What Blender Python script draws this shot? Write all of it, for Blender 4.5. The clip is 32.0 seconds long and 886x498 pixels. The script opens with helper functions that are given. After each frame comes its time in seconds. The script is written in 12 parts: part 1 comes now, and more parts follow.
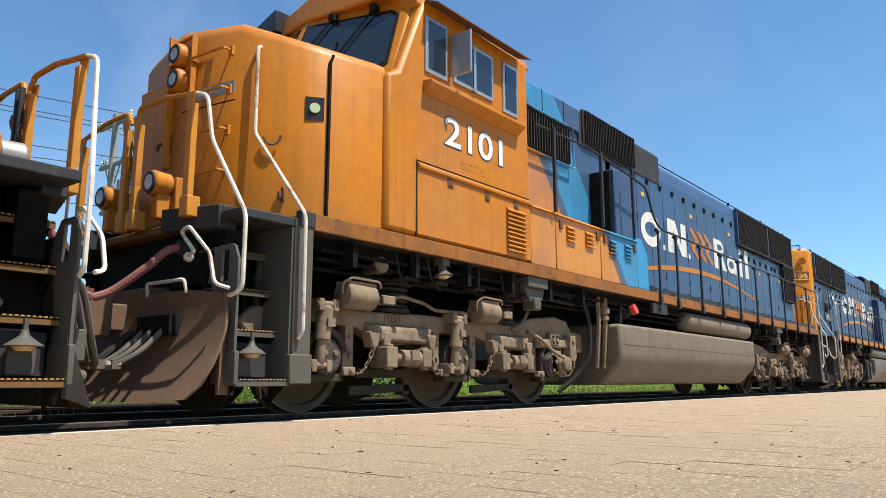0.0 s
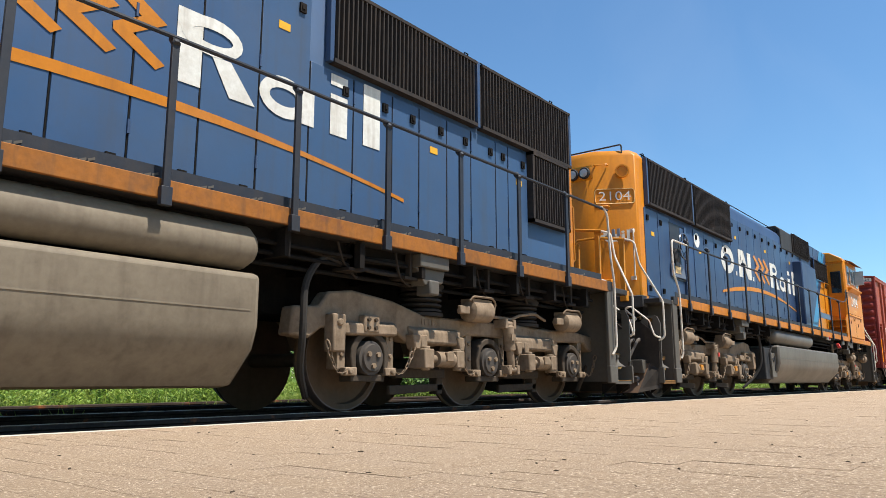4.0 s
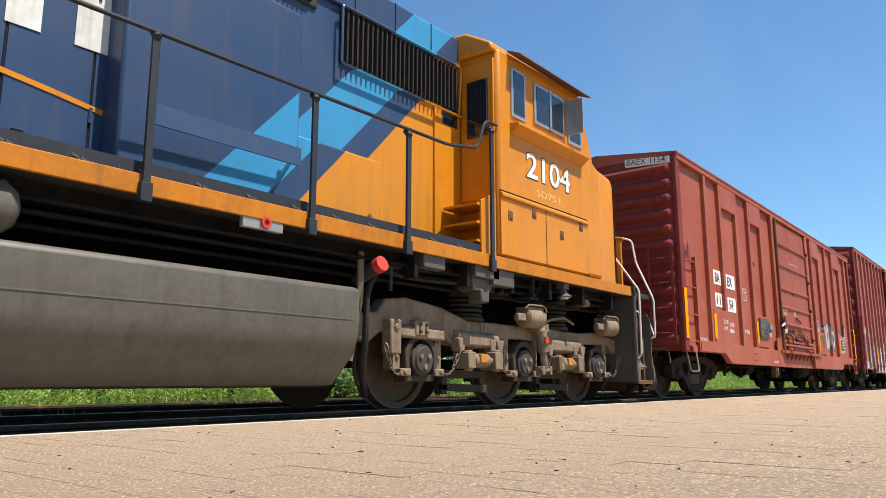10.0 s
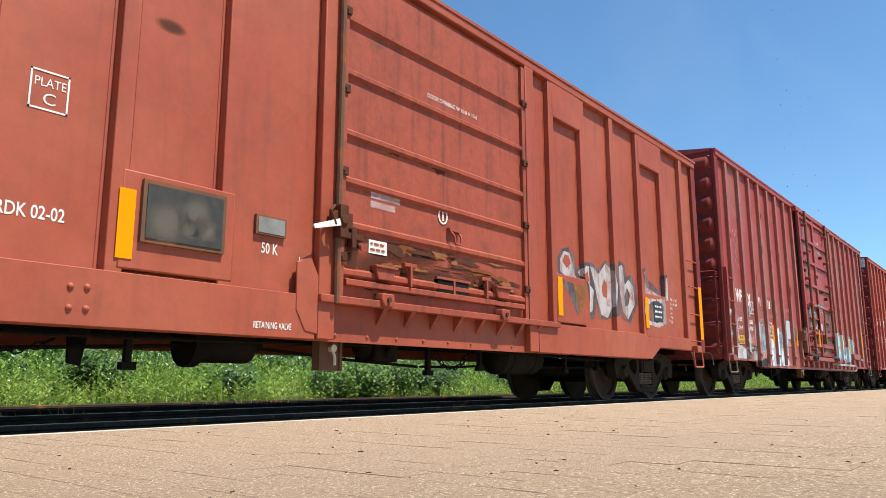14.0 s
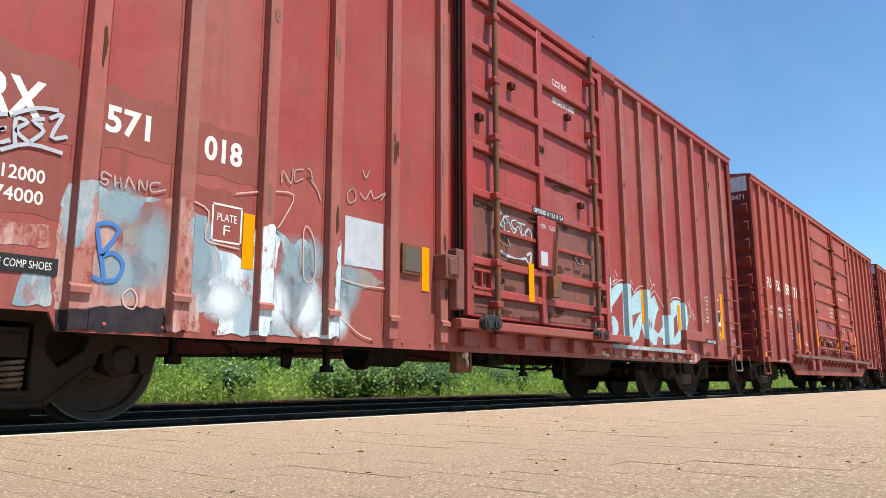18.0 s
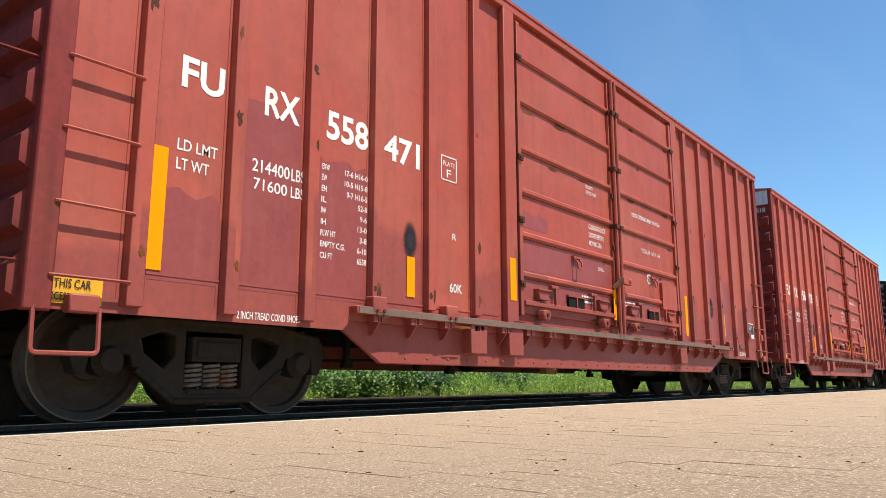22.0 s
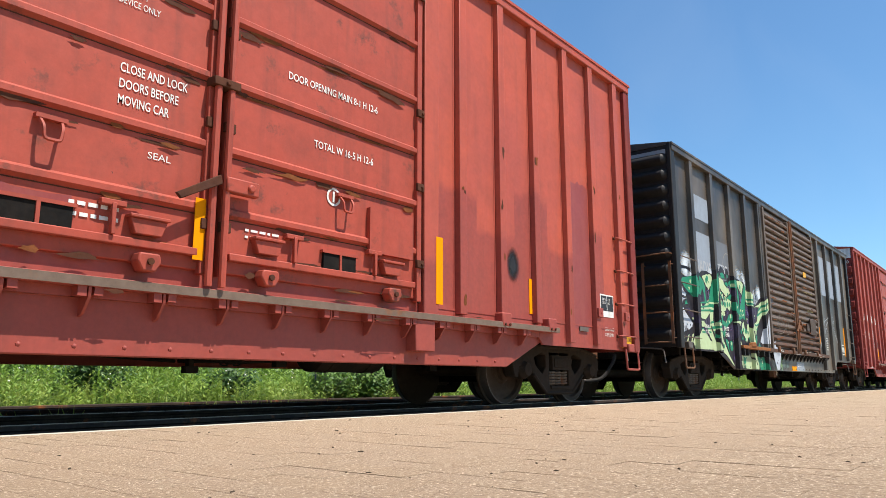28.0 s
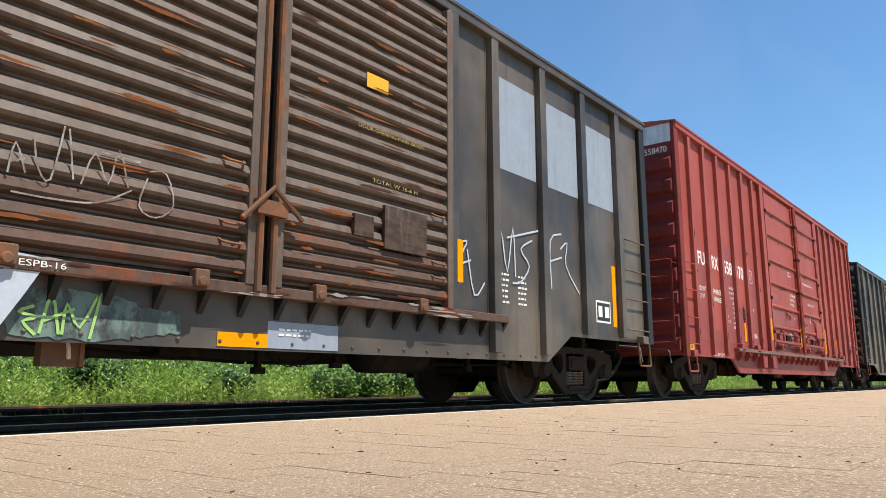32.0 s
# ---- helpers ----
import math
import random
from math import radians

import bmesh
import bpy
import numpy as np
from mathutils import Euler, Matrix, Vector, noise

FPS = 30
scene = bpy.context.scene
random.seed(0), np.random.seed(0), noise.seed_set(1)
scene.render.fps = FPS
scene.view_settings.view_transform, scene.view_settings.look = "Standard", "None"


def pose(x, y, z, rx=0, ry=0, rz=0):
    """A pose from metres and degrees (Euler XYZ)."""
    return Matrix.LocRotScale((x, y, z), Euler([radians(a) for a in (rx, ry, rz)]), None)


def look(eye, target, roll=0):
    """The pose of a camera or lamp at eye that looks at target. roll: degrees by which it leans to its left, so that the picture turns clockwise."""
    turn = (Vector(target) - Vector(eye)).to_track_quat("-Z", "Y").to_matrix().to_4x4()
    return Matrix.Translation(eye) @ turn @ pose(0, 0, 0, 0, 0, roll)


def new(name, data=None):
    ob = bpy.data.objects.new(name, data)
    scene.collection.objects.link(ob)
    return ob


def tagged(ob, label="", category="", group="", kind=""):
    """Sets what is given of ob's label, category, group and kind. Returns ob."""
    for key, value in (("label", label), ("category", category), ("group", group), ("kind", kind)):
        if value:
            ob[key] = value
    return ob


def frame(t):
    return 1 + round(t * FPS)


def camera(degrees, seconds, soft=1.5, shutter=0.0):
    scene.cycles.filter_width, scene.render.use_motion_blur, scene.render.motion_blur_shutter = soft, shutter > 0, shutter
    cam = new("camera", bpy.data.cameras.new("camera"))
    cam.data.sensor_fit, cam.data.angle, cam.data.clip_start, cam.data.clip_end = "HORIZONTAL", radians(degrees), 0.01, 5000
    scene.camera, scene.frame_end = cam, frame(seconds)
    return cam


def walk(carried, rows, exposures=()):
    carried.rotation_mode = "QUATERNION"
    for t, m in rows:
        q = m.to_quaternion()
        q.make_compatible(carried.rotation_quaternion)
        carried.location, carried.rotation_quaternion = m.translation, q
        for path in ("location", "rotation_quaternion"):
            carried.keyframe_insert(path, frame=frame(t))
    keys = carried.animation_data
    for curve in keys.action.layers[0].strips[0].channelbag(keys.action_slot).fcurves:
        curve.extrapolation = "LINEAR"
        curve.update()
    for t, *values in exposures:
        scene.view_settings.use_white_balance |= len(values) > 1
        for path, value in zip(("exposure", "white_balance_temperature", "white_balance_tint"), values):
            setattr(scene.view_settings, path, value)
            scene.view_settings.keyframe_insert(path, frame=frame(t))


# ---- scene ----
import itertools

# ---- camera: stands still on the platform, low over the paving
TRACK_Y = 6.4          # centre of the main track
EYE_Z = 0.305          # the eye over the top of the rail; z = 0 is the top of the rail
cam = camera(62.28, 32.0, soft=0.65)
STAND = pose(0, 0, EYE_Z, 90 + 10.23, 0.0, 38.74 - 90)
walk(cam, [(0.0, STAND), (32.0, STAND)], exposures=[(0.0, 0.75), (32.0, 0.75)])

# how far the train has rolled at each full second
ROLLED = [0.0, 3.319, 6.66, 10.023, 13.406, 16.819, 20.266, 23.753, 27.262, 30.817, 34.421, 38.069, 41.73, 45.403, 49.113,
          52.864, 56.635, 60.428, 64.242, 68.087, 71.975, 75.894, 79.831, 83.784, 87.751, 91.78, 95.857, 99.972, 104.132,
          108.325, 112.533, 116.762, 121.009]


def rolled(t):
    i = min(int(t), 31)
    w = t - i
    p = [ROLLED[max(0, min(32, j))] for j in (i - 1, i, i + 1, i + 2)]
    m0 = p[2] - p[1] if i == 0 else (p[2] - p[0]) / 2
    m1 = p[2] - p[1] if i == 31 else (p[3] - p[1]) / 2
    return (2 * w**3 - 3 * w**2 + 1) * p[1] + (w**3 - 2 * w**2 + w) * m0 + (-2 * w**3 + 3 * w**2) * p[2] + (w**3 - w**2) * m1


# ---- daylight: high sun behind the camera, clear sky with thin cirrus
SUN_TO = Vector((0.26, -1.0, 2.2)).normalized()
world = bpy.data.worlds.new("sky")
scene.world = world
world.use_nodes = True
wn, wl = world.node_tree.nodes, world.node_tree.links
sky = wn.new("ShaderNodeTexSky")
sky.sky_type = "NISHITA"
sky.sun_disc = False
sky.sun_elevation = math.asin(SUN_TO.z)
sky.sun_rotation = math.atan2(SUN_TO.x, SUN_TO.y)
sky.altitude, sky.air_density, sky.dust_density, sky.ozone_density = 0, 1.0, 0.25, 3.5
bg = wn["Background"]
bg.inputs["Strength"].default_value = 0.098
wc = wn.new("ShaderNodeTexCoord")
wm = wn.new("ShaderNodeMapping")
wm.inputs["Rotation"].default_value = (0.3, 0.5, 0.9)
wm.inputs["Scale"].default_value = (1.2, 5.0, 3.0)
wz = wn.new("ShaderNodeTexNoise")
wz.inputs["Scale"].default_value, wz.inputs["Detail"].default_value, wz.inputs["Distortion"].default_value = 1.6, 8, 0.6
wr = wn.new("ShaderNodeValToRGB")
wr.color_ramp.elements[0].position, wr.color_ramp.elements[1].position = 0.44, 0.78
wr.color_ramp.elements[1].color = (0.3, 0.3, 0.3, 1)
wx = wn.new("ShaderNodeMix")
wx.data_type = "RGBA"
wx.inputs[7].default_value = (6.0, 6.4, 7.0, 1)
wl.new(wc.outputs["Generated"], wm.inputs[0])
wl.new(wm.outputs[0], wz.inputs["Vector"])
wl.new(wz.outputs["Fac"], wr.inputs[0])
wd = wn.new("ShaderNodeVectorMath")
wd.operation = "DOT_PRODUCT"
wd.inputs[1].default_value = Vector((0.18, 0.86, 0.48)).normalized()
wq = wn.new("ShaderNodeMapRange")
wq.inputs[1].default_value, wq.inputs[2].default_value, wq.inputs[3].default_value = 0.86, 0.98, 0.12
wy = wn.new("ShaderNodeMath")
wy.operation = "MULTIPLY"
wl.new(wc.outputs["Generated"], wd.inputs[0])
wl.new(wd.outputs["Value"], wq.inputs[0])
wl.new(wq.outputs[0], wy.inputs[0])
wl.new(wr.outputs[0], wy.inputs[1])
wl.new(wy.outputs[0], wx.inputs[0])
wt = wn.new("ShaderNodeMix")
wt.data_type, wt.blend_type = "RGBA", "MULTIPLY"
wt.inputs[0].default_value = 1.0
wt.inputs[7].default_value = (0.76, 0.99, 1.07, 1)
wl.new(sky.outputs[0], wt.inputs[6])
wl.new(wt.outputs[2], wx.inputs[6])
wl.new(wx.outputs[2], bg.inputs[0])
sun = new("sun", bpy.data.lights.new("sun", "SUN"))
sun.data.energy, sun.data.angle, sun.data.color = 5.0, radians(0.53), (1.0, 0.955, 0.885)
sun.matrix_world = look((0, 0, 30), Vector((0, 0, 30)) - SUN_TO)


# ---- materials
def nodes_of(name, rough=0.5, metal=0.0):
    m = bpy.data.materials.new(name)
    m.use_nodes = True
    b = m.node_tree.nodes["Principled BSDF"]
    b.inputs["Roughness"].default_value, b.inputs["Metallic"].default_value = rough, metal
    return m, m.node_tree.nodes, m.node_tree.links, b


def mix(n, l, fac, a, b, kind="MIX"):
    x = n.new("ShaderNodeMix")
    x.data_type, x.blend_type = "RGBA", kind
    for k, v in ((0, fac), (6, a), (7, b)):
        if isinstance(v, (int, float)):
            x.inputs[k].default_value = v
        elif isinstance(v, tuple):
            x.inputs[k].default_value = (*v, 1)
        else:
            l.new(v, x.inputs[k])
    return x.outputs[2]


def noise_of(n, l, vec, scale, detail=4, stretch=None, rough=0.55):
    if stretch:
        mp = n.new("ShaderNodeMapping")
        mp.inputs["Scale"].default_value = stretch
        l.new(vec, mp.inputs[0])
        vec = mp.outputs[0]
    t = n.new("ShaderNodeTexNoise")
    t.inputs["Scale"].default_value, t.inputs["Detail"].default_value, t.inputs["Roughness"].default_value = scale, detail, rough
    l.new(vec, t.inputs["Vector"])
    return t.outputs["Fac"]


def ramp(n, l, fac, lo, hi, top=1.0):
    r = n.new("ShaderNodeValToRGB")
    r.color_ramp.elements[0].position, r.color_ramp.elements[1].position = lo, hi
    r.color_ramp.elements[1].color = (top, top, top, 1)
    l.new(fac, r.inputs[0])
    return r.outputs[0]


def worn(name, col, rough=0.5, metal=0.0, vary=0.25, dirt=(0.12, 0.09, 0.065), dirty=0.35, streak=0.3, rust=0.0, rust_col=(0.14, 0.05, 0.02),
         bump=0.15, fine=18.0, faded=None, fade=0.0, base=None, at=(0, 0, 0), chips=0.0, panels=None, dents=0.0, gloss=0.0):
    """Paint or metal with grain, blotches, runs of dirt, and rust."""
    m, n, l, b = nodes_of(name, rough, metal)
    tc = n.new("ShaderNodeTexCoord")
    vec = tc.outputs["Object"]
    if any(at):
        mp = n.new("ShaderNodeMapping")
        mp.inputs["Location"].default_value = at
        l.new(vec, mp.inputs[0])
        vec = mp.outputs[0]
    big = noise_of(n, l, vec, 0.9, 5)
    small = noise_of(n, l, vec, fine, 6, rough=0.65)
    runs = noise_of(n, l, vec, 3.0, 5, (3.2, 3.2, 0.22))
    c = base(n, l, tc.outputs["Object"]) if base else col
    c = mix(n, l, ramp(n, l, big, 0.3, 0.75, vary), c, tuple(v * 0.62 for v in col) if not base else (0.05, 0.05, 0.055), "MIX" if not base else "MIX")
    if faded:
        c = mix(n, l, ramp(n, l, noise_of(n, l, vec, 0.55, 3), 0.42, 0.62, fade), c, faded)
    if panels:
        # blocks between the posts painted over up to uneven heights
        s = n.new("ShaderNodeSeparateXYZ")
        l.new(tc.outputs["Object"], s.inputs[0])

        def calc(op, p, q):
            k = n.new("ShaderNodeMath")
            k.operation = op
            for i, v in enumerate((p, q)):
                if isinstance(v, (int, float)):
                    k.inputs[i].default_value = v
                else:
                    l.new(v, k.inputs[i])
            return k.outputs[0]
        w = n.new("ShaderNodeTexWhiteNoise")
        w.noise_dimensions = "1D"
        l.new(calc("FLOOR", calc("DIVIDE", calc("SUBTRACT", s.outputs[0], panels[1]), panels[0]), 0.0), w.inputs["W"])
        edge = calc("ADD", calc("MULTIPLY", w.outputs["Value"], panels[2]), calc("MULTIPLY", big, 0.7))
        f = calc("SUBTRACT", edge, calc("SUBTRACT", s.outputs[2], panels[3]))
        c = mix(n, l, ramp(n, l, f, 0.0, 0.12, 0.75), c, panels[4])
    c = mix(n, l, ramp(n, l, noise_of(n, l, vec, 6.0, 8, rough=0.75), 0.42, 0.7, vary * 0.8), c, dirt)
    c = mix(n, l, ramp(n, l, small, 0.35, 0.8, vary * 0.6), c, (1, 1, 1) if sum(col) > 1.5 else tuple(min(1, v * 1.6 + 0.02) for v in col))
    c = mix(n, l, ramp(n, l, runs, 0.52, 0.78, streak), c, dirt)
    c = mix(n, l, ramp(n, l, noise_of(n, l, vec, 2.3, 7, rough=0.7), 0.5, 0.85, dirty), c, dirt)
    if rust:
        spots = noise_of(n, l, vec, 2.6, 9, rough=0.72)
        c = mix(n, l, ramp(n, l, spots, 0.70 - 0.28 * rust, 0.78 - 0.2 * rust), c, mix(n, l, small, rust_col, tuple(v * 2.2 for v in rust_col)))
    if chips:
        spots = noise_of(n, l, vec, 9.0, 10, rough=0.8)
        c = mix(n, l, ramp(n, l, spots, 0.66, 0.69, chips), c, rust_col)
    l.new(c, b.inputs["Base Color"])
    b.inputs["Specular IOR Level"].default_value = gloss or (0.1 if rough > 0.62 else 0.22)
    rr = n.new("ShaderNodeMapRange")
    rr.inputs[3].default_value, rr.inputs[4].default_value = max(0.05, rough - 0.14), min(1, rough + 0.2)
    l.new(big, rr.inputs[0])
    l.new(rr.outputs[0], b.inputs["Roughness"])
    if bump:
        bp = n.new("ShaderNodeBump")
        bp.inputs["Strength"].default_value, bp.inputs["Distance"].default_value = bump, 0.01
        l.new(small, bp.inputs["Height"])
        if dents:
            b2 = n.new("ShaderNodeBump")
            b2.inputs["Strength"].default_value, b2.inputs["Distance"].default_value = dents, 0.06
            l.new(noise_of(n, l, vec, 1.7, 2, (1.0, 1.0, 0.6)), b2.inputs["Height"])
            l.new(b2.outputs[0], bp.inputs["Normal"])
        l.new(bp.outputs[0], b.inputs["Normal"])
    return m


def livery(flip, length, slope, marks, blue=None):
    """Orange cab, grey and sky-blue diagonal bands, dark blue hood."""
    def base(n, l, vec):
        s = n.new("ShaderNodeSeparateXYZ")
        l.new(vec, s.inputs[0])
        a = n.new("ShaderNodeMath")
        a.operation = "MULTIPLY_ADD"
        l.new(s.outputs[0], a.inputs[0])
        a.inputs[1].default_value, a.inputs[2].default_value = (-1.0, length) if flip else (1.0, 0.0)
        d = n.new("ShaderNodeMath")
        d.operation = "MULTIPLY_ADD"
        l.new(s.outputs[2], d.inputs[0])
        d.inputs[1].default_value = slope
        l.new(a.outputs[0], d.inputs[2])
        u = n.new("ShaderNodeMapRange")
        u.inputs[1].default_value, u.inputs[2].default_value = 6.0, 16.0
        l.new(d.outputs[0], u.inputs[0])
        r = n.new("ShaderNodeValToRGB")
        r.color_ramp.interpolation = "CONSTANT"
        e = r.color_ramp.elements
        e[0].position, e[0].color = 0.0, (*ORANGE, 1)
        e[1].position, e[1].color = (marks[0] - 6) / 10, (*(GREYB if not flip else NAVY), 1)
        for p, c in (((marks[1] - 6) / 10, SKYB), ((marks[2] - 6) / 10, blue or NAVY)):
            k = e.new(p)
            k.color = (*c, 1)
        l.new(u.outputs[0], r.inputs[0])
        return r.outputs[0]
    return base


ORANGE, NAVY, SKYB, GREYB = (0.56, 0.2, 0.002), (0.021, 0.046, 0.104), (0.03, 0.23, 0.42), (0.07, 0.085, 0.11)
M = {}
M["orange"] = worn("orange paint", (0.455, 0.152, 0.0015), 0.45, vary=0.3, streak=0.45, dirty=0.45, dirt=(0.2, 0.072, 0.012), faded=(0.40, 0.155, 0.035), fade=0.75, bump=0.03, chips=0.6, rust_col=(0.1, 0.04, 0.015), dents=0.1, gloss=0.26)
M["orange_b"] = worn("bright orange paint", (0.56, 0.19, 0.0015), 0.42, vary=0.22, streak=0.35, dirty=0.35, dirt=(0.26, 0.085, 0.012), faded=(0.52, 0.2, 0.02), fade=0.5, bump=0.03, chips=0.5, rust_col=(0.12, 0.045, 0.015), dents=0.1, gloss=0.3)
M["sill_grimy"] = worn("grimy orange sill paint", (0.27, 0.095, 0.012), 0.6, vary=0.5, streak=0.7, dirty=0.95, dirt=(0.045, 0.034, 0.026), rust=0.45, rust_col=(0.1, 0.035, 0.015))
M["orange_sill"] = worn("orange sill paint", (0.46, 0.15, 0.004), 0.5, vary=0.4, streak=0.5, dirty=0.6, dirt=(0.09, 0.05, 0.025), rust=0.22)
M["liv_a"] = worn("diagonal livery paint", NAVY, 0.4, vary=0.2, streak=0.45, dirty=0.35, dirt=(0.05, 0.055, 0.062), bump=0.03, faded=(0.05, 0.09, 0.15), fade=0.3, chips=0.4, rust_col=(0.07, 0.035, 0.02), dents=0.12, base=livery(False, 21.84, 0.8, (9.05, 9.32, 10.3), (0.026, 0.068, 0.15)), gloss=0.45)
M["liv_b"] = worn("diagonal livery paint reversed", NAVY, 0.4, vary=0.05, streak=0.3, dirty=0.2, dirt=(0.1, 0.07, 0.045), bump=0.03, base=livery(True, 21.84, 0.93, (9.1, 9.5, 10.25)), gloss=0.4)
M["liv_c"] = worn("diagonal livery paint reversed, on the boxes", NAVY, 0.4, vary=0.05, streak=0.3, dirty=0.2, dirt=(0.1, 0.07, 0.045), bump=0.03, base=livery(True, 21.84, 0.93, (9.53, 9.9, 10.6)), gloss=0.4)
M["navy"] = worn("dark blue paint", (0.03, 0.06, 0.125), 0.36, vary=0.25, streak=0.4, dirty=0.35, dirt=(0.08, 0.07, 0.06), bump=0.03, chips=0.3, gloss=0.4)
M["sky_paint"] = worn("sky blue paint", SKYB, 0.4, vary=0.2, streak=0.3, dirty=0.3, bump=0.03)
M["grille"] = worn("sooty grille steel", (0.028, 0.024, 0.022), 0.65, vary=0.4, dirt=(0.07, 0.05, 0.037), dirty=0.5, streak=0.5, bump=0.05)
M["charcoal"] = worn("charcoal paint", (0.024, 0.025, 0.027), 0.6, vary=0.3, dirt=(0.08, 0.065, 0.05), dirty=0.4, streak=0.4)
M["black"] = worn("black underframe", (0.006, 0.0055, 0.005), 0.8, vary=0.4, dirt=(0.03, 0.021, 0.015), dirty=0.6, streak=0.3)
M["dust"] = worn("dust-caked truck steel", (0.23, 0.168, 0.112), 0.85, vary=0.5, dirt=(0.05, 0.033, 0.02), dirty=0.85, streak=0.5, bump=0.4)
M["tank"] = worn("grey fuel tank paint", (0.105, 0.09, 0.07), 0.45, vary=0.5, dirt=(0.05, 0.04, 0.03), dirty=0.6, streak=0.45, bump=0.05, gloss=0.4)
M["tank_dust"] = worn("dust-covered fuel tank paint", (0.18, 0.145, 0.1), 0.6, vary=0.4, dirt=(0.075, 0.055, 0.038), dirty=0.6, streak=0.4, bump=0.05)
M["wheel"] = worn("brown wheel steel", (0.058, 0.04, 0.028), 0.7, vary=0.4, dirty=0.5)
M["wheel_dust"] = worn("dust-covered wheel steel", (0.11, 0.075, 0.047), 0.8, vary=0.35, dirt=(0.05, 0.034, 0.022), dirty=0.5)
M["under_grime"] = worn("grimy black underframe fittings", (0.022, 0.018, 0.015), 0.8, vary=0.4, dirt=(0.06, 0.045, 0.032), dirty=0.5)
M["tread"] = worn("bright worn wheel rim", (0.12, 0.1, 0.09), 0.45, metal=0.6, vary=0.4, dirty=0.35)
M["truck"] = worn("dark cast truck steel", (0.022, 0.017, 0.013), 0.8, vary=0.4, dirt=(0.055, 0.034, 0.021), dirty=0.6, bump=0.4)
M["spring"] = worn("rusty coil spring", (0.13, 0.1, 0.075), 0.7, vary=0.4, dirty=0.5, rust=0.5)
M["white_rail"] = worn("chipped white handrail paint", (0.64, 0.58, 0.48), 0.5, vary=0.3, streak=0.4, dirty=0.6, dirt=(0.25, 0.16, 0.09), rust=0.62, rust_col=(0.12, 0.05, 0.02))
M["white"] = worn("white lettering", (0.72, 0.7, 0.64), 0.5, vary=0.2, streak=0.3, dirty=0.4, bump=0)
M["hood_white"] = worn("grimy white hood lettering", (0.62, 0.6, 0.53), 0.5, vary=0.35, streak=0.6, dirty=0.6, dirt=(0.26, 0.2, 0.14), bump=0.02, chips=0.7, rust_col=(0.06, 0.05, 0.06))
M["decal"] = worn("black decal film", (0.02, 0.02, 0.022), 0.4, vary=0.1, streak=0.1, dirty=0.15, bump=0)
M["silver"] = worn("bare aluminium frame", (0.5, 0.5, 0.5), 0.35, metal=0.8, vary=0.2)
M["silver_dull"] = worn("dull grey lamp housing", (0.3, 0.29, 0.27), 0.45, metal=0.4, vary=0.3)
M["reflector"] = worn("yellow reflector tape", (0.78, 0.27, 0.001), 0.6, vary=0.08, streak=0.08, dirty=0.1, dirt=(0.4, 0.14, 0.01), bump=0, gloss=0.04)
M["sign_yellow"] = worn("yellow placard", (0.66, 0.34, 0.02), 0.5, vary=0.1, bump=0)
M["red_paint"] = worn("red paint", (0.5, 0.04, 0.03), 0.5)
M["pink_hose"] = worn("red rubber hose", (0.24, 0.09, 0.08), 0.6)
M["rubber"] = worn("dusty black rubber", (0.03, 0.028, 0.026), 0.75, dirt=(0.07, 0.056, 0.042), dirty=0.6)
M["rope"] = worn("grey weathered wood", (0.1, 0.085, 0.07), 0.85, fine=30)
M["steel"] = worn("weathered steel", (0.16, 0.13, 0.11), 0.55, metal=0.5, rust=0.4)
M["brown_rust"] = worn("rusty brown steel", (0.13, 0.065, 0.038), 0.8, rust=0.7, vary=0.4)


def glass_of(name, col, rough=0.05):
    m, n, l, b = nodes_of(name, rough)
    b.inputs["Base Color"].default_value = (*col, 1)
    b.inputs["Specular IOR Level"].default_value = 0.9
    return m


M["window"] = glass_of("dark window glass", (0.012, 0.016, 0.02))
M["lens"] = glass_of("headlight glass", (0.35, 0.36, 0.36), 0.08)

M["faint"] = worn("worn-off white stencil paint", (0.5, 0.34, 0.3), 0.6, dirty=0.5, bump=0)

M["gr_haze"] = worn("thin worn white spray paint", (0.42, 0.36, 0.33), 0.65, vary=0.6, dirty=0.8, streak=0.6, dirt=(0.2, 0.06, 0.04), bump=0)

M["rust_orange"] = worn("flaking orange rust", (0.19, 0.06, 0.018), 0.85, vary=0.6, dirty=0.8, dirt=(0.05, 0.022, 0.012), bump=0.4)
M["rust_dark"] = worn("dark scaled rust", (0.065, 0.026, 0.016), 0.85, vary=0.5, dirty=0.6, dirt=(0.12, 0.04, 0.016), bump=0.4)

M["coupler_rust"] = worn("orange-brown rusty casting", (0.17, 0.075, 0.038), 0.85, vary=0.5, dirty=0.6, dirt=(0.06, 0.03, 0.02), bump=0.4)

M["post_wear"] = worn("grey-brown worn paint", (0.2, 0.1, 0.075), 0.7, vary=0.4, dirty=0.5, bump=0)

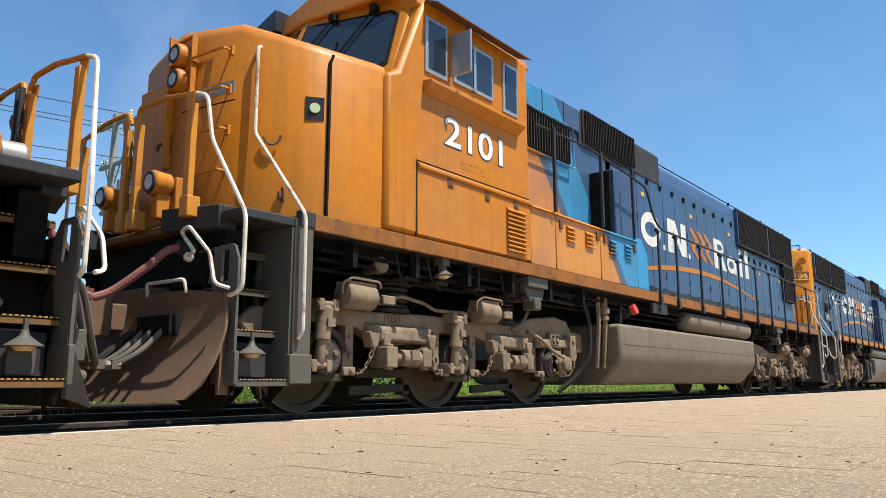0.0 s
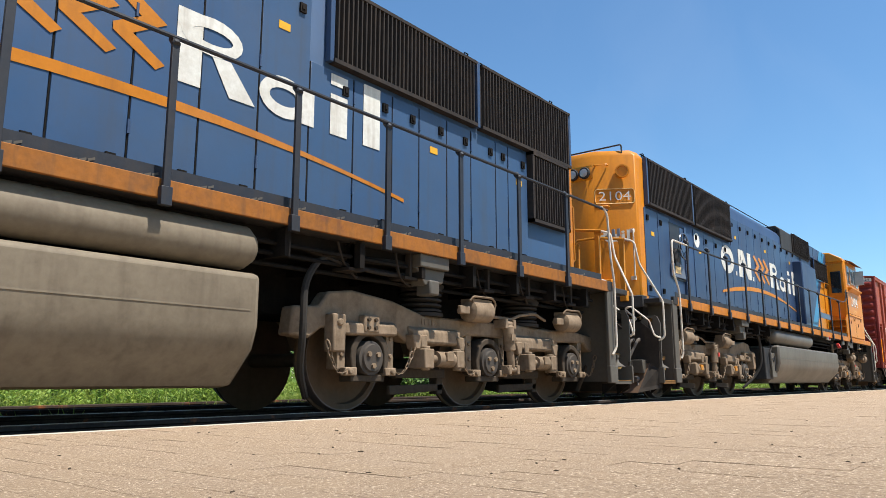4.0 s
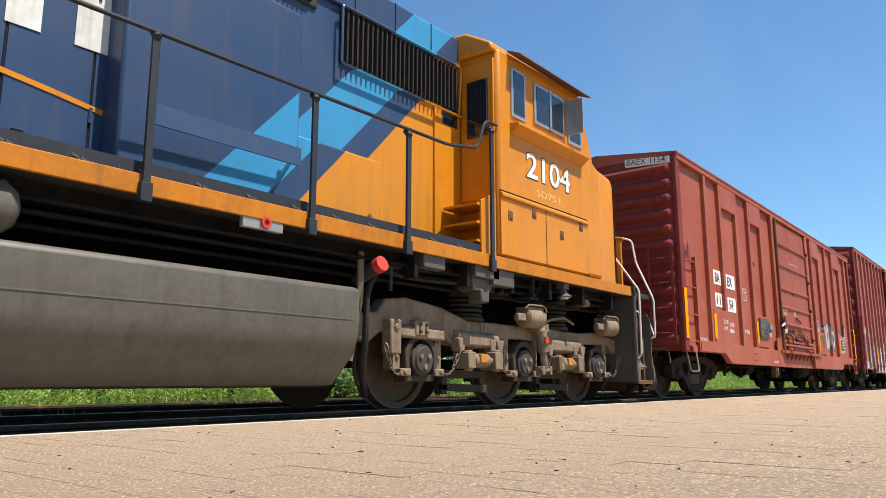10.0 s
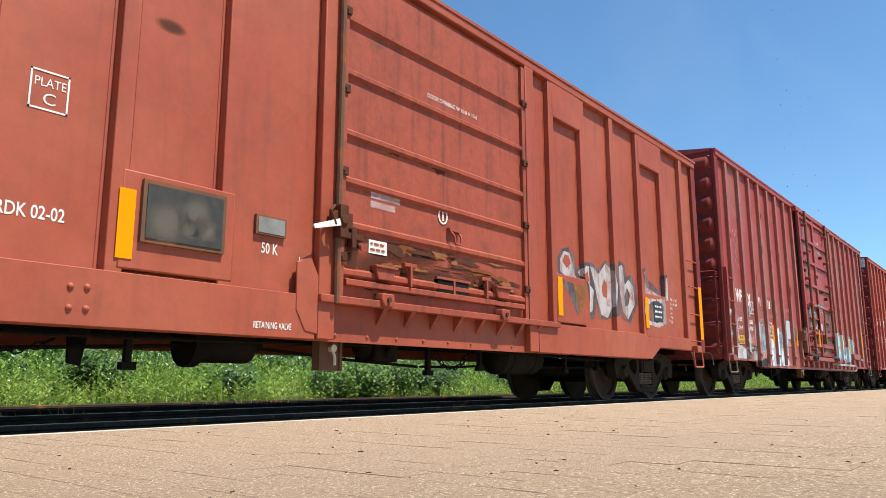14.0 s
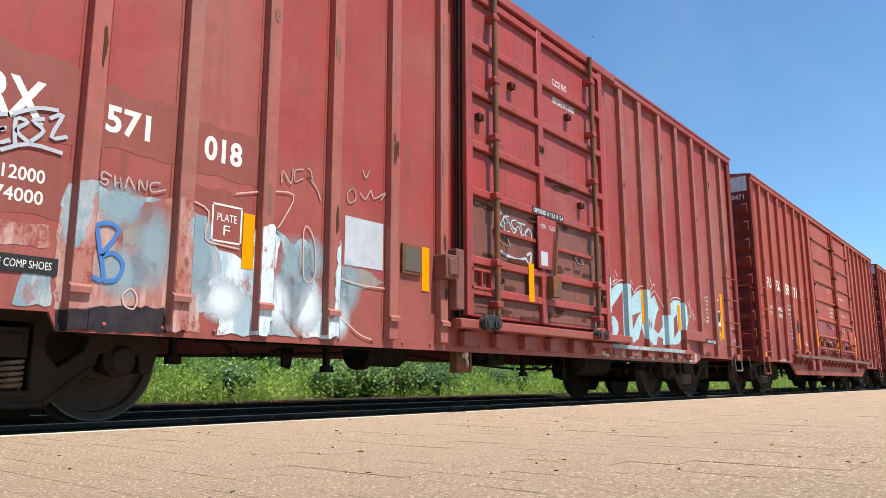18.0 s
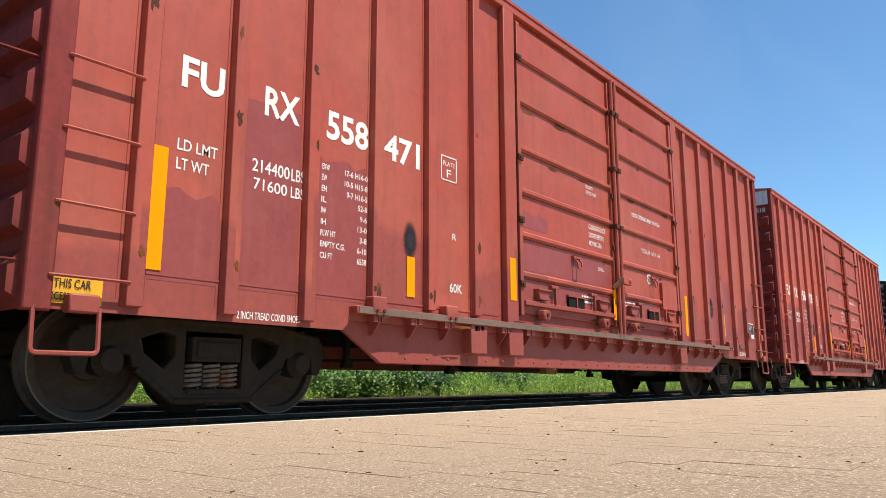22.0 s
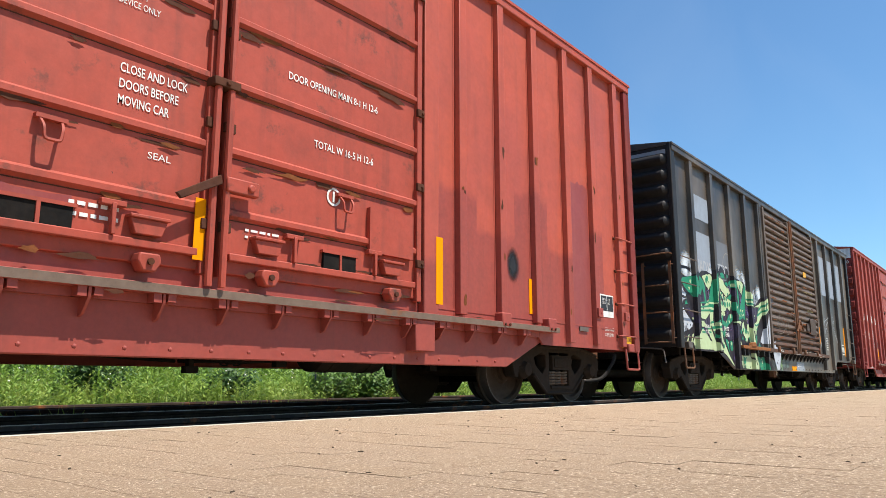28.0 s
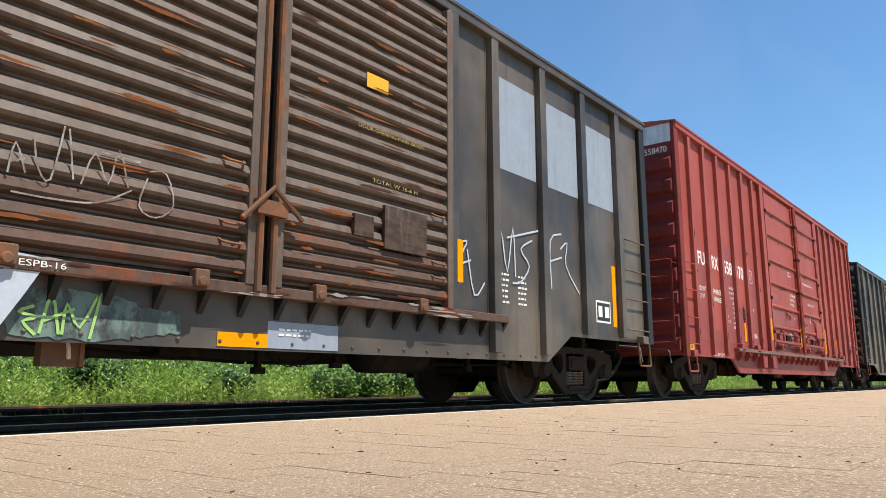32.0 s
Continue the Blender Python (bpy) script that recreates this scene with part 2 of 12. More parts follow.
# car body paints, each with its own fading
M["red_a"] = worn("brick red boxcar paint", (0.308, 0.0570, 0.0250), 0.55, vary=0.3, streak=0.35, dirty=0.35, dirt=(0.10, 0.034, 0.02), faded=(0.356, 0.0918, 0.0456), fade=0.6, bump=0.05, chips=0.35, rust_col=(0.06, 0.022, 0.014), dents=0.35, gloss=0.34)
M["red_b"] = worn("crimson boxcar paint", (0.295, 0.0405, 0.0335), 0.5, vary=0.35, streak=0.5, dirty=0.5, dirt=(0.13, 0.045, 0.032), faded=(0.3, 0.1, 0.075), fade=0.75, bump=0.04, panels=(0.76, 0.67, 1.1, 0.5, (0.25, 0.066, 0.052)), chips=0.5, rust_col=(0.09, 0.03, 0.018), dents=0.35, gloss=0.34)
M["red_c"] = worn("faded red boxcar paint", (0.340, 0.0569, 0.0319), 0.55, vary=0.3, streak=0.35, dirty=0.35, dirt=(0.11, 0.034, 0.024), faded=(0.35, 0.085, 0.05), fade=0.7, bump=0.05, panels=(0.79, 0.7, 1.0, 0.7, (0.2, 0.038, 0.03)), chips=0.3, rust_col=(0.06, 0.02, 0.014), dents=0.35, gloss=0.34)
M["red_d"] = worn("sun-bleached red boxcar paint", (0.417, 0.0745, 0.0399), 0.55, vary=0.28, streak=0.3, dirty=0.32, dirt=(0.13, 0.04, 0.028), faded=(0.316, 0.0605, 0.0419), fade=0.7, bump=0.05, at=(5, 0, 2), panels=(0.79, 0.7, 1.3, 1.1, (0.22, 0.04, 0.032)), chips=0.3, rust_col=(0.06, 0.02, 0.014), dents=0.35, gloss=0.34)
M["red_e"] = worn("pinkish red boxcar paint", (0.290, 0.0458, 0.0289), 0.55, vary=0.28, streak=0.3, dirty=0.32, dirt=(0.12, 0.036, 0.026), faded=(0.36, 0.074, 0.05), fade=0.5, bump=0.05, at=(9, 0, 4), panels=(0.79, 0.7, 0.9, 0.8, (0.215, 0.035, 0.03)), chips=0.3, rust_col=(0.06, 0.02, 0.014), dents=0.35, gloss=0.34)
M["rust_a"] = worn("rust-eaten red door paint", (0.3, 0.058, 0.027), 0.6, vary=0.45, streak=0.7, dirty=0.55, dirt=(0.075, 0.024, 0.015), rust=0.42, rust_col=(0.1, 0.03, 0.012), gloss=0.3, bump=0.2, chips=0.9)
M["rust_c"] = worn("chipped red door paint", (0.350, 0.0550, 0.0298), 0.6, vary=0.35, streak=0.4, dirty=0.4, dirt=(0.1, 0.032, 0.022), rust=0.45, rust_col=(0.06, 0.022, 0.014), bump=0.1, chips=0.8, dents=0.35, gloss=0.34)
M["door_b"] = worn("scuffed crimson door paint", (0.330, 0.0396, 0.0340), 0.5, vary=0.5, streak=0.6, dirty=0.6, dirt=(0.1, 0.034, 0.026), rust=0.3, rust_col=(0.07, 0.028, 0.02), faded=(0.24, 0.075, 0.062), fade=0.6, bump=0.1, chips=0.9, dents=0.35, gloss=0.34)
M["door_low"] = worn("brown grimy door paint", (0.160, 0.0546, 0.0391), 0.55, vary=0.55, streak=0.6, dirty=0.8, dirt=(0.06, 0.028, 0.02), rust=0.4, rust_col=(0.08, 0.03, 0.018), faded=(0.23, 0.08, 0.062), fade=0.7, bump=0.15, chips=0.9, dents=0.4, gloss=0.34)
M["post_b"] = worn("scuffed pinkish post paint", (0.330, 0.0792, 0.0595), 0.55, vary=0.5, streak=0.7, dirty=0.6, dirt=(0.14, 0.06, 0.045), faded=(0.25, 0.13, 0.1), fade=0.6, bump=0.05, chips=0.9, rust_col=(0.07, 0.03, 0.02), gloss=0.34)
M["repaint_b"] = worn("dull brown-red repainted patch", (0.215, 0.0528, 0.0391), 0.55, vary=0.3, streak=0.4, dirty=0.4, dirt=(0.3, 0.09, 0.07), bump=0.02, chips=0.3, gloss=0.34)
# darker copy of the side reds: the ends' shade is in the colour
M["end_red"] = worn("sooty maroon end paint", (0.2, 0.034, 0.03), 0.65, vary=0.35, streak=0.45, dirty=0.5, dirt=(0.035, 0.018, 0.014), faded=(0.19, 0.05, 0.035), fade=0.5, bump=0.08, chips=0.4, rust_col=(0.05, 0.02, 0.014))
M["ledge_scuff"] = worn("scuffed grey-brown steel edge", (0.16, 0.11, 0.08), 0.6, vary=0.5, streak=0.2, dirty=0.7, dirt=(0.07, 0.045, 0.03), rust=0.4, rust_col=(0.12, 0.05, 0.025))
M["maroon_patch"] = worn("maroon repainted patch", (0.225, 0.0405, 0.0348), 0.5, vary=0.35, streak=0.35, dirty=0.35, dirt=(0.3, 0.085, 0.062), bump=0.03, chips=0.3, rust_col=(0.08, 0.03, 0.02), dents=0.3, gloss=0.34)
M["black_car"] = worn("sooty black boxcar paint", (0.034, 0.032, 0.03), 0.42, vary=0.5, streak=0.75, dirty=0.55, dirt=(0.075, 0.048, 0.028), faded=(0.15, 0.118, 0.085), fade=0.85, bump=0.06, chips=0.6, rust_col=(0.12, 0.05, 0.025), dents=0.5, gloss=0.36)
# darker copy of the black car paint, with shade put into the colour
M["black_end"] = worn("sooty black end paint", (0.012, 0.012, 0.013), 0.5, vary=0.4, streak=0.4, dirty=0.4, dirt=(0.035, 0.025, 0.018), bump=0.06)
M["rust_low"] = worn("rust-eaten brown steel", (0.1, 0.062, 0.046), 0.65, vary=0.5, streak=0.4, dirty=0.6, dirt=(0.035, 0.022, 0.016), rust=0.55, rust_col=(0.1, 0.032, 0.015), bump=0.25, chips=0.8)
M["black_door"] = worn("rusting taupe door paint", (0.125, 0.092, 0.07), 0.55, vary=0.5, streak=0.6, dirty=0.65, dirt=(0.05, 0.028, 0.018), rust=0.45, rust_col=(0.085, 0.032, 0.016), bump=0.15, chips=0.6)


# ---- geometry: lists of corners and faces, joined into one mesh a part
class Geo:
    def __init__(self):
        self.v, self.f = [], []

    def add(self, v, f):
        k = len(self.v)
        self.v += [tuple(p) for p in v]
        self.f += [tuple(i + k for i in q) for q in f]
        return self

    def box(self, x0, x1, y0, y1, z0, z1):
        x0, x1, y0, y1, z0, z1 = min(x0, x1), max(x0, x1), min(y0, y1), max(y0, y1), min(z0, z1), max(z0, z1)
        v = [(x, y, z) for z in (z0, z1) for y in (y0, y1) for x in (x0, x1)]
        return self.add(v, [(0, 2, 3, 1), (4, 5, 7, 6), (0, 1, 5, 4), (2, 6, 7, 3), (0, 4, 6, 2), (1, 3, 7, 5)])

    def prism(self, poly, a, b, axis="y"):
        """A polygon pushed from a to b. axis y: poly is (x, z); x: (y, z); z: (x, y)."""
        put = {"y": lambda p, q: (p[0], q, p[1]), "x": lambda p, q: (q, p[0], p[1]), "z": lambda p, q: (p[0], p[1], q)}[axis]
        n = len(poly)
        area = sum(poly[i][0] * poly[(i + 1) % n][1] - poly[(i + 1) % n][0] * poly[i][1] for i in range(n))
        if (area < 0) != (axis == "y"):
            poly = poly[::-1]
        a, b = min(a, b), max(a, b)
        v = [put(p, a) for p in poly] + [put(p, b) for p in poly]
        f = [tuple(range(n))[::-1], tuple(range(n, 2 * n))] + [(i, (i + 1) % n, n + (i + 1) % n, n + i) for i in range(n)]
        return self.add(v, f)

    def ring(self, p, q, radii, n=16, caps=True):
        """Turned shape along the line p to q; radii: (share of the way, radius)."""
        p, q = Vector(p), Vector(q)
        d = (q - p).normalized()
        u = d.orthogonal().normalized()
        w = d.cross(u)
        v, f = [], []
        for s, r in radii:
            c = p.lerp(q, s) if 0 <= s <= 1 else p + (q - p) * s
            for i in range(n):
                a = 2 * math.pi * i / n
                v.append(c + (u * math.cos(a) + w * math.sin(a)) * r)
        for k in range(len(radii) - 1):
            for i in range(n):
                j = (i + 1) % n
                f.append((k * n + i, k * n + j, (k + 1) * n + j, (k + 1) * n + i))
        if caps:
            f += [tuple(range(n))[::-1], tuple(range((len(radii) - 1) * n, len(radii) * n))]
        return self.add(v, f)

    def cyl(self, p, q, r, n=12):
        return self.ring(p, q, [(0, r), (1, r)], n)

    def tube(self, pts, r, n=6):
        pts = [Vector(p) for p in pts]
        v, f = [], []
        u = None
        for i, p in enumerate(pts):
            d = (pts[min(i + 1, len(pts) - 1)] - pts[max(i - 1, 0)]).normalized()
            u = d.orthogonal().normalized() if u is None else (u - d * u.dot(d)).normalized()
            w = d.cross(u)
            for k in range(n):
                a = 2 * math.pi * k / n
                v.append(p + (u * math.cos(a) + w * math.sin(a)) * r)
        for i in range(len(pts) - 1):
            for k in range(n):
                j = (k + 1) % n
                f.append((i * n + k, i * n + j, (i + 1) * n + j, (i + 1) * n + k))
        f += [tuple(range(n))[::-1], tuple(range((len(pts) - 1) * n, len(pts) * n))]
        return self.add(v, f)

    def loft(self, rings, close=True):
        n = len(rings[0])
        v = [p for r in rings for p in r]
        f = [(k * n + i, k * n + (i + 1) % n, (k + 1) * n + (i + 1) % n, (k + 1) * n + i) for k in range(len(rings) - 1) for i in range(n)]
        if close:
            f += [tuple(range(n))[::-1], tuple(range((len(rings) - 1) * n, len(rings) * n))]
        return self.add(v, f)

    def move(self, dx=0, dy=0, dz=0):
        self.v = [(x + dx, y + dy, z + dz) for x, y, z in self.v]
        return self

    def mirror_x(self, length):
        self.v = [(length - x, y, z) for x, y, z in self.v]
        self.f = [q[::-1] for q in self.f]
        return self

    def mirror_y(self):
        self.v = [(x, -y, z) for x, y, z in self.v]
        self.f = [q[::-1] for q in self.f]
        return self


def smooth_path(pts, cuts=5):
    """Round curve through points."""
    pts = [Vector(p) for p in pts]
    out = []
    for i in range(len(pts) - 1):
        p0, p1, p2, p3 = pts[max(i - 1, 0)], pts[i], pts[i + 1], pts[min(i + 2, len(pts) - 1)]
        for k in range(cuts):
            t = k / cuts
            out.append(0.5 * (2 * p1 + (p2 - p0) * t + (2 * p0 - 5 * p1 + 4 * p2 - p3) * t * t + (3 * p1 - p0 - 3 * p2 + p3) * t**3))
    return out + [pts[-1]]


def bend(pts, r=0.08, cuts=4):
    """Straight runs with rounded corners."""
    pts = [Vector(p) for p in pts]
    out = [pts[0]]
    for i in range(1, len(pts) - 1):
        a, b, c = pts[i - 1], pts[i], pts[i + 1]
        k = min(r, (b - a).length * 0.45, (c - b).length * 0.45)
        s, e = b + (a - b).normalized() * k, b + (c - b).normalized() * k
        for j in range(cuts + 1):
            t = j / cuts
            out.append((1 - t) ** 2 * s + 2 * t * (1 - t) * b + t * t * e)
    return out + [pts[-1]]


def mesh_of(name, g, mat, smooth=True):
    me = bpy.data.meshes.new(name)
    me.from_pydata([tuple(p) for p in g.v], [], g.f)
    me.materials.append(M[mat] if isinstance(mat, str) else mat)
    if smooth:
        me.polygons.foreach_set("use_smooth", [True] * len(me.polygons))
        me.set_sharp_from_angle(angle=radians(38))
    return me


def part(name, g, mat, parent, label="", bevel=0.0, kind=""):
    ob = new(name, mesh_of(name, g, mat))
    ob.parent = parent
    if bevel:
        b = ob.modifiers.new("bevel", "BEVEL")
        b.width, b.segments, b.limit_method, b.angle_limit = bevel, 2, "ANGLE", radians(40)
    return tagged(ob, label, kind=kind)


def again(ob, x=0.0, y=0.0, z=0.0, parent=None):
    """Another piece like ob, on the same mesh, shifted."""
    o = ob.copy()
    scene.collection.objects.link(o)
    o.parent = parent or ob.parent
    o.location = (ob.location[0] + x, ob.location[1] + y, ob.location[2] + z)
    return o


LETTERS = {}


def letters(text, x0, x1, z0, z1, y, bold=0.0, lift=0.003, tilt=None):
    """Flat lettering that faces -y and fills the box x0..x1, z0..z1."""
    key = (text, bold)
    if key not in LETTERS:
        cu = bpy.data.curves.new("letters", "FONT")
        cu.body, cu.offset, cu.resolution_u = text, bold, 3
        ob = bpy.data.objects.new("letters", cu)
        scene.collection.objects.link(ob)
        me = ob.evaluated_get(bpy.context.evaluated_depsgraph_get()).to_mesh()
        LETTERS[key] = ([tuple(v.co) for v in me.vertices], [tuple(p.vertices) for p in me.polygons])
        scene.collection.objects.unlink(ob)
        bpy.data.objects.remove(ob)
        bpy.data.curves.remove(cu)
    v, f = LETTERS[key]
    g = Geo()
    ax, bx = min(p[0] for p in v), max(p[0] for p in v)
    az, bz = min(p[1] for p in v), max(p[1] for p in v)
    sx, sz = (x1 - x0) / max(bx - ax, 1e-6), (z1 - z0) / max(bz - az, 1e-6)
    return g.add([(x0 + (p[0] - ax) * sx, y - lift, z0 + (p[1] - az) * sz) for p in v], f)


def flat(poly, y, lift=0.003):
    """A thin painted shape that faces -y; poly: (x, z)."""
    return Geo().prism(poly, y - lift, y)


def rect(x0, x1, z0, z1):
    return [(x0, z0), (x1, z0), (x1, z1), (x0, z1)]


def oval(cx, cz, rx, rz, n=20, a0=0.0, a1=360.0):
    k = n if a1 - a0 >= 360 else n + 1
    return [(cx + rx * math.cos(radians(a0 + (a1 - a0) * i / n)), cz + rz * math.sin(radians(a0 + (a1 - a0) * i / n))) for i in range(k)]


def hoop(cx, cz, rx, rz, t, y, n=24, lift=0.003, a0=0.0, a1=360.0):
    """A flat painted ring, or a part of one."""
    g = Geo()
    o, i = oval(cx, cz, rx, rz, n, a0, a1), oval(cx, cz, rx - t, rz - t, n, a0, a1)
    k = len(o)
    v = [(p[0], y - lift, p[1]) for p in o] + [(p[0], y - lift, p[1]) for p in i]
    m = k if a1 - a0 >= 360 else k - 1
    return g.add(v, [(j, k + j, k + (j + 1) % k, (j + 1) % k)[::-1] for j in range(m)])


def stroke(pts, w, y, lift=0.004, cuts=4):
    """A sprayed line through points (x, z), as a flat ribbon."""
    p = smooth_path([(a, 0, b) for a, b in pts], cuts)
    v, f = [], []
    for i, q in enumerate(p):
        d = (p[min(i + 1, len(p) - 1)] - p[max(i - 1, 0)]).normalized()
        s = Vector((-d.z, 0, d.x)) * w / 2
        v += [(q.x + s.x, y - lift, q.z + s.z), (q.x - s.x, y - lift, q.z - s.z)]
    f = [(2 * i, 2 * i + 1, 2 * i + 3, 2 * i + 2) for i in range(len(p) - 1)]
    return Geo().add(v, f)


def vehicle(name, x0, label, category, group):
    e = tagged(new(name), label, category, group)
    e.location = (x0, TRACK_Y, 0)
    VEHICLES.append((e, x0))
    return e


VEHICLES, WHEELS = [], []

# ---- setting: paving, ballast, two tracks, grass bank
def paving_material():
    m, n, l, b = nodes_of("concrete paver", 0.85)
    tc = n.new("ShaderNodeTexCoord")
    vec = tc.outputs["Object"]
    g = n.new("ShaderNodeNewGeometry")
    oi = n.new("ShaderNodeObjectInfo")
    c = mix(n, l, noise_of(n, l, vec, 1.1, 5), (0.302, 0.212, 0.136), (0.366, 0.266, 0.174))
    c = mix(n, l, ramp(n, l, g.outputs["Random Per Island"], 0.0, 1.0, 0.35), c, (0.27, 0.194, 0.128))
    c = mix(n, l, ramp(n, l, oi.outputs["Random"], 0.0, 1.0, 0.3), c, (0.33, 0.246, 0.175))
    c = mix(n, l, ramp(n, l, noise_of(n, l, vec, 14, 6, rough=0.7), 0.45, 0.8, 0.5), c, (0.22, 0.16, 0.105))
    c = mix(n, l, ramp(n, l, noise_of(n, l, vec, 62, 3, rough=0.85), 0.56, 0.63, 0.85), c, (0.78, 0.63, 0.46))
    c = mix(n, l, ramp(n, l, noise_of(n, l, vec, 48, 5, rough=0.8), 0.54, 0.64, 0.9), c, (0.13, 0.088, 0.058))
    b.inputs["Specular IOR Level"].default_value = 0.15
    l.new(c, b.inputs["Base Color"])
    bp = n.new("ShaderNodeBump")
    bp.inputs["Strength"].default_value, bp.inputs["Distance"].default_value = 1.0, 0.012
    l.new(noise_of(n, l, vec, 55, 7, rough=0.8), bp.inputs["Height"])
    l.new(bp.outputs[0], b.inputs["Normal"])
    return m


def soil_material(name, a, b2, c2, scale):
    m, n, l, b = nodes_of(name, 0.95)
    tc = n.new("ShaderNodeTexCoord")
    vec = tc.outputs["Object"]
    c = mix(n, l, noise_of(n, l, vec, scale, 8, rough=0.7), a, b2)
    c = mix(n, l, ramp(n, l, noise_of(n, l, vec, scale * 9, 4, rough=0.7), 0.5, 0.7), c, c2)
    l.new(c, b.inputs["Base Color"])
    bp = n.new("ShaderNodeBump")
    bp.inputs["Strength"].default_value, bp.inputs["Distance"].default_value = 1.0, 0.05
    l.new(noise_of(n, l, vec, scale * 6, 8, rough=0.75), bp.inputs["Height"])
    l.new(bp.outputs[0], b.inputs["Normal"])
    return m


M["paver"] = paving_material()
M["joint"] = soil_material("sandy paver joint", (0.17, 0.13, 0.09), (0.27, 0.2, 0.14), (0.09, 0.065, 0.045), 14)
M["ballast"] = soil_material("crushed stone ballast", (0.034, 0.026, 0.019), (0.06, 0.045, 0.032), (0.016, 0.012, 0.01), 7)
M["earth"] = soil_material("grassy earth", (0.09, 0.14, 0.022), (0.13, 0.16, 0.04), (0.12, 0.09, 0.05), 1.5)
M["kerb"] = worn("pale concrete edge", (0.5, 0.45, 0.38), 0.85, fine=60, dirty=0.4)
M["tie"] = worn("oily timber tie", (0.042, 0.029, 0.019), 0.9, fine=30)
M["rail_top"] = worn("polished rail head", (0.32, 0.29, 0.26), 0.38, metal=0.8, vary=0.3, dirty=0.3, streak=0.0)
M["rail_side"] = worn("rusty rail web", (0.035, 0.026, 0.022), 0.8, vary=0.4, rust=0.5)

PAVE_Z, PAVE_EDGE = -0.028, 5.0
floor = tagged(new("ground", mesh_of("ground", Geo().add(
    [(-400, -300, -0.2), (900, -300, -0.2), (900, 900, -0.2), (-400, 900, -0.2)], [(0, 1, 2, 3)]), "earth")), "flat earth round the railway", kind="structure")
bank_slope = Geo().prism([(11.6, -0.25), (11.9, -0.19), (17.8, 0.52), (60, 0.9), (60, -0.25)], -60, 400, "x")
tagged(new("grass_bank", mesh_of("grass_bank", bank_slope, "earth")), "low green bank beyond the siding", kind="structure")
pavement = tagged(new("pavement", mesh_of("pavement", Geo().box(-40, 160, -30, PAVE_EDGE, -0.19, PAVE_Z - 0.0035), "joint")),
                  "tan concrete pavers beside the track", kind="structure")
bed = Geo().prism([(PAVE_EDGE + 0.002, -0.195), (PAVE_EDGE + 0.002, -0.13), (11.4, -0.13), (12.1, -0.195)], -60, 260, "x")
tagged(new("track_bed", mesh_of("track_bed", bed, "ballast")), "dark crushed stone ballast under the rails", kind="structure")


def rail_profile(y):
    return [(y - 0.07, -0.17), (y + 0.07, -0.17), (y + 0.07, -0.158), (y + 0.012, -0.14), (y + 0.01, -0.045), (y + 0.036, -0.036), (y + 0.036, -0.008),
            (y + 0.028, 0.0), (y - 0.028, 0.0), (y - 0.036, -0.008), (y - 0.036, -0.036), (y - 0.01, -0.045), (y - 0.012, -0.14), (y - 0.07, -0.158)]


def track(y, bright, label, drop=0.0):
    t = tagged(new("railway_track"), label, "railway track", kind="structure")
    for s in (-1, 1):
        r = part("rail", Geo().prism([(p, q - drop) for p, q in rail_profile(y + s * 0.7535)], -60, 250, "x"), "rail_side", t)
        if bright:
            part("rail_head", Geo().box(-60, 250, y + s * 0.7535 - 0.03, y + s * 0.7535 + 0.02, -0.002 - drop, 0.0015 - drop), "rail_top", t)
    tie = None
    for i in range(150):
        x = -12 + i * 0.53
        if tie is None:
            tie = part("tie", Geo().box(-0.11, 0.11, y - 1.3, y + 1.3, -0.17 - drop, -0.112 - drop), "tie", t)
            tie.location = (x, 0, 0)
            continue
        again(tie, i * 0.53)
    return t


track(TRACK_Y, True, "main track with polished rail heads on timber ties")
track(9.95, False, "rusty siding track half lost in grass", 0.02)

# ---- running gear of the freight cars
def wheelset(parent, x, y, r, thick=0.11, name="wheelset"):
    """Two wheels on an axle, about their own centre."""
    g, t = Geo(), Geo()
    for s in (-1, 1):
        a = s * 0.685
        g.ring((0, a, 0), (0, a + s * 0.14, 0), [(0, 0.13), (0.02, r + 0.025), (0.22, r + 0.024), (0.3, r - 0.002), (1.0, r - 0.008), (1.0, r - 0.075), (0.62, r - 0.085), (0.55, 0.19), (0.75, 0.15), (1.05, 0.14), (1.05, 0.04)], 40)
    g.cyl((0, -1.02, 0), (0, 1.02, 0), 0.075, 14)
    w = part(name, g, "wheel" if name == "wheelset" else "wheel_dust", parent)
    for s in (-1, 1):
        a = s * 0.685
        t = Geo().ring((0, a + s * 0.035, 0), (0, a + s * 0.142, 0), [(0, r - 0.03), (0, r + 0.001), (0.9, r - 0.004), (1.0, r - 0.012), (1.0, r - 0.022)], 40, False)
        part("wheel_rim", t, "tread", w, "bright worn rim")
    w.location = (x, y, r)
    WHEELS.append((w, x, y, r))
    return w


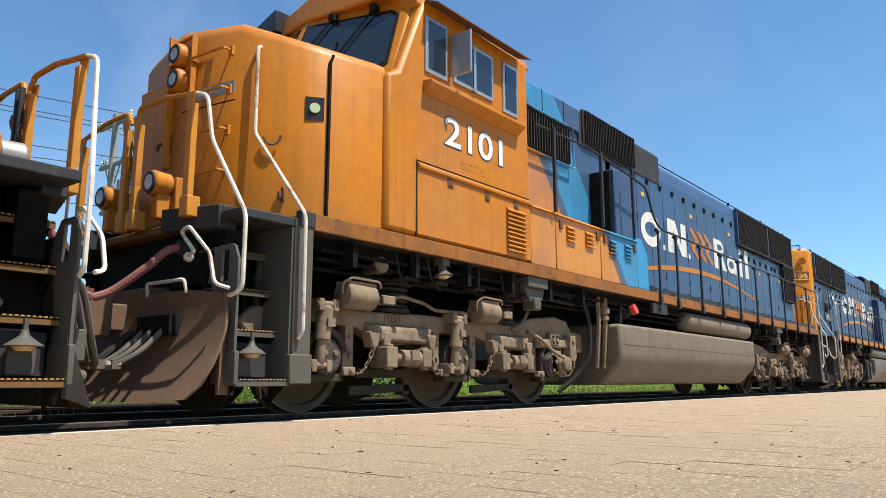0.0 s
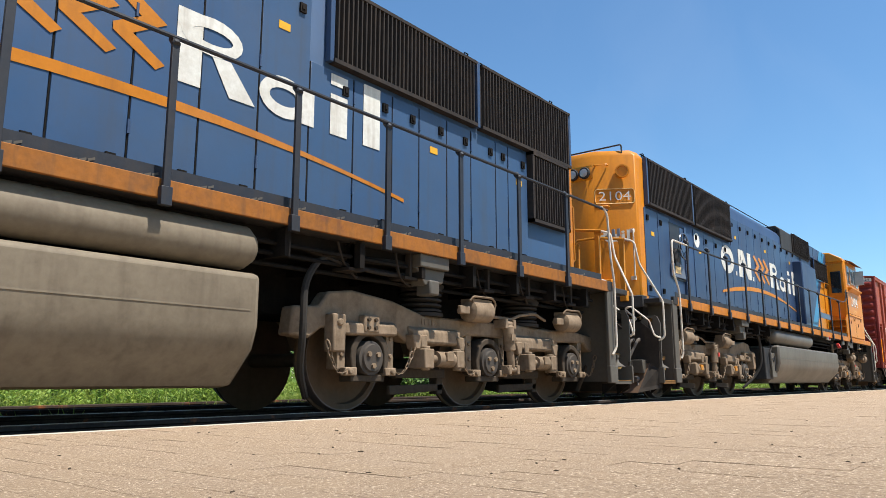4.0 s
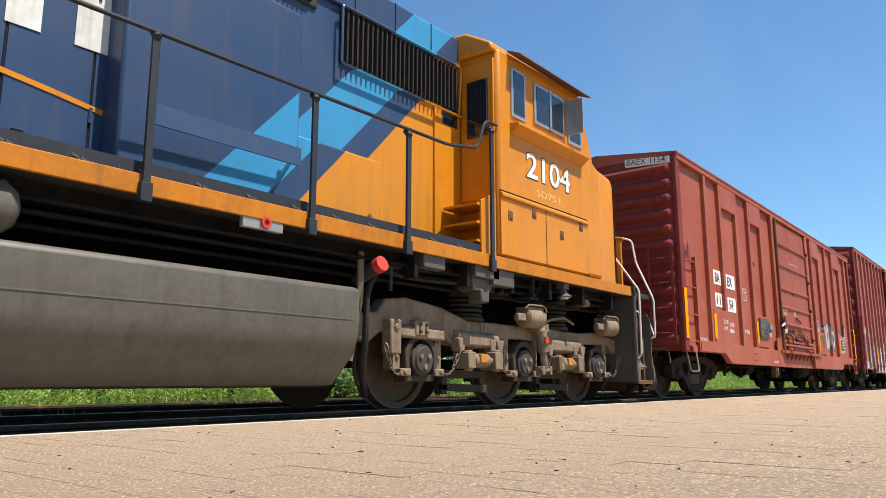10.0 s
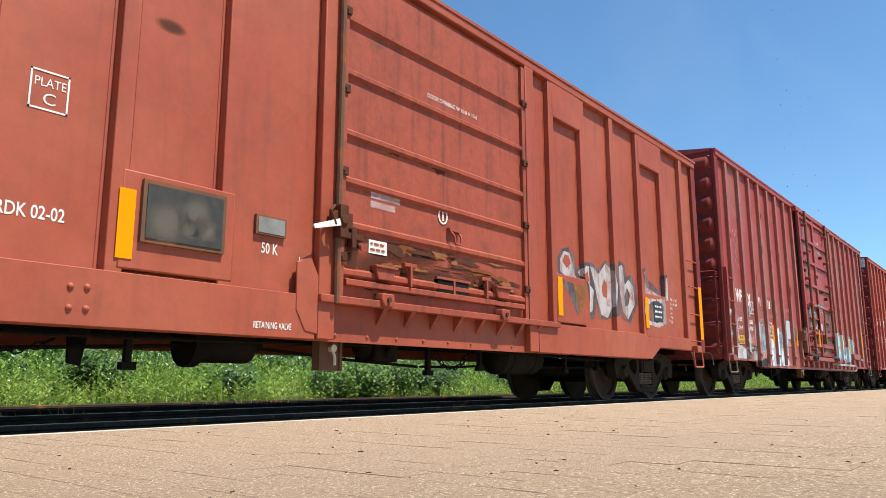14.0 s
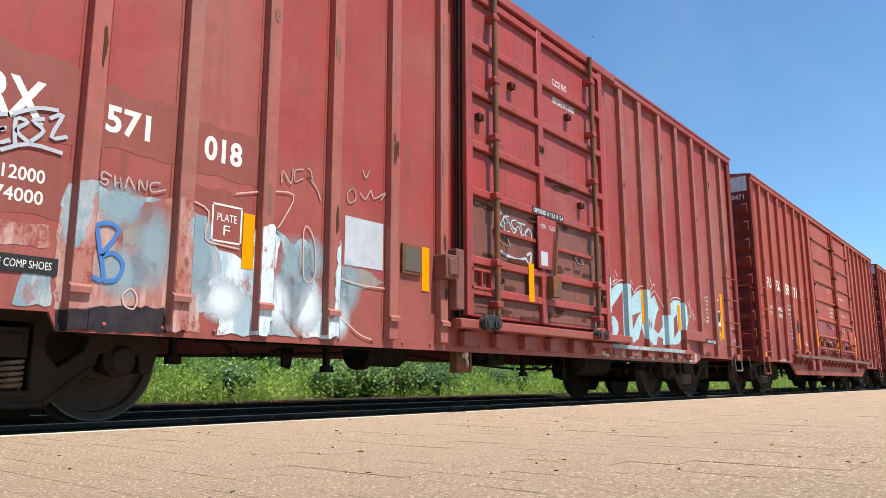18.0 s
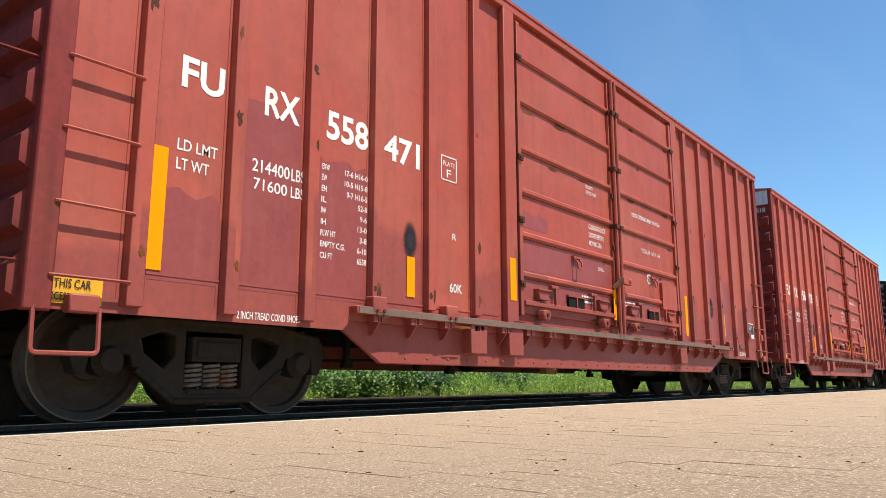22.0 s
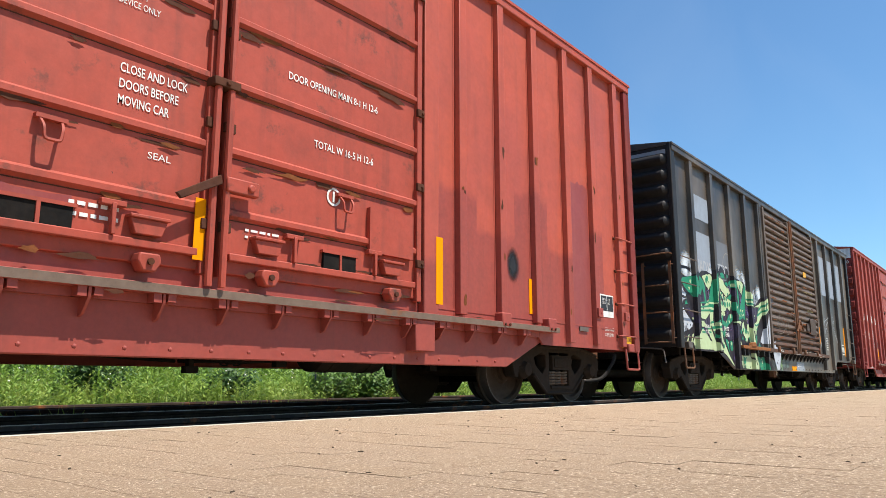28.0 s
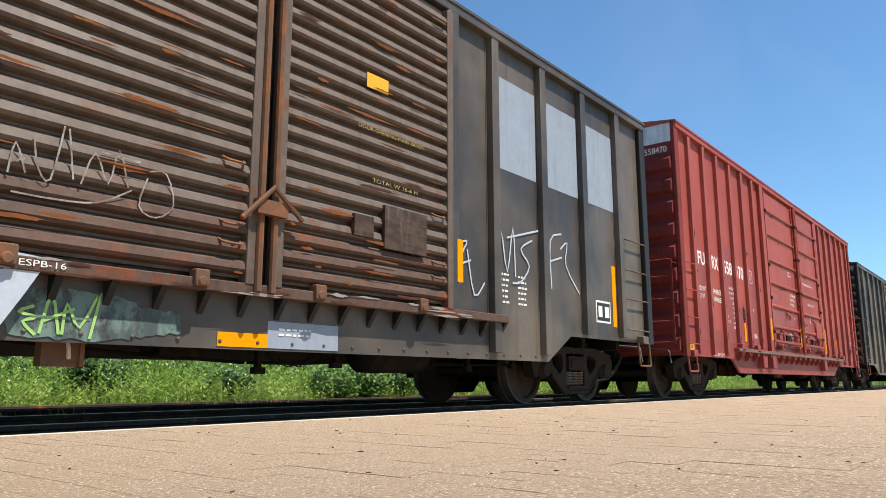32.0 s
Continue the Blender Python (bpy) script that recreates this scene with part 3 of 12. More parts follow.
def freight_truck(car, x):
    """Three-piece truck: cast side frames, coil springs, bolster, brake beam, two wheelsets."""
    half = 0.89
    for s in (-1, 1):
        g = Geo()
        y0, y1 = s * 0.98, s * 1.14
        up = [(-1.2, 0.56), (-1.16, 0.66), (-0.95, 0.70), (-0.62, 0.79), (0.62, 0.79), (0.95, 0.70), (1.16, 0.66), (1.2, 0.56), (1.13, 0.36), (1.05, 0.36), (1.03, 0.5), (0.73, 0.5), (0.71, 0.42),
              (0.62, 0.36), (0.36, 0.13), (-0.36, 0.13), (-0.62, 0.36), (-0.71, 0.42), (-0.73, 0.5), (-1.03, 0.5), (-1.05, 0.36), (-1.13, 0.36)]
        hole_l = [(-0.66, 0.62), (-0.46, 0.69), (-0.36, 0.66), (-0.36, 0.5), (-0.45, 0.4), (-0.62, 0.52)]
        win = [(-0.27, 0.7), (0.27, 0.7), (0.27, 0.24), (-0.27, 0.24)]
        bm = bmesh.new()
        edges = []
        for loop in (up, hole_l, [(-a, b) for a, b in hole_l][::-1], win):
            vs = [bm.verts.new((a, y0, b)) for a, b in loop]
            edges += [bm.edges.new((vs[i], vs[(i + 1) % len(vs)])) for i in range(len(vs))]
        bmesh.ops.triangle_fill(bm, use_beauty=True, use_dissolve=False, edges=edges)
        ex = bmesh.ops.extrude_face_region(bm, geom=bm.faces[:])
        bmesh.ops.translate(bm, vec=(0, y1 - y0, 0), verts=[e for e in ex["geom"] if isinstance(e, bmesh.types.BMVert)])
        bmesh.ops.recalc_face_normals(bm, faces=bm.faces[:])
        bm.verts.ensure_lookup_table()
        bm.verts.index_update()
        g.add([v.co[:] for v in bm.verts], [tuple(v.index for v in f.verts) for f in bm.faces])
        bm.free()
        # raised flanges of the casting
        for a, b in (((-1.12, 0.68), (-0.62, 0.775)), ((-0.62, 0.775), (0.62, 0.775)), ((0.62, 0.775), (1.12, 0.68)), ((-0.36, 0.15), (0.36, 0.15)), ((-0.68, 0.4), (-0.36, 0.15)), ((0.68, 0.4), (0.36, 0.15))):
            g.tube([(a[0], s * 1.135, a[1]), (b[0], s * 1.135, b[1])], 0.03, 5)
        fr = part("truck_frame", g, "truck", car, bevel=0.012)
        fr.location = (x, 0, 0)
        sp = Geo()
        for k in (-0.17, 0.0, 0.17):
            pts = [(k + 0.07 * math.cos(a * 0.7), s * 1.07 + 0.07 * math.sin(a * 0.7), 0.25 + 0.19 * a / 45) for a in range(46)]
            sp.tube(pts, 0.017, 5)
        part("coil_spring", sp, "spring", fr)
        part("bolster", Geo().box(-0.23, 0.23, s * 0.1, s * 1.17, 0.46, 0.66).box(-0.19, 0.19, s * 1.17, s * 1.185, 0.49, 0.62).box(-0.25, 0.25, s * 1.0, s * 1.16, 0.2, 0.245), "truck", fr, bevel=0.01)
        for e in (-1, 1):
            part("bearing_cap", Geo().ring((e * half, s * 0.9, 0.457), (e * half, s * 1.2, 0.457), [(0, 0.1), (0.5, 0.125), (0.75, 0.125), (0.85, 0.1), (0.98, 0.085), (1, 0.04)], 14)
                 .box(e * half - 0.14, e * half + 0.14, s * 0.97, s * 1.12, 0.5, 0.6), "truck", fr)
        if s < 0:
            for e in (-1, 1):
                wheelset(car, x + e * half, 0, 0.457)
            br = Geo()
            for e in (-0.38, 0.38):
                br.box(e - 0.05, e + 0.05, -0.8, 0.8, 0.3, 0.38)
            part("brake_beam", br, "black", fr)


def coupler(car, x, d, hose=True):
    """Knuckle coupler with draft box, brake hose, cut lever. d: the way it points along x."""
    g = Geo().box(x - d * 0.3, x + d * 0.05, -0.24, 0.24, 0.72, 1.06).box(x, x + d * 0.45, -0.085, 0.085, 0.78, 0.96)
    g.prism([(x + d * 0.42, -0.2), (x + d * 0.42, 0.15), (x + d * 0.52, 0.17), (x + d * 0.74, 0.13), (x + d * 0.74, 0.05), (x + d * 0.6, 0.03), (x + d * 0.6, -0.05), (x + d * 0.7, -0.1), (x + d * 0.68, -0.19)], 0.7, 1.03, "z")
    part("coupler", g, "coupler_rust", car, bevel=0.012)
    g = Geo().tube(bend([(x + d * 0.12, -1.35, 0.62), (x + d * 0.12, -1.32, 0.86), (x + d * 0.14, -0.6, 0.92), (x + d * 0.4, -0.15, 0.98)], 0.06), 0.014, 5)
    part("cut_lever", g, "steel", car)
    if hose:
        g = Geo().tube(smooth_path([(x + d * 0.1, -0.38, 0.78), (x + d * 0.3, -0.42, 0.62), (x + d * 0.5, -0.3, 0.36), (x + d * 0.74, -0.1, 0.31)], 6), 0.032, 8)
        h = part("brake_hose", g, "rubber", car, "dusty black rubber brake hose")
        part("hose_coupling", Geo().cyl((x + d * 0.62, -0.16, 0.31), (x + d * 0.76, -0.06, 0.33), 0.045, 8), "steel", h)


def ladder(car, x0, x1, y, zs, mat, d=(0, -1), stile=True, post=0.02):
    """Grab irons with stand-off brackets; d: the way they stand off."""
    ob = None
    for z in zs:
        if d[1]:
            g = Geo().tube(bend([(x0, y, z), (x0, y + d[1] * 0.075, z), (x1, y + d[1] * 0.075, z), (x1, y, z)], 0.025, 2), 0.012, 5)
            for e in (x0, x1):
                g.box(e - 0.018, e + 0.018, y - 0.012, y + 0.012, z - 0.03, z + 0.035)
        else:
            g = Geo().tube(bend([(x0, y, z), (x0 + d[0] * 0.09, y, z), (x0 + d[0] * 0.09, x1, z), (x0, x1, z)], 0.025, 2), 0.012, 5)
        gi = part("grab_iron", g, mat, car)
        if d[1]:
            for e in (x0, x1):
                part("grab_bolt", Geo().cyl((e, y - 0.03, z - 0.005), (e, y, z - 0.005), 0.026, 7), "rust_dark", gi)


def end_ladder(car, x, ys, z0, z1, rungs, mat):
    """Ladder at a car's end: two stiles, round rungs, brackets to the wall."""
    wall = 0.0 if x < 2 else x - 0.12
    for y in ys:
        part("ladder_stile", Geo().box(x - 0.006, x + 0.006, y - 0.025, y + 0.025, z0, z1).box(min(x, wall), max(x, wall), y - 0.02, y + 0.02, z1 - 0.05, z1 - 0.04)
             .box(min(x, wall), max(x, wall), y - 0.02, y + 0.02, z0 + 0.1, z0 + 0.11), mat, car)
    for z in rungs:
        part("ladder_rung", Geo().tube([(x, ys[0], z), (x, ys[1], z)], 0.013, 6), mat, car)


def hand_brake(car, y, z):
    """Brake wheel with spokes on a gear housing at the car's end."""
    hb = part("hand_brake", Geo().box(-0.34, -0.08, y - 0.16, y + 0.16, z - 0.25, z + 0.2), "brown_rust", car, bevel=0.04)
    w = part("brake_wheel", Geo().tube([(-0.44, y + 0.28 * math.cos(a * 0.3142), z + 0.28 * math.sin(a * 0.3142)) for a in range(21)], 0.02, 6), "brown_rust", hb)
    part("wheel_hub", Geo().ring((-0.34, y, z), (-0.45, y, z), [(0, 0.05), (0.8, 0.1), (1, 0.05)], 12), "brown_rust", w)
    for a in range(6):
        part("spoke", Geo().tube([(-0.42, y, z), (-0.44, y + 0.28 * math.cos(a * 1.047), z + 0.28 * math.sin(a * 1.047))], 0.016, 5), "brown_rust", w)
    part("brake_chain", chain_of((-0.25, y, z - 0.25), (-0.24, y + 0.02, 1.0), 0.0, 9), "steel", hb)


def stirrup(car, x, y, z, mat, w=0.42, drop=0.3):
    g = Geo().tube(bend([(x, y + 0.02, z), (x, y, z - drop), (x + w, y, z - drop), (x + w, y + 0.02, z)], 0.04), 0.016, 6)
    part("step_stirrup", g, mat, car)


def car_end(car, length, d, half, z0, z1, mat, ribs, round_ribs, peak=0.22):
    """End wall with pressed horizontal ribs, corner posts and roof end. d = -1: the end at x = 0."""
    x = 0.0 if d < 0 else length
    # ends get the copies whose paint already holds the shade
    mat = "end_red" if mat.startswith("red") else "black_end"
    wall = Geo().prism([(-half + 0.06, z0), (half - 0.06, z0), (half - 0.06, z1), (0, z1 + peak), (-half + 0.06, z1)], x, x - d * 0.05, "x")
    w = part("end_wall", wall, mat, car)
    for i in range(ribs):
        reach = z1 - z0 - (0.5 if round_ribs else 1.0)
        zc = z0 + 0.22 + reach * i / (ribs - 1)
        h = reach / (ribs - 1)
        if round_ribs:
            prof = [(x - d * 0.01 + d * 0.13 * math.sin(math.pi * k / 8), zc - h * 0.42 + h * 0.84 * k / 8) for k in range(9)]
        else:
            prof = [(x, zc - h * 0.42), (x + d * 0.085, zc - h * 0.3), (x + d * 0.085, zc + h * 0.12), (x, zc + h * 0.36)]
        n = len(prof)
        w0 = 0.17 if round_ribs else 0.1
        a, b = [(p[0], -half + w0, p[1]) for p in prof], [(p[0], half - w0, p[1]) for p in prof]
        mid = sum(p[1] for p in prof) / n
        a0 = [(x, -half + 0.085, mid + (p[1] - mid) * 0.7) for p in prof]
        b0 = [(x, half - 0.085, mid + (p[1] - mid) * 0.7) for p in prof]
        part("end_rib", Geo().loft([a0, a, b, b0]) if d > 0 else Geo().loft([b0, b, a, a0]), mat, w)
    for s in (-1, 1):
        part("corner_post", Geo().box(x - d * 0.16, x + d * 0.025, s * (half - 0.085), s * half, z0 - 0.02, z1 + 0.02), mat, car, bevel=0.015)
    return w


def placard(car, x0, x1, z0, z1, y, mat="white", lift=0.004):
    return part("placard", flat(rect(x0, x1, z0, z1), y, lift), mat, car)


def words(car, text, x0, x1, z0, z1, y, mat="white", bold=0.0, lift=0.003):
    return part("lettering", letters(text, x0, x1, z0, z1, y, bold, lift), mat, car)


def bars(car, x0, x1, z0, z1, rows, y, mat="white", rnd=None):
    """Small writing that cannot be read."""
    g = Geo()
    h = (z1 - z0) / rows
    rnd = rnd or random.Random(int(x0 * 100))
    for i in range(rows):
        a = x0
        while a < x1 - 0.02:
            w = min(x1 - a, rnd.uniform(0.025, 0.07))
            g.prism(rect(a, a + w, z1 - (i + 0.66) * h, z1 - (i + 0.3) * h), y - 0.004, y)
            a += w + 0.02
    return part("small_writing", g, mat, car, kind="stuff")


def chain_of(p, q, sag, links):
    """A hanging chain: oval links, each turned against the next."""
    p, q = Vector(p), Vector(q)
    g = Geo()
    pts = [p.lerp(q, i / links) - Vector((0, 0, sag * 4 * (i / links) * (1 - i / links))) for i in range(links + 1)]
    for i in range(links):
        c, u = (pts[i] + pts[i + 1]) / 2, pts[i + 1] - pts[i]
        n = Vector((0, 1, 0)) if i % 2 else Vector((0, 0.3, 0)).cross(u).normalized()
        w = u.length * 0.33
        ring = [c + u * 0.66 * math.cos(a * 0.785) + n.cross(u).normalized() * w * math.sin(a * 0.785) for a in range(9)]
        g.tube(ring, u.length * 0.11, 4)
    return g


def brake_gear(car, length, H):
    """Rods, levers, reservoir, brake cylinder, hangers and chains below the floor."""
    mx = length / 2
    r = part("air_reservoir", Geo().ring((mx + 1.7, -1.02, 0.62), (mx + 2.75, -1.02, 0.62), [(0, 0.05), (0.03, 0.16), (0.1, 0.23), (0.9, 0.23), (0.97, 0.16), (1, 0.05)], 18), "black", car)
    for x in (1.95, 2.45):
        part("reservoir_strap", Geo().ring((mx + x, -1.02, 0.62), (mx + x + 0.05, -1.02, 0.62), [(0, 0.236), (1, 0.236)], 18).box(mx + x, mx + x + 0.05, -1.06, -0.98, 0.8, 1.0), "black", r)
    part("brake_cylinder", Geo().ring((mx - 2.5, -0.85, 0.62), (mx - 1.7, -0.85, 0.62), [(0, 0.05), (0.02, 0.2), (0.14, 0.2), (0.16, 0.16), (0.8, 0.16), (0.85, 0.08), (1, 0.04)], 16)
         .box(mx - 2.3, mx - 2.24, -1.0, -0.5, 0.7, 1.0).box(mx - 1.95, mx - 1.89, -1.0, -0.5, 0.7, 1.0), "black", car)
    part("control_valve", Geo().box(mx - 0.5, mx - 0.15, -1.15, -0.85, 0.5, 0.92).ring((mx - 0.62, -1.0, 0.66), (mx - 0.05, -1.0, 0.66), [(0, 0.07), (0.1, 0.12), (0.9, 0.12), (1, 0.06)], 10)
         .cyl((mx - 0.32, -1.2, 0.6), (mx - 0.32, -1.1, 0.6), 0.05, 8), "black", car, bevel=0.02)
    for a, b, z0, z1, y in ((-5.1, -2.5, 0.5, 0.6, -0.85), (-1.7, 0.5, 0.6, 0.47, -0.85), (0.5, 1.75, 0.47, 0.5, -0.9), (2.75, 5.0, 0.5, 0.53, -0.9), (-4.6, -0.6, 0.62, 0.66, -1.2), (-0.1, 4.4, 0.7, 0.62, -1.22)):
        part("brake_rod", Geo().tube([(mx + a, y, z0), (mx + (a + b) / 2, y, (z0 + z1) / 2 - 0.012), (mx + b, y, z1)], 0.016, 5), "black", car)
    for x, z, y in ((-4.7, 0.47, -1.0), (-3.1, 0.42, -1.05), (0.55, 0.4, -0.95), (1.35, 0.46, -1.1), (3.6, 0.45, -1.0), (4.5, 0.5, -1.05)):
        part("rod_hanger", Geo().box(mx + x, mx + x + 0.05, y - 0.03, y + 0.03, z, 1.0).box(mx + x - 0.03, mx + x + 0.09, y - 0.035, y + 0.035, z - 0.03, z + 0.03), "black", car, bevel=0.006)
    for x in (-3.4, 3.1):
        part("brake_lever", Geo().prism([(mx + x, 0.44), (mx + x + 0.1, 0.42), (mx + x + 0.16, 0.75), (mx + x + 0.08, 0.98), (mx + x - 0.02, 0.98)], -0.8, -0.765), "black", car, bevel=0.008)
    part("brake_chain", chain_of((mx + 0.6, -1.05, 0.6), (mx + 1.2, -1.05, 0.62), 0.16, 9), "black", car)
    part("brake_chain", chain_of((mx - 4.2, -1.0, 0.62), (mx - 3.6, -1.0, 0.6), 0.1, 9), "black", car)
    v = part("retaining_valve", Geo().box(mx - 1.45, mx - 1.2, -1.38, -1.36, 0.4, 0.72).box(mx - 1.47, mx - 1.44, -1.4, -1.3, 0.4, 0.72).box(mx - 1.22, mx - 1.19, -1.4, -1.3, 0.4, 0.72), "brown_rust", car)
    part("valve_handle", Geo().tube([(mx - 1.32, -1.4, 0.6), (mx - 1.31, -1.43, 0.52), (mx - 1.3, -1.42, 0.45)], 0.014, 5).cyl((mx - 1.32, -1.36, 0.6), (mx - 1.32, -1.43, 0.6), 0.035, 10), "white_rail", v)


def boxcar(name, x0, length, eave, paint, bottom, slope, ribs, door, floor_z, label, trucks, sill=None, end_ribs=11, round_ribs=True, rib_w=0.075, rib_d=0.07, door_zone=None):
    """Body of a boxcar: side sheets, posts, roof, ends, underframe, trucks. All x are from the car's left end."""
    car = vehicle(name, x0, label, "boxcar", "freight cars of the train")
    H = 1.61
    skin = H - rib_d
    zb, zm = bottom
    xa, xb = slope
    # side sheets, near and far
    for s in (-1, 1):
        prof = [(0.02, zb), (xa[0], zb), (xa[1], zm), (xb[0], zm), (xb[1], zb), (length - 0.02, zb), (length - 0.02, eave - 0.04), (0.02, eave - 0.04)]
        if sill:
            prof = [(0.02, zb), (xa[0], zb), (xa[0] + 0.1, floor_z - 0.17), (xb[1] - 0.1, floor_z - 0.17), (xb[1], zb), (length - 0.02, zb), (length - 0.02, eave - 0.04), (0.02, eave - 0.04)]
        part("side_sheet", Geo().prism(prof, s * (skin - 0.03), s * skin), paint, car)
        part("top_chord", Geo().box(0, length, s * (H - 0.11), s * (H + 0.012), eave - 0.13, eave), paint, car, bevel=0.012)
        if sill:
            part("side_sill", Geo().prism([(xa[0], zb + 0.03), (xa[1], zm), (xb[0], zm), (xb[1], zb + 0.03), (xb[1] - 0.15, floor_z - 0.1), (xa[0] + 0.15, floor_z - 0.1)], s * (H - 0.16), s * (H - 0.11)), paint, car, bevel=0.01)
    for x in ribs:
        zl = zm + 0.08 if xa[1] < x < xb[0] and not sill else (floor_z if sill and xa[0] < x < xb[1] else zb + 0.05)
        part("side_post", Geo().prism([(x - rib_w, -skin), (x - rib_w * 0.84, -H), (x + rib_w * 0.84, -H), (x + rib_w, -skin)], zl, eave - 0.12, "z"), "post_b" if paint == "red_b" else paint, car, bevel=0.006)
    for x in ribs:
        part("sheet_seam", Geo().box(x + rib_w + 0.02, x + rib_w + 0.026, -skin - 0.0015, -skin, zb + 0.1, eave - 0.14).box(x - rib_w - 0.03, x - rib_w - 0.024, -skin - 0.0015, -skin, zb + 0.1, eave - 0.14), "end_red" if paint.startswith("red") else "black", car)
    for s in (0.35, length - 0.35):
        part("jacking_bracket", Geo().box(s - 0.1, s + 0.1, -H - 0.03, -skin, zb - 0.02, zb + 0.1), paint, car, bevel=0.012)
    bolt = None
    for k in range(26):
        x = xa[1] + 0.3 + k * (xb[0] - xa[1] - 0.6) / 25
        if bolt is None:
            bolt, first = part("sill_bolt", Geo().ring((x, -skin, zm + 0.06), (x, -skin - 0.016, zm + 0.06), [(0, 0.018), (0.6, 0.016), (1, 0.006)], 6), paint, car), x
        else:
            again(bolt, x - first)
    # roof
    part("roof", Geo().prism([(-H - 0.025, eave - 0.025), (H + 0.025, eave - 0.025), (H + 0.025, eave + 0.012), (0, eave + 0.22), (-H - 0.025, eave + 0.012)], -0.02, length + 0.02, "x"), paint, car)
    for d in (-1, 1):
        car_end(car, length, d, H - 0.005, zb, eave, paint, end_ribs, round_ribs)
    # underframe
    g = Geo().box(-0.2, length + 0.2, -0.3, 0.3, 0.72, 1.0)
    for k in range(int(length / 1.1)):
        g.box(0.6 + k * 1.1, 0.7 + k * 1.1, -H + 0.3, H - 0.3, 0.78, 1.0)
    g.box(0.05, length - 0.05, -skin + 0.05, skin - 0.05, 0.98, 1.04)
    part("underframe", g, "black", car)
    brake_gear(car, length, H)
    for x in trucks:
        freight_truck(car, x)
    coupler(car, 0.0, -1)
    coupler(car, length, 1)
    return car, H, skin


def rust_marks(parent, x0, x1, zs, y, count, seed, w=(0.05, 0.35), h=(0.012, 0.045), mats=("rust_dark", "rust_orange")):
    """Flaked spots that sit along given heights: thin irregular patches."""
    r = random.Random(seed)
    for k in range(count):
        cx, cz = r.uniform(x0, x1), r.choice(zs) + r.uniform(-0.06, 0.03)
        a, b, n = r.uniform(*w), r.uniform(*h), 11
        a = min(a, cx - x0 + 0.02, x1 - cx + 0.02)
        pts = [(cx + a * r.uniform(0.45, 1.1) * math.cos(6.2832 * i / n), cz + b * r.uniform(0.4, 1.3) * math.sin(6.2832 * i / n)) for i in range(n)]
        part("rust_patch", flat(pts, y - 0.0004 * k, 0.001), mats[0] if r.random() < 0.7 else mats[1], parent, "flaking rust")


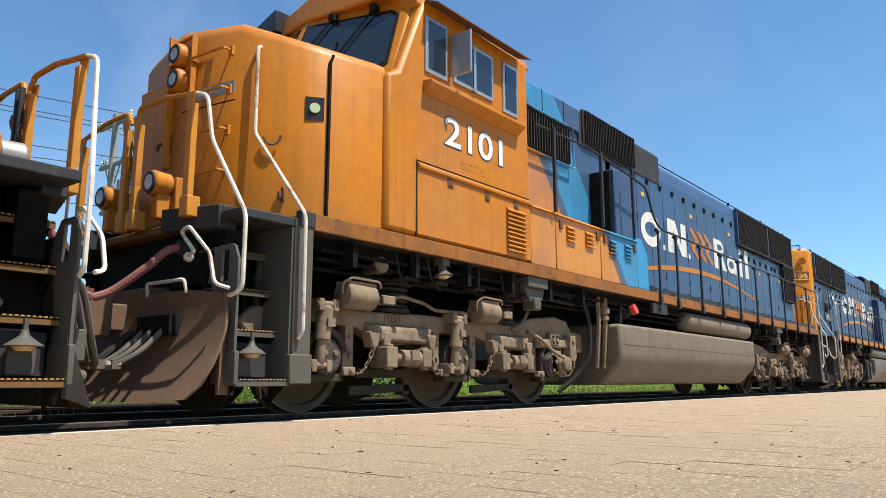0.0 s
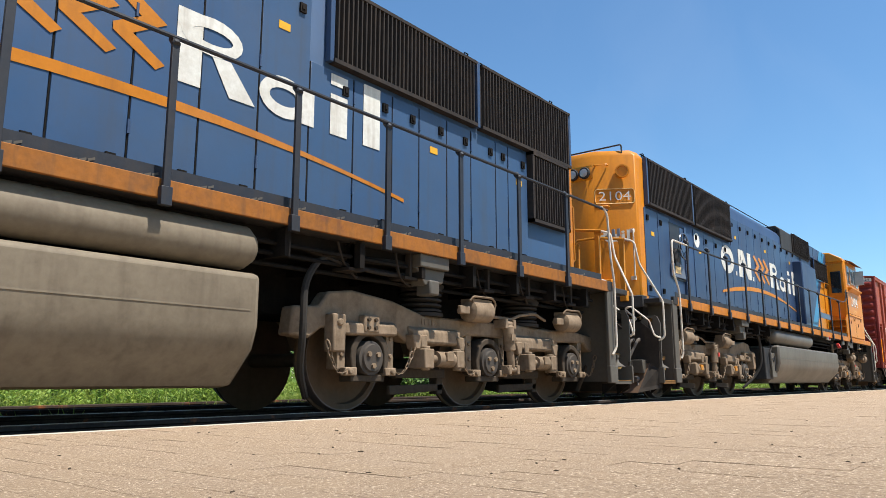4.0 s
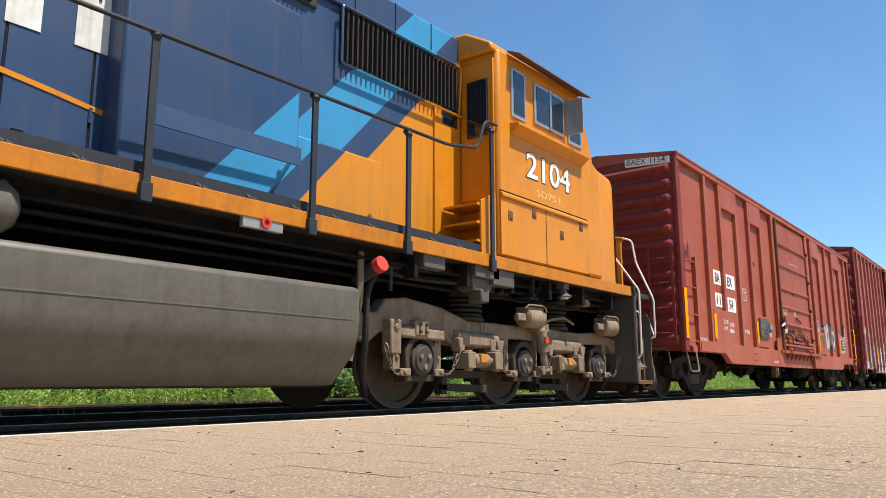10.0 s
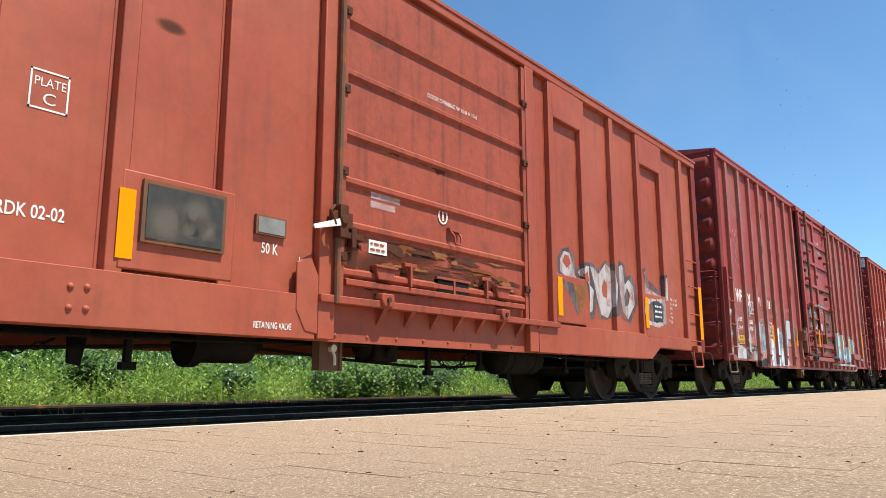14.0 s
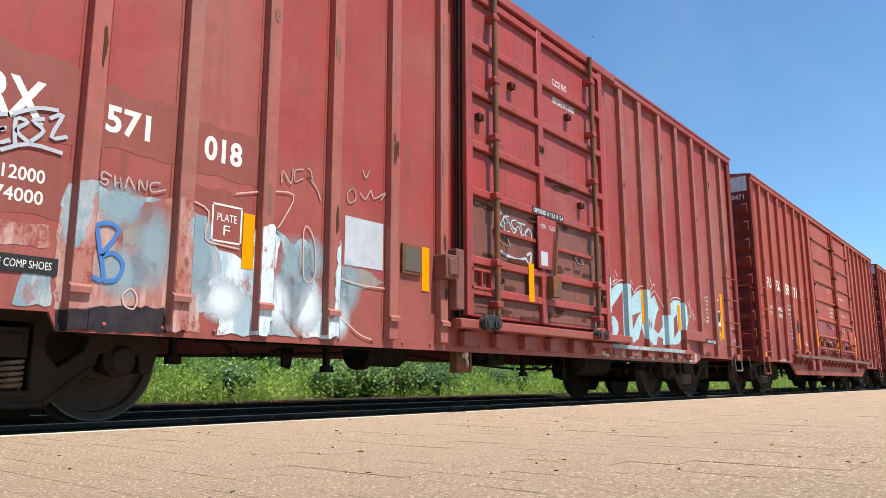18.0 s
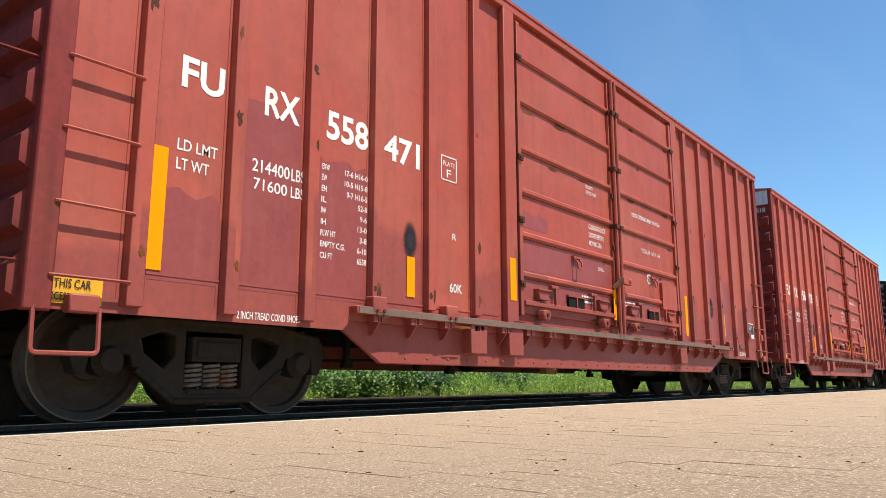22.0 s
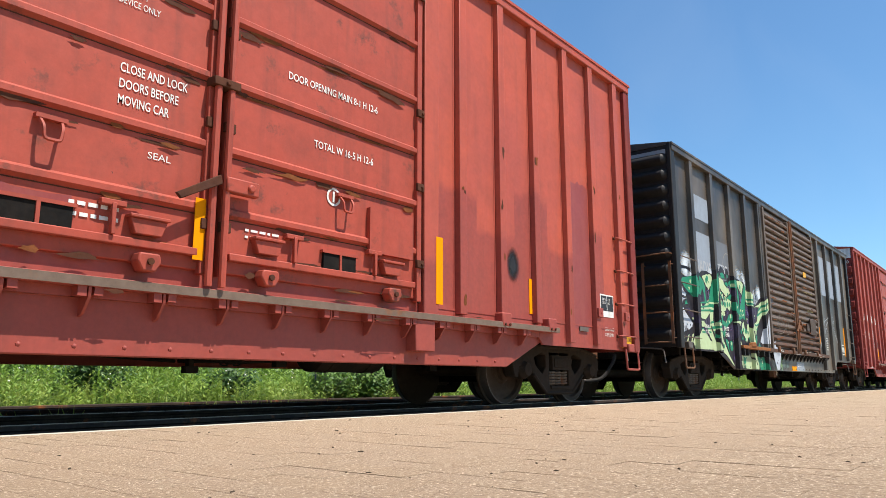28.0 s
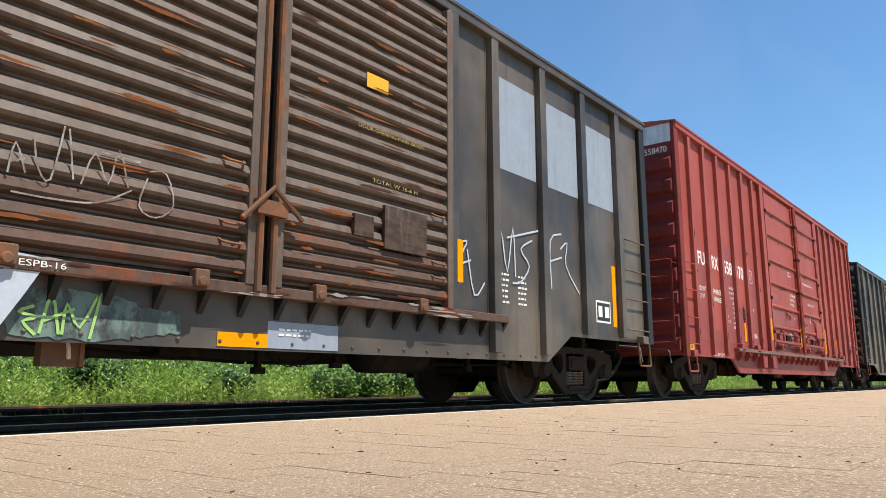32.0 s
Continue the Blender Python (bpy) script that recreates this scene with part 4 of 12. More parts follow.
def plug_door(car, x0, x1, z0, z1, skin, H, mat, seams, bars_in=True):
    """Plug door: panel, frame, horizontal pressed beads, locking bars, rollers on the lower track."""
    d = part("door", Geo().box(x0, x1, -H + 0.03, -skin + 0.01, z0, z1), mat, car, bevel=0.01)
    for z in seams:
        part("door_bead", Geo().prism([(-H + 0.03, z - 0.045), (-H - 0.005, z - 0.02), (-H - 0.005, z + 0.02), (-H + 0.03, z + 0.045)], x0 + 0.03, x1 - 0.03, "x"), mat, d)
    for x in (x0, x1):
        part("door_edge", Geo().box(x - 0.035, x + 0.035, -H - 0.012, -H + 0.05, z0 - 0.03, z1), mat, d, bevel=0.006)
    for f in (0.18, 0.82):
        xx = x0 + (x1 - x0) * f
        rl = part("roller", Geo().prism([(xx - 0.09, z0 + 0.0), (xx - 0.075, z0 + 0.06), (xx + 0.075, z0 + 0.06), (xx + 0.09, z0 + 0.0), (xx + 0.05, z0 - 0.07), (xx - 0.05, z0 - 0.07)], -H - 0.08, -H + 0.03), mat, d, bevel=0.012)
        part("roller_bolt", Geo().cyl((xx, -H - 0.1, z0), (xx, -H - 0.07, z0), 0.025, 8), "rust_dark", rl)
        part("roller_cup", Geo().prism([(xx - 0.14, z0 + 0.3), (xx + 0.14, z0 + 0.3), (xx + 0.1, z0 + 0.19), (xx - 0.1, z0 + 0.19)], -H - 0.04, -H + 0.03).box(xx - 0.15, xx + 0.15, -H - 0.06, -H + 0.03, z0 + 0.3, z0 + 0.325), mat, rl, bevel=0.006)
    part("lower_rail", Geo().box(x0 + 0.06, x1 - 0.06, -H - 0.02, -H + 0.03, z0 + 0.1, z0 + 0.16), mat, d, bevel=0.008)
    for f in (0.3, 0.72):
        xx = x0 + (x1 - x0) * f
        part("lock_cam", Geo().box(xx - 0.09, xx + 0.09, -H - 0.03, -H + 0.03, z0 + 0.36, z0 + 0.4).box(xx - 0.015, xx + 0.015, -H - 0.04, -H, z0 + 0.16, z0 + 0.38), mat, d, bevel=0.005)
    for x, e in ((x0, -1), (x1, 1)):
        for z in (z0 + 0.35, z0 + 1.15, z0 + 1.95, z1 - 0.5):
            part("edge_clip", Geo().box(x - 0.05, x + 0.05, -H - 0.035, -H, z - 0.04, z + 0.04).cyl((x + e * 0.02, -H - 0.05, z), (x + e * 0.02, -H - 0.03, z), 0.018, 6), "rust_dark", d, bevel=0.005)
    hx = (x0 + x1) / 2 + 0.12
    part("door_handle", Geo().box(hx - 0.1, hx + 0.1, -H - 0.02, -H + 0.03, z0 + 0.84, z0 + 0.87).tube(bend([(hx - 0.07, -H + 0.0, z0 + 0.84), (hx - 0.06, -H - 0.05, z0 + 0.78), (hx - 0.05, -H - 0.05, z0 + 0.7), (hx + 0.05, -H - 0.05, z0 + 0.7), (hx + 0.06, -H - 0.05, z0 + 0.78), (hx + 0.07, -H + 0.0, z0 + 0.84)], 0.02, 2), 0.013, 5), mat, d)
    part("pocket_frame", Geo().box(x0 + (x1 - x0) * 0.44, x0 + (x1 - x0) * 0.63, -H - 0.012, -H + 0.03, z0 + 0.3, z0 + 0.325).box(x0 + (x1 - x0) * 0.53, x0 + (x1 - x0) * 0.54, -H - 0.012, -H + 0.03, z0 + 0.16, z0 + 0.3), mat, d)
    part("door_pocket", Geo().box(x0 + (x1 - x0) * 0.45, x0 + (x1 - x0) * 0.62, -H + 0.0, -H + 0.028, z0 + 0.16, z0 + 0.3), "black", d)
    return d


# ---- boxcar with one rust-eaten plug door
def boxcar_rusty():
    L = 15.6
    ribs = [1.46, 2.33, 3.36, 4.28, 5.16, 10.17, 11.05, 12.01, 12.97, 13.9, 14.86]
    car, H, skin = boxcar("boxcar", 47.25, L, 4.48, "red_a", (0.84, 0.65), ((2.08, 2.43), (13.17, 13.52)), ribs, None, 0.95,
                          "brick-red steel boxcar with a rusty plug door and graffiti", (1.62, 13.98), end_ribs=12)
    # side sills below the posts' feet
    for sill in ([(0.74, 0.846), (2.08, 0.846), (2.43, 0.656), (6.08, 0.656), (6.08, 1.03), (0.74, 1.05)], [(9.74, 0.656), (13.17, 0.656), (13.52, 0.846), (14.9, 0.846), (14.9, 1.05), (9.74, 1.03)]):
        part("side_sill", Geo().prism(sill, -H - 0.004, -skin), "red_a", car, bevel=0.006)
    part("sill_gusset", Geo().prism([(5.86, 1.3), (6.0, 1.38), (6.1, 1.2), (6.1, 0.7), (5.96, 0.72), (5.86, 0.9)], -H - 0.012, -H + 0.01), "red_a", car, bevel=0.008)
    for x, z in ((4.01, 0.907), (4.118, 0.91), (4.01, 0.768), (4.12, 0.769)):
        part("rivet", Geo().ring((x, -H - 0.003, z), (x, -H - 0.022, z), [(0, 0.024), (0.5, 0.021), (0.85, 0.012), (1, 0.004)], 10), "red_a", car)
    for x in (6.2, 9.62):
        part("door_post", Geo().box(x - 0.1, x + 0.1, -H - 0.01, -skin, 0.66, 4.36), "red_a", car, bevel=0.01)
    d = plug_door(car, 6.36, 9.46, 1.06, 4.3, skin, H, "rust_a", [1.28, 1.72, 2.14, 2.6, 3.2, 3.75])
    r = random.Random(31)
    # flaking rust: one tongue under the middle bead, the rest along the foot of the door
    for k in range(46):
        if k < 9:
            cx, cz, w, h = r.uniform(6.95, 7.8), 2.58 + r.uniform(-0.05, 0.04), r.uniform(0.08, 0.26), r.uniform(0.015, 0.05)
        else:
            cx, cz, w, h = r.uniform(6.45, 9.2), 1.16 + 0.5 * r.random() ** 1.3, r.uniform(0.05, 0.36), r.uniform(0.012, 0.06)
        n = 15
        pts = [(cx + w * r.uniform(0.45, 1.1) * math.cos(6.2832 * i / n), cz + h * r.uniform(0.3, 1.3) * math.sin(6.2832 * i / n)) for i in range(n)]
        part("rust_patch", flat(pts, -H + 0.029 - 0.0003 * k, 0.001), ("rust_bright", "rust_orange", "rust_dark")[(k * 7 + k // 3) % 3], d, "flaking rust")
    soft(car, 6.52, 1.45, 0.12, 0.3, -H + 0.0145, "soft_rust", "blown rust stain")
    soft(car, 4.62, 2.96, 0.16, 0.07, -skin - 0.001, "soft_rust", "soft dark scorch stain")
    for x, z, w, h in ((6.9, 1.35, 0.5, 0.25), (7.7, 1.32, 0.6, 0.22), (8.5, 1.36, 0.6, 0.24), (9.0, 1.3, 0.4, 0.2), (7.3, 1.55, 0.7, 0.14)):
        soft(car, x, z, w, h, -H + 0.0292, "soft_rust", "blown rust stain")
    part("lock_bar", Geo().cyl((6.28, -H - 0.05, 0.98), (6.28, -H - 0.05, 4.3), 0.03, 8), "brown_rust", d)
    hs = part("door_hasp", Geo().box(6.18, 6.42, -H - 0.09, -H - 0.03, 1.66, 1.8).box(6.24, 6.34, -H - 0.12, -H - 0.03, 1.56, 1.86).cyl((6.28, -H - 0.14, 1.72), (6.28, -H - 0.08, 1.72), 0.045, 8).tube([(6.2, -H - 0.08, 1.84), (6.12, -H - 0.12, 1.78), (6.18, -H - 0.12, 1.66)], 0.018, 6), "rust_dark", d, bevel=0.01)
    part("hasp_lever", Geo().prism([(5.92, 1.62), (5.94, 1.585), (6.24, 1.66), (6.22, 1.72)], -H - 0.13, -H - 0.115), "white", hs, "pale painted lever")
    part("hasp_plate", Geo().box(6.42, 6.62, -H - 0.03, -H + 0.03, 1.58, 1.64).box(6.46, 6.52, -H - 0.04, -H + 0.03, 1.5, 1.7), "rust_dark", hs, bevel=0.008)
    part("door_track", Geo().box(6.1, 10.2, -H - 0.05, -skin, 0.98, 1.05), "rust_a", car, bevel=0.008)
    for k in range(8):
        part("track_bracket", Geo().prism([(-H - 0.04, 0.98), (-skin, 0.98), (-skin, 0.82)], 6.9 + k * 0.4, 6.96 + k * 0.4, "x"), "rust_a", car)
    for x0, x1, z0, z1 in ((1.56, 2.42, 1.02, 1.7), (4.3, 5.22, 1.06, 1.76), (10.2, 11.0, 1.06, 1.7), (13.0, 13.85, 1.0, 1.7)):
        part("lower_panel", Geo().box(x0, x1, -H - 0.006, -skin, z0, z1), "red_a", car, bevel=0.012)
    for x0, x1 in ((2.36, 3.3), (4.3, 5.14), (10.2, 11.0), (12.98, 13.88)):
        part("upper_panel", Geo().box(x0, x1, -H - 0.004, -skin, 3.86, 4.36), "red_a", car, bevel=0.012)
    fr = part("display_board", Geo().box(4.44, 5.12, -H - 0.035, -H, 1.26, 1.71), "brown_rust", car, "dark dusty display board in a rusty frame")
    part("board_face", Geo().box(4.47, 5.09, -H - 0.042, -H - 0.034, 1.29, 1.68), "board_dark", fr)
    for x, z, q in ((4.62, 1.42, 0.2), (4.8, 1.4, 0.09), (4.95, 1.42, 0.12), (4.86, 1.52, 0.16)):
        soft(car, x, z, q, q, -H - 0.0425, "soft_dust", "round dusty smear")
    part("routing_board", Geo().box(5.46, 5.77, -skin - 0.03, -skin, 1.49, 1.65), "brown_rust", car, "grey routing board in a rusty frame")
    part("routing_face", Geo().box(5.48, 5.75, -skin - 0.034, -skin - 0.028, 1.505, 1.635), "steel_pale", car)
    for x0, x1, z0, z1 in ((0.0, 0.13, 1.06, 1.96), (1.5, 1.64, 1.12, 1.6), (4.28, 4.4, 1.13, 1.62), (10.22, 10.34, 1.15, 1.66), (12.98, 13.1, 1.14, 1.63), (15.4, 15.54, 1.06, 2.03)):
        part("reflector", flat(rect(x0, x1, z0, z1), -H - 0.008, 0.004), "reflector", car, "yellow reflector tape")
    for i, (tx, x0, x1, z0, z1) in enumerate((("BA", 1.83, 2.26, 2.22, 2.51), ("EX", 2.56, 3.14, 2.2, 2.5), ("11", 1.86, 2.25, 1.77, 2.05), ("54", 2.6, 3.12, 1.72, 2.02))):
        pl = placard(car, x0, x1, z0, z1, -skin - 0.002)
        part("lettering", letters(tx, x0 + 0.09, x1 - (0.09 if i % 2 == 0 else 0.18), z0 + 0.05, z1 - 0.05, -skin - 0.002, 0.02, 0.007), "decal", pl)
    for tx, x0, x1, z0, z1, y in (("LD LMT", 2.05, 2.33, 1.44, 1.52, H + 0.006), ("LT WT", 2.05, 2.27, 1.31, 1.38, H + 0.006), ("215100", 2.6, 2.92, 1.41, 1.5, skin), ("70900", 2.62, 2.92, 1.28, 1.37, skin), ("2 INCH HF COMP SHOES", 0.82, 1.26, 1.06, 1.12, skin),
                               ("PRDK 02-02", 3.5, 3.965, 1.32, 1.41, skin), ("50 K", 5.54, 5.71, 1.34, 1.43, skin), ("L", 5.94, 5.97, 1.28, 1.36, skin), ("RETAINING VALVE", 5.44, 5.82, 0.72, 0.775, H + 0.005)):
        words(car, tx, x0, x1, z0, z1, -y, bold=0.012)
    words(car, "PLATE", 3.7, 3.9, 2.2, 2.26, -skin)
    words(car, "C", 3.76, 3.84, 2.08, 2.16, -skin)
    for q in (rect(3.67, 3.92, 2.04, 2.052), rect(3.67, 3.92, 2.298, 2.31), rect(3.67, 3.682, 2.04, 2.31), rect(3.908, 3.92, 2.04, 2.31)):
        part("lettering", flat(q, -skin, 0.004), "white", car)
    words(car, "SECURE BOTH HASPS", 6.76, 7.17, 2.04, 2.1, -H + 0.028)
    words(car, "BEFORE LOCKING", 6.76, 7.1, 1.95, 2.01, -H + 0.028)
    words(car, "DOOR OPENING W 10-0 H 10-6", 7.6, 8.5, 3.32, 3.37, -H + 0.028)
    part("lettering", hoop(7.86, 2.05, 0.08, 0.09, 0.02, -H + 0.024).add(*(lambda q: (q.v, q.f))(flat(rect(7.85, 7.87, 2.0, 2.1), -H + 0.024))), "white", car)
    placard(car, 6.74, 6.99, 1.5, 1.63, -H + 0.026)
    bars(car, 6.76, 6.97, 1.51, 1.62, 2, -H + 0.02, "red_a")
    placard(car, 7.04, 7.44, 1.15, 1.23, -H + 0.026, "decal")
    for i, (p, q) in enumerate((("EXW", "10-8  H 14-3"), ("EW", "10-0  H 14-8"), ("IL", "50-6"), ("IW", "9-6"), ("IH", "11-0"), ("CU FT", "5277"))):
        z = 1.68 - i * 0.077
        words(car, p, 14.0, 14.05 + 0.025 * len(p), z, z + 0.05, -skin, bold=0.01)
        words(car, q, 14.2, 14.2 + 0.026 * len(q), z - 0.006, z + 0.044, -skin, bold=0.01)
    placard(car, 13.3, 13.66, 1.27, 1.58, -H - 0.011, "decal")
    bars(car, 13.33, 13.63, 1.3, 1.55, 3, -H - 0.016)
    # end markings
    end = Geo().prism([(-1.5, 4.29), (-0.62, 4.34), (-0.62, 4.5), (-1.5, 4.42)], -0.034, 0.0, "x")
    e = part("number_panel", end, "white", car)
    g = letters("BAEX 1154", 0, 0.76, 0, 0.11, 0)
    part("lettering", Geo().add([(-0.039, -1.42 + (0.76 - a), 4.318 + 0.07 * (0.76 - a) + c) for a, b, c in g.v], g.f), "decal", e)
    # ladders, stirrups
    ladder(car, 0.2, 0.66, -skin, [2.48, 2.0, 1.5, 1.02], "red_a")
    part("ladder_stile", Geo().box(0.67, 0.71, -H, -skin, 0.84, 2.6), "red_a", car)
    ladder(car, L - 0.62, L - 0.16, -skin, [2.48, 2.0, 1.5, 1.02], "red_a")
    end_ladder(car, -0.16, (-1.48, -1.05), 0.95, 2.75, [2.5, 2.05, 1.6, 1.15], "end_red")
    part("end_board", Geo().box(-0.13, -0.1, -0.78, -0.25, 1.5, 2.02), "black_end", car, "dark steel end board")
    part("crossover_platform", Geo().box(-0.3, -0.03, -0.9, 0.9, 1.04, 1.08), "steel", car)
    g = Geo().tube(bend([(0.1, -skin, 0.95), (0.06, -H - 0.03, 0.48), (0.46, -H - 0.03, 0.48), (0.62, -skin, 0.9)], 0.05), 0.016, 6)
    part("step_stirrup", g, "steel", car)
    stirrup(car, L - 0.55, -H, 0.86, "red_a")
    # sprayed marks
    g = Geo()
    r = random.Random(4)
    for k in range(11):
        a, b = 0.2 + 0.32 * r.random(), 2.5 + 0.28 * r.random()
        q = stroke([(a, b), (a + r.uniform(-0.1, 0.1), b + 0.14), (a + r.uniform(-0.05, 0.15), b - 0.08)], 0.012, -skin)
        part("graffiti", q, "decal", car, "thin black sprayed tag")
    r = random.Random(8)
    spray = sprayer(car, H, skin, side_cuts([10.17, 11.05, 12.01, 12.97, 13.9], 0.075, 9.75, 14.6, H, skin), {"gr_smoke": "faded black", "gr_worn": "faded white", "red_a": "brick red"})
    spray("gr_smoke", 1, (10.37, 1.72), (10.35, 1.92), (10.48, 2.07), (10.68, 2.12), (10.83, 2.02), (10.88, 1.79), (11.00, 1.67), (10.42, 1.70))
    spray("gr_smoke", 1, (10.86, 1.82), (11.01, 1.95), (11.19, 1.96), (11.25, 1.70), (11.47, 1.59), (11.38, 1.19), (11.17, 1.16), (11.06, 1.61))
    spray("gr_smoke", 1, (11.23, 1.95), (11.32, 2.00), (11.52, 1.92), (11.65, 1.97), (11.77, 2.08), (12.01, 2.02), (12.11, 1.81), (12.05, 1.28), (11.75, 1.19), (11.55, 1.20), (11.39, 1.51), (11.31, 1.64))
    spray("gr_smoke", 1, (12.14, 2.04), (12.26, 2.14), (12.44, 2.08), (12.48, 1.90), (12.65, 1.96), (12.82, 1.82), (12.84, 1.50), (12.56, 1.19), (12.30, 1.24), (12.15, 1.44))
    spray("gr_smoke", 1, (12.93, 2.07), (13.12, 2.15), (13.29, 1.95), (13.47, 1.90), (13.73, 1.80), (13.81, 2.07), (14.01, 2.12), (14.01, 1.68), (13.34, 1.65), (13.09, 1.75))
    spray("gr_worn", 2, (10.43, 1.76), (10.43, 1.93), (10.54, 2.05), (10.69, 2.04), (10.77, 1.91), (10.82, 1.75), (10.95, 1.67), (10.55, 1.71))
    spray("gr_worn", 2, (10.92, 1.80), (11.03, 1.90), (11.14, 1.90), (11.17, 1.71), (11.37, 1.59), (11.31, 1.29), (11.21, 1.25), (11.12, 1.62))
    spray("gr_worn", 2, (11.28, 1.93), (11.38, 1.92), (11.54, 1.84), (11.77, 2.03), (11.93, 1.97), (12.02, 1.72), (11.97, 1.42), (11.78, 1.22), (11.59, 1.25), (11.47, 1.48), (11.41, 1.67))
    spray("gr_worn", 2, (12.23, 2.04), (12.35, 2.08), (12.41, 1.77), (12.55, 1.87), (12.72, 1.77), (12.74, 1.49), (12.48, 1.24), (12.31, 1.36), (12.22, 1.67))
    spray("gr_worn", 2, (13.01, 2.04), (13.12, 2.04), (13.23, 1.82), (13.53, 1.76), (13.84, 1.72), (13.88, 2.03), (13.96, 2.04), (13.95, 1.65), (13.34, 1.62), (13.10, 1.72))
    spray("red_a", 3, (10.49, 1.90), (10.56, 2.01), (10.67, 1.99), (10.72, 1.90), (10.60, 1.82))
    spray("red_a", 3, (11.62, 1.66), (11.71, 1.79), (11.80, 1.69), (11.77, 1.51), (11.65, 1.53))
    spray("gr_smoke", 3, (12.37, 1.59), (12.48, 1.74), (12.59, 1.63), (12.50, 1.46), (12.39, 1.44))
    spray("red_a", 3, (10.98, 1.77), (11.08, 1.83), (11.10, 1.68), (11.01, 1.66))
    part("graffiti", flat(frayed(r, (10.33, 1.64), (10.66, 1.60), (10.81, 1.31), (10.74, 1.17), (10.56, 1.39)), -H - 0.0065, 0.001), "gr_smoke", car, "faded black graffiti shape")
    part("graffiti", flat(frayed(r, (10.63, 1.58), (11.04, 1.65), (10.98, 1.43), (10.89, 1.25), (10.79, 1.23)), -H - 0.0065, 0.002), "rust_bright", car, "rubbed orange graffiti shape")
    part("graffiti", flat(frayed(r, (12.99, 1.61), (13.81, 1.66), (13.81, 1.25), (13.49, 1.17), (13.06, 1.20), (12.94, 1.39)), -H - 0.0065, 0.001), "gr_worn", car, "faded white graffiti shape")
    part("graffiti", flat(frayed(r, (13.06, 1.52), (13.44, 1.62), (13.72, 1.54), (13.71, 1.34), (13.41, 1.23), (13.10, 1.28)), -H - 0.0065, 0.002), "gr_smoke", car, "faded black graffiti ring")
    return car


# ---- crimson boxcar with an outside sliding door
def boxcar_crimson():
    L = 16.05
    ribs = [0.67, 1.5, 2.29, 3.02, 3.77, 4.51, 5.3, 6.08, 9.95, 10.64, 11.37, 12.2, 12.99, 13.8, 14.61, 15.4]
    car, H, skin = boxcar("boxcar", 64.16, L, 5.1, "red_b", (0.74, 0.62), ((2.14, 2.2), (13.5, 13.85)), ribs, None, 0.9,
                          "crimson boxcar with sliding doors, bleached patches and pale blue graffiti", (1.96, 14.11), end_ribs=10)
    Y = -H - 0.05
    d = part("door", Geo().box(6.36, 9.75, Y, -skin, 1.0, 4.95), "door_b", car, bevel=0.01)
    for xa, xb in ((6.46, 7.89), (8.01, 9.64)):
        for za, zb in ((1.33, 1.57), (1.67, 2.35)):
            part("door_panel", Geo().box(xa, xb, Y - 0.003, Y + 0.01, za, zb), "door_low", d, "grimy brown door panel")
        part("door_panel", Geo().box(xa, xb, Y - 0.006, Y + 0.01, 1.04, 1.23), "door_low", d, "grimy brown door panel", bevel=0.004)
        for k in range(14):
            o = part("rivet", Geo().ring((xa + 0.04, Y, 2.52), (xa + 0.04, Y - 0.012, 2.52), [(0, 0.014), (0.6, 0.012), (1, 0.005)], 6), "rust_dark", d) if k == 0 else again(o, 0, 0, 0.165 * k)
    for xa, xb, z in ((6.9, 7.9, 2.02), (8.3, 9.3, 2.0)):
        part("inner_bar", Geo().box(xa, xb, Y - 0.04, Y, z - 0.022, z + 0.022), "door_b", d, bevel=0.006)
    for z in (1.28, 1.62, 2.4, 2.95, 3.6, 4.2, 4.8):
        part("door_rail", Geo().box(6.38, 9.74, Y - 0.05, Y + 0.01, z - 0.045, z + 0.045), "door_b", d, bevel=0.01)
    for x in (6.4, 7.95, 9.7):
        part("door_stile", Geo().box(x - 0.06, x + 0.06, Y - 0.055, Y + 0.01, 1.0, 4.95), "door_b", d, bevel=0.01)
    for x in (6.85, 9.3):
        b = part("lock_rod", Geo().cyl((x, Y - 0.1, 0.9), (x, Y - 0.1, 4.98), 0.034, 10), "brown_rust", d)
        for z in (1.15, 1.62, 2.4, 3.1, 3.8, 4.6):
            part("rod_bracket", Geo().box(x - 0.06, x + 0.06, Y - 0.14, Y, z - 0.035, z + 0.035), "door_b", b, bevel=0.008)
    for x in (6.32, 9.79):
        part("door_gap", Geo().box(x - 0.025, x + 0.025, Y + 0.02, Y + 0.05, 0.98, 4.95), "black", car)
    # dark strips laid under the rails, a painted shadow line
    for z in (1.28, 1.62, 2.4, 2.95, 3.6, 4.2, 4.8):
        part("rail_gap", Geo().box(6.46, 9.64, Y - 0.002, Y, z - 0.062, z - 0.046), "rust_dark", d)
    for x, z in ((6.62, 3.3), (7.95, 3.25), (9.0, 2.7), (7.3, 3.9), (8.7, 3.9), (9.55, 1.45), (8.1, 1.45), (7.0, 1.45)):
        part("hinge_lug", Geo().box(x - 0.05, x + 0.05, Y - 0.07, Y, z - 0.04, z + 0.04).cyl((x, Y - 0.09, z), (x, Y - 0.05, z), 0.02, 8), "rust_dark", d, bevel=0.006)
    part("lock_plate", Geo().box(7.79, 8.24, Y - 0.075, Y - 0.05, 1.68, 2.34), "door_b", d, bevel=0.01)
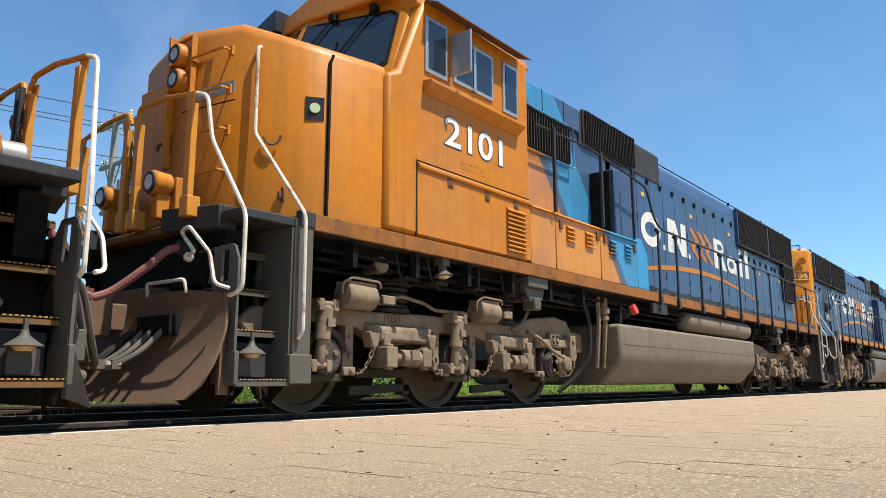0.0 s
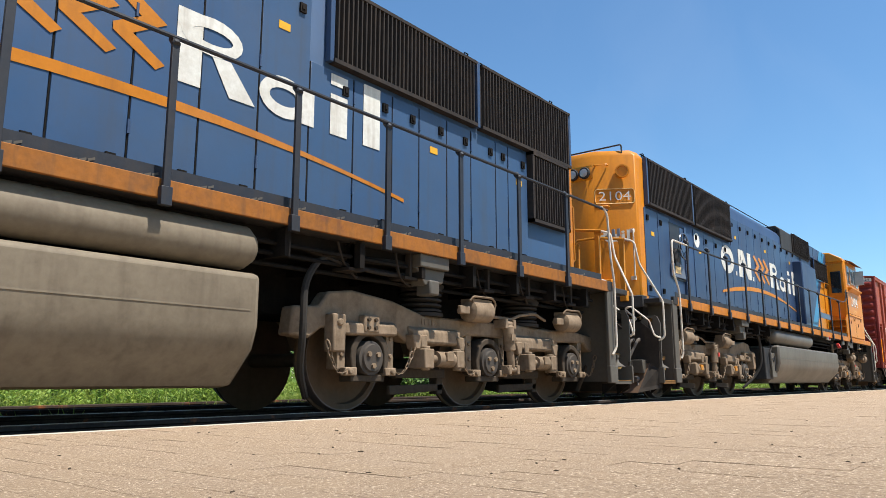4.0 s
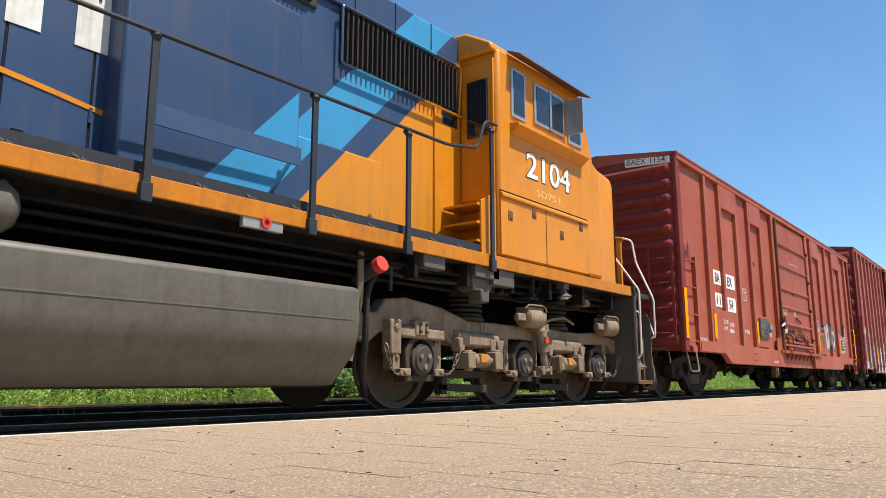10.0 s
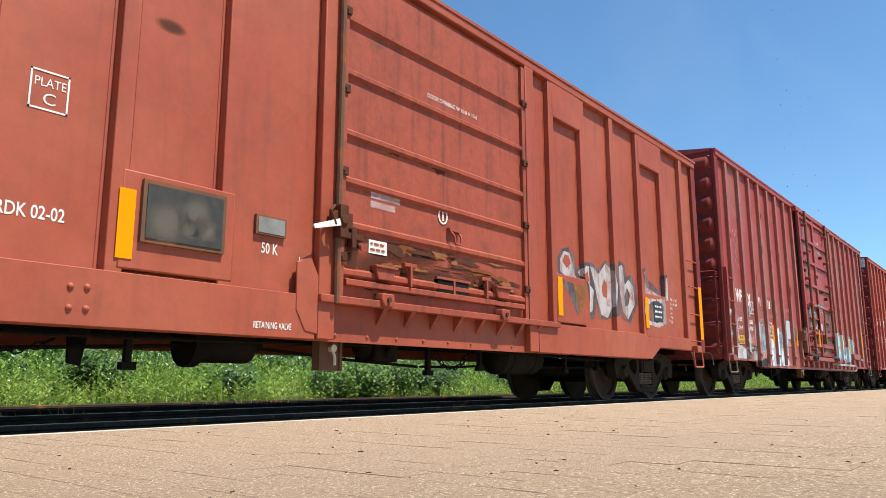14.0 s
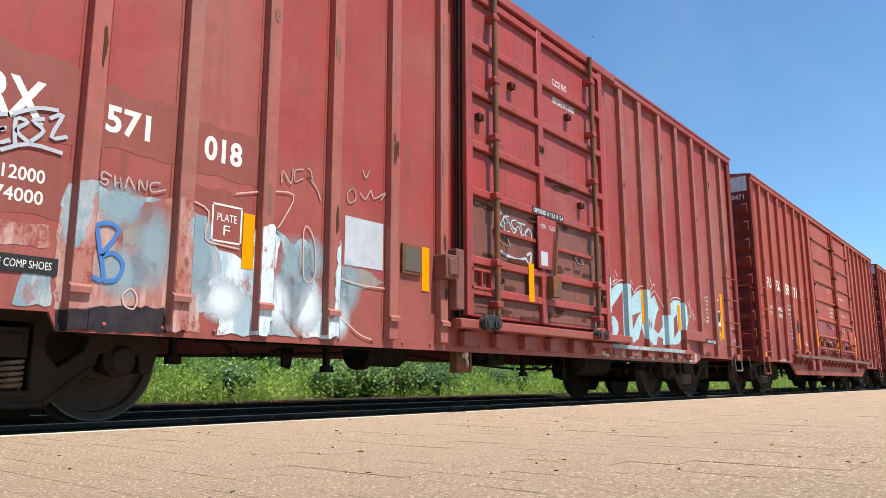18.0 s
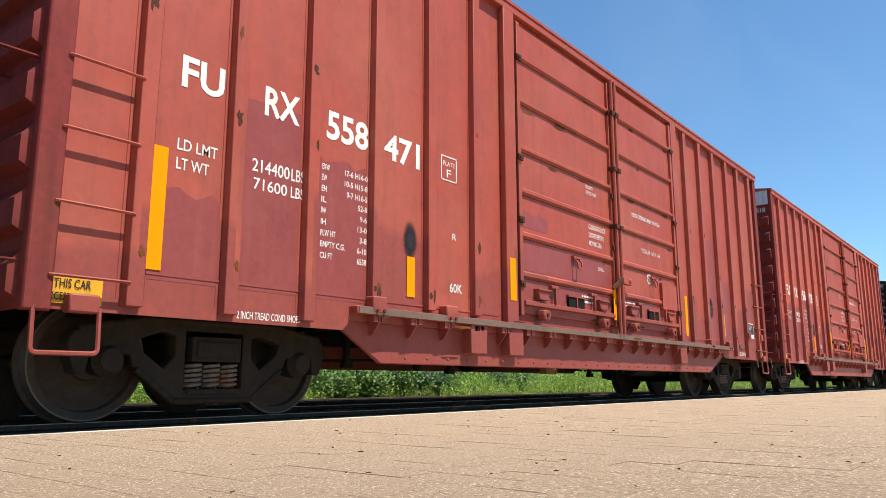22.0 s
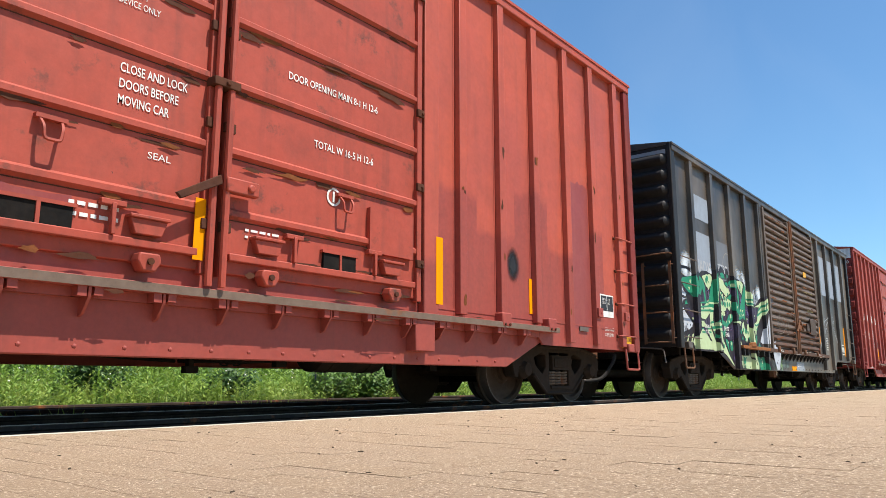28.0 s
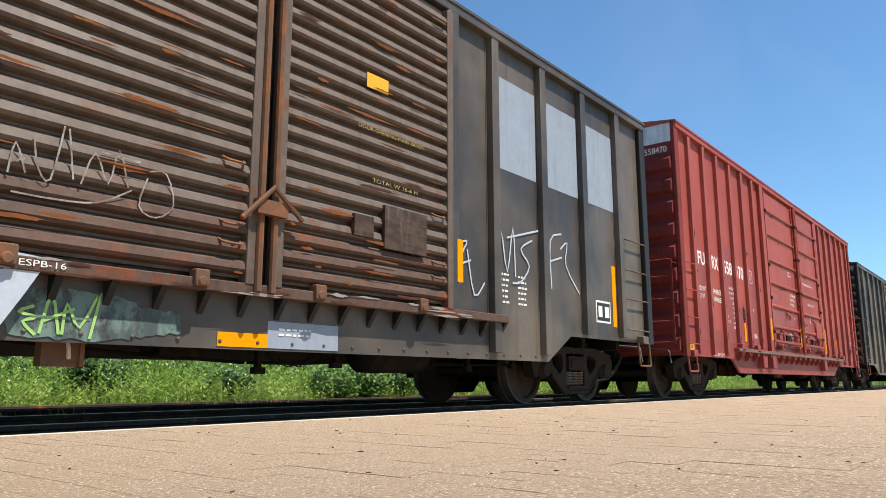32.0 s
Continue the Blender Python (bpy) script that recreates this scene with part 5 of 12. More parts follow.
    part("lock_lever", Geo().tube([(8.2, Y - 0.12, 2.25), (8.08, Y - 0.12, 1.5)], 0.022, 6).box(8.0, 8.2, Y - 0.15, Y - 0.05, 1.34, 1.6), "brown_rust", d)
    for x in (7.1, 8.9):
        part("door_handle", Geo().tube(bend([(x - 0.09, Y, 1.98), (x - 0.09, Y - 0.05, 1.86), (x + 0.09, Y - 0.05, 1.86), (x + 0.09, Y, 1.98)], 0.02, 2), 0.012, 5), "steel", d)
    rust_marks(car, 6.5, 9.6, [1.1, 1.2, 1.4, 1.75, 2.3, 2.9], Y - 0.002, 40, 12, w=(0.05, 0.3), h=(0.01, 0.05), mats=("rust_dark", "rust_dark"))
    for i, p in enumerate(ribs):
        rust_marks(car, p - 0.035, p + 0.035, [1.2, 1.8, 2.6, 3.4, 4.2], -H - 0.001, 5, i + 64, w=(0.02, 0.035), h=(0.03, 0.2), mats=("post_wear", "rust_dark"))
    part("door_track", Geo().box(6.2, 10.4, -H - 0.13, -skin, 0.86, 0.96), "red_b", car, bevel=0.01)
    for x in (6.2, 9.88):
        for k in range(30):
            o = part("rivet", Geo().ring((x, -skin, 1.1 + 0.125 * k), (x, -skin - 0.012, 1.1 + 0.125 * k), [(0, 0.014), (0.6, 0.012), (1, 0.005)], 6), "end_red", car) if k == 0 else again(o, 0, 0, 0.125 * k)
    part("upper_track", Geo().box(6.1, 10.2, -H - 0.12, -skin, 4.9, 5.02), "red_b", car, bevel=0.01)
    for k in range(12):
        part("track_bracket", Geo().box(6.4 + k * 0.6, 6.62 + k * 0.6, -H - 0.02, -skin, 0.68, 0.84), "red_b", car, bevel=0.008)
    for x in (6.68, 9.31):
        rl = part("door_roller", Geo().prism([(x - 0.17, 0.9), (x - 0.1, 1.02), (x + 0.1, 1.02), (x + 0.17, 0.9), (x + 0.1, 0.84), (x, 0.88), (x - 0.1, 0.84)], -H - 0.19, -H - 0.13), "charcoal" if x < 8 else "door_b", car, "door roller truck on the lower track", bevel=0.012)
        for e in (-0.1, 0.1):
            part("roller_wheel", Geo().cyl((x + e, -H - 0.21, 0.93), (x + e, -H - 0.12, 0.93), 0.065, 14).cyl((x + e, -H - 0.225, 0.93), (x + e, -H - 0.2, 0.93), 0.03, 10), "charcoal", rl)
    part("door_stop", Geo().box(5.98, 6.2, -H - 0.1, -skin, 1.36, 1.62).box(6.02, 6.16, -H - 0.12, -H - 0.08, 1.4, 1.58), "door_low", car, bevel=0.012)
    part("door_stop", Geo().box(6.16, 6.3, -H - 0.1, -skin, 1.05, 1.7), "door_low", car, bevel=0.012)
    part("pull_pocket", Geo().box(6.42, 6.8, Y - 0.06, Y, 1.3, 1.33).box(6.42, 6.8, Y - 0.06, Y, 1.5, 1.53).box(6.42, 6.45, Y - 0.06, Y, 1.3, 1.53).box(6.78, 6.81, Y - 0.06, Y, 1.3, 1.53).box(6.6, 6.62, Y - 0.06, Y, 1.33, 1.5), "door_b", d, bevel=0.004)
    part("side_channel", Geo().box(12.85, 14.0, -H - 0.03, -skin, 1.02, 1.2), "red_b", car, bevel=0.01)
    for x0, x1, z0, z1 in ((0.75, 0.88, 1.1, 2.03), (3.57, 3.68, 1.19, 1.64), (5.78, 5.9, 1.22, 1.68), (11.22, 11.34, 1.21, 1.76), (12.74, 12.85, 1.2, 1.63), (15.02, 15.15, 1.13, 2.04)):
        part("reflector", flat(rect(x0, x1, z0, z1), -skin - 0.004, 0.004), "reflector", car, "yellow reflector tape")
    part("reflector", flat(rect(7.58, 7.7, 1.25, 1.72), Y - 0.052, 0.004), "reflector", car, "yellow reflector tape")
    # bleached and sprayed patches low on the sides
    g = Geo()
    r = random.Random(9)
    edges = [0.06, 0.6, 0.76, 1.42]
    for i in range(0, len(edges) - 1):
        a, b = edges[i], edges[i + 1]
        rib = i % 2 == 1
        zz = 0.78 if a < 2 else 0.66
        tops = [zz + (0.25 if a < 2.2 else r.uniform(0.45, 0.95)) + r.uniform(-0.06, 0.06) for _ in range(5)]
        poly = [(a, zz)] + [(b, zz)] + [(b - (b - a) * k / 4, tops[k]) for k in range(5)]
        q = flat(poly, -(H if rib else skin) - 0.002, 0.002)
        g.add(q.v, q.f)
    part("graffiti", g, "bleach", car, "pale blue and white sprayed patch")
    for x0, x1, z0, z1 in ((0.92, 1.42, 1.3, 1.8), (0.92, 1.42, 1.84, 2.36), (1.6, 2.2, 1.34, 1.76), (1.6, 2.2, 1.84, 2.42), (2.36, 2.94, 1.9, 2.34), (3.12, 3.7, 1.88, 2.3), (3.1, 3.66, 1.2, 1.78), (13.84, 14.5, 1.3, 2.0)):
        poly = [(x0 + (x1 - x0) * k / 6, z0 + r.uniform(-0.015, 0.015)) for k in range(7)] + [(x1 - (x1 - x0) * k / 6, z1 + r.uniform(-0.03, 0.03)) for k in range(7)]
        part("repaint", flat(poly, -skin - 0.0008, 0.0008), "repaint_b", car, "dull repainted patch")
    tx = (("WF", 0.96, 1.37, 1.98, 2.26), ("RX", 1.63, 2.0, 1.94, 2.22), ("571", 2.4, 2.73, 2.01, 2.21), ("018", 3.18, 3.53, 2.0, 2.2), ("LD LMT", 0.96, 1.3, 1.57, 1.66), ("LT WT", 0.96, 1.3, 1.39, 1.47),
          ("212000", 1.71, 2.04, 1.55, 1.64), ("74000", 1.75, 2.04, 1.41, 1.5))
    for t, x0, x1, z0, z1 in tx:
        words(car, t, x0, x1, z0, z1, -skin, bold=0.03 if z1 - z0 > 0.15 else 0.015)
    pl = placard(car, 0.9, 1.36, 1.07, 1.29, -skin, "decal")
    part("placard", flat(rect(0.915, 1.345, 1.085, 1.275), -skin - 0.004, 0.003), "sign_yellow", pl)
    part("lettering", letters("THIS CAR", 1.0, 1.26, 1.19, 1.26, -skin, 0.01, 0.011), "decal", pl)
    part("lettering", letters("EXCESS HEIGHT", 0.94, 1.32, 1.1, 1.165, -skin, 0.01, 0.011), "decal", pl)
    placard(car, 1.57, 2.17, 0.97, 1.08, -skin - 0.004, "decal")
    words(car, "2 INCH HF COMP SHOES", 1.61, 2.13, 1.0, 1.05, -skin - 0.006)
    placard(car, 4.69, 5.2, 1.36, 1.82, -skin, "gr_white")
    f = part("display_board", Geo().box(5.46, 5.76, -skin - 0.03, -skin, 1.37, 1.67), "brown_rust", car)
    part("board_face", Geo().box(5.49, 5.73, -skin - 0.036, -skin - 0.028, 1.4, 1.64), "rope", f)
    for q in (rect(3.28, 3.56, 1.37, 1.385), rect(3.28, 3.56, 1.66, 1.675), rect(3.28, 3.295, 1.37, 1.67), rect(3.545, 3.56, 1.37, 1.67)):
        part("lettering", flat(q, -skin, 0.004), "white", car)
    for cx, cz, rx, rz, hue in ((2.55, 1.5, 0.24, 0.22, "blue"), (2.82, 1.25, 0.2, 0.42, "blue"), (2.6, 1.05, 0.26, 0.25, "blue"), (3.2, 1.2, 0.14, 0.34, "blue"), (4.1, 1.2, 0.22, 0.42, "blue"),
                                (4.32, 1.35, 0.18, 0.28, "blue"), (4.75, 1.15, 0.2, 0.3, "blue"), (3.42, 0.92, 0.26, 0.22, "white"), (3.95, 0.95, 0.24, 0.3, "white"), (4.25, 0.95, 0.26, 0.32, "white"), (4.66, 0.95, 0.16, 0.34, "white")):
        soft(car, cx, cz, rx, rz, -skin - 0.0052, "soft_" + hue, "soft " + hue + " overspray")
    for x in ribs[1:8]:
        part("post_foot", Geo().prism([(-H + 0.01, 0.94), (-H - 0.03, 0.91), (-H - 0.03, 0.87), (-H + 0.01, 0.87)], x - 0.07, x + 0.07, "x"), "post_b", car, "scuffed pinkish post foot")
    words(car, "PLATE", 3.33, 3.51, 1.54, 1.6, -skin)
    words(car, "F", 3.39, 3.45, 1.43, 1.51, -skin)
    for i, t in enumerate(("CLOSE AND", "LOCK DOOR", "BEFORE MOVING")):
        words(car, t, 8.36, 8.75 + 0.2 * (i == 2), 4.28 - i * 0.13, 4.37 - i * 0.13, Y, bold=0.01)
    placard(car, 7.7, 8.47, 2.365, 2.455, Y - 0.052, "decal")
    words(car, "OPENING W 12-0 H 12-4", 7.72, 8.45, 2.38, 2.44, Y - 0.056, bold=0.01)
    words(car, "SEAL", 8.36, 8.54, 1.51, 1.56, Y)
    words(car, "OPEN", 7.84, 7.96, 2.2, 2.25, Y - 0.075)
    words(car, "CLOSE", 8.05, 8.2, 2.2, 2.25, Y - 0.075)
    for i, (p, q) in enumerate((("EXH", "16-10"), ("EXW", "10-6"), ("EW", "9-7"), ("IL", "52-8"), ("IW", "9-6"), ("IH", "13-0"), ("CU FT", "6504"))):
        z = 1.885 - i * 0.078
        words(car, p, 13.9, 13.96 + 0.028 * len(p), z, z + 0.05, -skin, bold=0.01)
        words(car, q, 14.32 - 0.034 * len(q), 14.32, z - 0.004, z + 0.046, -skin, bold=0.01)
    bars(car, 14.62, 14.95, 1.85, 1.95, 1, -skin)
    pl = placard(car, 14.6, 15.0, 1.38, 1.68, -skin)
    part("placard", flat(rect(14.62, 14.98, 1.46, 1.66), -skin - 0.004, 0.003), "decal", pl)
    pl = placard(car, 14.6, 15.0, 1.11, 1.28, -skin, "sign_yellow")
    part("lettering", letters("THIS CAR", 14.68, 14.92, 1.2, 1.26, -skin, 0.01, 0.008), "decal", pl)
    part("lettering", letters("EXCESS HEIGHT", 14.63, 14.97, 1.13, 1.18, -skin, 0.01, 0.008), "decal", pl)
    placard(car, 13.83, 14.34, 0.99, 1.08, -H - 0.034, "decal")
    words(car, "2 INCH HF COMP SHOES", 13.86, 14.31, 1.01, 1.06, -H - 0.036)
    part("side_ledge", Geo().box(9.3, 13.1, -H - 0.04, -skin, 0.775, 0.84), "red_b", car, bevel=0.006)
    part("graffiti", flat(rect(9.9, 12.7, 0.782, 0.834), -H - 0.04, 0.003), "ledge_pale", car, "worn pale blue spray on the ledge")
    words(car, "RETAINING VALVE", 9.55, 10.25, 0.67, 0.74, -skin - 0.004, bold=0.01)
    # big pale blue letter shapes
    posts = [9.95, 10.64, 11.37, 12.2, 12.99]
    spray = sprayer(car, H, skin, side_cuts(posts, 0.075, 9.7, 13.8, H, skin), {"gr_pale": "pale blue", "gr_brown": "brown"})
    spray("gr_pale", 0, (9.91, 1.83), (10.07, 1.82), (10.08, 1.61), (10.34, 1.76), (10.54, 1.79), (10.53, 1.67), (10.28, 1.48), (10.08, 1.35), (9.92, 1.25))
    spray("gr_pale", 0, (9.91, 1.24), (10.24, 1.26), (10.35, 1.17), (10.35, 1.05), (10.25, 0.94), (10.45, 0.85), (10.14, 0.83), (10.03, 0.89), (10.08, 1.03), (9.91, 1.16))
    spray("gr_pale", 0, (10.54, 1.78), (10.76, 1.8), (10.74, 0.9), (10.52, 0.89))
    spray("gr_pale", 0, (10.77, 1.53), (11.02, 1.7), (11.25, 1.76), (11.5, 1.78), (11.49, 0.96), (11.37, 0.91), (11.28, 0.99), (11.19, 1.17), (11.05, 0.96), (10.8, 0.87), (10.81, 1.04), (11.06, 1.31), (11.2, 1.4), (10.83, 1.31))
    spray("gr_pale", 0, (11.54, 1.6), (11.75, 1.71), (11.92, 1.5), (11.84, 1.44), (11.75, 1.32), (11.67, 1.15), (11.85, 1.08), (12.04, 1.21), (12.05, 1.4), (12.27, 1.42), (12.24, 0.92), (12.02, 0.9), (12.03, 1.01), (11.82, 1.04), (11.74, 0.89), (11.51, 0.88))
    spray("gr_pale", 0, (12.33, 1.58), (12.57, 1.7), (12.87, 1.72), (13.02, 1.61), (13.03, 1.31), (12.92, 1.07), (12.7, 0.94), (12.35, 0.92), (12.3, 1.2))
    spray("gr_brown", 2, (12.55, 1.39), (12.7, 1.46), (12.72, 1.17), (12.53, 1.04))
    part("graffiti", stroke([(9.93, 1.86), (10.09, 1.82), (10.2, 1.73), (10.46, 1.83), (10.78, 1.83), (10.93, 1.68)], 0.02, -skin - 0.006, 0.003, 2), "gr_line", car, "pinkish sprayed outline")
    part("graffiti", stroke([(10.93, 1.68), (11.16, 1.8), (11.5, 1.83), (11.57, 1.68), (11.75, 1.79), (12.11, 1.55), (12.27, 1.51)], 0.02, -skin - 0.006, 0.003, 2), "gr_line", car, "pinkish sprayed outline")
    part("graffiti", stroke([(12.3, 1.52), (12.39, 1.68), (12.69, 1.76), (13.02, 1.7), (13.05, 1.49)], 0.02, -skin - 0.006, 0.003, 2), "gr_line", car, "pinkish sprayed outline")
    part("graffiti", stroke([(10.28, 1.97), (10.38, 1.87)], 0.02, -skin - 0.006, 0.003, 2), "gr_line", car, "pinkish sprayed outline")
    part("graffiti", stroke([(10.24, 1.88), (10.28, 1.79), (10.18, 1.78), (10.36, 1.83)], 0.02, -skin - 0.006, 0.003, 2), "gr_line", car, "pinkish sprayed outline")
    part("graffiti", stroke([(10.8, 1.91), (10.91, 1.81)], 0.02, -skin - 0.006, 0.003, 2), "gr_line", car, "pinkish sprayed outline")
    part("graffiti", stroke([(11.58, 2.01), (11.67, 1.86), (11.78, 1.9)], 0.02, -skin - 0.006, 0.003, 2), "gr_line", car, "pinkish sprayed outline")
    part("graffiti", stroke([(11.6, 1.79), (11.75, 1.91)], 0.02, -skin - 0.006, 0.003, 2), "gr_line", car, "pinkish sprayed outline")
    part("graffiti", stroke([(12.34, 1.96), (12.34, 1.77)], 0.02, -skin - 0.006, 0.003, 2), "gr_line", car, "pinkish sprayed outline")
    part("graffiti", stroke([(12.43, 1.89), (12.44, 1.77)], 0.02, -skin - 0.006, 0.003, 2), "gr_line", car, "pinkish sprayed outline")
    part("graffiti", stroke([(13.22, 1.72), (13.43, 1.5), (13.23, 1.45)], 0.02, -skin - 0.006, 0.003, 2), "gr_line", car, "pinkish sprayed outline")
    part("graffiti", stroke([(13.35, 1.77), (13.22, 1.36)], 0.02, -skin - 0.006, 0.003, 2), "gr_line", car, "pinkish sprayed outline")
    part("graffiti", stroke([(13.44, 1.59), (13.59, 1.42)], 0.02, -skin - 0.006, 0.003, 2), "gr_line", car, "pinkish sprayed outline")
    r = random.Random(3)
    for k in range(14):
        part("graffiti", flat(rect(9.9 + 0.27 * k, 10.0 + 0.27 * k + 0.08 * r.random(), 0.65, 0.8), -skin - 0.003, 0.002), "gr_haze" if k % 3 else "gr_pale", car, "pale sprayed patch")
    g = Geo()
    for x, z, n in ((6.95, 2.12, 7), (0.25, 1.95, 7), (15.4, 1.3, 6), (15.4, 1.15, 6), (13.1, 1.5, 5)):
        yy = Y - 0.052 if 6.4 < x < 9.7 else -skin
        pts = [(x + 0.1 * k + r.uniform(-0.03, 0.03), z + r.uniform(-0.09, 0.09)) for k in range(n)]
        s = stroke(pts, 0.012, yy - 0.002, 0.003)
        part("graffiti", s, "gr_white", car, "thin white sprayed tag")
    # faded pink, pale blue and white patchwork
    part("graffiti", stroke([(1.78, 1.95), (1.72, 1.92), (1.74, 1.84), (1.78, 1.86), (1.73, 1.83), (1.75, 1.76), (1.81, 1.79)], 0.026, -skin - 0.0060, 0.003, 3), "gr_white", car, "bold white sprayed tag")
    part("graffiti", stroke([(1.84, 1.77), (1.83, 1.93), (1.9, 1.93), (1.84, 1.86), (1.92, 1.8)], 0.026, -skin - 0.0067, 0.003, 3), "gr_white", car, "bold white sprayed tag")
    part("graffiti", stroke([(2, 1.98), (1.93, 1.95), (2, 1.9), (1.93, 1.81)], 0.026, -skin - 0.0074, 0.003, 3), "gr_white", car, "bold white sprayed tag")
    part("graffiti", stroke([(2.03, 1.99), (2.11, 2.04), (2.05, 1.87), (2.15, 1.9)], 0.026, -skin - 0.0081, 0.003, 3), "gr_white", car, "bold white sprayed tag")
    part("graffiti", stroke([(1.76, 1.71), (1.92, 1.79), (2.13, 1.78)], 0.026, -skin - 0.0088, 0.003, 3), "gr_white", car, "bold white sprayed tag")
    part("graffiti", stroke([(1.81, 1.96), (1.95, 2.04), (2.08, 2.06)], 0.026, -skin - 0.0095, 0.003, 3), "gr_white", car, "bold white sprayed tag")
    low = [0.68, 1.5, 2.295, 3.03, 3.78, 4.52]
    spray = sprayer(car, H, skin, side_cuts(low, 0.075, 0.06, 5.3, H, skin), {"gr_pink": "faded pink", "gr_haze_blue": "thin grey-blue", "red_b": "red repainted", "gr_faint": "faint grey", "gr_haze": "thin white", "gr_splash": "dripping white", "gr_dark": "dark primer"})
    r = random.Random(31)
    spray("gr_pink", 0, *frayed(r, (2.15, 1.29), (2.19, 1.56), (2.26, 1.62), (2.6, 1.58), (3.01, 1.65), (3.09, 1.53), (3.18, 1.33), (3.23, 0.66), (2.95, 0.66), (2.94, 0.82), (2.17, 0.76)))
    q = random.Random(5)
    for cx, cz, rx, rz in ((0.36, 1.74, 0.26, 0.14), (0.37, 1.28, 0.28, 0.14)):
        soft(car, cx, cz, rx, rz, -skin - 0.0045, "soft_white", "soft white overspray")
    for cx, cz, w, h in ((0.36, 1.74, 0.2, 0.16), (0.37, 1.28, 0.22, 0.17)):
        for k in range(26):
            a = cx + q.uniform(-w, w)
            top = cz + q.uniform(-0.02, 0.07)
            fall = h * q.uniform(0.2, 0.75) * (1.6 if k % 6 == 0 else 1.0)
            part("graffiti", stroke([(a, top), (a + q.uniform(-0.015, 0.015), top - fall * 0.5), (a, top - fall)], q.uniform(0.016, 0.05), -skin - 0.006 - 0.00012 * k, 0.002, 3), "gr_splash", car, "dripping white paint splash")
    spray("gr_haze_blue", 1, *frayed(r, (0.08, 0.8), (0.08, 1.02), (0.3, 1.08), (0.5, 1.0), (0.72, 1.1), (0.76, 0.8)))
    spray("gr_pink", 1, *frayed(r, (0.78, 0.8), (0.8, 1.02), (0.96, 0.98), (1.1, 1.05), (1.3, 0.96), (1.44, 1.04), (1.44, 0.8)))
    spray("gr_haze_blue", 2, *frayed(r, (0.7, 0.98), (0.68, 1.4), (0.74, 1.72), (0.8, 1.5), (0.78, 1.0)))
    spray("gr_haze_blue", 1, *frayed(r, (1.44, 0.8), (1.44, 1.42), (1.5, 1.5), (1.58, 1.3), (1.56, 0.8)))
    q = random.Random(77)
    for k, (cx, cz) in enumerate(((1.06, 3.5), (1.16, 3.42), (1.26, 3.52), (1.08, 3.3), (1.18, 3.22), (1.28, 3.3), (1.08, 3.08), (1.18, 3.0), (1.1, 2.84), (1.2, 2.78), (1.3, 2.74), (0.2, 1.98), (0.28, 1.96), (0.36, 1.94), (0.44, 1.92))):
        part("graffiti", stroke([(cx + q.uniform(-0.06, 0.06), cz + q.uniform(-0.07, 0.07)) for _ in range(6)], 0.011, -skin - 0.006 - 0.0005 * k, 0.003, 4), "gr_haze", car, "thin white sprayed tag")
    spray("gr_pink", 0, *frayed(r, (1.78, 1.27), (1.94, 1.28), (2.09, 1.29), (2.11, 1.15), (1.95, 1.14), (1.79, 1.13)))
    spray("gr_haze_blue", 1, *frayed(r, (2.17, 1.22), (2.16, 1.49), (2.19, 1.59), (2.3, 1.63), (2.62, 1.59), (2.88, 1.62), (2.7, 1.52), (2.66, 1.39), (2.53, 1.39), (2.47, 1.44), (2.34, 1.55), (2.3, 1.24), (2.25, 1.15)))
    spray("gr_haze_blue", 1, *frayed(r, (1.92, 0.77), (1.94, 0.9), (2, 1), (2.14, 0.99), (2.15, 0.78)))
    spray("gr_haze_blue", 1, *frayed(r, (3.05, 1.46), (3.11, 1.57), (3.24, 1.55), (3.3, 1.39), (3.41, 1.19), (3.36, 0.83), (3.21, 0.81), (3.14, 1.02)))
    spray("gr_haze_blue", 1, *frayed(r, (2.6, 1.05), (2.76, 1.1), (2.76, 0.98), (2.63, 0.95)))
    spray("red_b", 2, *frayed(r, (2.69, 1.5), (2.73, 1.57), (2.83, 1.6), (2.92, 1.56), (2.91, 1.45), (2.83, 1.41), (2.72, 1.42)))
    spray("gr_faint", 2, *frayed(r, (2.58, 1.35), (2.87, 1.42), (2.9, 1.29), (2.74, 1.24), (2.59, 1.24)))
    spray("gr_haze", 2, *frayed(r, (2.74, 1.22), (2.88, 1.25), (2.86, 1.21), (2.74, 1.18)))
    spray("gr_splash", 3, *frayed(r, (3.34, 1.31), (3.53, 1.28), (3.67, 1.22), (3.69, 1.52), (3.82, 1.58), (3.95, 1.49), (3.89, 1.1), (3.8, 0.66), (3.62, 0.65), (3.55, 0.67), (3.38, 0.65), (3.39, 0.88), (3.28, 1.04), (3.39, 1.14)))
    spray("gr_haze_blue", 2, *frayed(r, (3.81, 0.68), (3.89, 0.92), (4.01, 1.35), (3.9, 1.57), (4.1, 1.45), (4.06, 0.93), (4.01, 0.83), (4.17, 0.67)))
    spray("gr_splash", 3, *frayed(r, (4.1, 1.45), (4.19, 1.53), (4.29, 1.48), (4.25, 1.29), (4.38, 1.1), (4.31, 0.95), (4.51, 0.86), (4.54, 1.48), (4.64, 1.57), (4.64, 0.69), (4.21, 0.67), (4.25, 0.94), (4.06, 1.03), (4.2, 1.23)))
    spray("gr_dark", 4, *frayed(r, (2.18, 0.75), (2.52, 0.8), (2.93, 0.83), (2.96, 0.65), (2.53, 0.63), (2.19, 0.63)))
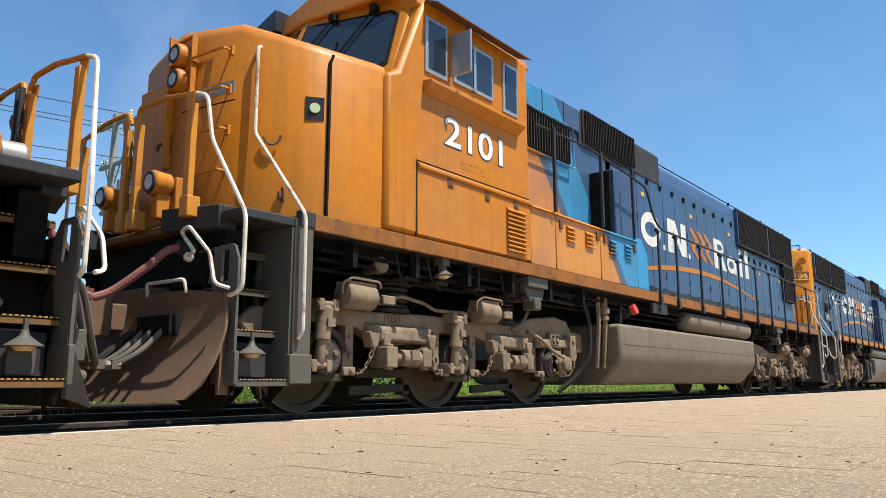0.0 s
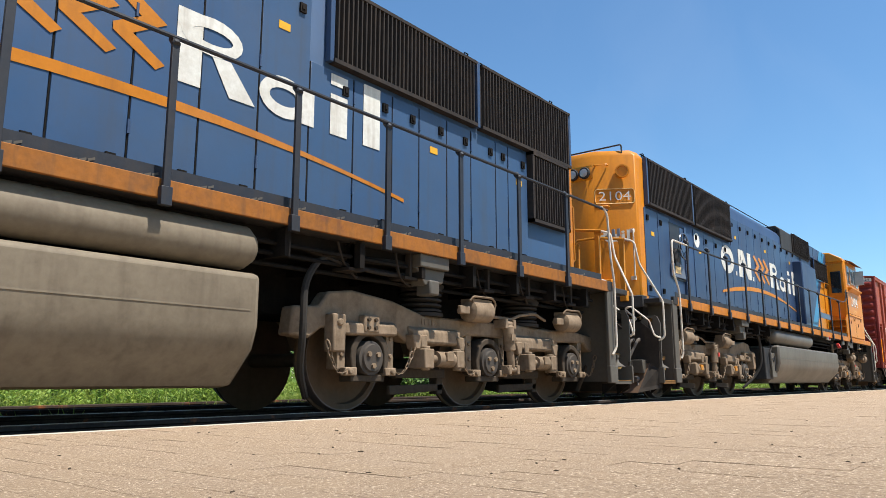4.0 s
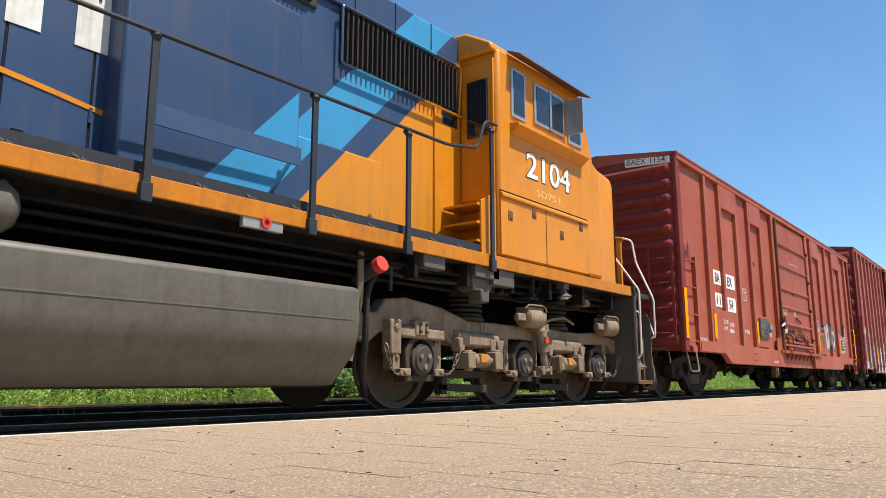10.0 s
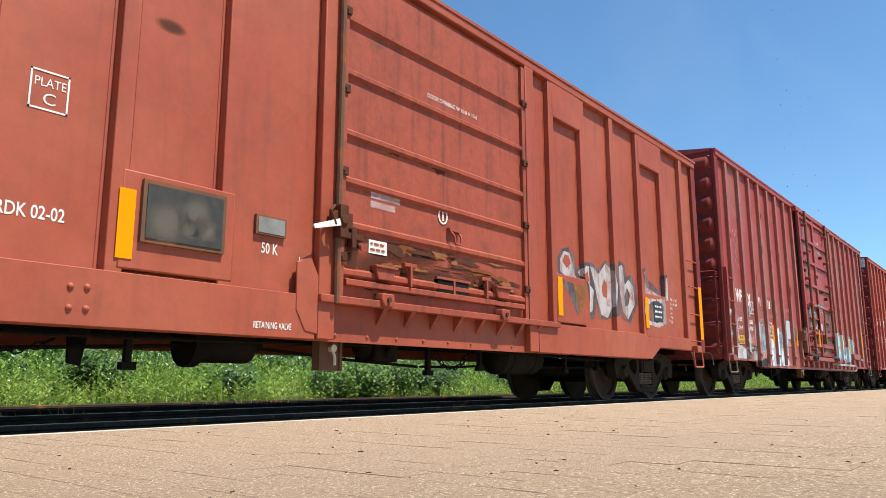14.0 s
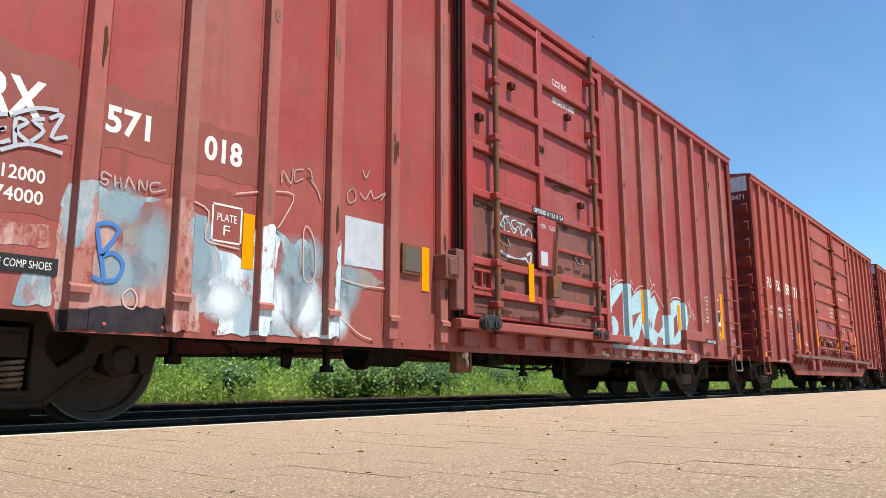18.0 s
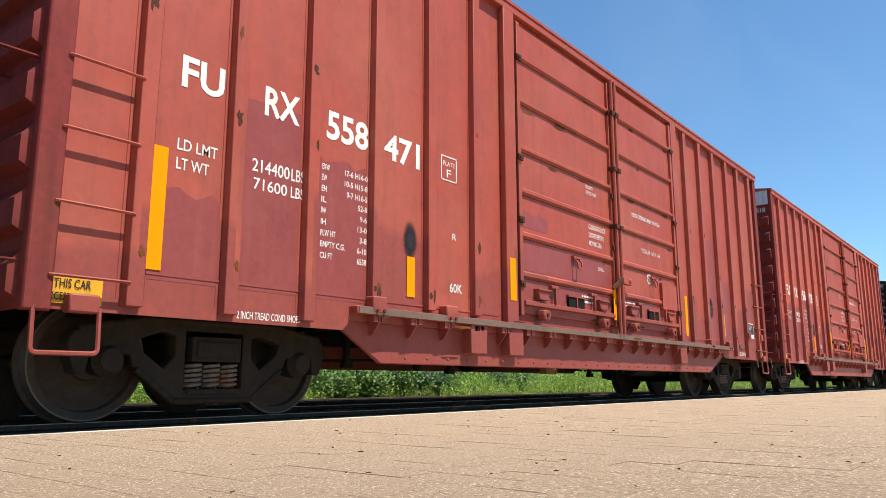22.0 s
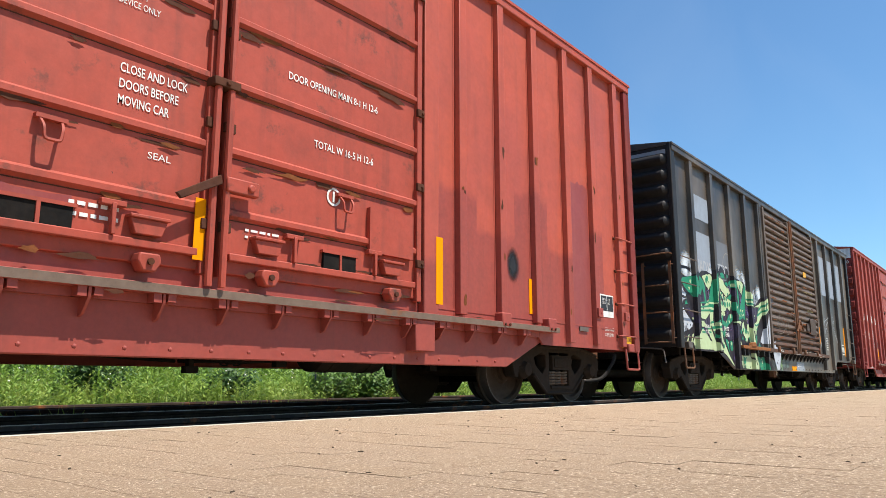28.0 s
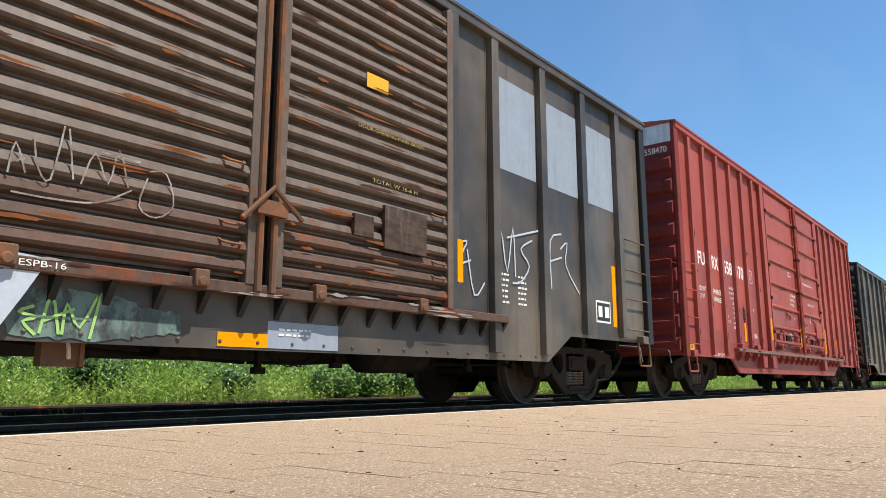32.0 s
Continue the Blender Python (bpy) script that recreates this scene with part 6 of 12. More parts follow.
    spray("gr_faint", 0, *frayed(r, (4.65, 1.34), (5, 1.33), (5.23, 1.24), (4.93, 1.15), (4.71, 1.19)))
    part("graffiti", stroke([(2.47, 1.7), (2.41, 1.72), (2.4, 1.67), (2.45, 1.67), (2.43, 1.63), (2.39, 1.65)], 0.012, -skin - 0.0067, 0.003, 3), "gr_haze", car, "thin white sprayed tag")
    part("graffiti", stroke([(2.49, 1.71), (2.5, 1.63)], 0.012, -skin - 0.0074, 0.003, 3), "gr_haze", car, "thin white sprayed tag")
    part("graffiti", stroke([(2.53, 1.71), (2.54, 1.63)], 0.012, -skin - 0.0081, 0.003, 3), "gr_haze", car, "thin white sprayed tag")
    part("graffiti", stroke([(2.5, 1.66), (2.54, 1.67)], 0.012, -skin - 0.0088, 0.003, 3), "gr_haze", car, "thin white sprayed tag")
    part("graffiti", stroke([(2.57, 1.63), (2.59, 1.72), (2.64, 1.64)], 0.012, -skin - 0.0095, 0.003, 3), "gr_haze", car, "thin white sprayed tag")
    part("graffiti", stroke([(2.67, 1.64), (2.67, 1.72), (2.72, 1.65), (2.73, 1.73)], 0.012, -skin - 0.0102, 0.003, 3), "gr_haze", car, "thin white sprayed tag")
    part("graffiti", stroke([(2.83, 1.73), (2.76, 1.71), (2.77, 1.65), (2.88, 1.69)], 0.012, -skin - 0.0109, 0.003, 3), "gr_haze", car, "thin white sprayed tag")
    part("graffiti", stroke([(3.93, 1.97), (3.94, 2.08), (4.03, 1.98), (4.05, 2.12)], 0.012, -skin - 0.0116, 0.003, 3), "gr_haze", car, "thin white sprayed tag")
    part("graffiti", stroke([(4.17, 2.14), (4.08, 2.11), (4.08, 2.01), (4.17, 2.06)], 0.012, -skin - 0.0060, 0.003, 3), "gr_haze", car, "thin white sprayed tag")
    part("graffiti", stroke([(4.21, 2.16), (4.25, 2.15), (4.27, 2.06), (4.21, 2.09), (4.32, 2.01), (4.38, 1.9)], 0.012, -skin - 0.0067, 0.003, 3), "gr_haze", car, "thin white sprayed tag")
    part("graffiti", stroke([(4.9, 2.3), (4.94, 2.23), (4.99, 2.32)], 0.012, -skin - 0.0074, 0.003, 3), "gr_haze", car, "thin white sprayed tag")
    part("graffiti", stroke([(4.77, 2.1), (4.7, 2.02), (4.73, 1.95), (4.81, 1.99), (4.8, 2.08), (4.75, 2.09)], 0.012, -skin - 0.0081, 0.003, 3), "gr_haze", car, "thin white sprayed tag")
    part("graffiti", stroke([(4.87, 2.07), (4.94, 2.02), (5.01, 2.12), (5.06, 2.05), (5.22, 2.14), (5.15, 2.05)], 0.012, -skin - 0.0088, 0.003, 3), "gr_haze", car, "thin white sprayed tag")
    part("graffiti", stroke([(3.48, 1.78), (3.78, 1.86), (4.07, 1.89), (3.97, 1.66), (3.91, 1.57)], 0.012, -skin - 0.0095, 0.003, 3), "gr_line", car, "pinkish sprayed outline")
    part("graffiti", stroke([(4.19, 1.58), (4.22, 1.64), (4.28, 1.59), (4.33, 1.45), (4.33, 1.2), (4.21, 1.18), (4.19, 1.58)], 0.012, -skin - 0.0102, 0.003, 3), "gr_line", car, "pinkish sprayed outline")
    part("graffiti", stroke([(4.65, 1.22), (4.93, 1.19), (5.32, 1.19)], 0.012, -skin - 0.0109, 0.003, 3), "gr_line", car, "pinkish sprayed outline")
    part("graffiti", stroke([(4.66, 0.88), (4.87, 0.74), (5.05, 0.69)], 0.012, -skin - 0.0116, 0.003, 3), "gr_line", car, "pinkish sprayed outline")
    part("graffiti", stroke([(2.61, 0.89), (2.67, 0.94), (2.72, 0.88), (2.7, 0.8), (2.63, 0.82), (2.61, 0.89)], 0.012, -skin - 0.0060, 0.003, 3), "gr_line", car, "pinkish sprayed outline")
    part("graffiti", stroke([(3.11, 1.65), (3.25, 1.59), (3.23, 1.38), (3.37, 1.35), (3.54, 1.34)], 0.012, -skin - 0.0067, 0.003, 3), "gr_line", car, "pinkish sprayed outline")
    part("graffiti", stroke([(2.4, 1.33), (2.43, 1.18), (2.47, 0.98), (2.38, 1)], 0.03, -skin - 0.0074, 0.003, 3), "gr_blue", car, "blue sprayed tag")
    part("graffiti", stroke([(2.37, 1.33), (2.47, 1.37), (2.55, 1.32), (2.44, 1.14), (2.52, 1.17), (2.6, 1.1), (2.56, 0.99), (2.47, 0.97)], 0.03, -skin - 0.0081, 0.003, 3), "gr_blue", car, "blue sprayed tag")
    for q in ([(6.95, 2.1), (6.98, 2.3), (7.08, 2.26), (6.99, 2.2), (7.1, 2.08)], [(7.24, 2.24), (7.13, 2.22), (7.14, 2.15), (7.22, 2.16), (7.14, 2.14), (7.15, 2.05), (7.26, 2.06)], [(7.4, 2.22), (7.3, 2.2), (7.32, 2.12), (7.4, 2.1), (7.3, 2.02)],
              [(7.42, 2.2), (7.6, 2.2)], [(7.5, 2.2), (7.51, 2.02)], [(7.66, 2.16), (7.6, 2.1), (7.66, 2.02), (7.74, 2.06), (7.72, 2.14), (7.66, 2.16)], [(7.8, 2.02), (7.95, 2.2)], [(7.82, 2.2), (7.94, 2.02)]):
        part("graffiti", stroke(q, 0.018, Y - 0.003, 0.003, 3), "gr_pale", car, "pale blue sprayed tag")
    for q in ([(6.98, 1.9), (7.02, 1.8), (7.4, 1.74), (7.6, 1.78), (7.62, 1.7)], [(7.62, 1.82), (7.72, 1.86), (7.7, 1.74), (7.64, 1.7), (7.68, 1.45)]):
        part("graffiti", stroke(q, 0.035, Y - 0.003, 0.003, 3), "gr_white", car, "smeared white spray paint")
    part("seal_placard", flat(rect(7.84, 8.0, 1.72, 1.9), Y - 0.076, 0.003), "gr_white", car)
    hand_brake(car, 0.1, 1.95)
    end_ladder(car, -0.22, (-1.5, -1.05), 0.95, 2.5, (0.98, 1.45, 1.95), "end_red")
    part("end_rail", Geo().tube(bend([(-0.02, -1.5, 2.5), (-0.24, -1.5, 2.5), (-0.24, 0.8, 2.42), (-0.02, 0.8, 2.42)], 0.04), 0.016, 5), "end_red", car)
    part("end_board", Geo().box(-0.16, -0.12, -0.95, -0.45, 1.42, 1.98), "black_car", car, "black steel routing board")
    part("crossover_platform", Geo().box(-0.36, -0.04, -0.8, 0.8, 1.05, 1.09), "steel", car)
    ladder(car, 0.1, 0.7, -skin, [2.42, 1.94, 1.46, 1.0], "red_b")
    ladder(car, L - 0.72, L - 0.08, -skin, [2.4, 1.95, 1.48, 1.0], "red_b")
    ladder(car, 0.0, -1.0, -1.5, [2.4, 1.95, 1.48, 1.0], "red_b", d=(-1, 0))
    part("ladder_stile", Geo().box(0.02, 0.06, -H - 0.07, -skin, 0.86, 2.6), "red_b", car)
    stirrup(car, 0.07, -H, 0.78, "steel", 0.46, 0.29)
    stirrup(car, L - 0.5, -H, 0.78, "steel", 0.42, 0.26)
    e = part("number_panel", Geo().box(-0.006, 0.0, -1.5, -0.7, 4.7, 4.98), "gr_white", car)
    g = letters("571018", 0, 0.45, 0, 0.11, 0)
    part("lettering", Geo().add([(-0.012, -1.42 + (0.45 - a), 4.84 + c) for a, b, c in g.v], g.f), "decal", e)
    return car


# ---- double-plug-door high boxcars of one series
def boxcar_double(x0, number, paint, door_paint, label):
    L = 15.93
    ribs = [0.7, 1.48, 2.27, 3.09, 3.91, 4.72, 11.42, 12.21, 12.99, 13.82, 14.59, 15.41]
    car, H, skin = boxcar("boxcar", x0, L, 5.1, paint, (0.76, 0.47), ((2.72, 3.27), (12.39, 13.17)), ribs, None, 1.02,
                          label, (1.68, 14.25), sill=True, end_ribs=9, round_ribs=False)
    seams = [1.6, 2.1, 2.66, 3.22, 3.85, 4.45]
    plug_door(car, 5.61, 8.18, 1.12, 4.9, skin, H, door_paint, seams)
    plug_door(car, 8.34, 10.65, 1.12, 4.9, skin, H, door_paint, seams)
    for x in (5.57, 8.26, 10.69):
        part("door_gap", Geo().box(x - 0.02, x + 0.02, -H + 0.02, -H + 0.032, 1.08, 4.9), "black", car)
    # thin dark lines below each bead draw its shadow edge in colour
    for z in seams:
        for xa, xb in ((5.66, 8.14), (8.39, 10.6)):
            part("bead_gap", Geo().box(xa, xb, -H + 0.0285, -H + 0.031, z - 0.056, z - 0.047), "rust_dark", car)
    marks = 46 if door_paint == "rust_c" else 16
    for xa, xb, sd in ((5.7, 8.1, 1), (8.42, 10.58, 2)):
        rust_marks(car, xa, xb, [z - 0.05 for z in seams] + [1.16, 1.3], -H + 0.028, marks, sd + int(x0), w=(0.04, 0.28), h=(0.008, 0.035))
    rust_marks(car, 3.0, 13.0, [0.975, 0.93], -H - 0.036, 14, 7 + int(x0), w=(0.04, 0.2), h=(0.005, 0.016))
    for i, p in enumerate(ribs):
        rust_marks(car, p - 0.035, p + 0.035, [1.2, 1.8, 2.4, 3.1], -H - 0.001, 3, i + int(x0), w=(0.02, 0.035), h=(0.02, 0.09))
    for x in (5.4, 10.85):
        part("door_post", Geo().box(x - 0.12, x + 0.12, -H - 0.012, -skin, 0.9, 4.98), paint, car, bevel=0.01)
    r = random.Random(int(x0))
    low = ((5.7, 8.1, 1.66, 2.03), (5.7, 8.1, 1.34, 1.54), (8.42, 9.8, 1.34, 1.54), (5.68, 6.3, 2.2, 2.42)) if door_paint != "rust_c" else ((5.72, 7.2, 1.36, 1.53),)
    for a, b, z0, z1 in low:
        poly = [(a + (b - a) * k / 12, z0) for k in range(13)] + [(b - (b - a) * k / 12, z1 + r.uniform(-0.05, 0.012)) for k in range(13)]
        part("repaint", flat(poly, -H + 0.0292, 0.0012), "maroon_patch", car, "maroon repainted patch")
    for i, p in enumerate(ribs[:-1]):
        q = ribs[i + 1]
        if q - p < 1.0 and r.random() < (0.75 if door_paint != "rust_c" else 0.3):
            a, b, z1 = p + 0.1, q - 0.1, r.choice((1.3, 1.7, 2.3, 2.6, 3.1))
            poly = [(a, 1.02), (b, 1.02)] + [(b - (b - a) * k / 8, z1 + r.uniform(-0.04, 0.04)) for k in range(9)]
            part("repaint", flat(poly, -skin - 0.0008, 0.0008), "maroon_patch", car, "maroon repainted patch")
    part("lock_case", Geo().box(8.3, 8.6, -H - 0.09, -H - 0.02, 1.74, 1.86).cyl((8.52, -H - 0.11, 1.8), (8.52, -H - 0.08, 1.8), 0.035, 8), door_paint, car, bevel=0.012)
    part("lock_lever", Geo().prism([(7.86, 1.64), (7.9, 1.6), (8.24, 1.78), (8.22, 1.85)], -H - 0.12, -H - 0.09), "rust_dark", car, bevel=0.006)
    for z in (2.6, 3.5, 4.4):
        part("rod_clamp", Geo().box(8.14, 8.38, -H - 0.09, -H + 0.03, z - 0.035, z + 0.035).cyl((8.26, -H - 0.11, z), (8.26, -H - 0.08, z), 0.022, 8), "rust_dark", car, bevel=0.006)
    for x in (8.2, 8.32):
        part("lock_rod", Geo().cyl((x, -H - 0.05, 1.0), (x, -H - 0.05, 4.95), 0.03, 8), door_paint, car)
    part("floor_ledge", Geo().box(2.8, 13.42, -H - 0.035, -H + 0.2, 0.915, 0.985), paint, car, bevel=0.008)
    for x in (3.0, 4.1, 12.1, 13.14):
        part("door_stop", Geo().box(x, x + 0.19, -H - 0.045, -H + 0.1, 0.93, 1.09), paint, car, "red steel door stop block", bevel=0.014)
        part("stop_bolt", Geo().cyl((x + 0.05, -H - 0.06, 0.955), (x + 0.05, -H - 0.04, 0.955), 0.016, 6).cyl((x + 0.14, -H - 0.06, 0.955), (x + 0.14, -H - 0.04, 0.955), 0.016, 6), "rust_dark", car)
    part("ledge_edge", Geo().box(2.82, 13.4, -H - 0.042, -H - 0.033, 0.918, 0.98), "ledge_scuff", car, "scuffed grey-brown steel ledge edge")
    for k in range(19):
        x = 3.1 + k * 0.53
        part("ledge_bracket", Geo().prism([(-H - 0.02, 0.915), (-H + 0.12, 0.915), (-H + 0.12, 0.72), (-H + 0.06, 0.74), (-H - 0.02, 0.85)], x, x + 0.02, "x"), paint, car)
        part("ledge_clip", Geo().box(x - 0.07, x - 0.01, -H - 0.02, -H + 0.12, 0.85, 0.915).box(x + 0.04, x + 0.1, -H - 0.02, -H + 0.12, 0.86, 0.915), paint, car)
    for x in (4.55, 5.3, 10.6):
        part("jacking_pad", Geo().box(x, x + 0.3, -H - 0.02, -H + 0.2, 0.6, 0.916), paint, car, bevel=0.01)
    for x0_, x1_, z0, z1 in ((0.78, 0.91, 1.09, 2.01), (3.58, 3.7, 1.14, 1.55), (5.34, 5.47, 1.25, 1.76), (10.92, 11.03, 1.09, 1.8), ((13.14, 13.28, 1.19, 1.64) if number == "558471" else (12.85, 12.97, 1.13, 1.57)), (15.43, 15.55, 1.12, 2.1)):
        part("reflector", flat(rect(x0_, x1_, z0, z1), -(H + 0.013 if 5.2 < x0_ < 5.6 or 10.7 < x0_ < 11 else skin + 0.004), 0.004), "reflector", car, "yellow reflector tape")
    part("reflector", flat(rect(8.08, 8.17, 1.19, 1.66), -H - 0.014, 0.004), "reflector", car, "yellow reflector tape")
    tx = (("FU", 0.98, 1.36, 2.52, 2.78), ("RX", 1.76, 2.14, 2.52, 2.78), (number[:3], 2.46, 3.0, 2.5, 2.78), (number[3:], 3.23, 3.77, 2.49, 2.77), ("LD LMT", 0.98, 1.33, 2.02, 2.11), ("LT WT", 0.98, 1.26, 1.87, 1.96),
          ("214400", 1.66, 2.05, 2.01, 2.12), ("LBS", 2.07, 2.22, 2.01, 2.12), ("71600", 1.68, 2.03, 1.86, 1.96), ("LBS", 2.07, 2.22, 1.86, 1.96), ("60K", 4.28, 4.5, 1.25, 1.35), ("2 INCH TREAD COND SHOES", 1.58, 2.22, 0.79, 0.85))
    for t, a, b, z0, z1 in tx:
        words(car, t, a, b, z0, z1, -skin, bold=0.025 if z1 - z0 > 0.15 else 0.01)
    for i, (p, q) in enumerate((("EXW", "17-6 H16-0"), ("EW", "10-5 H15-8"), ("EH", "9-7 H16-5"), ("IL", "52-8"), ("IW", "9-6"), ("IH", "13-0"), ("PLW HT", "3-8"), ("EMPTY C.G.", "6-10"), ("CU FT", "6538"))):
        z = 2.2 - i * 0.102
        words(car, p, 2.42, 2.42 + 0.03 * len(p), z, z + 0.055, -skin, bold=0.01)
        words(car, q, 3.0 - 0.03 * len(q), 3.0, z - 0.006, z + 0.05, -skin, bold=0.01)
    for q in (rect(4.13, 4.41, 2.48, 2.492), rect(4.13, 4.41, 2.75, 2.762), rect(4.13, 4.142, 2.48, 2.76), rect(4.398, 4.41, 2.48, 2.76)):
        part("lettering", flat(q, -skin, 0.004), "white", car)
    words(car, "PLATE", 4.17, 4.37, 2.65, 2.7, -skin)
    words(car, "F", 4.23, 4.31, 2.52, 2.61, -skin)
    words(car, "R", 4.33, 4.4, 1.83, 1.9, -skin)
    D = -H + 0.027
    for i, t in enumerate(("CLOSE AND LOCK", "DOORS BEFORE", "MOVING CAR")):
        words(car, t, 7.45, 7.98 - 0.07 * i, 2.46 - i * 0.12, 2.53 - i * 0.12, D, bold=0.01)
    words(car, "SECURITY", 7.4, 7.62, 3.05, 3.1, D)
    words(car, "DEVICE ONLY", 7.4, 7.72, 2.97, 3.02, D)
    words(car, "DOOR OPENING MAIN 8-1 H 12-6", 8.94, 10.05, 2.9, 2.97, D, bold=0.01)
    words(car, "TOTAL W 16-5 H 12-6", 9.25, 10.0, 2.36, 2.43, D, bold=0.01)
    words(car, "SEAL", 7.7, 7.88, 1.88, 1.93, D)
    part("lettering", hoop(9.5, 1.95, 0.085, 0.085, 0.022, D).add(*(lambda q: (q.v, q.f))(flat(rect(9.488, 9.512, 1.9, 2.0), D))), "white", car)
    bars(car, 8.56, 8.93, 1.41, 1.52, 2, D)
    bars(car, 7.18, 7.52, 1.35, 1.5, 2, D)
    part("routing_board", Geo().box(9.93, 10.55, -H - 0.02, -H + 0.03, 1.5, 1.93), door_paint, car, "rusty steel routing board")
    soft(car, 3.63, 1.72, 0.13, 0.24, -skin - 0.003, "soft_black", "soft black sprayed blot")
    soft(car, 12.5, 1.7, 0.17, 0.26, -skin - 0.003, "soft_black", "soft black sprayed blot")
    pl = placard(car, 14.78, 15.2, 1.23, 1.56, -skin)
    part("placard", flat(rect(14.8, 14.98, 1.32, 1.54), -skin - 0.004, 0.003), "decal", pl)
    part("placard", flat(rect(15.0, 15.18, 1.32, 1.54), -skin - 0.004, 0.003), "decal", pl)
    if number == "558471":
        words(car, "2 INCH TREAD COND SHOES", 13.92, 14.5, 0.83, 0.91, -skin, bold=0.01)
    else:
        words(car, "2 INCH TREAD", 14.9, 15.2, 1.03, 1.08, -skin)
        words(car, "COND SHOES", 14.9, 15.18, 0.95, 1.0, -skin)
    for i, t in enumerate(("DB 10", "DB 20")):
        words(car, t, 14.84, 14.94, 1.47 - i * 0.05, 1.505 - i * 0.05, -skin - 0.008)
    words(car, "LUB", 15.02, 15.09, 1.47, 1.505, -skin - 0.008)
    words(car, "ND", 15.02, 15.07, 1.42, 1.455, -skin - 0.008)
    part("sheet_seam", Geo().box(0.8, 5.2, -skin - 0.006, -skin, 1.055, 1.075), paint, car)
    part("sheet_seam", Geo().box(11.0, 15.3, -skin - 0.006, -skin, 1.055, 1.075), paint, car)
    for x in (14.62, 15.5):
        part("post_clip", Geo().box(x - 0.08, x + 0.06, -H - 0.03, -H + 0.02, 1.2, 1.33).cyl((x - 0.01, -H - 0.04, 1.265), (x - 0.01, -H - 0.025, 1.265), 0.014, 6), paint, car, bevel=0.01)
    for a in (0.1, L - 0.5):
        pl = placard(car, a, a + 0.4, 0.8, 0.99, -skin - 0.006, "sign_yellow")
        part("lettering", letters("THIS CAR", a + 0.08, a + 0.32, 0.9, 0.96, -skin - 0.006, 0.01, 0.009), "decal", pl)
        part("lettering", letters("EXCESS HEIGHT", a + 0.03, a + 0.37, 0.82, 0.87, -skin - 0.006, 0.01, 0.009), "decal", pl)
    part("vent_plate", Geo().box(14.12, 14.36, -skin - 0.02, -skin, 0.985, 1.045), "steel", car)
    ladder(car, 0.12, 0.66, -skin, [2.45, 1.95, 1.45, 0.97], paint)
    ladder(car, L - 0.64, L - 0.12, -skin, [2.45, 1.95, 1.45, 0.97], paint)
    # end: white roof end, number, platform, hand brake
    part("end_cap", Geo().prism([(-1.54, 4.72), (1.54, 4.72), (1.54, 5.08), (0, 5.29), (-1.54, 5.08)], -0.008, 0.0, "x"), "bleach_end", car, "weathered white end panel")
    g = letters("FURX " + number, 0, 0.85, 0, 0.12, 0, 0.01)
    part("lettering", Geo().add([(-0.014, -1.44 + (0.85 - a), 4.52 + c) for a, b, c in g.v], g.f), "white", car)
    part("platform", Geo().box(-0.36, -0.04, -0.7, 0.7, 1.03, 1.07), "steel", car)
    hand_brake(car, -0.1, 2.0)
    end_ladder(car, -0.3, (-1.5, -1.0), 0.95, 2.45, (0.98, 1.35, 1.75, 2.15, 2.45), "end_red")
    part("end_rail", Geo().tube(bend([(-0.3, -1.0, 2.4), (-0.3, 0.6, 2.25), (-0.05, 0.7, 2.25)], 0.04), 0.016, 5), paint, car)
    end_ladder(car, L + 0.12, (-1.5, -1.05), 0.95, 2.45, (1.0, 1.48, 1.96, 2.43), "end_red")
    stirrup(car, 0.05, -H, 0.78, paint, 0.42, 0.3)
    stirrup(car, L - 0.47, -H, 0.78, paint, 0.42, 0.3)
    return car


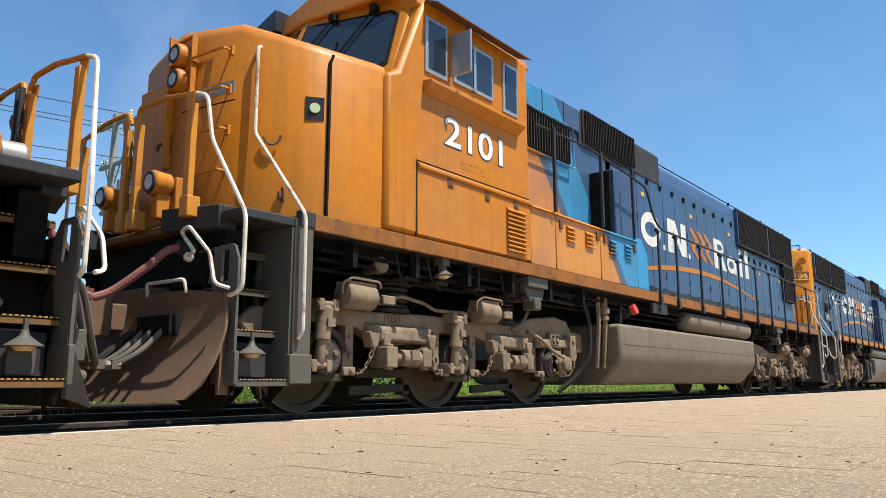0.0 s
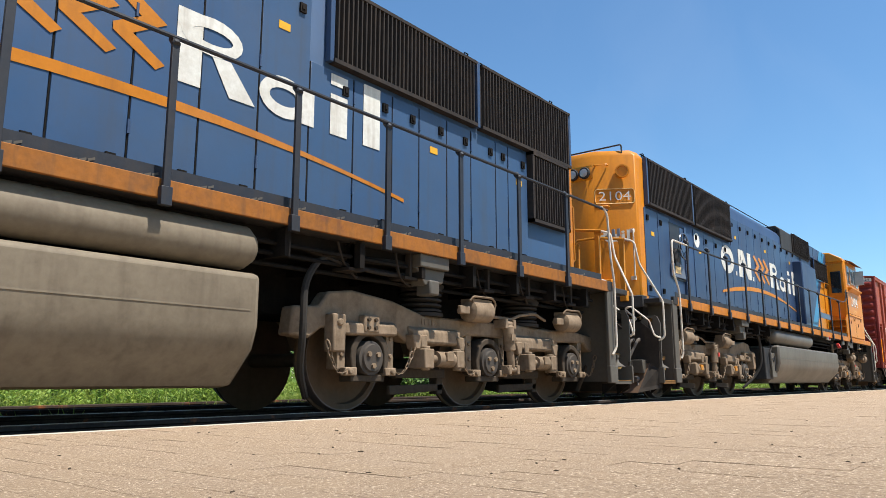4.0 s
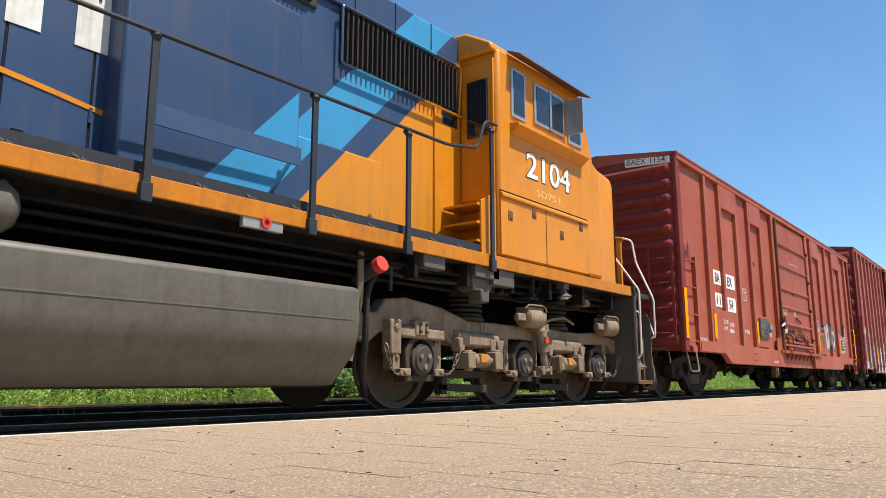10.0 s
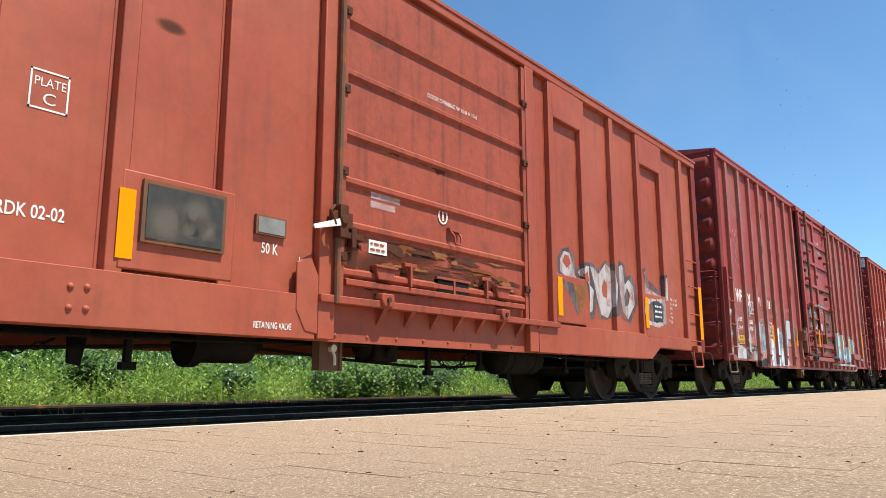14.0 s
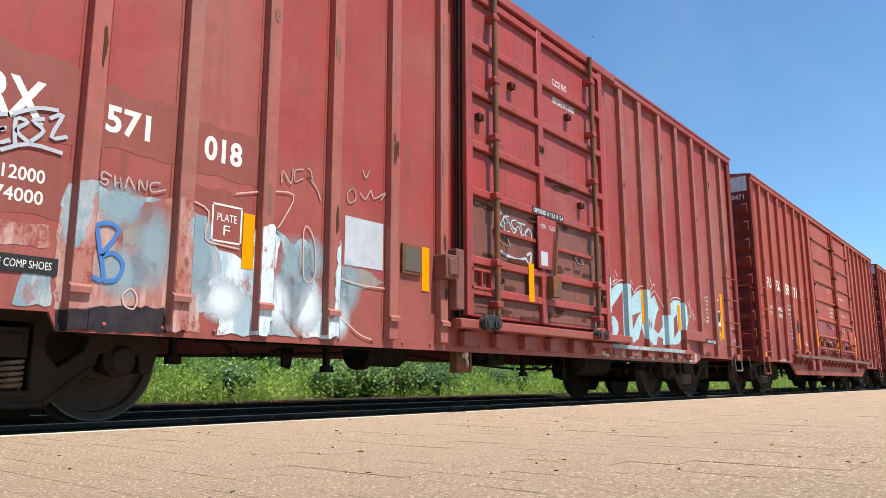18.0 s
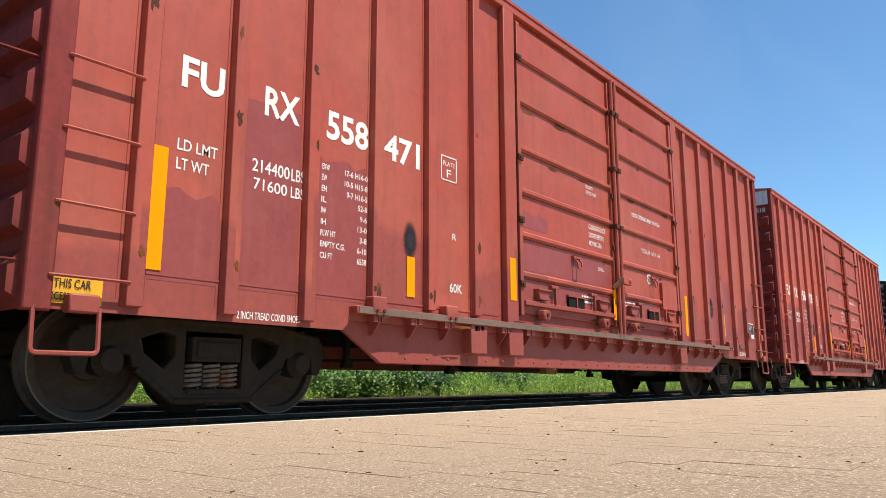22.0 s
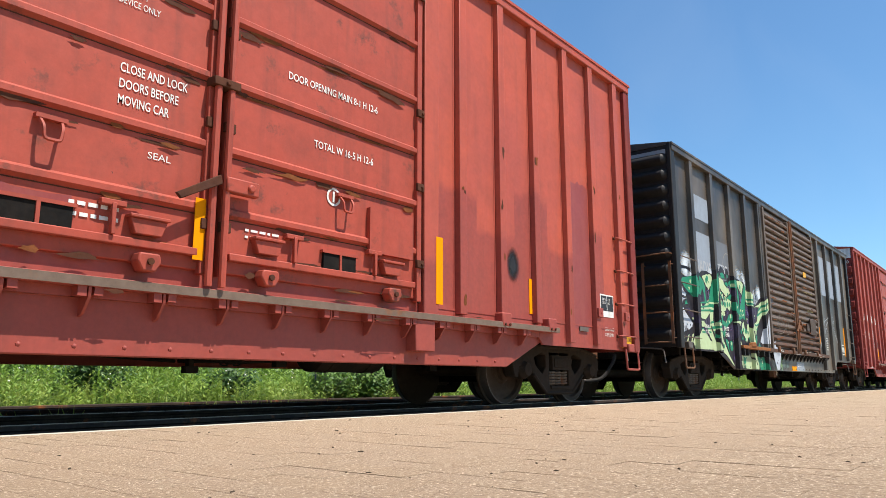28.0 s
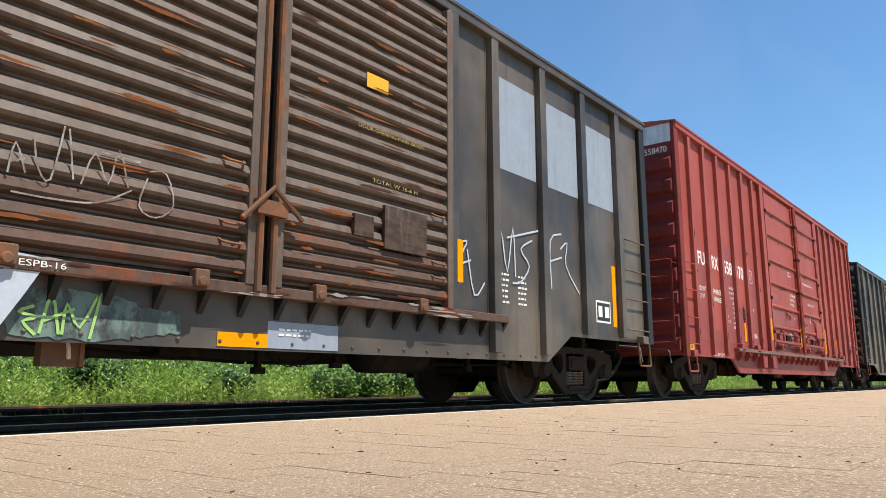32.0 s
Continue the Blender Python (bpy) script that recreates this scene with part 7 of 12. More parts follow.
# ---- black boxcar with corrugated doors and a large green mural of graffiti
def boxcar_black(x0, number, marked, label):
    L = 15.65
    ribs = [0.95, 2.08, 3.19, 4.28, 5.33, 11.26, 12.38, 13.5, 14.63]
    car, H, skin = boxcar("boxcar", x0, L, 4.6, "black_car", (0.9, 0.55), ((2.13, 3.06), (12.48, 13.09)), ribs, None, 1.05,
                          label, (1.75, 13.9), end_ribs=12, rib_w=0.085, rib_d=0.08)
    for a, b in ((5.55, 7.76), (8.02, 10.3)):
        d = part("door", Geo().box(a, b, -H + 0.03, -skin + 0.01, 1.1, 4.42), "black_door", car)
        n = 21
        for i in range(n):
            z = 1.2 + (4.3 - 1.2) * i / (n - 1)
            part("corrugation", Geo().prism([(-H + 0.03, z - 0.075), (-H - 0.03, z - 0.06), (-H - 0.045, z - 0.035), (-H - 0.03, z + 0.02), (-H + 0.03, z + 0.06)], a + 0.05, b - 0.05, "x"), "rust_low" if i < 3 else "black_door", d)
        for x in (a, b):
            part("door_edge", Geo().box(x - 0.05, x + 0.05, -H - 0.052, -H + 0.05, 1.05, 4.42), "black_door", d, bevel=0.008)
        for f in (0.2, 0.8):
            xx = a + (b - a) * f
            part("roller", Geo().box(xx - 0.06, xx + 0.06, -H - 0.08, -H + 0.02, 0.99, 1.12).cyl((xx, -H - 0.09, 1.03), (xx, -H - 0.06, 1.03), 0.04, 10), "brown_rust", d, bevel=0.01)
        for z in (1.35, 1.5, 2.0, 4.2):
            part("door_handle", Geo().tube(bend([(b - 0.3, -H - 0.02, z + 0.03), (b - 0.28, -H - 0.07, z), (b - 0.12, -H - 0.07, z), (b - 0.1, -H - 0.02, z + 0.03)], 0.02, 2), 0.012, 5), "brown_rust", d)
    for a, b, sd in ((5.65, 7.66, 3), (8.1, 10.2, 4)):
        rust_marks(car, a, b, [1.165 + 0.155 * k for k in range(21)], -H - 0.046, 46, sd + int(x0), w=(0.05, 0.4), h=(0.006, 0.018), mats=("rust_orange", "rust_dark"))
    for x in (7.82, 7.96):
        part("lock_rod", Geo().cyl((x, -H - 0.06, 1.0), (x, -H - 0.06, 4.45), 0.032, 8), "brown_rust", car)
    part("lock_lever", Geo().box(7.75, 8.05, -H - 0.12, -H - 0.05, 1.62, 1.74).tube([(7.6, -H - 0.12, 1.55), (7.9, -H - 0.12, 1.85), (8.2, -H - 0.12, 1.62)], 0.024, 6), "brown_rust", car)
    for x in (5.44, 10.42):
        part("door_post", Geo().box(x - 0.09, x + 0.09, -H - 0.012, -skin, 0.95, 4.48), "black_car", car, bevel=0.01)
    part("floor_ledge", Geo().box(4.2, 11.4, -H - 0.045, -skin, 0.97, 1.06), "rust_low", car, bevel=0.008)
    if marked:
        part("ledge_plate", Geo().box(3.3, 5.3, -H - 0.05, -skin, 0.985, 1.05), "rust_bright", car, "orange rusted ledge plate", bevel=0.006)
        part("ledge_block", Geo().prism([(3.86, 1.04), (3.9, 1.12), (4.12, 1.14), (4.18, 1.04)], -H - 0.07, -H + 0.02), "rust_bright", car, "orange rusted stop block", bevel=0.012)
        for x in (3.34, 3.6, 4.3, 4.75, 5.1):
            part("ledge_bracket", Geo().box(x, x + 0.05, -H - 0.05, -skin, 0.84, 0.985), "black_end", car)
    # brackets use the darkened paint copy, for the shade below the ledge
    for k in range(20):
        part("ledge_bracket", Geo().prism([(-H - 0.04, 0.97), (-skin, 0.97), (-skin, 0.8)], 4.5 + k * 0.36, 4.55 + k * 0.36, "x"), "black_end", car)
    for x0_, x1_, z0, z1 in ((10.46, 10.56, 1.36, 1.83), (14.38, 14.5, 1.1, 2.02)):
        part("reflector", flat(rect(x0_, x1_, z0, z1), -(H + 0.013 if x0_ < 11 else skin + 0.002), 0.004), "reflector", car, "yellow reflector tape")
    ladder(car, 0.2, 1.02, -skin, [2.53, 2.05, 1.56, 1.08], "black_door")
    ladder(car, L - 0.9, L - 0.12, -skin, [2.48, 2.0, 1.55, 1.08], "black_door")
    stirrup(car, 0.14, -H, 0.9, "brown_rust", 0.4, 0.36)
    stirrup(car, L - 0.55, -H, 0.9, "brown_rust", 0.4, 0.36)
    end_ladder(car, -0.16, (-1.52, -1.02), 0.95, 2.4, (0.98, 1.5, 1.98), "brown_rust")
    part("end_rail", Geo().tube(bend([(-0.02, -1.52, 2.55), (-0.16, -1.52, 2.55), (-0.16, 0.2, 2.5), (-0.02, 0.2, 2.5)], 0.04), 0.014, 5), "brown_rust", car)
    part("platform", Geo().box(-0.36, -0.04, -0.8, 0.8, 1.05, 1.09), "steel", car)
    part("end_board", Geo().box(-0.15, -0.11, -0.75, -0.28, 1.5, 1.8), "black_car", car)
    e = part("number_panel", Geo().box(-0.006, 0.0, -1.5, -0.75, 4.26, 4.5), "grey_patch", car)
    if not marked:
        return car
    g = letters("NADX " + number, 0, 0.62, 0, 0.12, 0, 0.01)
    part("lettering", Geo().add([(-0.014, -1.46 + (0.62 - a), 4.3 + c) for a, b, c in g.v], g.f), "white", e)
    placard(car, 1.08, 1.98, 2.3, 3.16, -skin, "grey_patch", 0.001)
    placard(car, 1.08, 1.98, 3.42, 3.9, -skin, "grey_patch")
    placard(car, 2.22, 3.08, 2.3, 3.14, -skin, "patch_dull", 0.001)
    part("graffiti", hoop(3.0, 2.66, 0.3, 0.3, 0.02, -skin, 26, 0.0014), "gr_faint", car, "faint grey sprayed ring")
    words(car, "PLATE", 3.66, 3.82, 2.52, 2.58, -skin, "sign_dim", lift=0.004)
    for i in range(3):
        placard(car, 11.4 + i * 1.13, 12.27 + i * 1.13, 2.87, 4.06, -skin, "grey_patch")
    words(car, "NADX", 1.13, 1.94, 2.38, 2.62, -skin, "letter_dull", bold=0.02, lift=0.0024)
    words(car, number, 2.36, 2.98, 2.48, 2.67, -skin, "letter_dull", bold=0.02, lift=0.0024)
    placard(car, 9.0, 9.3, 3.1, 3.25, -H - 0.046, "sign_yellow")
    part("routing_board", Geo().box(9.25, 9.87, -H - 0.075, -H - 0.03, 1.55, 1.97), "board_wood", car, "dark wooden routing board")
    part("routing_board", Geo().box(8.85, 9.1, -H - 0.075, -H - 0.03, 1.62, 1.82), "board_wood", car)
    words(car, "DOOR OPENING MAIN DOOR", 8.9, 9.85, 2.67, 2.71, -H - 0.047, "sign_dim")
    words(car, "TOTAL W 16-6 H", 9.1, 9.75, 2.17, 2.21, -H - 0.047, "sign_dim")
    pl = placard(car, 13.84, 14.3, 1.14, 1.46, -skin)
    part("placard", flat(rect(13.87, 14.27, 1.17, 1.43), -skin - 0.004, 0.003), "decal", pl)
    part("lettering", Geo().prism(rect(13.9, 14.02, 1.22, 1.38), -skin - 0.011, -skin - 0.008).prism(rect(14.1, 14.24, 1.22, 1.38), -skin - 0.011, -skin - 0.008), "white", pl)
    placard(car, 7.57, 8.04, 0.57, 0.68, -skin - 0.002, "reflector")
    placard(car, 8.04, 8.82, 0.57, 0.79, -skin - 0.002, "grey_patch")
    bars(car, 8.15, 8.5, 0.66, 0.75, 2, -skin - 0.006)
    bars(car, 11.4, 11.6, 1.2, 1.6, 6, -skin)
    bars(car, 11.8, 12.0, 1.2, 1.6, 6, -skin)
    words(car, "GESPB-16", 6.0, 6.35, 1.0, 1.04, -H - 0.05)
    mural(car, H, skin)
    return car


def frayed(r, *poly):
    """An outline with the uneven edge of worn spray paint."""
    out = []
    for (a, b), (c, d) in zip(poly, poly[1:] + poly[:1]):
        n = max(1, int(math.hypot(c - a, d - b) / 0.045))
        for k in range(n):
            s = 0.014 if k else 0.0
            out.append((a + (c - a) * k / n + r.uniform(-s, s), b + (d - b) * k / n + r.uniform(-s, s)))
    return out


def side_cuts(posts, w, start, end, H, skin):
    """Stretches of a side: sheet, post flank, post face, post flank, sheet and so on, with their depths."""
    out = [(start, posts[0] - w, skin, skin)]
    for i, p in enumerate(posts):
        out += [(p - w, p - w * 0.84, skin, H), (p - w * 0.84, p + w * 0.84, H, H), (p + w * 0.84, p + w, H, skin)]
        out.append((p + w, posts[i + 1] - w if i < len(posts) - 1 else end, skin, skin))
    return [k for k in out if k[1] > k[0] + 0.005]


def sprayer(car, H, skin, cuts, names):
    """Gives a function that lays flat paint shapes onto the sheets and posts of a side."""
    def clip(poly, x, keep):
        out = []
        for (a, b), (c, d) in zip(poly, poly[1:] + poly[:1]):
            ina, inc = (a - x) * keep >= 0, (c - x) * keep >= 0
            if ina:
                out.append((a, b))
            if ina != inc:
                out.append((x, b + (d - b) * (x - a) / (c - a)))
        return out

    coat = itertools.count()

    def spray(mat, layer, *poly):
        g = Geo()
        layer += 0.03 * next(coat)
        for a, b, ya, yb in cuts:
            q = clip(clip(list(poly), a, 1), b, -1) if poly else []
            if len(q) > 2 and max(p[0] for p in q) - min(p[0] for p in q) > 0.004:
                bm = bmesh.new()
                vs = [bm.verts.new((p[0] + (0.0 if ya == yb else (0.0015 + layer * 0.0006) * (1 if ya > yb else -1)), -ya - (yb - ya) * (p[0] - a) / (b - a) - 0.002 - layer * 0.0009, p[1])) for p in q]
                f = bm.faces.new(vs)
                f.normal_update()
                if f.normal.y > 0:
                    f.normal_flip()
                bmesh.ops.triangulate(bm, faces=[f])
                bm.verts.index_update()
                g.add([tuple(v.co) for v in bm.verts], [tuple(v.index for v in t.verts) for t in bm.faces])
                bm.free()
        if g.v:
            part("graffiti", g, mat, car, names[mat] + " sprayed graffiti shape")
    return spray


def soft(car, cx, cz, rx, rz, y, mat, label):
    """A blown-on cloud of paint that thins out towards its rim."""
    return part("overspray", flat(oval(cx, cz, rx, rz, 24), y, 0.0006), mat, car, label)


def mural(car, H, skin):
    """Green, mint and violet letter shapes on a dark ground, sprayed over sheets and posts."""
    posts = [0.95, 2.08, 3.19, 4.28, 5.33]
    cuts = side_cuts(posts, 0.085, -0.1, 5.36, H, skin) + [(5.36, 5.53, H + 0.012, H + 0.012), (5.53, 6.3, H + 0.03, H + 0.03)]
    spray = sprayer(car, H, skin, cuts, {"gr_dark": "black", "gr_mint": "mint", "gr_green": "green", "gr_violet": "violet", "gr_white": "white"})

    def eased(*p):
        """The outline with its corners rounded."""
        q = []
        for (a, b), (c, e) in zip(p, p[1:] + p[:1]):
            q += [(a + (c - a) * k, b + (e - b) * k) for k in (0.18, 0.82)]
        return q

    def dot(mat, layer, x, z, r):
        spray(mat, layer, *oval(x, z, r, r, 12))

    for cx, cz, rx, rz in ((0.62, 2.4, 0.34, 0.34), (0.8, 2.3, 0.22, 0.3), (1.9, 2.36, 0.2, 0.24), (2.2, 2.4, 0.16, 0.24), (3.42, 2.48, 0.36, 0.34), (3.66, 2.46, 0.34, 0.3), (3.92, 2.42, 0.3, 0.34), (4.6, 2.1, 0.3, 0.24), (4.84, 2.14, 0.34, 0.28), (5.08, 2.24, 0.28, 0.28), (0.3, 1.5, 0.34, 0.6)):
        soft(car, cx, cz, rx, rz, -skin - 0.0012, "soft_white", "soft white overspray")
    spray("gr_dark", 1, (0.2, 0.89), (0.17, 1.07), (0.34, 1.18), (0.58, 1.22), (0.77, 1.29), (0.82, 1.37), (0.61, 1.47), (0.45, 1.54), (0.31, 1.65), (0.38, 1.76), (0.59, 1.79), (0.42, 1.93), (0.38, 2.01), (0.25, 2.11), (0.36, 2.23), (0.5, 2.21), (0.65, 2.21), (0.83, 2.24), (0.95, 2.32), (1.11, 2.4), (1.29, 2.35), (1.42, 2.41), (1.7, 2.43), (1.91, 2.4), (2.06, 2.4), (2.14, 2.47), (2.28, 2.41), (2.46, 2.35), (2.64, 2.33), (2.89, 2.36), (3.16, 2.46), (3.37, 2.42), (3.59, 2.47), (3.6, 0.58), (3.12, 0.56), (2.08, 0.87), (0.86, 0.86))
    spray("gr_dark", 1.5, (2.87, 2.41), (3.18, 2.47), (3.34, 2.37), (3.45, 2.47), (3.6, 2.48), (3.87, 2.44), (4.02, 2.47), (4.06, 2.34), (4.23, 2.23), (4.33, 2.18), (4.52, 2.04), (4.83, 2.02), (5.11, 2.17), (5.41, 2.27), (5.52, 2.25), (5.85, 2.26), (5.87, 2.22), (5.61, 1.95), (5.24, 1.44), (5.06, 1.2), (5.26, 0.9), (5.53, 0.56), (3.05, 0.56))
    spray("gr_white", 2, (0.22, 1.95), (0.31, 2.01), (0.42, 1.93), (0.54, 1.88), (0.38, 1.77), (0.3, 1.64), (0.45, 1.52), (0.61, 1.45), (0.78, 1.36), (0.75, 1.3), (0.58, 1.23), (0.31, 1.18), (0.18, 1.08), (0.02, 1.06), (0.01, 1.29), (0.11, 1.32), (0.13, 1.45), (0.21, 1.46), (0.27, 1.38), (0.33, 1.55), (0.26, 1.67), (0.23, 1.82))
    spray("gr_mint", 2, (0.75, 1.02), (0.84, 1.1), (0.98, 1.22), (1.14, 1.31), (1.39, 1.28), (1.67, 1.08), (1.92, 1.03), (2.12, 0.97), (1.87, 0.91), (0.85, 0.89))
    spray("gr_mint", 2, (1.08, 1.81), (1.45, 1.74), (1.68, 1.86), (2.08, 2.11), (2.14, 1.91), (1.84, 1.69), (1.7, 1.59), (1.47, 1.47), (1.29, 1.48), (1.12, 1.53), (1.05, 1.66))
    spray("gr_mint", 2, (1.1, 1.28), (1.26, 1.33), (1.62, 1.16), (1.87, 1.04), (2.12, 1.01), (2.11, 1.37), (1.92, 1.43), (1.84, 1.57), (1.47, 1.44), (1.21, 1.43))
    spray("gr_green", 2, (0.3, 2.1), (0.4, 2.17), (0.68, 2.21), (0.91, 2.25), (1.09, 2.07), (1.01, 1.98), (0.9, 1.84), (0.71, 1.9), (0.48, 1.99))
    spray("gr_green", 3, (1, 2.29), (1.11, 2.32), (1.29, 2.29), (1.47, 2.21), (1.6, 2.04), (1.59, 1.84), (1.51, 1.75), (1.45, 1.97), (1.38, 2.06), (1.27, 1.92), (1.14, 1.88), (0.94, 1.92), (1.05, 1.99), (1.28, 2.03), (1.23, 2.14), (1.08, 2.21))
    spray("gr_mint", 3, (1.4, 2.3), (1.7, 2.37), (1.94, 2.28), (1.75, 2.06), (1.62, 2.12))
    dot("gr_green", 4, 1.64, 2.24, 0.06)
    spray("gr_violet", 3, (1.2, 1.87), (1.36, 1.93), (1.45, 2), (1.46, 1.74), (1.4, 1.65))
    spray("gr_violet", 3, (1.53, 2.1), (1.62, 2.04), (1.7, 1.98), (1.59, 1.8), (1.55, 1.95))
    spray("gr_green", 3, (0.42, 1.67), (0.5, 1.77), (0.59, 1.7))
    spray("gr_violet", 3, (0.44, 1.61), (0.65, 1.63), (0.97, 1.46), (0.98, 1.29), (0.82, 1.4), (0.62, 1.52))
    spray("gr_green", 4, (1.1, 1.77), (2.09, 1.88), (2.09, 1.85), (1.1, 1.74))
    spray("gr_green", 4, (1.07, 1.69), (2.14, 1.81), (2.14, 1.77), (1.07, 1.66))
    spray("gr_green", 4, (1.12, 1.63), (1.94, 1.7), (1.94, 1.66), (1.12, 1.6))
    spray("gr_green", 4, (1.13, 1.29), (2.11, 1.34), (2.11, 1.31), (1.13, 1.27))
    spray("gr_green", 4, (1.12, 1.23), (2.11, 1.27), (2.11, 1.24), (1.12, 1.2))
    spray("gr_violet", 4, (1.38, 1.42), (1.72, 1.58), (1.69, 1.33), (1.57, 1.34))
    spray("gr_violet", 4, (1.28, 1.32), (1.52, 1.33), (1.69, 1.12), (1.48, 1.2))
    spray("gr_mint", 3, (0.22, 0.95), (0.28, 0.95), (0.38, 1.11), (0.32, 1.1))
    spray("gr_mint", 3, (0.41, 0.97), (0.47, 0.97), (0.58, 1.14), (0.52, 1.13))
    spray("gr_mint", 3, (0.63, 0.99), (0.69, 0.99), (0.81, 1.17), (0.74, 1.16))
    dot("gr_mint", 4, 0.77, 2.13, 0.04)
    dot("gr_mint", 4, 0.69, 2, 0.03)
    dot("gr_mint", 4, 0.8, 1.44, 0.03)
    dot("gr_dark", 4, 0.49, 1.32, 0.02)
    dot("gr_dark", 4, 0.51, 1.23, 0.03)
    dot("gr_dark", 4, 0.66, 1.32, 0.02)
    dot("gr_dark", 4, 1, 1.7, 0.03)
    dot("gr_dark", 4, 1.01, 1.63, 0.03)
    spray("gr_dark", 4, (0.36, 1.28), (0.37, 1.28), (0.39, 1.14), (0.38, 1.14))
    spray("gr_dark", 4, (0.39, 1.29), (0.4, 1.29), (0.41, 1.15), (0.4, 1.14))
    spray("gr_dark", 4, (0.42, 1.29), (0.42, 1.29), (0.44, 1.15), (0.43, 1.15))
    spray("gr_dark", 4, (0.44, 1.29), (0.45, 1.3), (0.46, 1.15), (0.45, 1.15))
    spray("gr_dark", 4, (0.7, 1.83), (0.71, 1.83), (0.72, 1.69), (0.71, 1.69))
    spray("gr_dark", 4, (0.72, 1.84), (0.73, 1.84), (0.74, 1.69), (0.73, 1.69))
    spray("gr_dark", 4, (0.75, 1.84), (0.76, 1.84), (0.77, 1.7), (0.76, 1.7))
    spray("gr_dark", 4, (0.23, 1.85), (0.39, 1.84), (0.53, 1.81), (0.39, 1.79), (0.23, 1.81))
    spray("gr_dark", 0.5, (0.21, 2.36), (0.38, 2.39), (0.59, 2.4), (0.83, 2.38), (0.83, 2.31), (0.6, 2.35), (0.39, 2.33), (0.22, 2.31))
    spray("gr_violet", 4, (4.48, 1.91), (4.98, 1.97), (4.76, 1.68), (4.52, 1.56), (4.59, 1.75))
    spray("gr_mint", 3, (4.61, 1.94), (5.02, 2.03), (5.46, 2.21), (5.69, 2.14), (5.53, 1.96), (5.22, 1.79), (4.94, 1.62), (4.69, 1.4), (4.53, 1.33), (4.47, 1.53), (4.78, 1.63), (5.05, 1.99))
    spray("gr_green", 4.5, (4.95, 1.92), (5.47, 2.13), (5.46, 2.08), (4.91, 1.85))
    spray("gr_green", 4.5, (4.84, 1.79), (5.47, 1.99), (5.42, 1.93), (4.8, 1.73))
    spray("gr_green", 4.5, (4.56, 1.51), (4.99, 1.62), (4.94, 1.58), (4.55, 1.47))
    spray("gr_green", 4.5, (4.52, 1.41), (4.84, 1.5), (4.79, 1.45), (4.53, 1.36))
    spray("gr_white", 3, (5.53, 1.92), (5.56, 1.9), (5.49, 1.48), (5.45, 1.15), (5.11, 1.15), (4.97, 1.2), (5.24, 1.48))
    spray("gr_dark", 4, (4.99, 1.59), (5.48, 1.84), (5.33, 1.61), (5.05, 1.37), (4.7, 1.18), (4.5, 1.12))
    spray("gr_green", 3, (4.51, 0.88), (4.88, 1.16), (5.12, 0.89), (5.35, 0.57), (4.85, 0.56))
    dot("gr_mint", 4, 4.92, 0.8, 0.02)
    dot("gr_mint", 4, 4.99, 0.73, 0.04)
    dot("gr_mint", 4, 4.94, 0.66, 0.02)
    spray("gr_white", 3, (5.51, 1.16), (5.77, 1.23), (5.79, 1.1), (6.25, 1.06), (6.13, 0.84), (5.97, 0.57), (5.77, 0.57), (5.58, 0.84))
    dot("gr_dark", 4, 5.88, 0.79, 0.02)
    dot("gr_dark", 4, 5.82, 0.72, 0.03)
    spray("gr_dark", 3, (4.78, 2.34), (4.8, 2.35), (4.81, 2.02), (4.8, 2.02))
    spray("gr_dark", 3, (4.81, 2.35), (4.83, 2.36), (4.84, 2.03), (4.83, 2.02))
    spray("gr_dark", 3, (4.84, 2.36), (4.86, 2.37), (4.87, 2.04), (4.86, 2.03))
    spray("gr_mint", 3, *eased((1.64, 2.34), (1.80, 2.38), (1.90, 2.38), (1.98, 2.33), (1.86, 2.13), (1.75, 2.16), (1.65, 2.21)))
    spray("gr_green", 3, *eased((2.13, 2.47), (1.99, 2.28), (1.84, 2.10), (1.68, 1.84), (1.71, 1.63), (1.97, 1.65), (2.01, 1.81), (2.05, 1.96), (2.10, 2.18), (2.13, 2.37)))
    spray("gr_mint", 4, *eased((1.69, 1.83), (2.02, 1.84), (2.01, 1.80), (1.69, 1.79)))
    spray("gr_mint", 4, *eased((1.70, 1.73), (1.99, 1.73), (1.99, 1.68), (1.70, 1.69)))
    spray("gr_mint", 3, *eased((1.71, 1.62), (1.97, 1.65), (1.89, 1.47), (1.91, 1.37), (2.04, 1.51), (2.08, 1.43), (2.15, 1.43), (2.13, 1.61), (2.24, 1.54), (2.27, 1.18), (2.08, 1.04), (1.94, 1.23), (1.73, 1.43)))
    spray("gr_green", 4, *eased((1.72, 1.44), (1.90, 1.47), (2.24, 1.52), (2.24, 1.48), (1.92, 1.43), (1.73, 1.40)))
    spray("gr_green", 4, *eased((1.75, 1.35), (2.00, 1.37), (2.25, 1.41), (2.25, 1.37), (2.00, 1.32), (1.78, 1.31)))
    spray("gr_green", 4, *eased((1.84, 1.27), (2.09, 1.29), (2.10, 1.26), (1.85, 1.25)))
    spray("gr_green", 4, *eased((2.10, 1.28), (2.26, 1.30), (2.26, 1.27), (2.11, 1.25)))
    spray("gr_dark", 4, *eased((1.73, 1.40), (1.73, 1.33), (1.92, 1.13), (2.07, 0.99), (2.16, 0.92), (2.25, 0.91), (2.14, 1.01), (1.95, 1.19)))
    spray("gr_dark", 4, *eased((1.91, 1.17), (1.94, 1.26), (2.01, 1.32), (2.05, 1.26), (2.09, 1.02), (2.04, 1.03), (2.01, 1.18), (2.00, 1.17)))
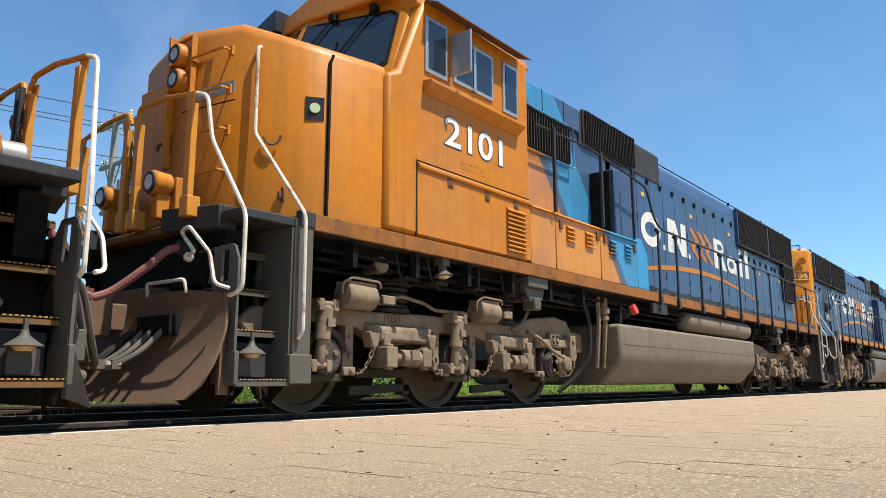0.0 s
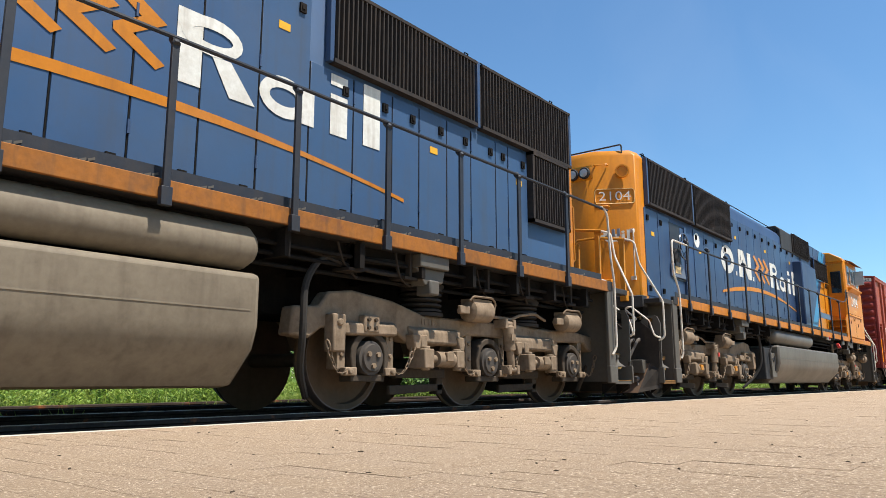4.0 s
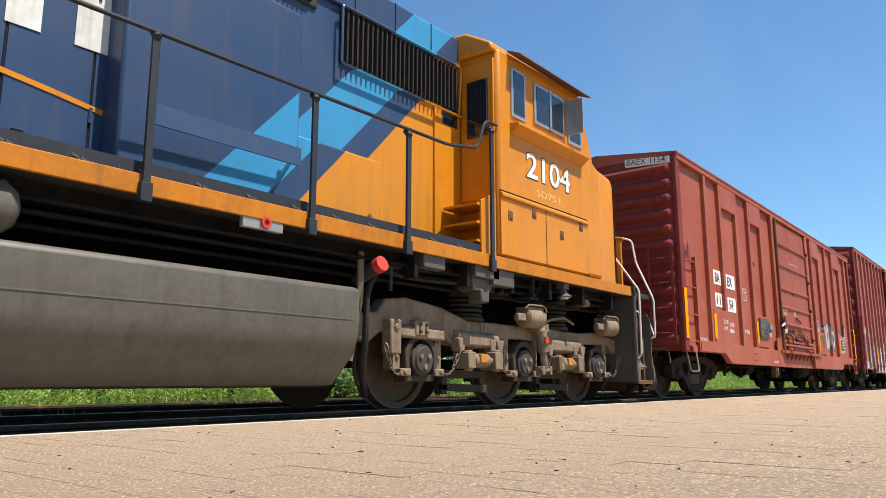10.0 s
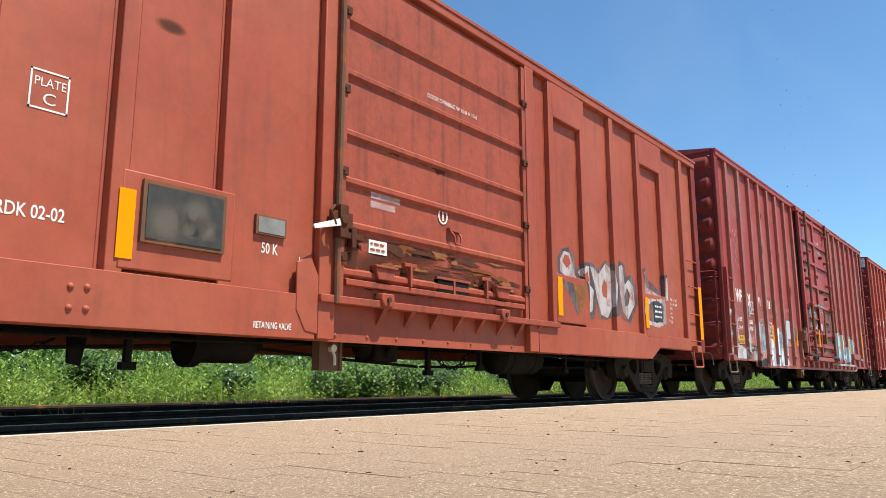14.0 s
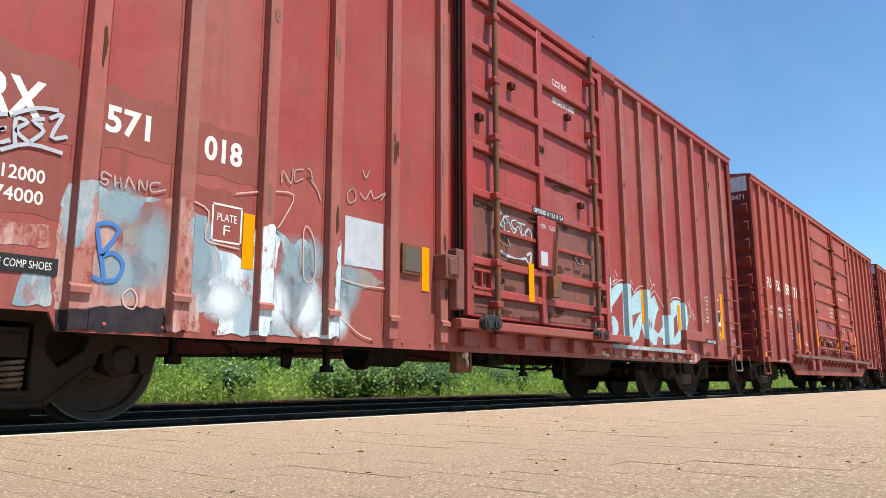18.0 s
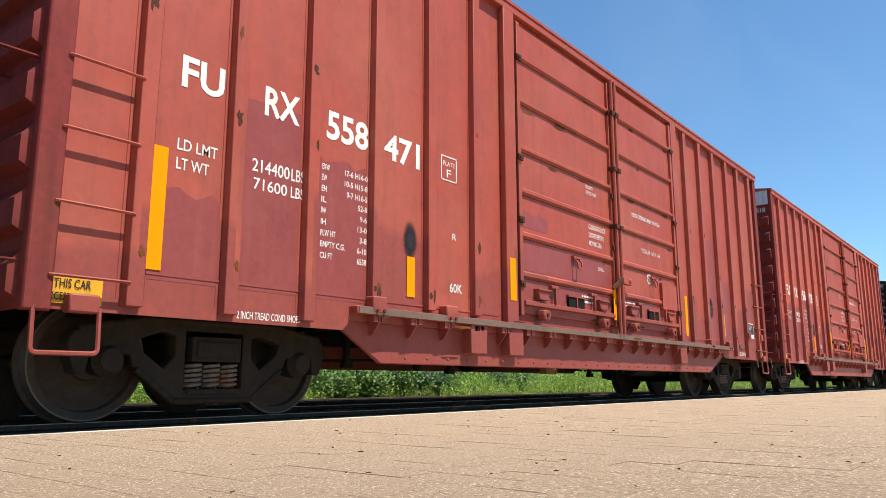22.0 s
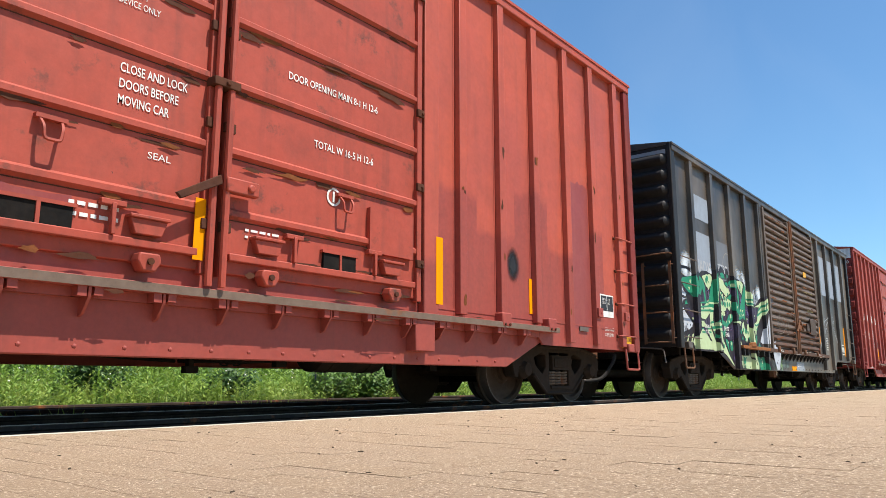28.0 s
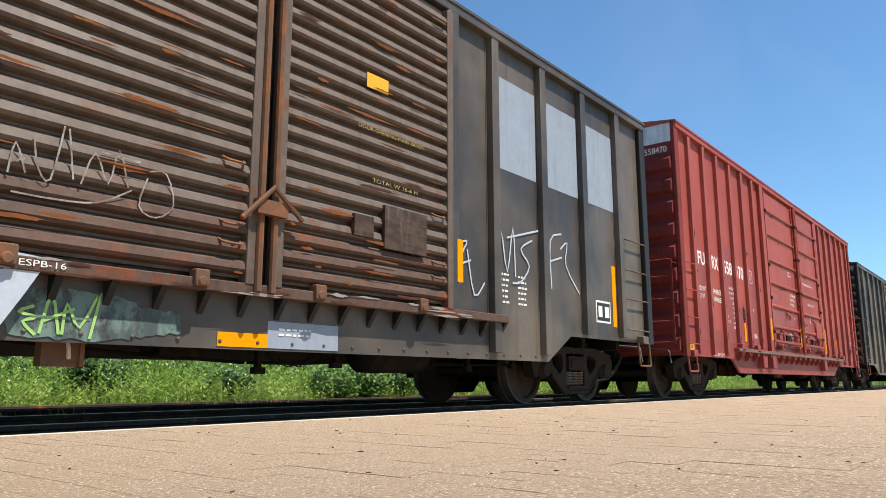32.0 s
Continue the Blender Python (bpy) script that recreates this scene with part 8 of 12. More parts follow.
    spray("gr_green", 5, *eased((1.94, 1.14), (1.98, 1.24), (2.01, 1.19), (2.01, 1.14)))
    spray("gr_mint", 3, *eased((1.74, 1.33), (1.96, 1.07), (2.08, 0.98), (2.18, 0.91), (1.78, 0.88)))
    spray("gr_mint", 3, *eased((2.10, 1.25), (2.25, 1.28), (2.27, 1.29), (2.37, 1.18), (2.54, 1.01), (2.75, 0.81), (3.06, 0.60), (2.93, 0.64), (2.66, 0.78), (2.45, 0.86), (2.29, 0.91), (2.23, 0.93), (2.14, 1.02)))
    spray("gr_dark", 5, (1.96, 1.74), (2.00, 1.81), (2.02, 1.80), (1.91, 1.47), (1.88, 1.47), (1.91, 1.60))
    spray("gr_dark", 4, (2.11, 2.02), (2.20, 1.97), (2.25, 1.87), (2.38, 1.78), (2.26, 1.74), (2.21, 1.81), (2.18, 1.79), (2.20, 1.75), (2.26, 1.68), (2.44, 1.70), (2.24, 1.54), (2.17, 1.62), (2.13, 1.65), (2.16, 1.43), (2.13, 1.43), (2.08, 1.56), (2.04, 1.51), (1.94, 1.37), (1.91, 1.38), (1.95, 1.52), (2.01, 1.70), (2.03, 1.81), (2.07, 1.97))
    spray("gr_mint", 3, *eased((2.15, 2.26), (2.23, 2.22), (2.25, 2.16), (2.39, 2.10), (2.58, 2.05), (2.65, 2.03), (2.78, 1.99), (2.95, 1.97), (3.07, 1.95), (3.05, 1.89), (2.94, 1.74), (2.84, 1.77), (2.77, 1.81), (2.68, 1.73), (2.58, 1.70), (2.51, 1.59), (2.44, 1.66), (2.43, 1.70), (2.34, 1.67), (2.28, 1.71), (2.38, 1.78), (2.27, 1.86), (2.23, 2.00), (2.13, 2.02)))
    spray("gr_dark", 4, (2.30, 2.11), (2.33, 2.12), (2.45, 2.03), (2.56, 1.95), (2.59, 1.83), (2.56, 1.83), (2.46, 1.91), (2.39, 2.00))
    spray("gr_dark", 4, (2.56, 2.02), (2.61, 2.06), (2.66, 2.00), (2.68, 1.92), (2.64, 1.94))
    spray("gr_mint", 3, *eased((2.25, 2.43), (2.32, 2.45), (2.40, 2.38), (2.55, 2.36), (2.64, 2.35), (2.69, 2.27), (2.81, 2.22), (2.95, 2.22), (3.04, 2.14), (2.99, 2.10), (2.87, 2.06), (2.76, 2.01), (2.62, 2.08), (2.49, 2.12), (2.38, 2.20), (2.29, 2.27), (2.25, 2.35)))
    dot("gr_dark", 1.6, 2.51, 2.50, 0.085)
    dot("gr_dark", 1.6, 2.57, 2.57, 0.065)
    dot("gr_dark", 1.6, 2.67, 2.52, 0.080)
    dot("gr_dark", 1.6, 2.79, 2.44, 0.065)
    dot("gr_dark", 1.6, 2.91, 2.54, 0.086)
    dot("gr_dark", 1.6, 2.39, 2.47, 0.058)
    dot("gr_dark", 1.6, 3.06, 2.43, 0.079)
    dot("gr_dark", 1.6, 2.04, 2.44, 0.059)
    dot("gr_dark", 1.6, 2.15, 2.50, 0.053)
    spray("gr_green", 3, *eased((2.47, 2.47), (2.56, 2.50), (2.65, 2.50), (2.71, 2.47), (2.76, 2.39), (2.66, 2.39), (2.55, 2.38), (2.49, 2.42)))
    spray("gr_green", 3, *eased((2.86, 2.50), (2.94, 2.49), (2.96, 2.43), (2.89, 2.43)))
    spray("gr_green", 3, *eased((2.70, 2.30), (2.80, 2.32), (2.89, 2.33), (2.97, 2.23), (2.82, 2.24)))
    spray("gr_green", 3, *eased((2.78, 2.00), (2.96, 2.06), (3.12, 2.12), (3.09, 2.05), (3.02, 1.97), (2.88, 1.98)))
    spray("gr_green", 3, *eased((2.94, 2.33), (3.02, 2.37), (3.19, 2.41), (3.35, 2.40), (3.47, 2.34), (3.58, 2.22), (3.61, 2.03), (3.58, 1.81), (3.50, 1.68), (3.42, 1.64), (3.33, 1.70), (3.30, 1.82), (3.38, 2.02), (3.40, 2.13), (3.29, 2.09), (3.20, 1.96), (3.24, 2.12), (3.23, 2.24), (3.10, 2.23), (2.98, 2.28)))
    spray("gr_violet", 4, *eased((3.24, 1.90), (3.38, 2.10), (3.41, 1.89), (3.38, 1.75), (3.31, 1.85)))
    spray("gr_violet", 3, *eased((2.92, 2.29), (3.05, 2.22), (3.17, 2.15), (3.19, 2.01), (3.09, 2.07), (2.96, 2.21)))
    spray("gr_green", 3, *eased((3.12, 1.96), (3.25, 1.88), (3.38, 1.77), (3.40, 1.67), (3.35, 1.60), (3.21, 1.69), (3.05, 1.80)))
    spray("gr_green", 3, (4.06, 2.41), (4.10, 2.34), (4.00, 1.97), (3.94, 1.60), (3.79, 1.65), (3.56, 1.59), (3.42, 1.54), (3.44, 1.64), (3.58, 1.80), (3.74, 2.01), (3.88, 2.19))
    spray("gr_mint", 3, *eased((3.10, 1.53), (3.32, 1.56), (3.40, 1.61), (3.42, 1.54), (3.35, 1.46), (3.25, 1.50), (3.11, 1.50)))
    spray("gr_mint", 3, (3.50, 2.43), (3.63, 2.44), (3.80, 2.45), (3.97, 2.40), (3.90, 2.30), (3.80, 2.15), (3.70, 2.22), (3.58, 2.31))
    spray("gr_violet", 3, *eased((3.62, 2.22), (3.70, 2.17), (3.79, 2.12), (3.74, 1.99), (3.63, 1.88), (3.61, 2.06)))
    spray("gr_mint", 3, *eased((4.11, 2.30), (4.29, 2.21), (4.47, 2.14), (4.57, 2.06), (4.55, 1.93), (4.37, 1.94), (4.21, 1.94), (4.06, 1.98), (4.07, 2.14)))
    spray("gr_green", 4, *eased((4.08, 2.10), (4.51, 2.09), (4.53, 2.05), (4.07, 2.06)))
    spray("gr_green", 4, *eased((4.07, 2.02), (4.55, 1.98), (4.55, 1.94), (4.06, 1.98)))
    spray("gr_violet", 3, (4.04, 1.95), (4.21, 1.90), (4.41, 1.81), (4.50, 1.77), (4.29, 1.56), (4.16, 1.44), (4.10, 1.50), (4.00, 1.64), (3.96, 1.76))
    spray("gr_mint", 3, *eased((4.55, 1.89), (4.69, 1.73), (4.50, 1.54), (4.47, 1.47), (4.72, 1.54), (4.72, 1.36), (4.57, 1.29), (4.43, 1.39), (4.29, 1.40), (4.17, 1.39), (4.29, 1.51), (4.46, 1.69)))
    spray("gr_green", 4, *eased((4.29, 1.46), (4.70, 1.58), (4.72, 1.54), (4.31, 1.42)))
    spray("gr_green", 4, *eased((4.53, 1.73), (4.68, 1.74), (4.63, 1.70), (4.50, 1.69)))
    spray("gr_green", 3, *eased((4.47, 1.33), (4.58, 1.27), (4.72, 1.34), (4.73, 1.18), (4.55, 1.08), (4.49, 1.21)))
    spray("gr_mint", 3, (3.43, 1.51), (3.52, 1.53), (3.75, 1.31), (3.96, 1.12), (4.08, 1.26), (4.18, 1.14), (4.35, 1.08), (4.27, 1.31), (4.17, 1.52), (4.09, 1.69), (4.04, 1.65), (4.03, 1.37), (3.87, 1.37), (3.82, 1.58), (3.73, 1.52), (3.61, 1.58), (3.51, 1.56))
    spray("gr_violet", 4, (3.58, 1.49), (3.69, 1.57), (3.72, 1.61), (3.65, 1.36))
    spray("gr_mint", 3, *eased((3.34, 1.16), (3.44, 1.16), (3.56, 1.13), (3.59, 1.04), (3.41, 1.02), (3.37, 1.08)))
    spray("gr_violet", 3, *eased((3.42, 1.43), (3.49, 1.37), (3.54, 1.22), (3.44, 1.17), (3.38, 1.29)))
    spray("gr_violet", 3, *eased((2.57, 1.20), (2.64, 1.33), (2.78, 1.41), (2.96, 1.46), (3.15, 1.45), (3.23, 1.40), (3.22, 1.22), (3.03, 1.15), (2.72, 1.13)))
    spray("gr_green", 3, *eased((2.27, 1.58), (2.42, 1.66), (2.49, 1.61), (2.46, 1.52), (2.60, 1.49), (2.67, 1.48), (2.81, 1.63), (2.99, 1.69), (3.10, 1.66), (3.08, 1.57), (3.00, 1.51), (2.78, 1.44), (2.65, 1.37), (2.56, 1.23), (2.51, 1.16), (2.41, 1.25), (2.53, 1.36), (2.46, 1.44), (2.29, 1.41), (2.26, 1.43)))
    spray("gr_violet", 4, *eased((2.48, 1.51), (2.61, 1.61), (2.71, 1.72), (2.80, 1.80), (2.84, 1.77), (2.84, 1.66), (2.72, 1.59), (2.60, 1.52)))
    spray("gr_violet", 4, *eased((2.27, 1.39), (2.40, 1.42), (2.51, 1.39), (2.49, 1.32), (2.38, 1.27), (2.29, 1.31)))
    spray("gr_green", 3, *eased((2.53, 1.15), (2.72, 1.13), (2.75, 0.87), (2.66, 0.97)))
    spray("gr_green", 3, *eased((2.81, 1.11), (2.97, 1.13), (2.99, 0.93), (2.83, 0.92)))
    spray("gr_violet", 3, *eased((2.95, 0.90), (3.04, 0.90), (3.07, 0.65), (2.98, 0.70)))
    spray("gr_violet", 3, *eased((3.27, 0.86), (3.39, 0.80), (3.46, 0.63), (3.38, 0.58), (3.25, 0.72)))
    spray("gr_mint", 3, *eased((3.54, 0.88), (3.63, 0.95), (3.65, 0.58), (3.56, 0.58), (3.50, 0.70)))
    spray("gr_mint", 3, *eased((3.66, 0.89), (4.06, 0.92), (4.30, 0.67), (4.37, 0.56), (3.67, 0.58)))
    spray("gr_mint", 3, *eased((4.12, 0.90), (4.47, 0.92), (4.73, 0.74), (4.75, 0.57), (4.46, 0.56)))
    dot("gr_green", 5, 1.68, 2.28, 0.058)
    dot("gr_green", 5, 1.75, 2.22, 0.019)
    dot("gr_green", 5, 2.42, 1.00, 0.051)
    dot("gr_green", 5, 2.34, 0.95, 0.023)
    dot("gr_green", 5, 2.39, 1.11, 0.016)
    dot("gr_green", 5, 2.35, 1.86, 0.052)
    dot("gr_green", 5, 2.48, 1.86, 0.049)
    dot("gr_green", 5, 2.65, 1.85, 0.061)
    dot("gr_green", 5, 2.81, 1.86, 0.054)
    dot("gr_green", 5, 2.75, 1.97, 0.040)
    dot("gr_green", 5, 2.95, 1.87, 0.047)
    dot("gr_green", 5, 2.42, 1.98, 0.036)
    dot("gr_green", 5, 2.49, 2.07, 0.029)
    dot("gr_green", 5, 2.22, 2.09, 0.023)
    dot("gr_green", 5, 2.26, 1.96, 0.019)
    dot("gr_green", 5, 2.59, 1.97, 0.030)
    dot("gr_green", 5, 2.85, 2.08, 0.027)
    dot("gr_green", 5, 3.71, 2.31, 0.047)
    dot("gr_green", 5, 3.81, 2.39, 0.018)
    dot("gr_green", 5, 3.76, 2.23, 0.018)
    dot("gr_green", 5, 3.60, 1.35, 0.050)
    dot("gr_green", 5, 3.76, 1.39, 0.047)
    dot("gr_green", 5, 3.92, 1.37, 0.060)
    dot("gr_green", 5, 4.07, 1.35, 0.044)
    dot("gr_green", 5, 3.67, 1.21, 0.039)
    dot("gr_green", 5, 3.85, 1.19, 0.035)
    dot("gr_green", 5, 4.15, 1.22, 0.038)
    dot("gr_green", 5, 4.25, 1.11, 0.026)
    dot("gr_green", 5, 3.70, 0.74, 0.079)
    dot("gr_green", 5, 3.73, 0.62, 0.039)
    dot("gr_green", 5, 3.81, 0.80, 0.022)
    dot("gr_mint", 5, 3.19, 1.83, 0.025)
    dot("gr_mint", 5, 3.35, 1.71, 0.026)
    dot("gr_mint", 5, 3.49, 1.79, 0.027)
    dot("gr_mint", 5, 3.66, 1.80, 0.028)
    dot("gr_mint", 5, 3.79, 1.80, 0.030)
    dot("gr_mint", 5, 3.58, 1.69, 0.028)
    dot("gr_mint", 5, 3.73, 1.71, 0.029)
    dot("gr_mint", 5, 3.84, 1.72, 0.030)
    dot("gr_mint", 5, 3.11, 2.29, 0.035)
    dot("gr_mint", 5, 2.33, 1.51, 0.035)
    dot("gr_mint", 5, 2.42, 1.64, 0.036)
    dot("gr_mint", 5, 2.57, 1.65, 0.041)
    dot("gr_mint", 5, 2.67, 1.50, 0.025)
    dot("gr_mint", 5, 2.84, 1.51, 0.032)
    dot("gr_mint", 5, 2.95, 1.63, 0.047)
    dot("gr_mint", 5, 2.60, 1.36, 0.025)
    dot("gr_mint", 5, 2.71, 1.08, 0.021)
    dot("gr_mint", 5, 2.90, 1.06, 0.036)
    soft(car, 1.69, 1.99, 0.06, 0.16, -skin - 0.0128, "soft_violet", "soft violet sprayed highlight")
    soft(car, 2.13, 1.87, 0.05, 0.15, -skin - 0.0128, "soft_violet", "soft violet sprayed highlight")
    soft(car, 2.01, 1.57, 0.03, 0.07, -skin - 0.0128, "soft_violet", "soft violet sprayed highlight")
    soft(car, 2.19, 1.61, 0.04, 0.05, -skin - 0.0128, "soft_violet", "soft violet sprayed highlight")
    soft(car, 2.13, 1.52, 0.02, 0.07, -skin - 0.0128, "soft_violet", "soft violet sprayed highlight")
    soft(car, 2.31, 2.30, 0.06, 0.10, -skin - 0.0128, "soft_violet", "soft violet sprayed highlight")
    soft(car, 2.53, 1.91, 0.02, 0.06, -skin - 0.0128, "soft_violet", "soft violet sprayed highlight")
    soft(car, 2.76, 1.69, 0.05, 0.07, -skin - 0.0128, "soft_violet", "soft violet sprayed highlight")
    soft(car, 2.39, 1.36, 0.05, 0.05, -skin - 0.0128, "soft_violet", "soft violet sprayed highlight")
    soft(car, 2.90, 1.35, 0.16, 0.04, -skin - 0.0128, "soft_violet", "soft violet sprayed highlight")
    soft(car, 2.81, 1.38, 0.11, 0.04, -skin - 0.0128, "soft_violet", "soft violet sprayed highlight")
    soft(car, 3.00, 2.21, 0.07, 0.10, -skin - 0.0128, "soft_violet", "soft violet sprayed highlight")
    soft(car, 3.00, 1.15, 0.04, 0.09, -skin - 0.0128, "soft_violet", "soft violet sprayed highlight")
    soft(car, 3.35, 1.95, 0.03, 0.10, -skin - 0.0128, "soft_violet", "soft violet sprayed highlight")
    soft(car, 3.68, 2.05, 0.06, 0.11, -skin - 0.0128, "soft_violet", "soft violet sprayed highlight")
    soft(car, 4.15, 1.77, 0.14, 0.13, -skin - 0.0128, "soft_violet", "soft violet sprayed highlight")
    soft(car, 4.09, 1.58, 0.08, 0.08, -skin - 0.0128, "soft_violet", "soft violet sprayed highlight")
    soft(car, 3.47, 1.32, 0.04, 0.09, -skin - 0.0128, "soft_violet", "soft violet sprayed highlight")
    soft(car, 3.02, 0.76, 0.04, 0.10, -skin - 0.0128, "soft_violet", "soft violet sprayed highlight")
    soft(car, 3.36, 0.71, 0.05, 0.10, -skin - 0.0128, "soft_violet", "soft violet sprayed highlight")
    soft(car, 2.86, 2.23, 0.05, 0.04, -skin - 0.0128, "soft_violet", "soft violet sprayed highlight")
    soft(car, 4.38, 1.73, 0.07, 0.06, -skin - 0.0128, "soft_violet", "soft violet sprayed highlight")
    part("graffiti", stroke([(5.95, 1.55), (5.98, 1.75), (6.05, 1.57)], 0.012, -H - 0.0498, 0.003, 3), "gr_tag", car, "worn pale sprayed tag")
    part("graffiti", stroke([(5.95, 1.62), (6.04, 1.66)], 0.012, -H - 0.0505, 0.003, 3), "gr_tag", car, "worn pale sprayed tag")
    part("graffiti", stroke([(6.08, 1.82), (6.12, 1.62), (6.2, 1.56), (6.26, 1.93)], 0.012, -H - 0.0512, 0.003, 3), "gr_tag", car, "worn pale sprayed tag")
    part("graffiti", stroke([(6.29, 1.92), (6.34, 1.59)], 0.012, -H - 0.0519, 0.003, 3), "gr_tag", car, "worn pale sprayed tag")
    part("graffiti", stroke([(6.39, 1.57), (6.47, 1.8), (6.57, 1.61), (6.63, 1.86), (6.71, 1.61)], 0.012, -H - 0.0526, 0.003, 3), "gr_tag", car, "worn pale sprayed tag")
    part("graffiti", stroke([(6.85, 1.71), (6.8, 1.5), (6.93, 1.44), (7.06, 1.55), (6.99, 1.77), (6.86, 1.76)], 0.012, -H - 0.0470, 0.003, 3), "gr_tag", car, "worn pale sprayed tag")
    part("graffiti", stroke([(5.98, 1.44), (6.24, 1.44), (6.51, 1.47), (6.74, 1.6)], 0.012, -H - 0.0477, 0.003, 3), "gr_tag", car, "worn pale sprayed tag")
    part("graffiti", stroke([(6.51, 1.82), (6.79, 1.81)], 0.012, -H - 0.0484, 0.003, 3), "gr_tag", car, "worn pale sprayed tag")
    r = random.Random(17)
    part("graffiti", stroke([(10.5, 1.78), (10.75, 1.86), (10.65, 1.69), (10.6, 1.34)], 0.022, -skin - 0.0071, 0.003, 3), "gr_white", car, "white sprayed tag")
    part("graffiti", stroke([(10.61, 1.58), (10.82, 1.65)], 0.022, -skin - 0.0078, 0.003, 3), "gr_white", car, "white sprayed tag")
    part("graffiti", stroke([(10.75, 1.77), (10.88, 1.26), (11.08, 1.42)], 0.022, -skin - 0.0085, 0.003, 3), "gr_white", car, "white sprayed tag")
    part("graffiti", stroke([(11.29, 1.44), (11.42, 2.1), (11.55, 1.6), (11.69, 2.17), (11.73, 1.56)], 0.024, -skin - 0.0092, 0.003, 3), "gr_white", car, "white sprayed tag")
    part("graffiti", stroke([(12.13, 2.07), (11.86, 1.92), (12.05, 1.73), (11.85, 1.51), (11.66, 1.48)], 0.024, -skin - 0.0099, 0.003, 3), "gr_white", car, "white sprayed tag")
    part("graffiti", stroke([(11.55, 2.02), (12.28, 2.22)], 0.024, -skin - 0.0106, 0.003, 3), "gr_white", car, "white sprayed tag")
    part("graffiti", stroke([(12.89, 2.27), (12.59, 2.14), (12.6, 1.5)], 0.024, -skin - 0.0050, 0.003, 3), "gr_white", car, "white sprayed tag")
    part("graffiti", stroke([(12.54, 1.85), (12.88, 1.95)], 0.024, -skin - 0.0057, 0.003, 3), "gr_white", car, "white sprayed tag")
    part("graffiti", stroke([(12.85, 2.06), (13.04, 2.17), (12.99, 1.85), (13.35, 1.5)], 0.024, -skin - 0.0064, 0.003, 3), "gr_white", car, "white sprayed tag")
    part("graffiti", stroke([(6.23, 0.77), (6.14, 0.73), (6.25, 0.7), (6.17, 0.67), (6.25, 0.59)], 0.02, -skin - 0.0081, 0.003, 3), "gr_lime", car, "lime green sprayed tag")
    part("graffiti", stroke([(6.27, 0.6), (6.33, 0.85), (6.39, 0.6)], 0.02, -skin - 0.0088, 0.003, 3), "gr_lime", car, "lime green sprayed tag")
    part("graffiti", stroke([(6.29, 0.68), (6.48, 0.77)], 0.02, -skin - 0.0095, 0.003, 3), "gr_lime", car, "lime green sprayed tag")
    part("graffiti", stroke([(6.41, 0.6), (6.43, 0.8), (6.52, 0.65), (6.64, 0.89), (6.59, 0.58)], 0.02, -skin - 0.0102, 0.003, 3), "gr_lime", car, "lime green sprayed tag")
    part("graffiti", flat(frayed(r, (6.01, 0.82), (6.19, 0.89), (6.5, 0.89), (6.71, 0.88), (6.98, 0.81), (7.25, 0.79), (7.26, 0.65), (6.68, 0.57), (6.42, 0.57), (6.09, 0.59)), -skin - 0.004, 0.002), "gr_fog", car, "pale mint overspray")
    rust_marks(car, 5.0, 10.9, [1.03, 1.035], -H - 0.047, 18, 5, w=(0.08, 0.3), h=(0.008, 0.018), mats=("gr_faint", "rust_dark"))
    words(car, "192100", 2.48, 2.77, 1.31, 1.4, -skin - 0.014, bold=0.01)
    words(car, "75900", 2.53, 2.77, 1.19, 1.28, -skin - 0.014, bold=0.01)
    words(car, "LD LM", 1.38, 1.62, 1.31, 1.38, -skin - 0.012, bold=0.01)
    words(car, "LT WT", 1.4, 1.62, 1.2, 1.27, -skin - 0.012, bold=0.01)


def sprayed(name, col, vary=0.15):
    return worn(name, col, 0.5, vary=vary, streak=0.1, dirty=0.12, bump=0)


def overspray(name, col, dense=1.0):
    m, n, l, b = nodes_of(name, 0.6)
    b.inputs["Base Color"].default_value = (*col, 1)
    b.inputs["Specular IOR Level"].default_value = 0.2
    tc = n.new("ShaderNodeTexCoord")
    s = n.new("ShaderNodeSeparateXYZ")
    l.new(tc.outputs["Generated"], s.inputs[0])
    flat_xz = n.new("ShaderNodeCombineXYZ")
    l.new(s.outputs[0], flat_xz.inputs[0])
    l.new(s.outputs[2], flat_xz.inputs[1])
    d = n.new("ShaderNodeVectorMath")
    d.operation = "DISTANCE"
    d.inputs[1].default_value = (0.5, 0.5, 0)
    l.new(flat_xz.outputs[0], d.inputs[0])
    a = n.new("ShaderNodeMath")
    a.operation = "MULTIPLY_ADD"
    l.new(noise_of(n, l, tc.outputs["Object"], 40.0, 5, rough=0.8), a.inputs[0])
    a.inputs[1].default_value = 0.22
    l.new(d.outputs["Value"], a.inputs[2])
    r = n.new("ShaderNodeMapRange")
    r.interpolation_type = "SMOOTHSTEP"
    r.inputs[1].default_value, r.inputs[2].default_value, r.inputs[3].default_value, r.inputs[4].default_value = 0.22, 0.58, dense, 0.0
    l.new(a.outputs[0], r.inputs[0])
    l.new(r.outputs[0], b.inputs["Alpha"])
    return m


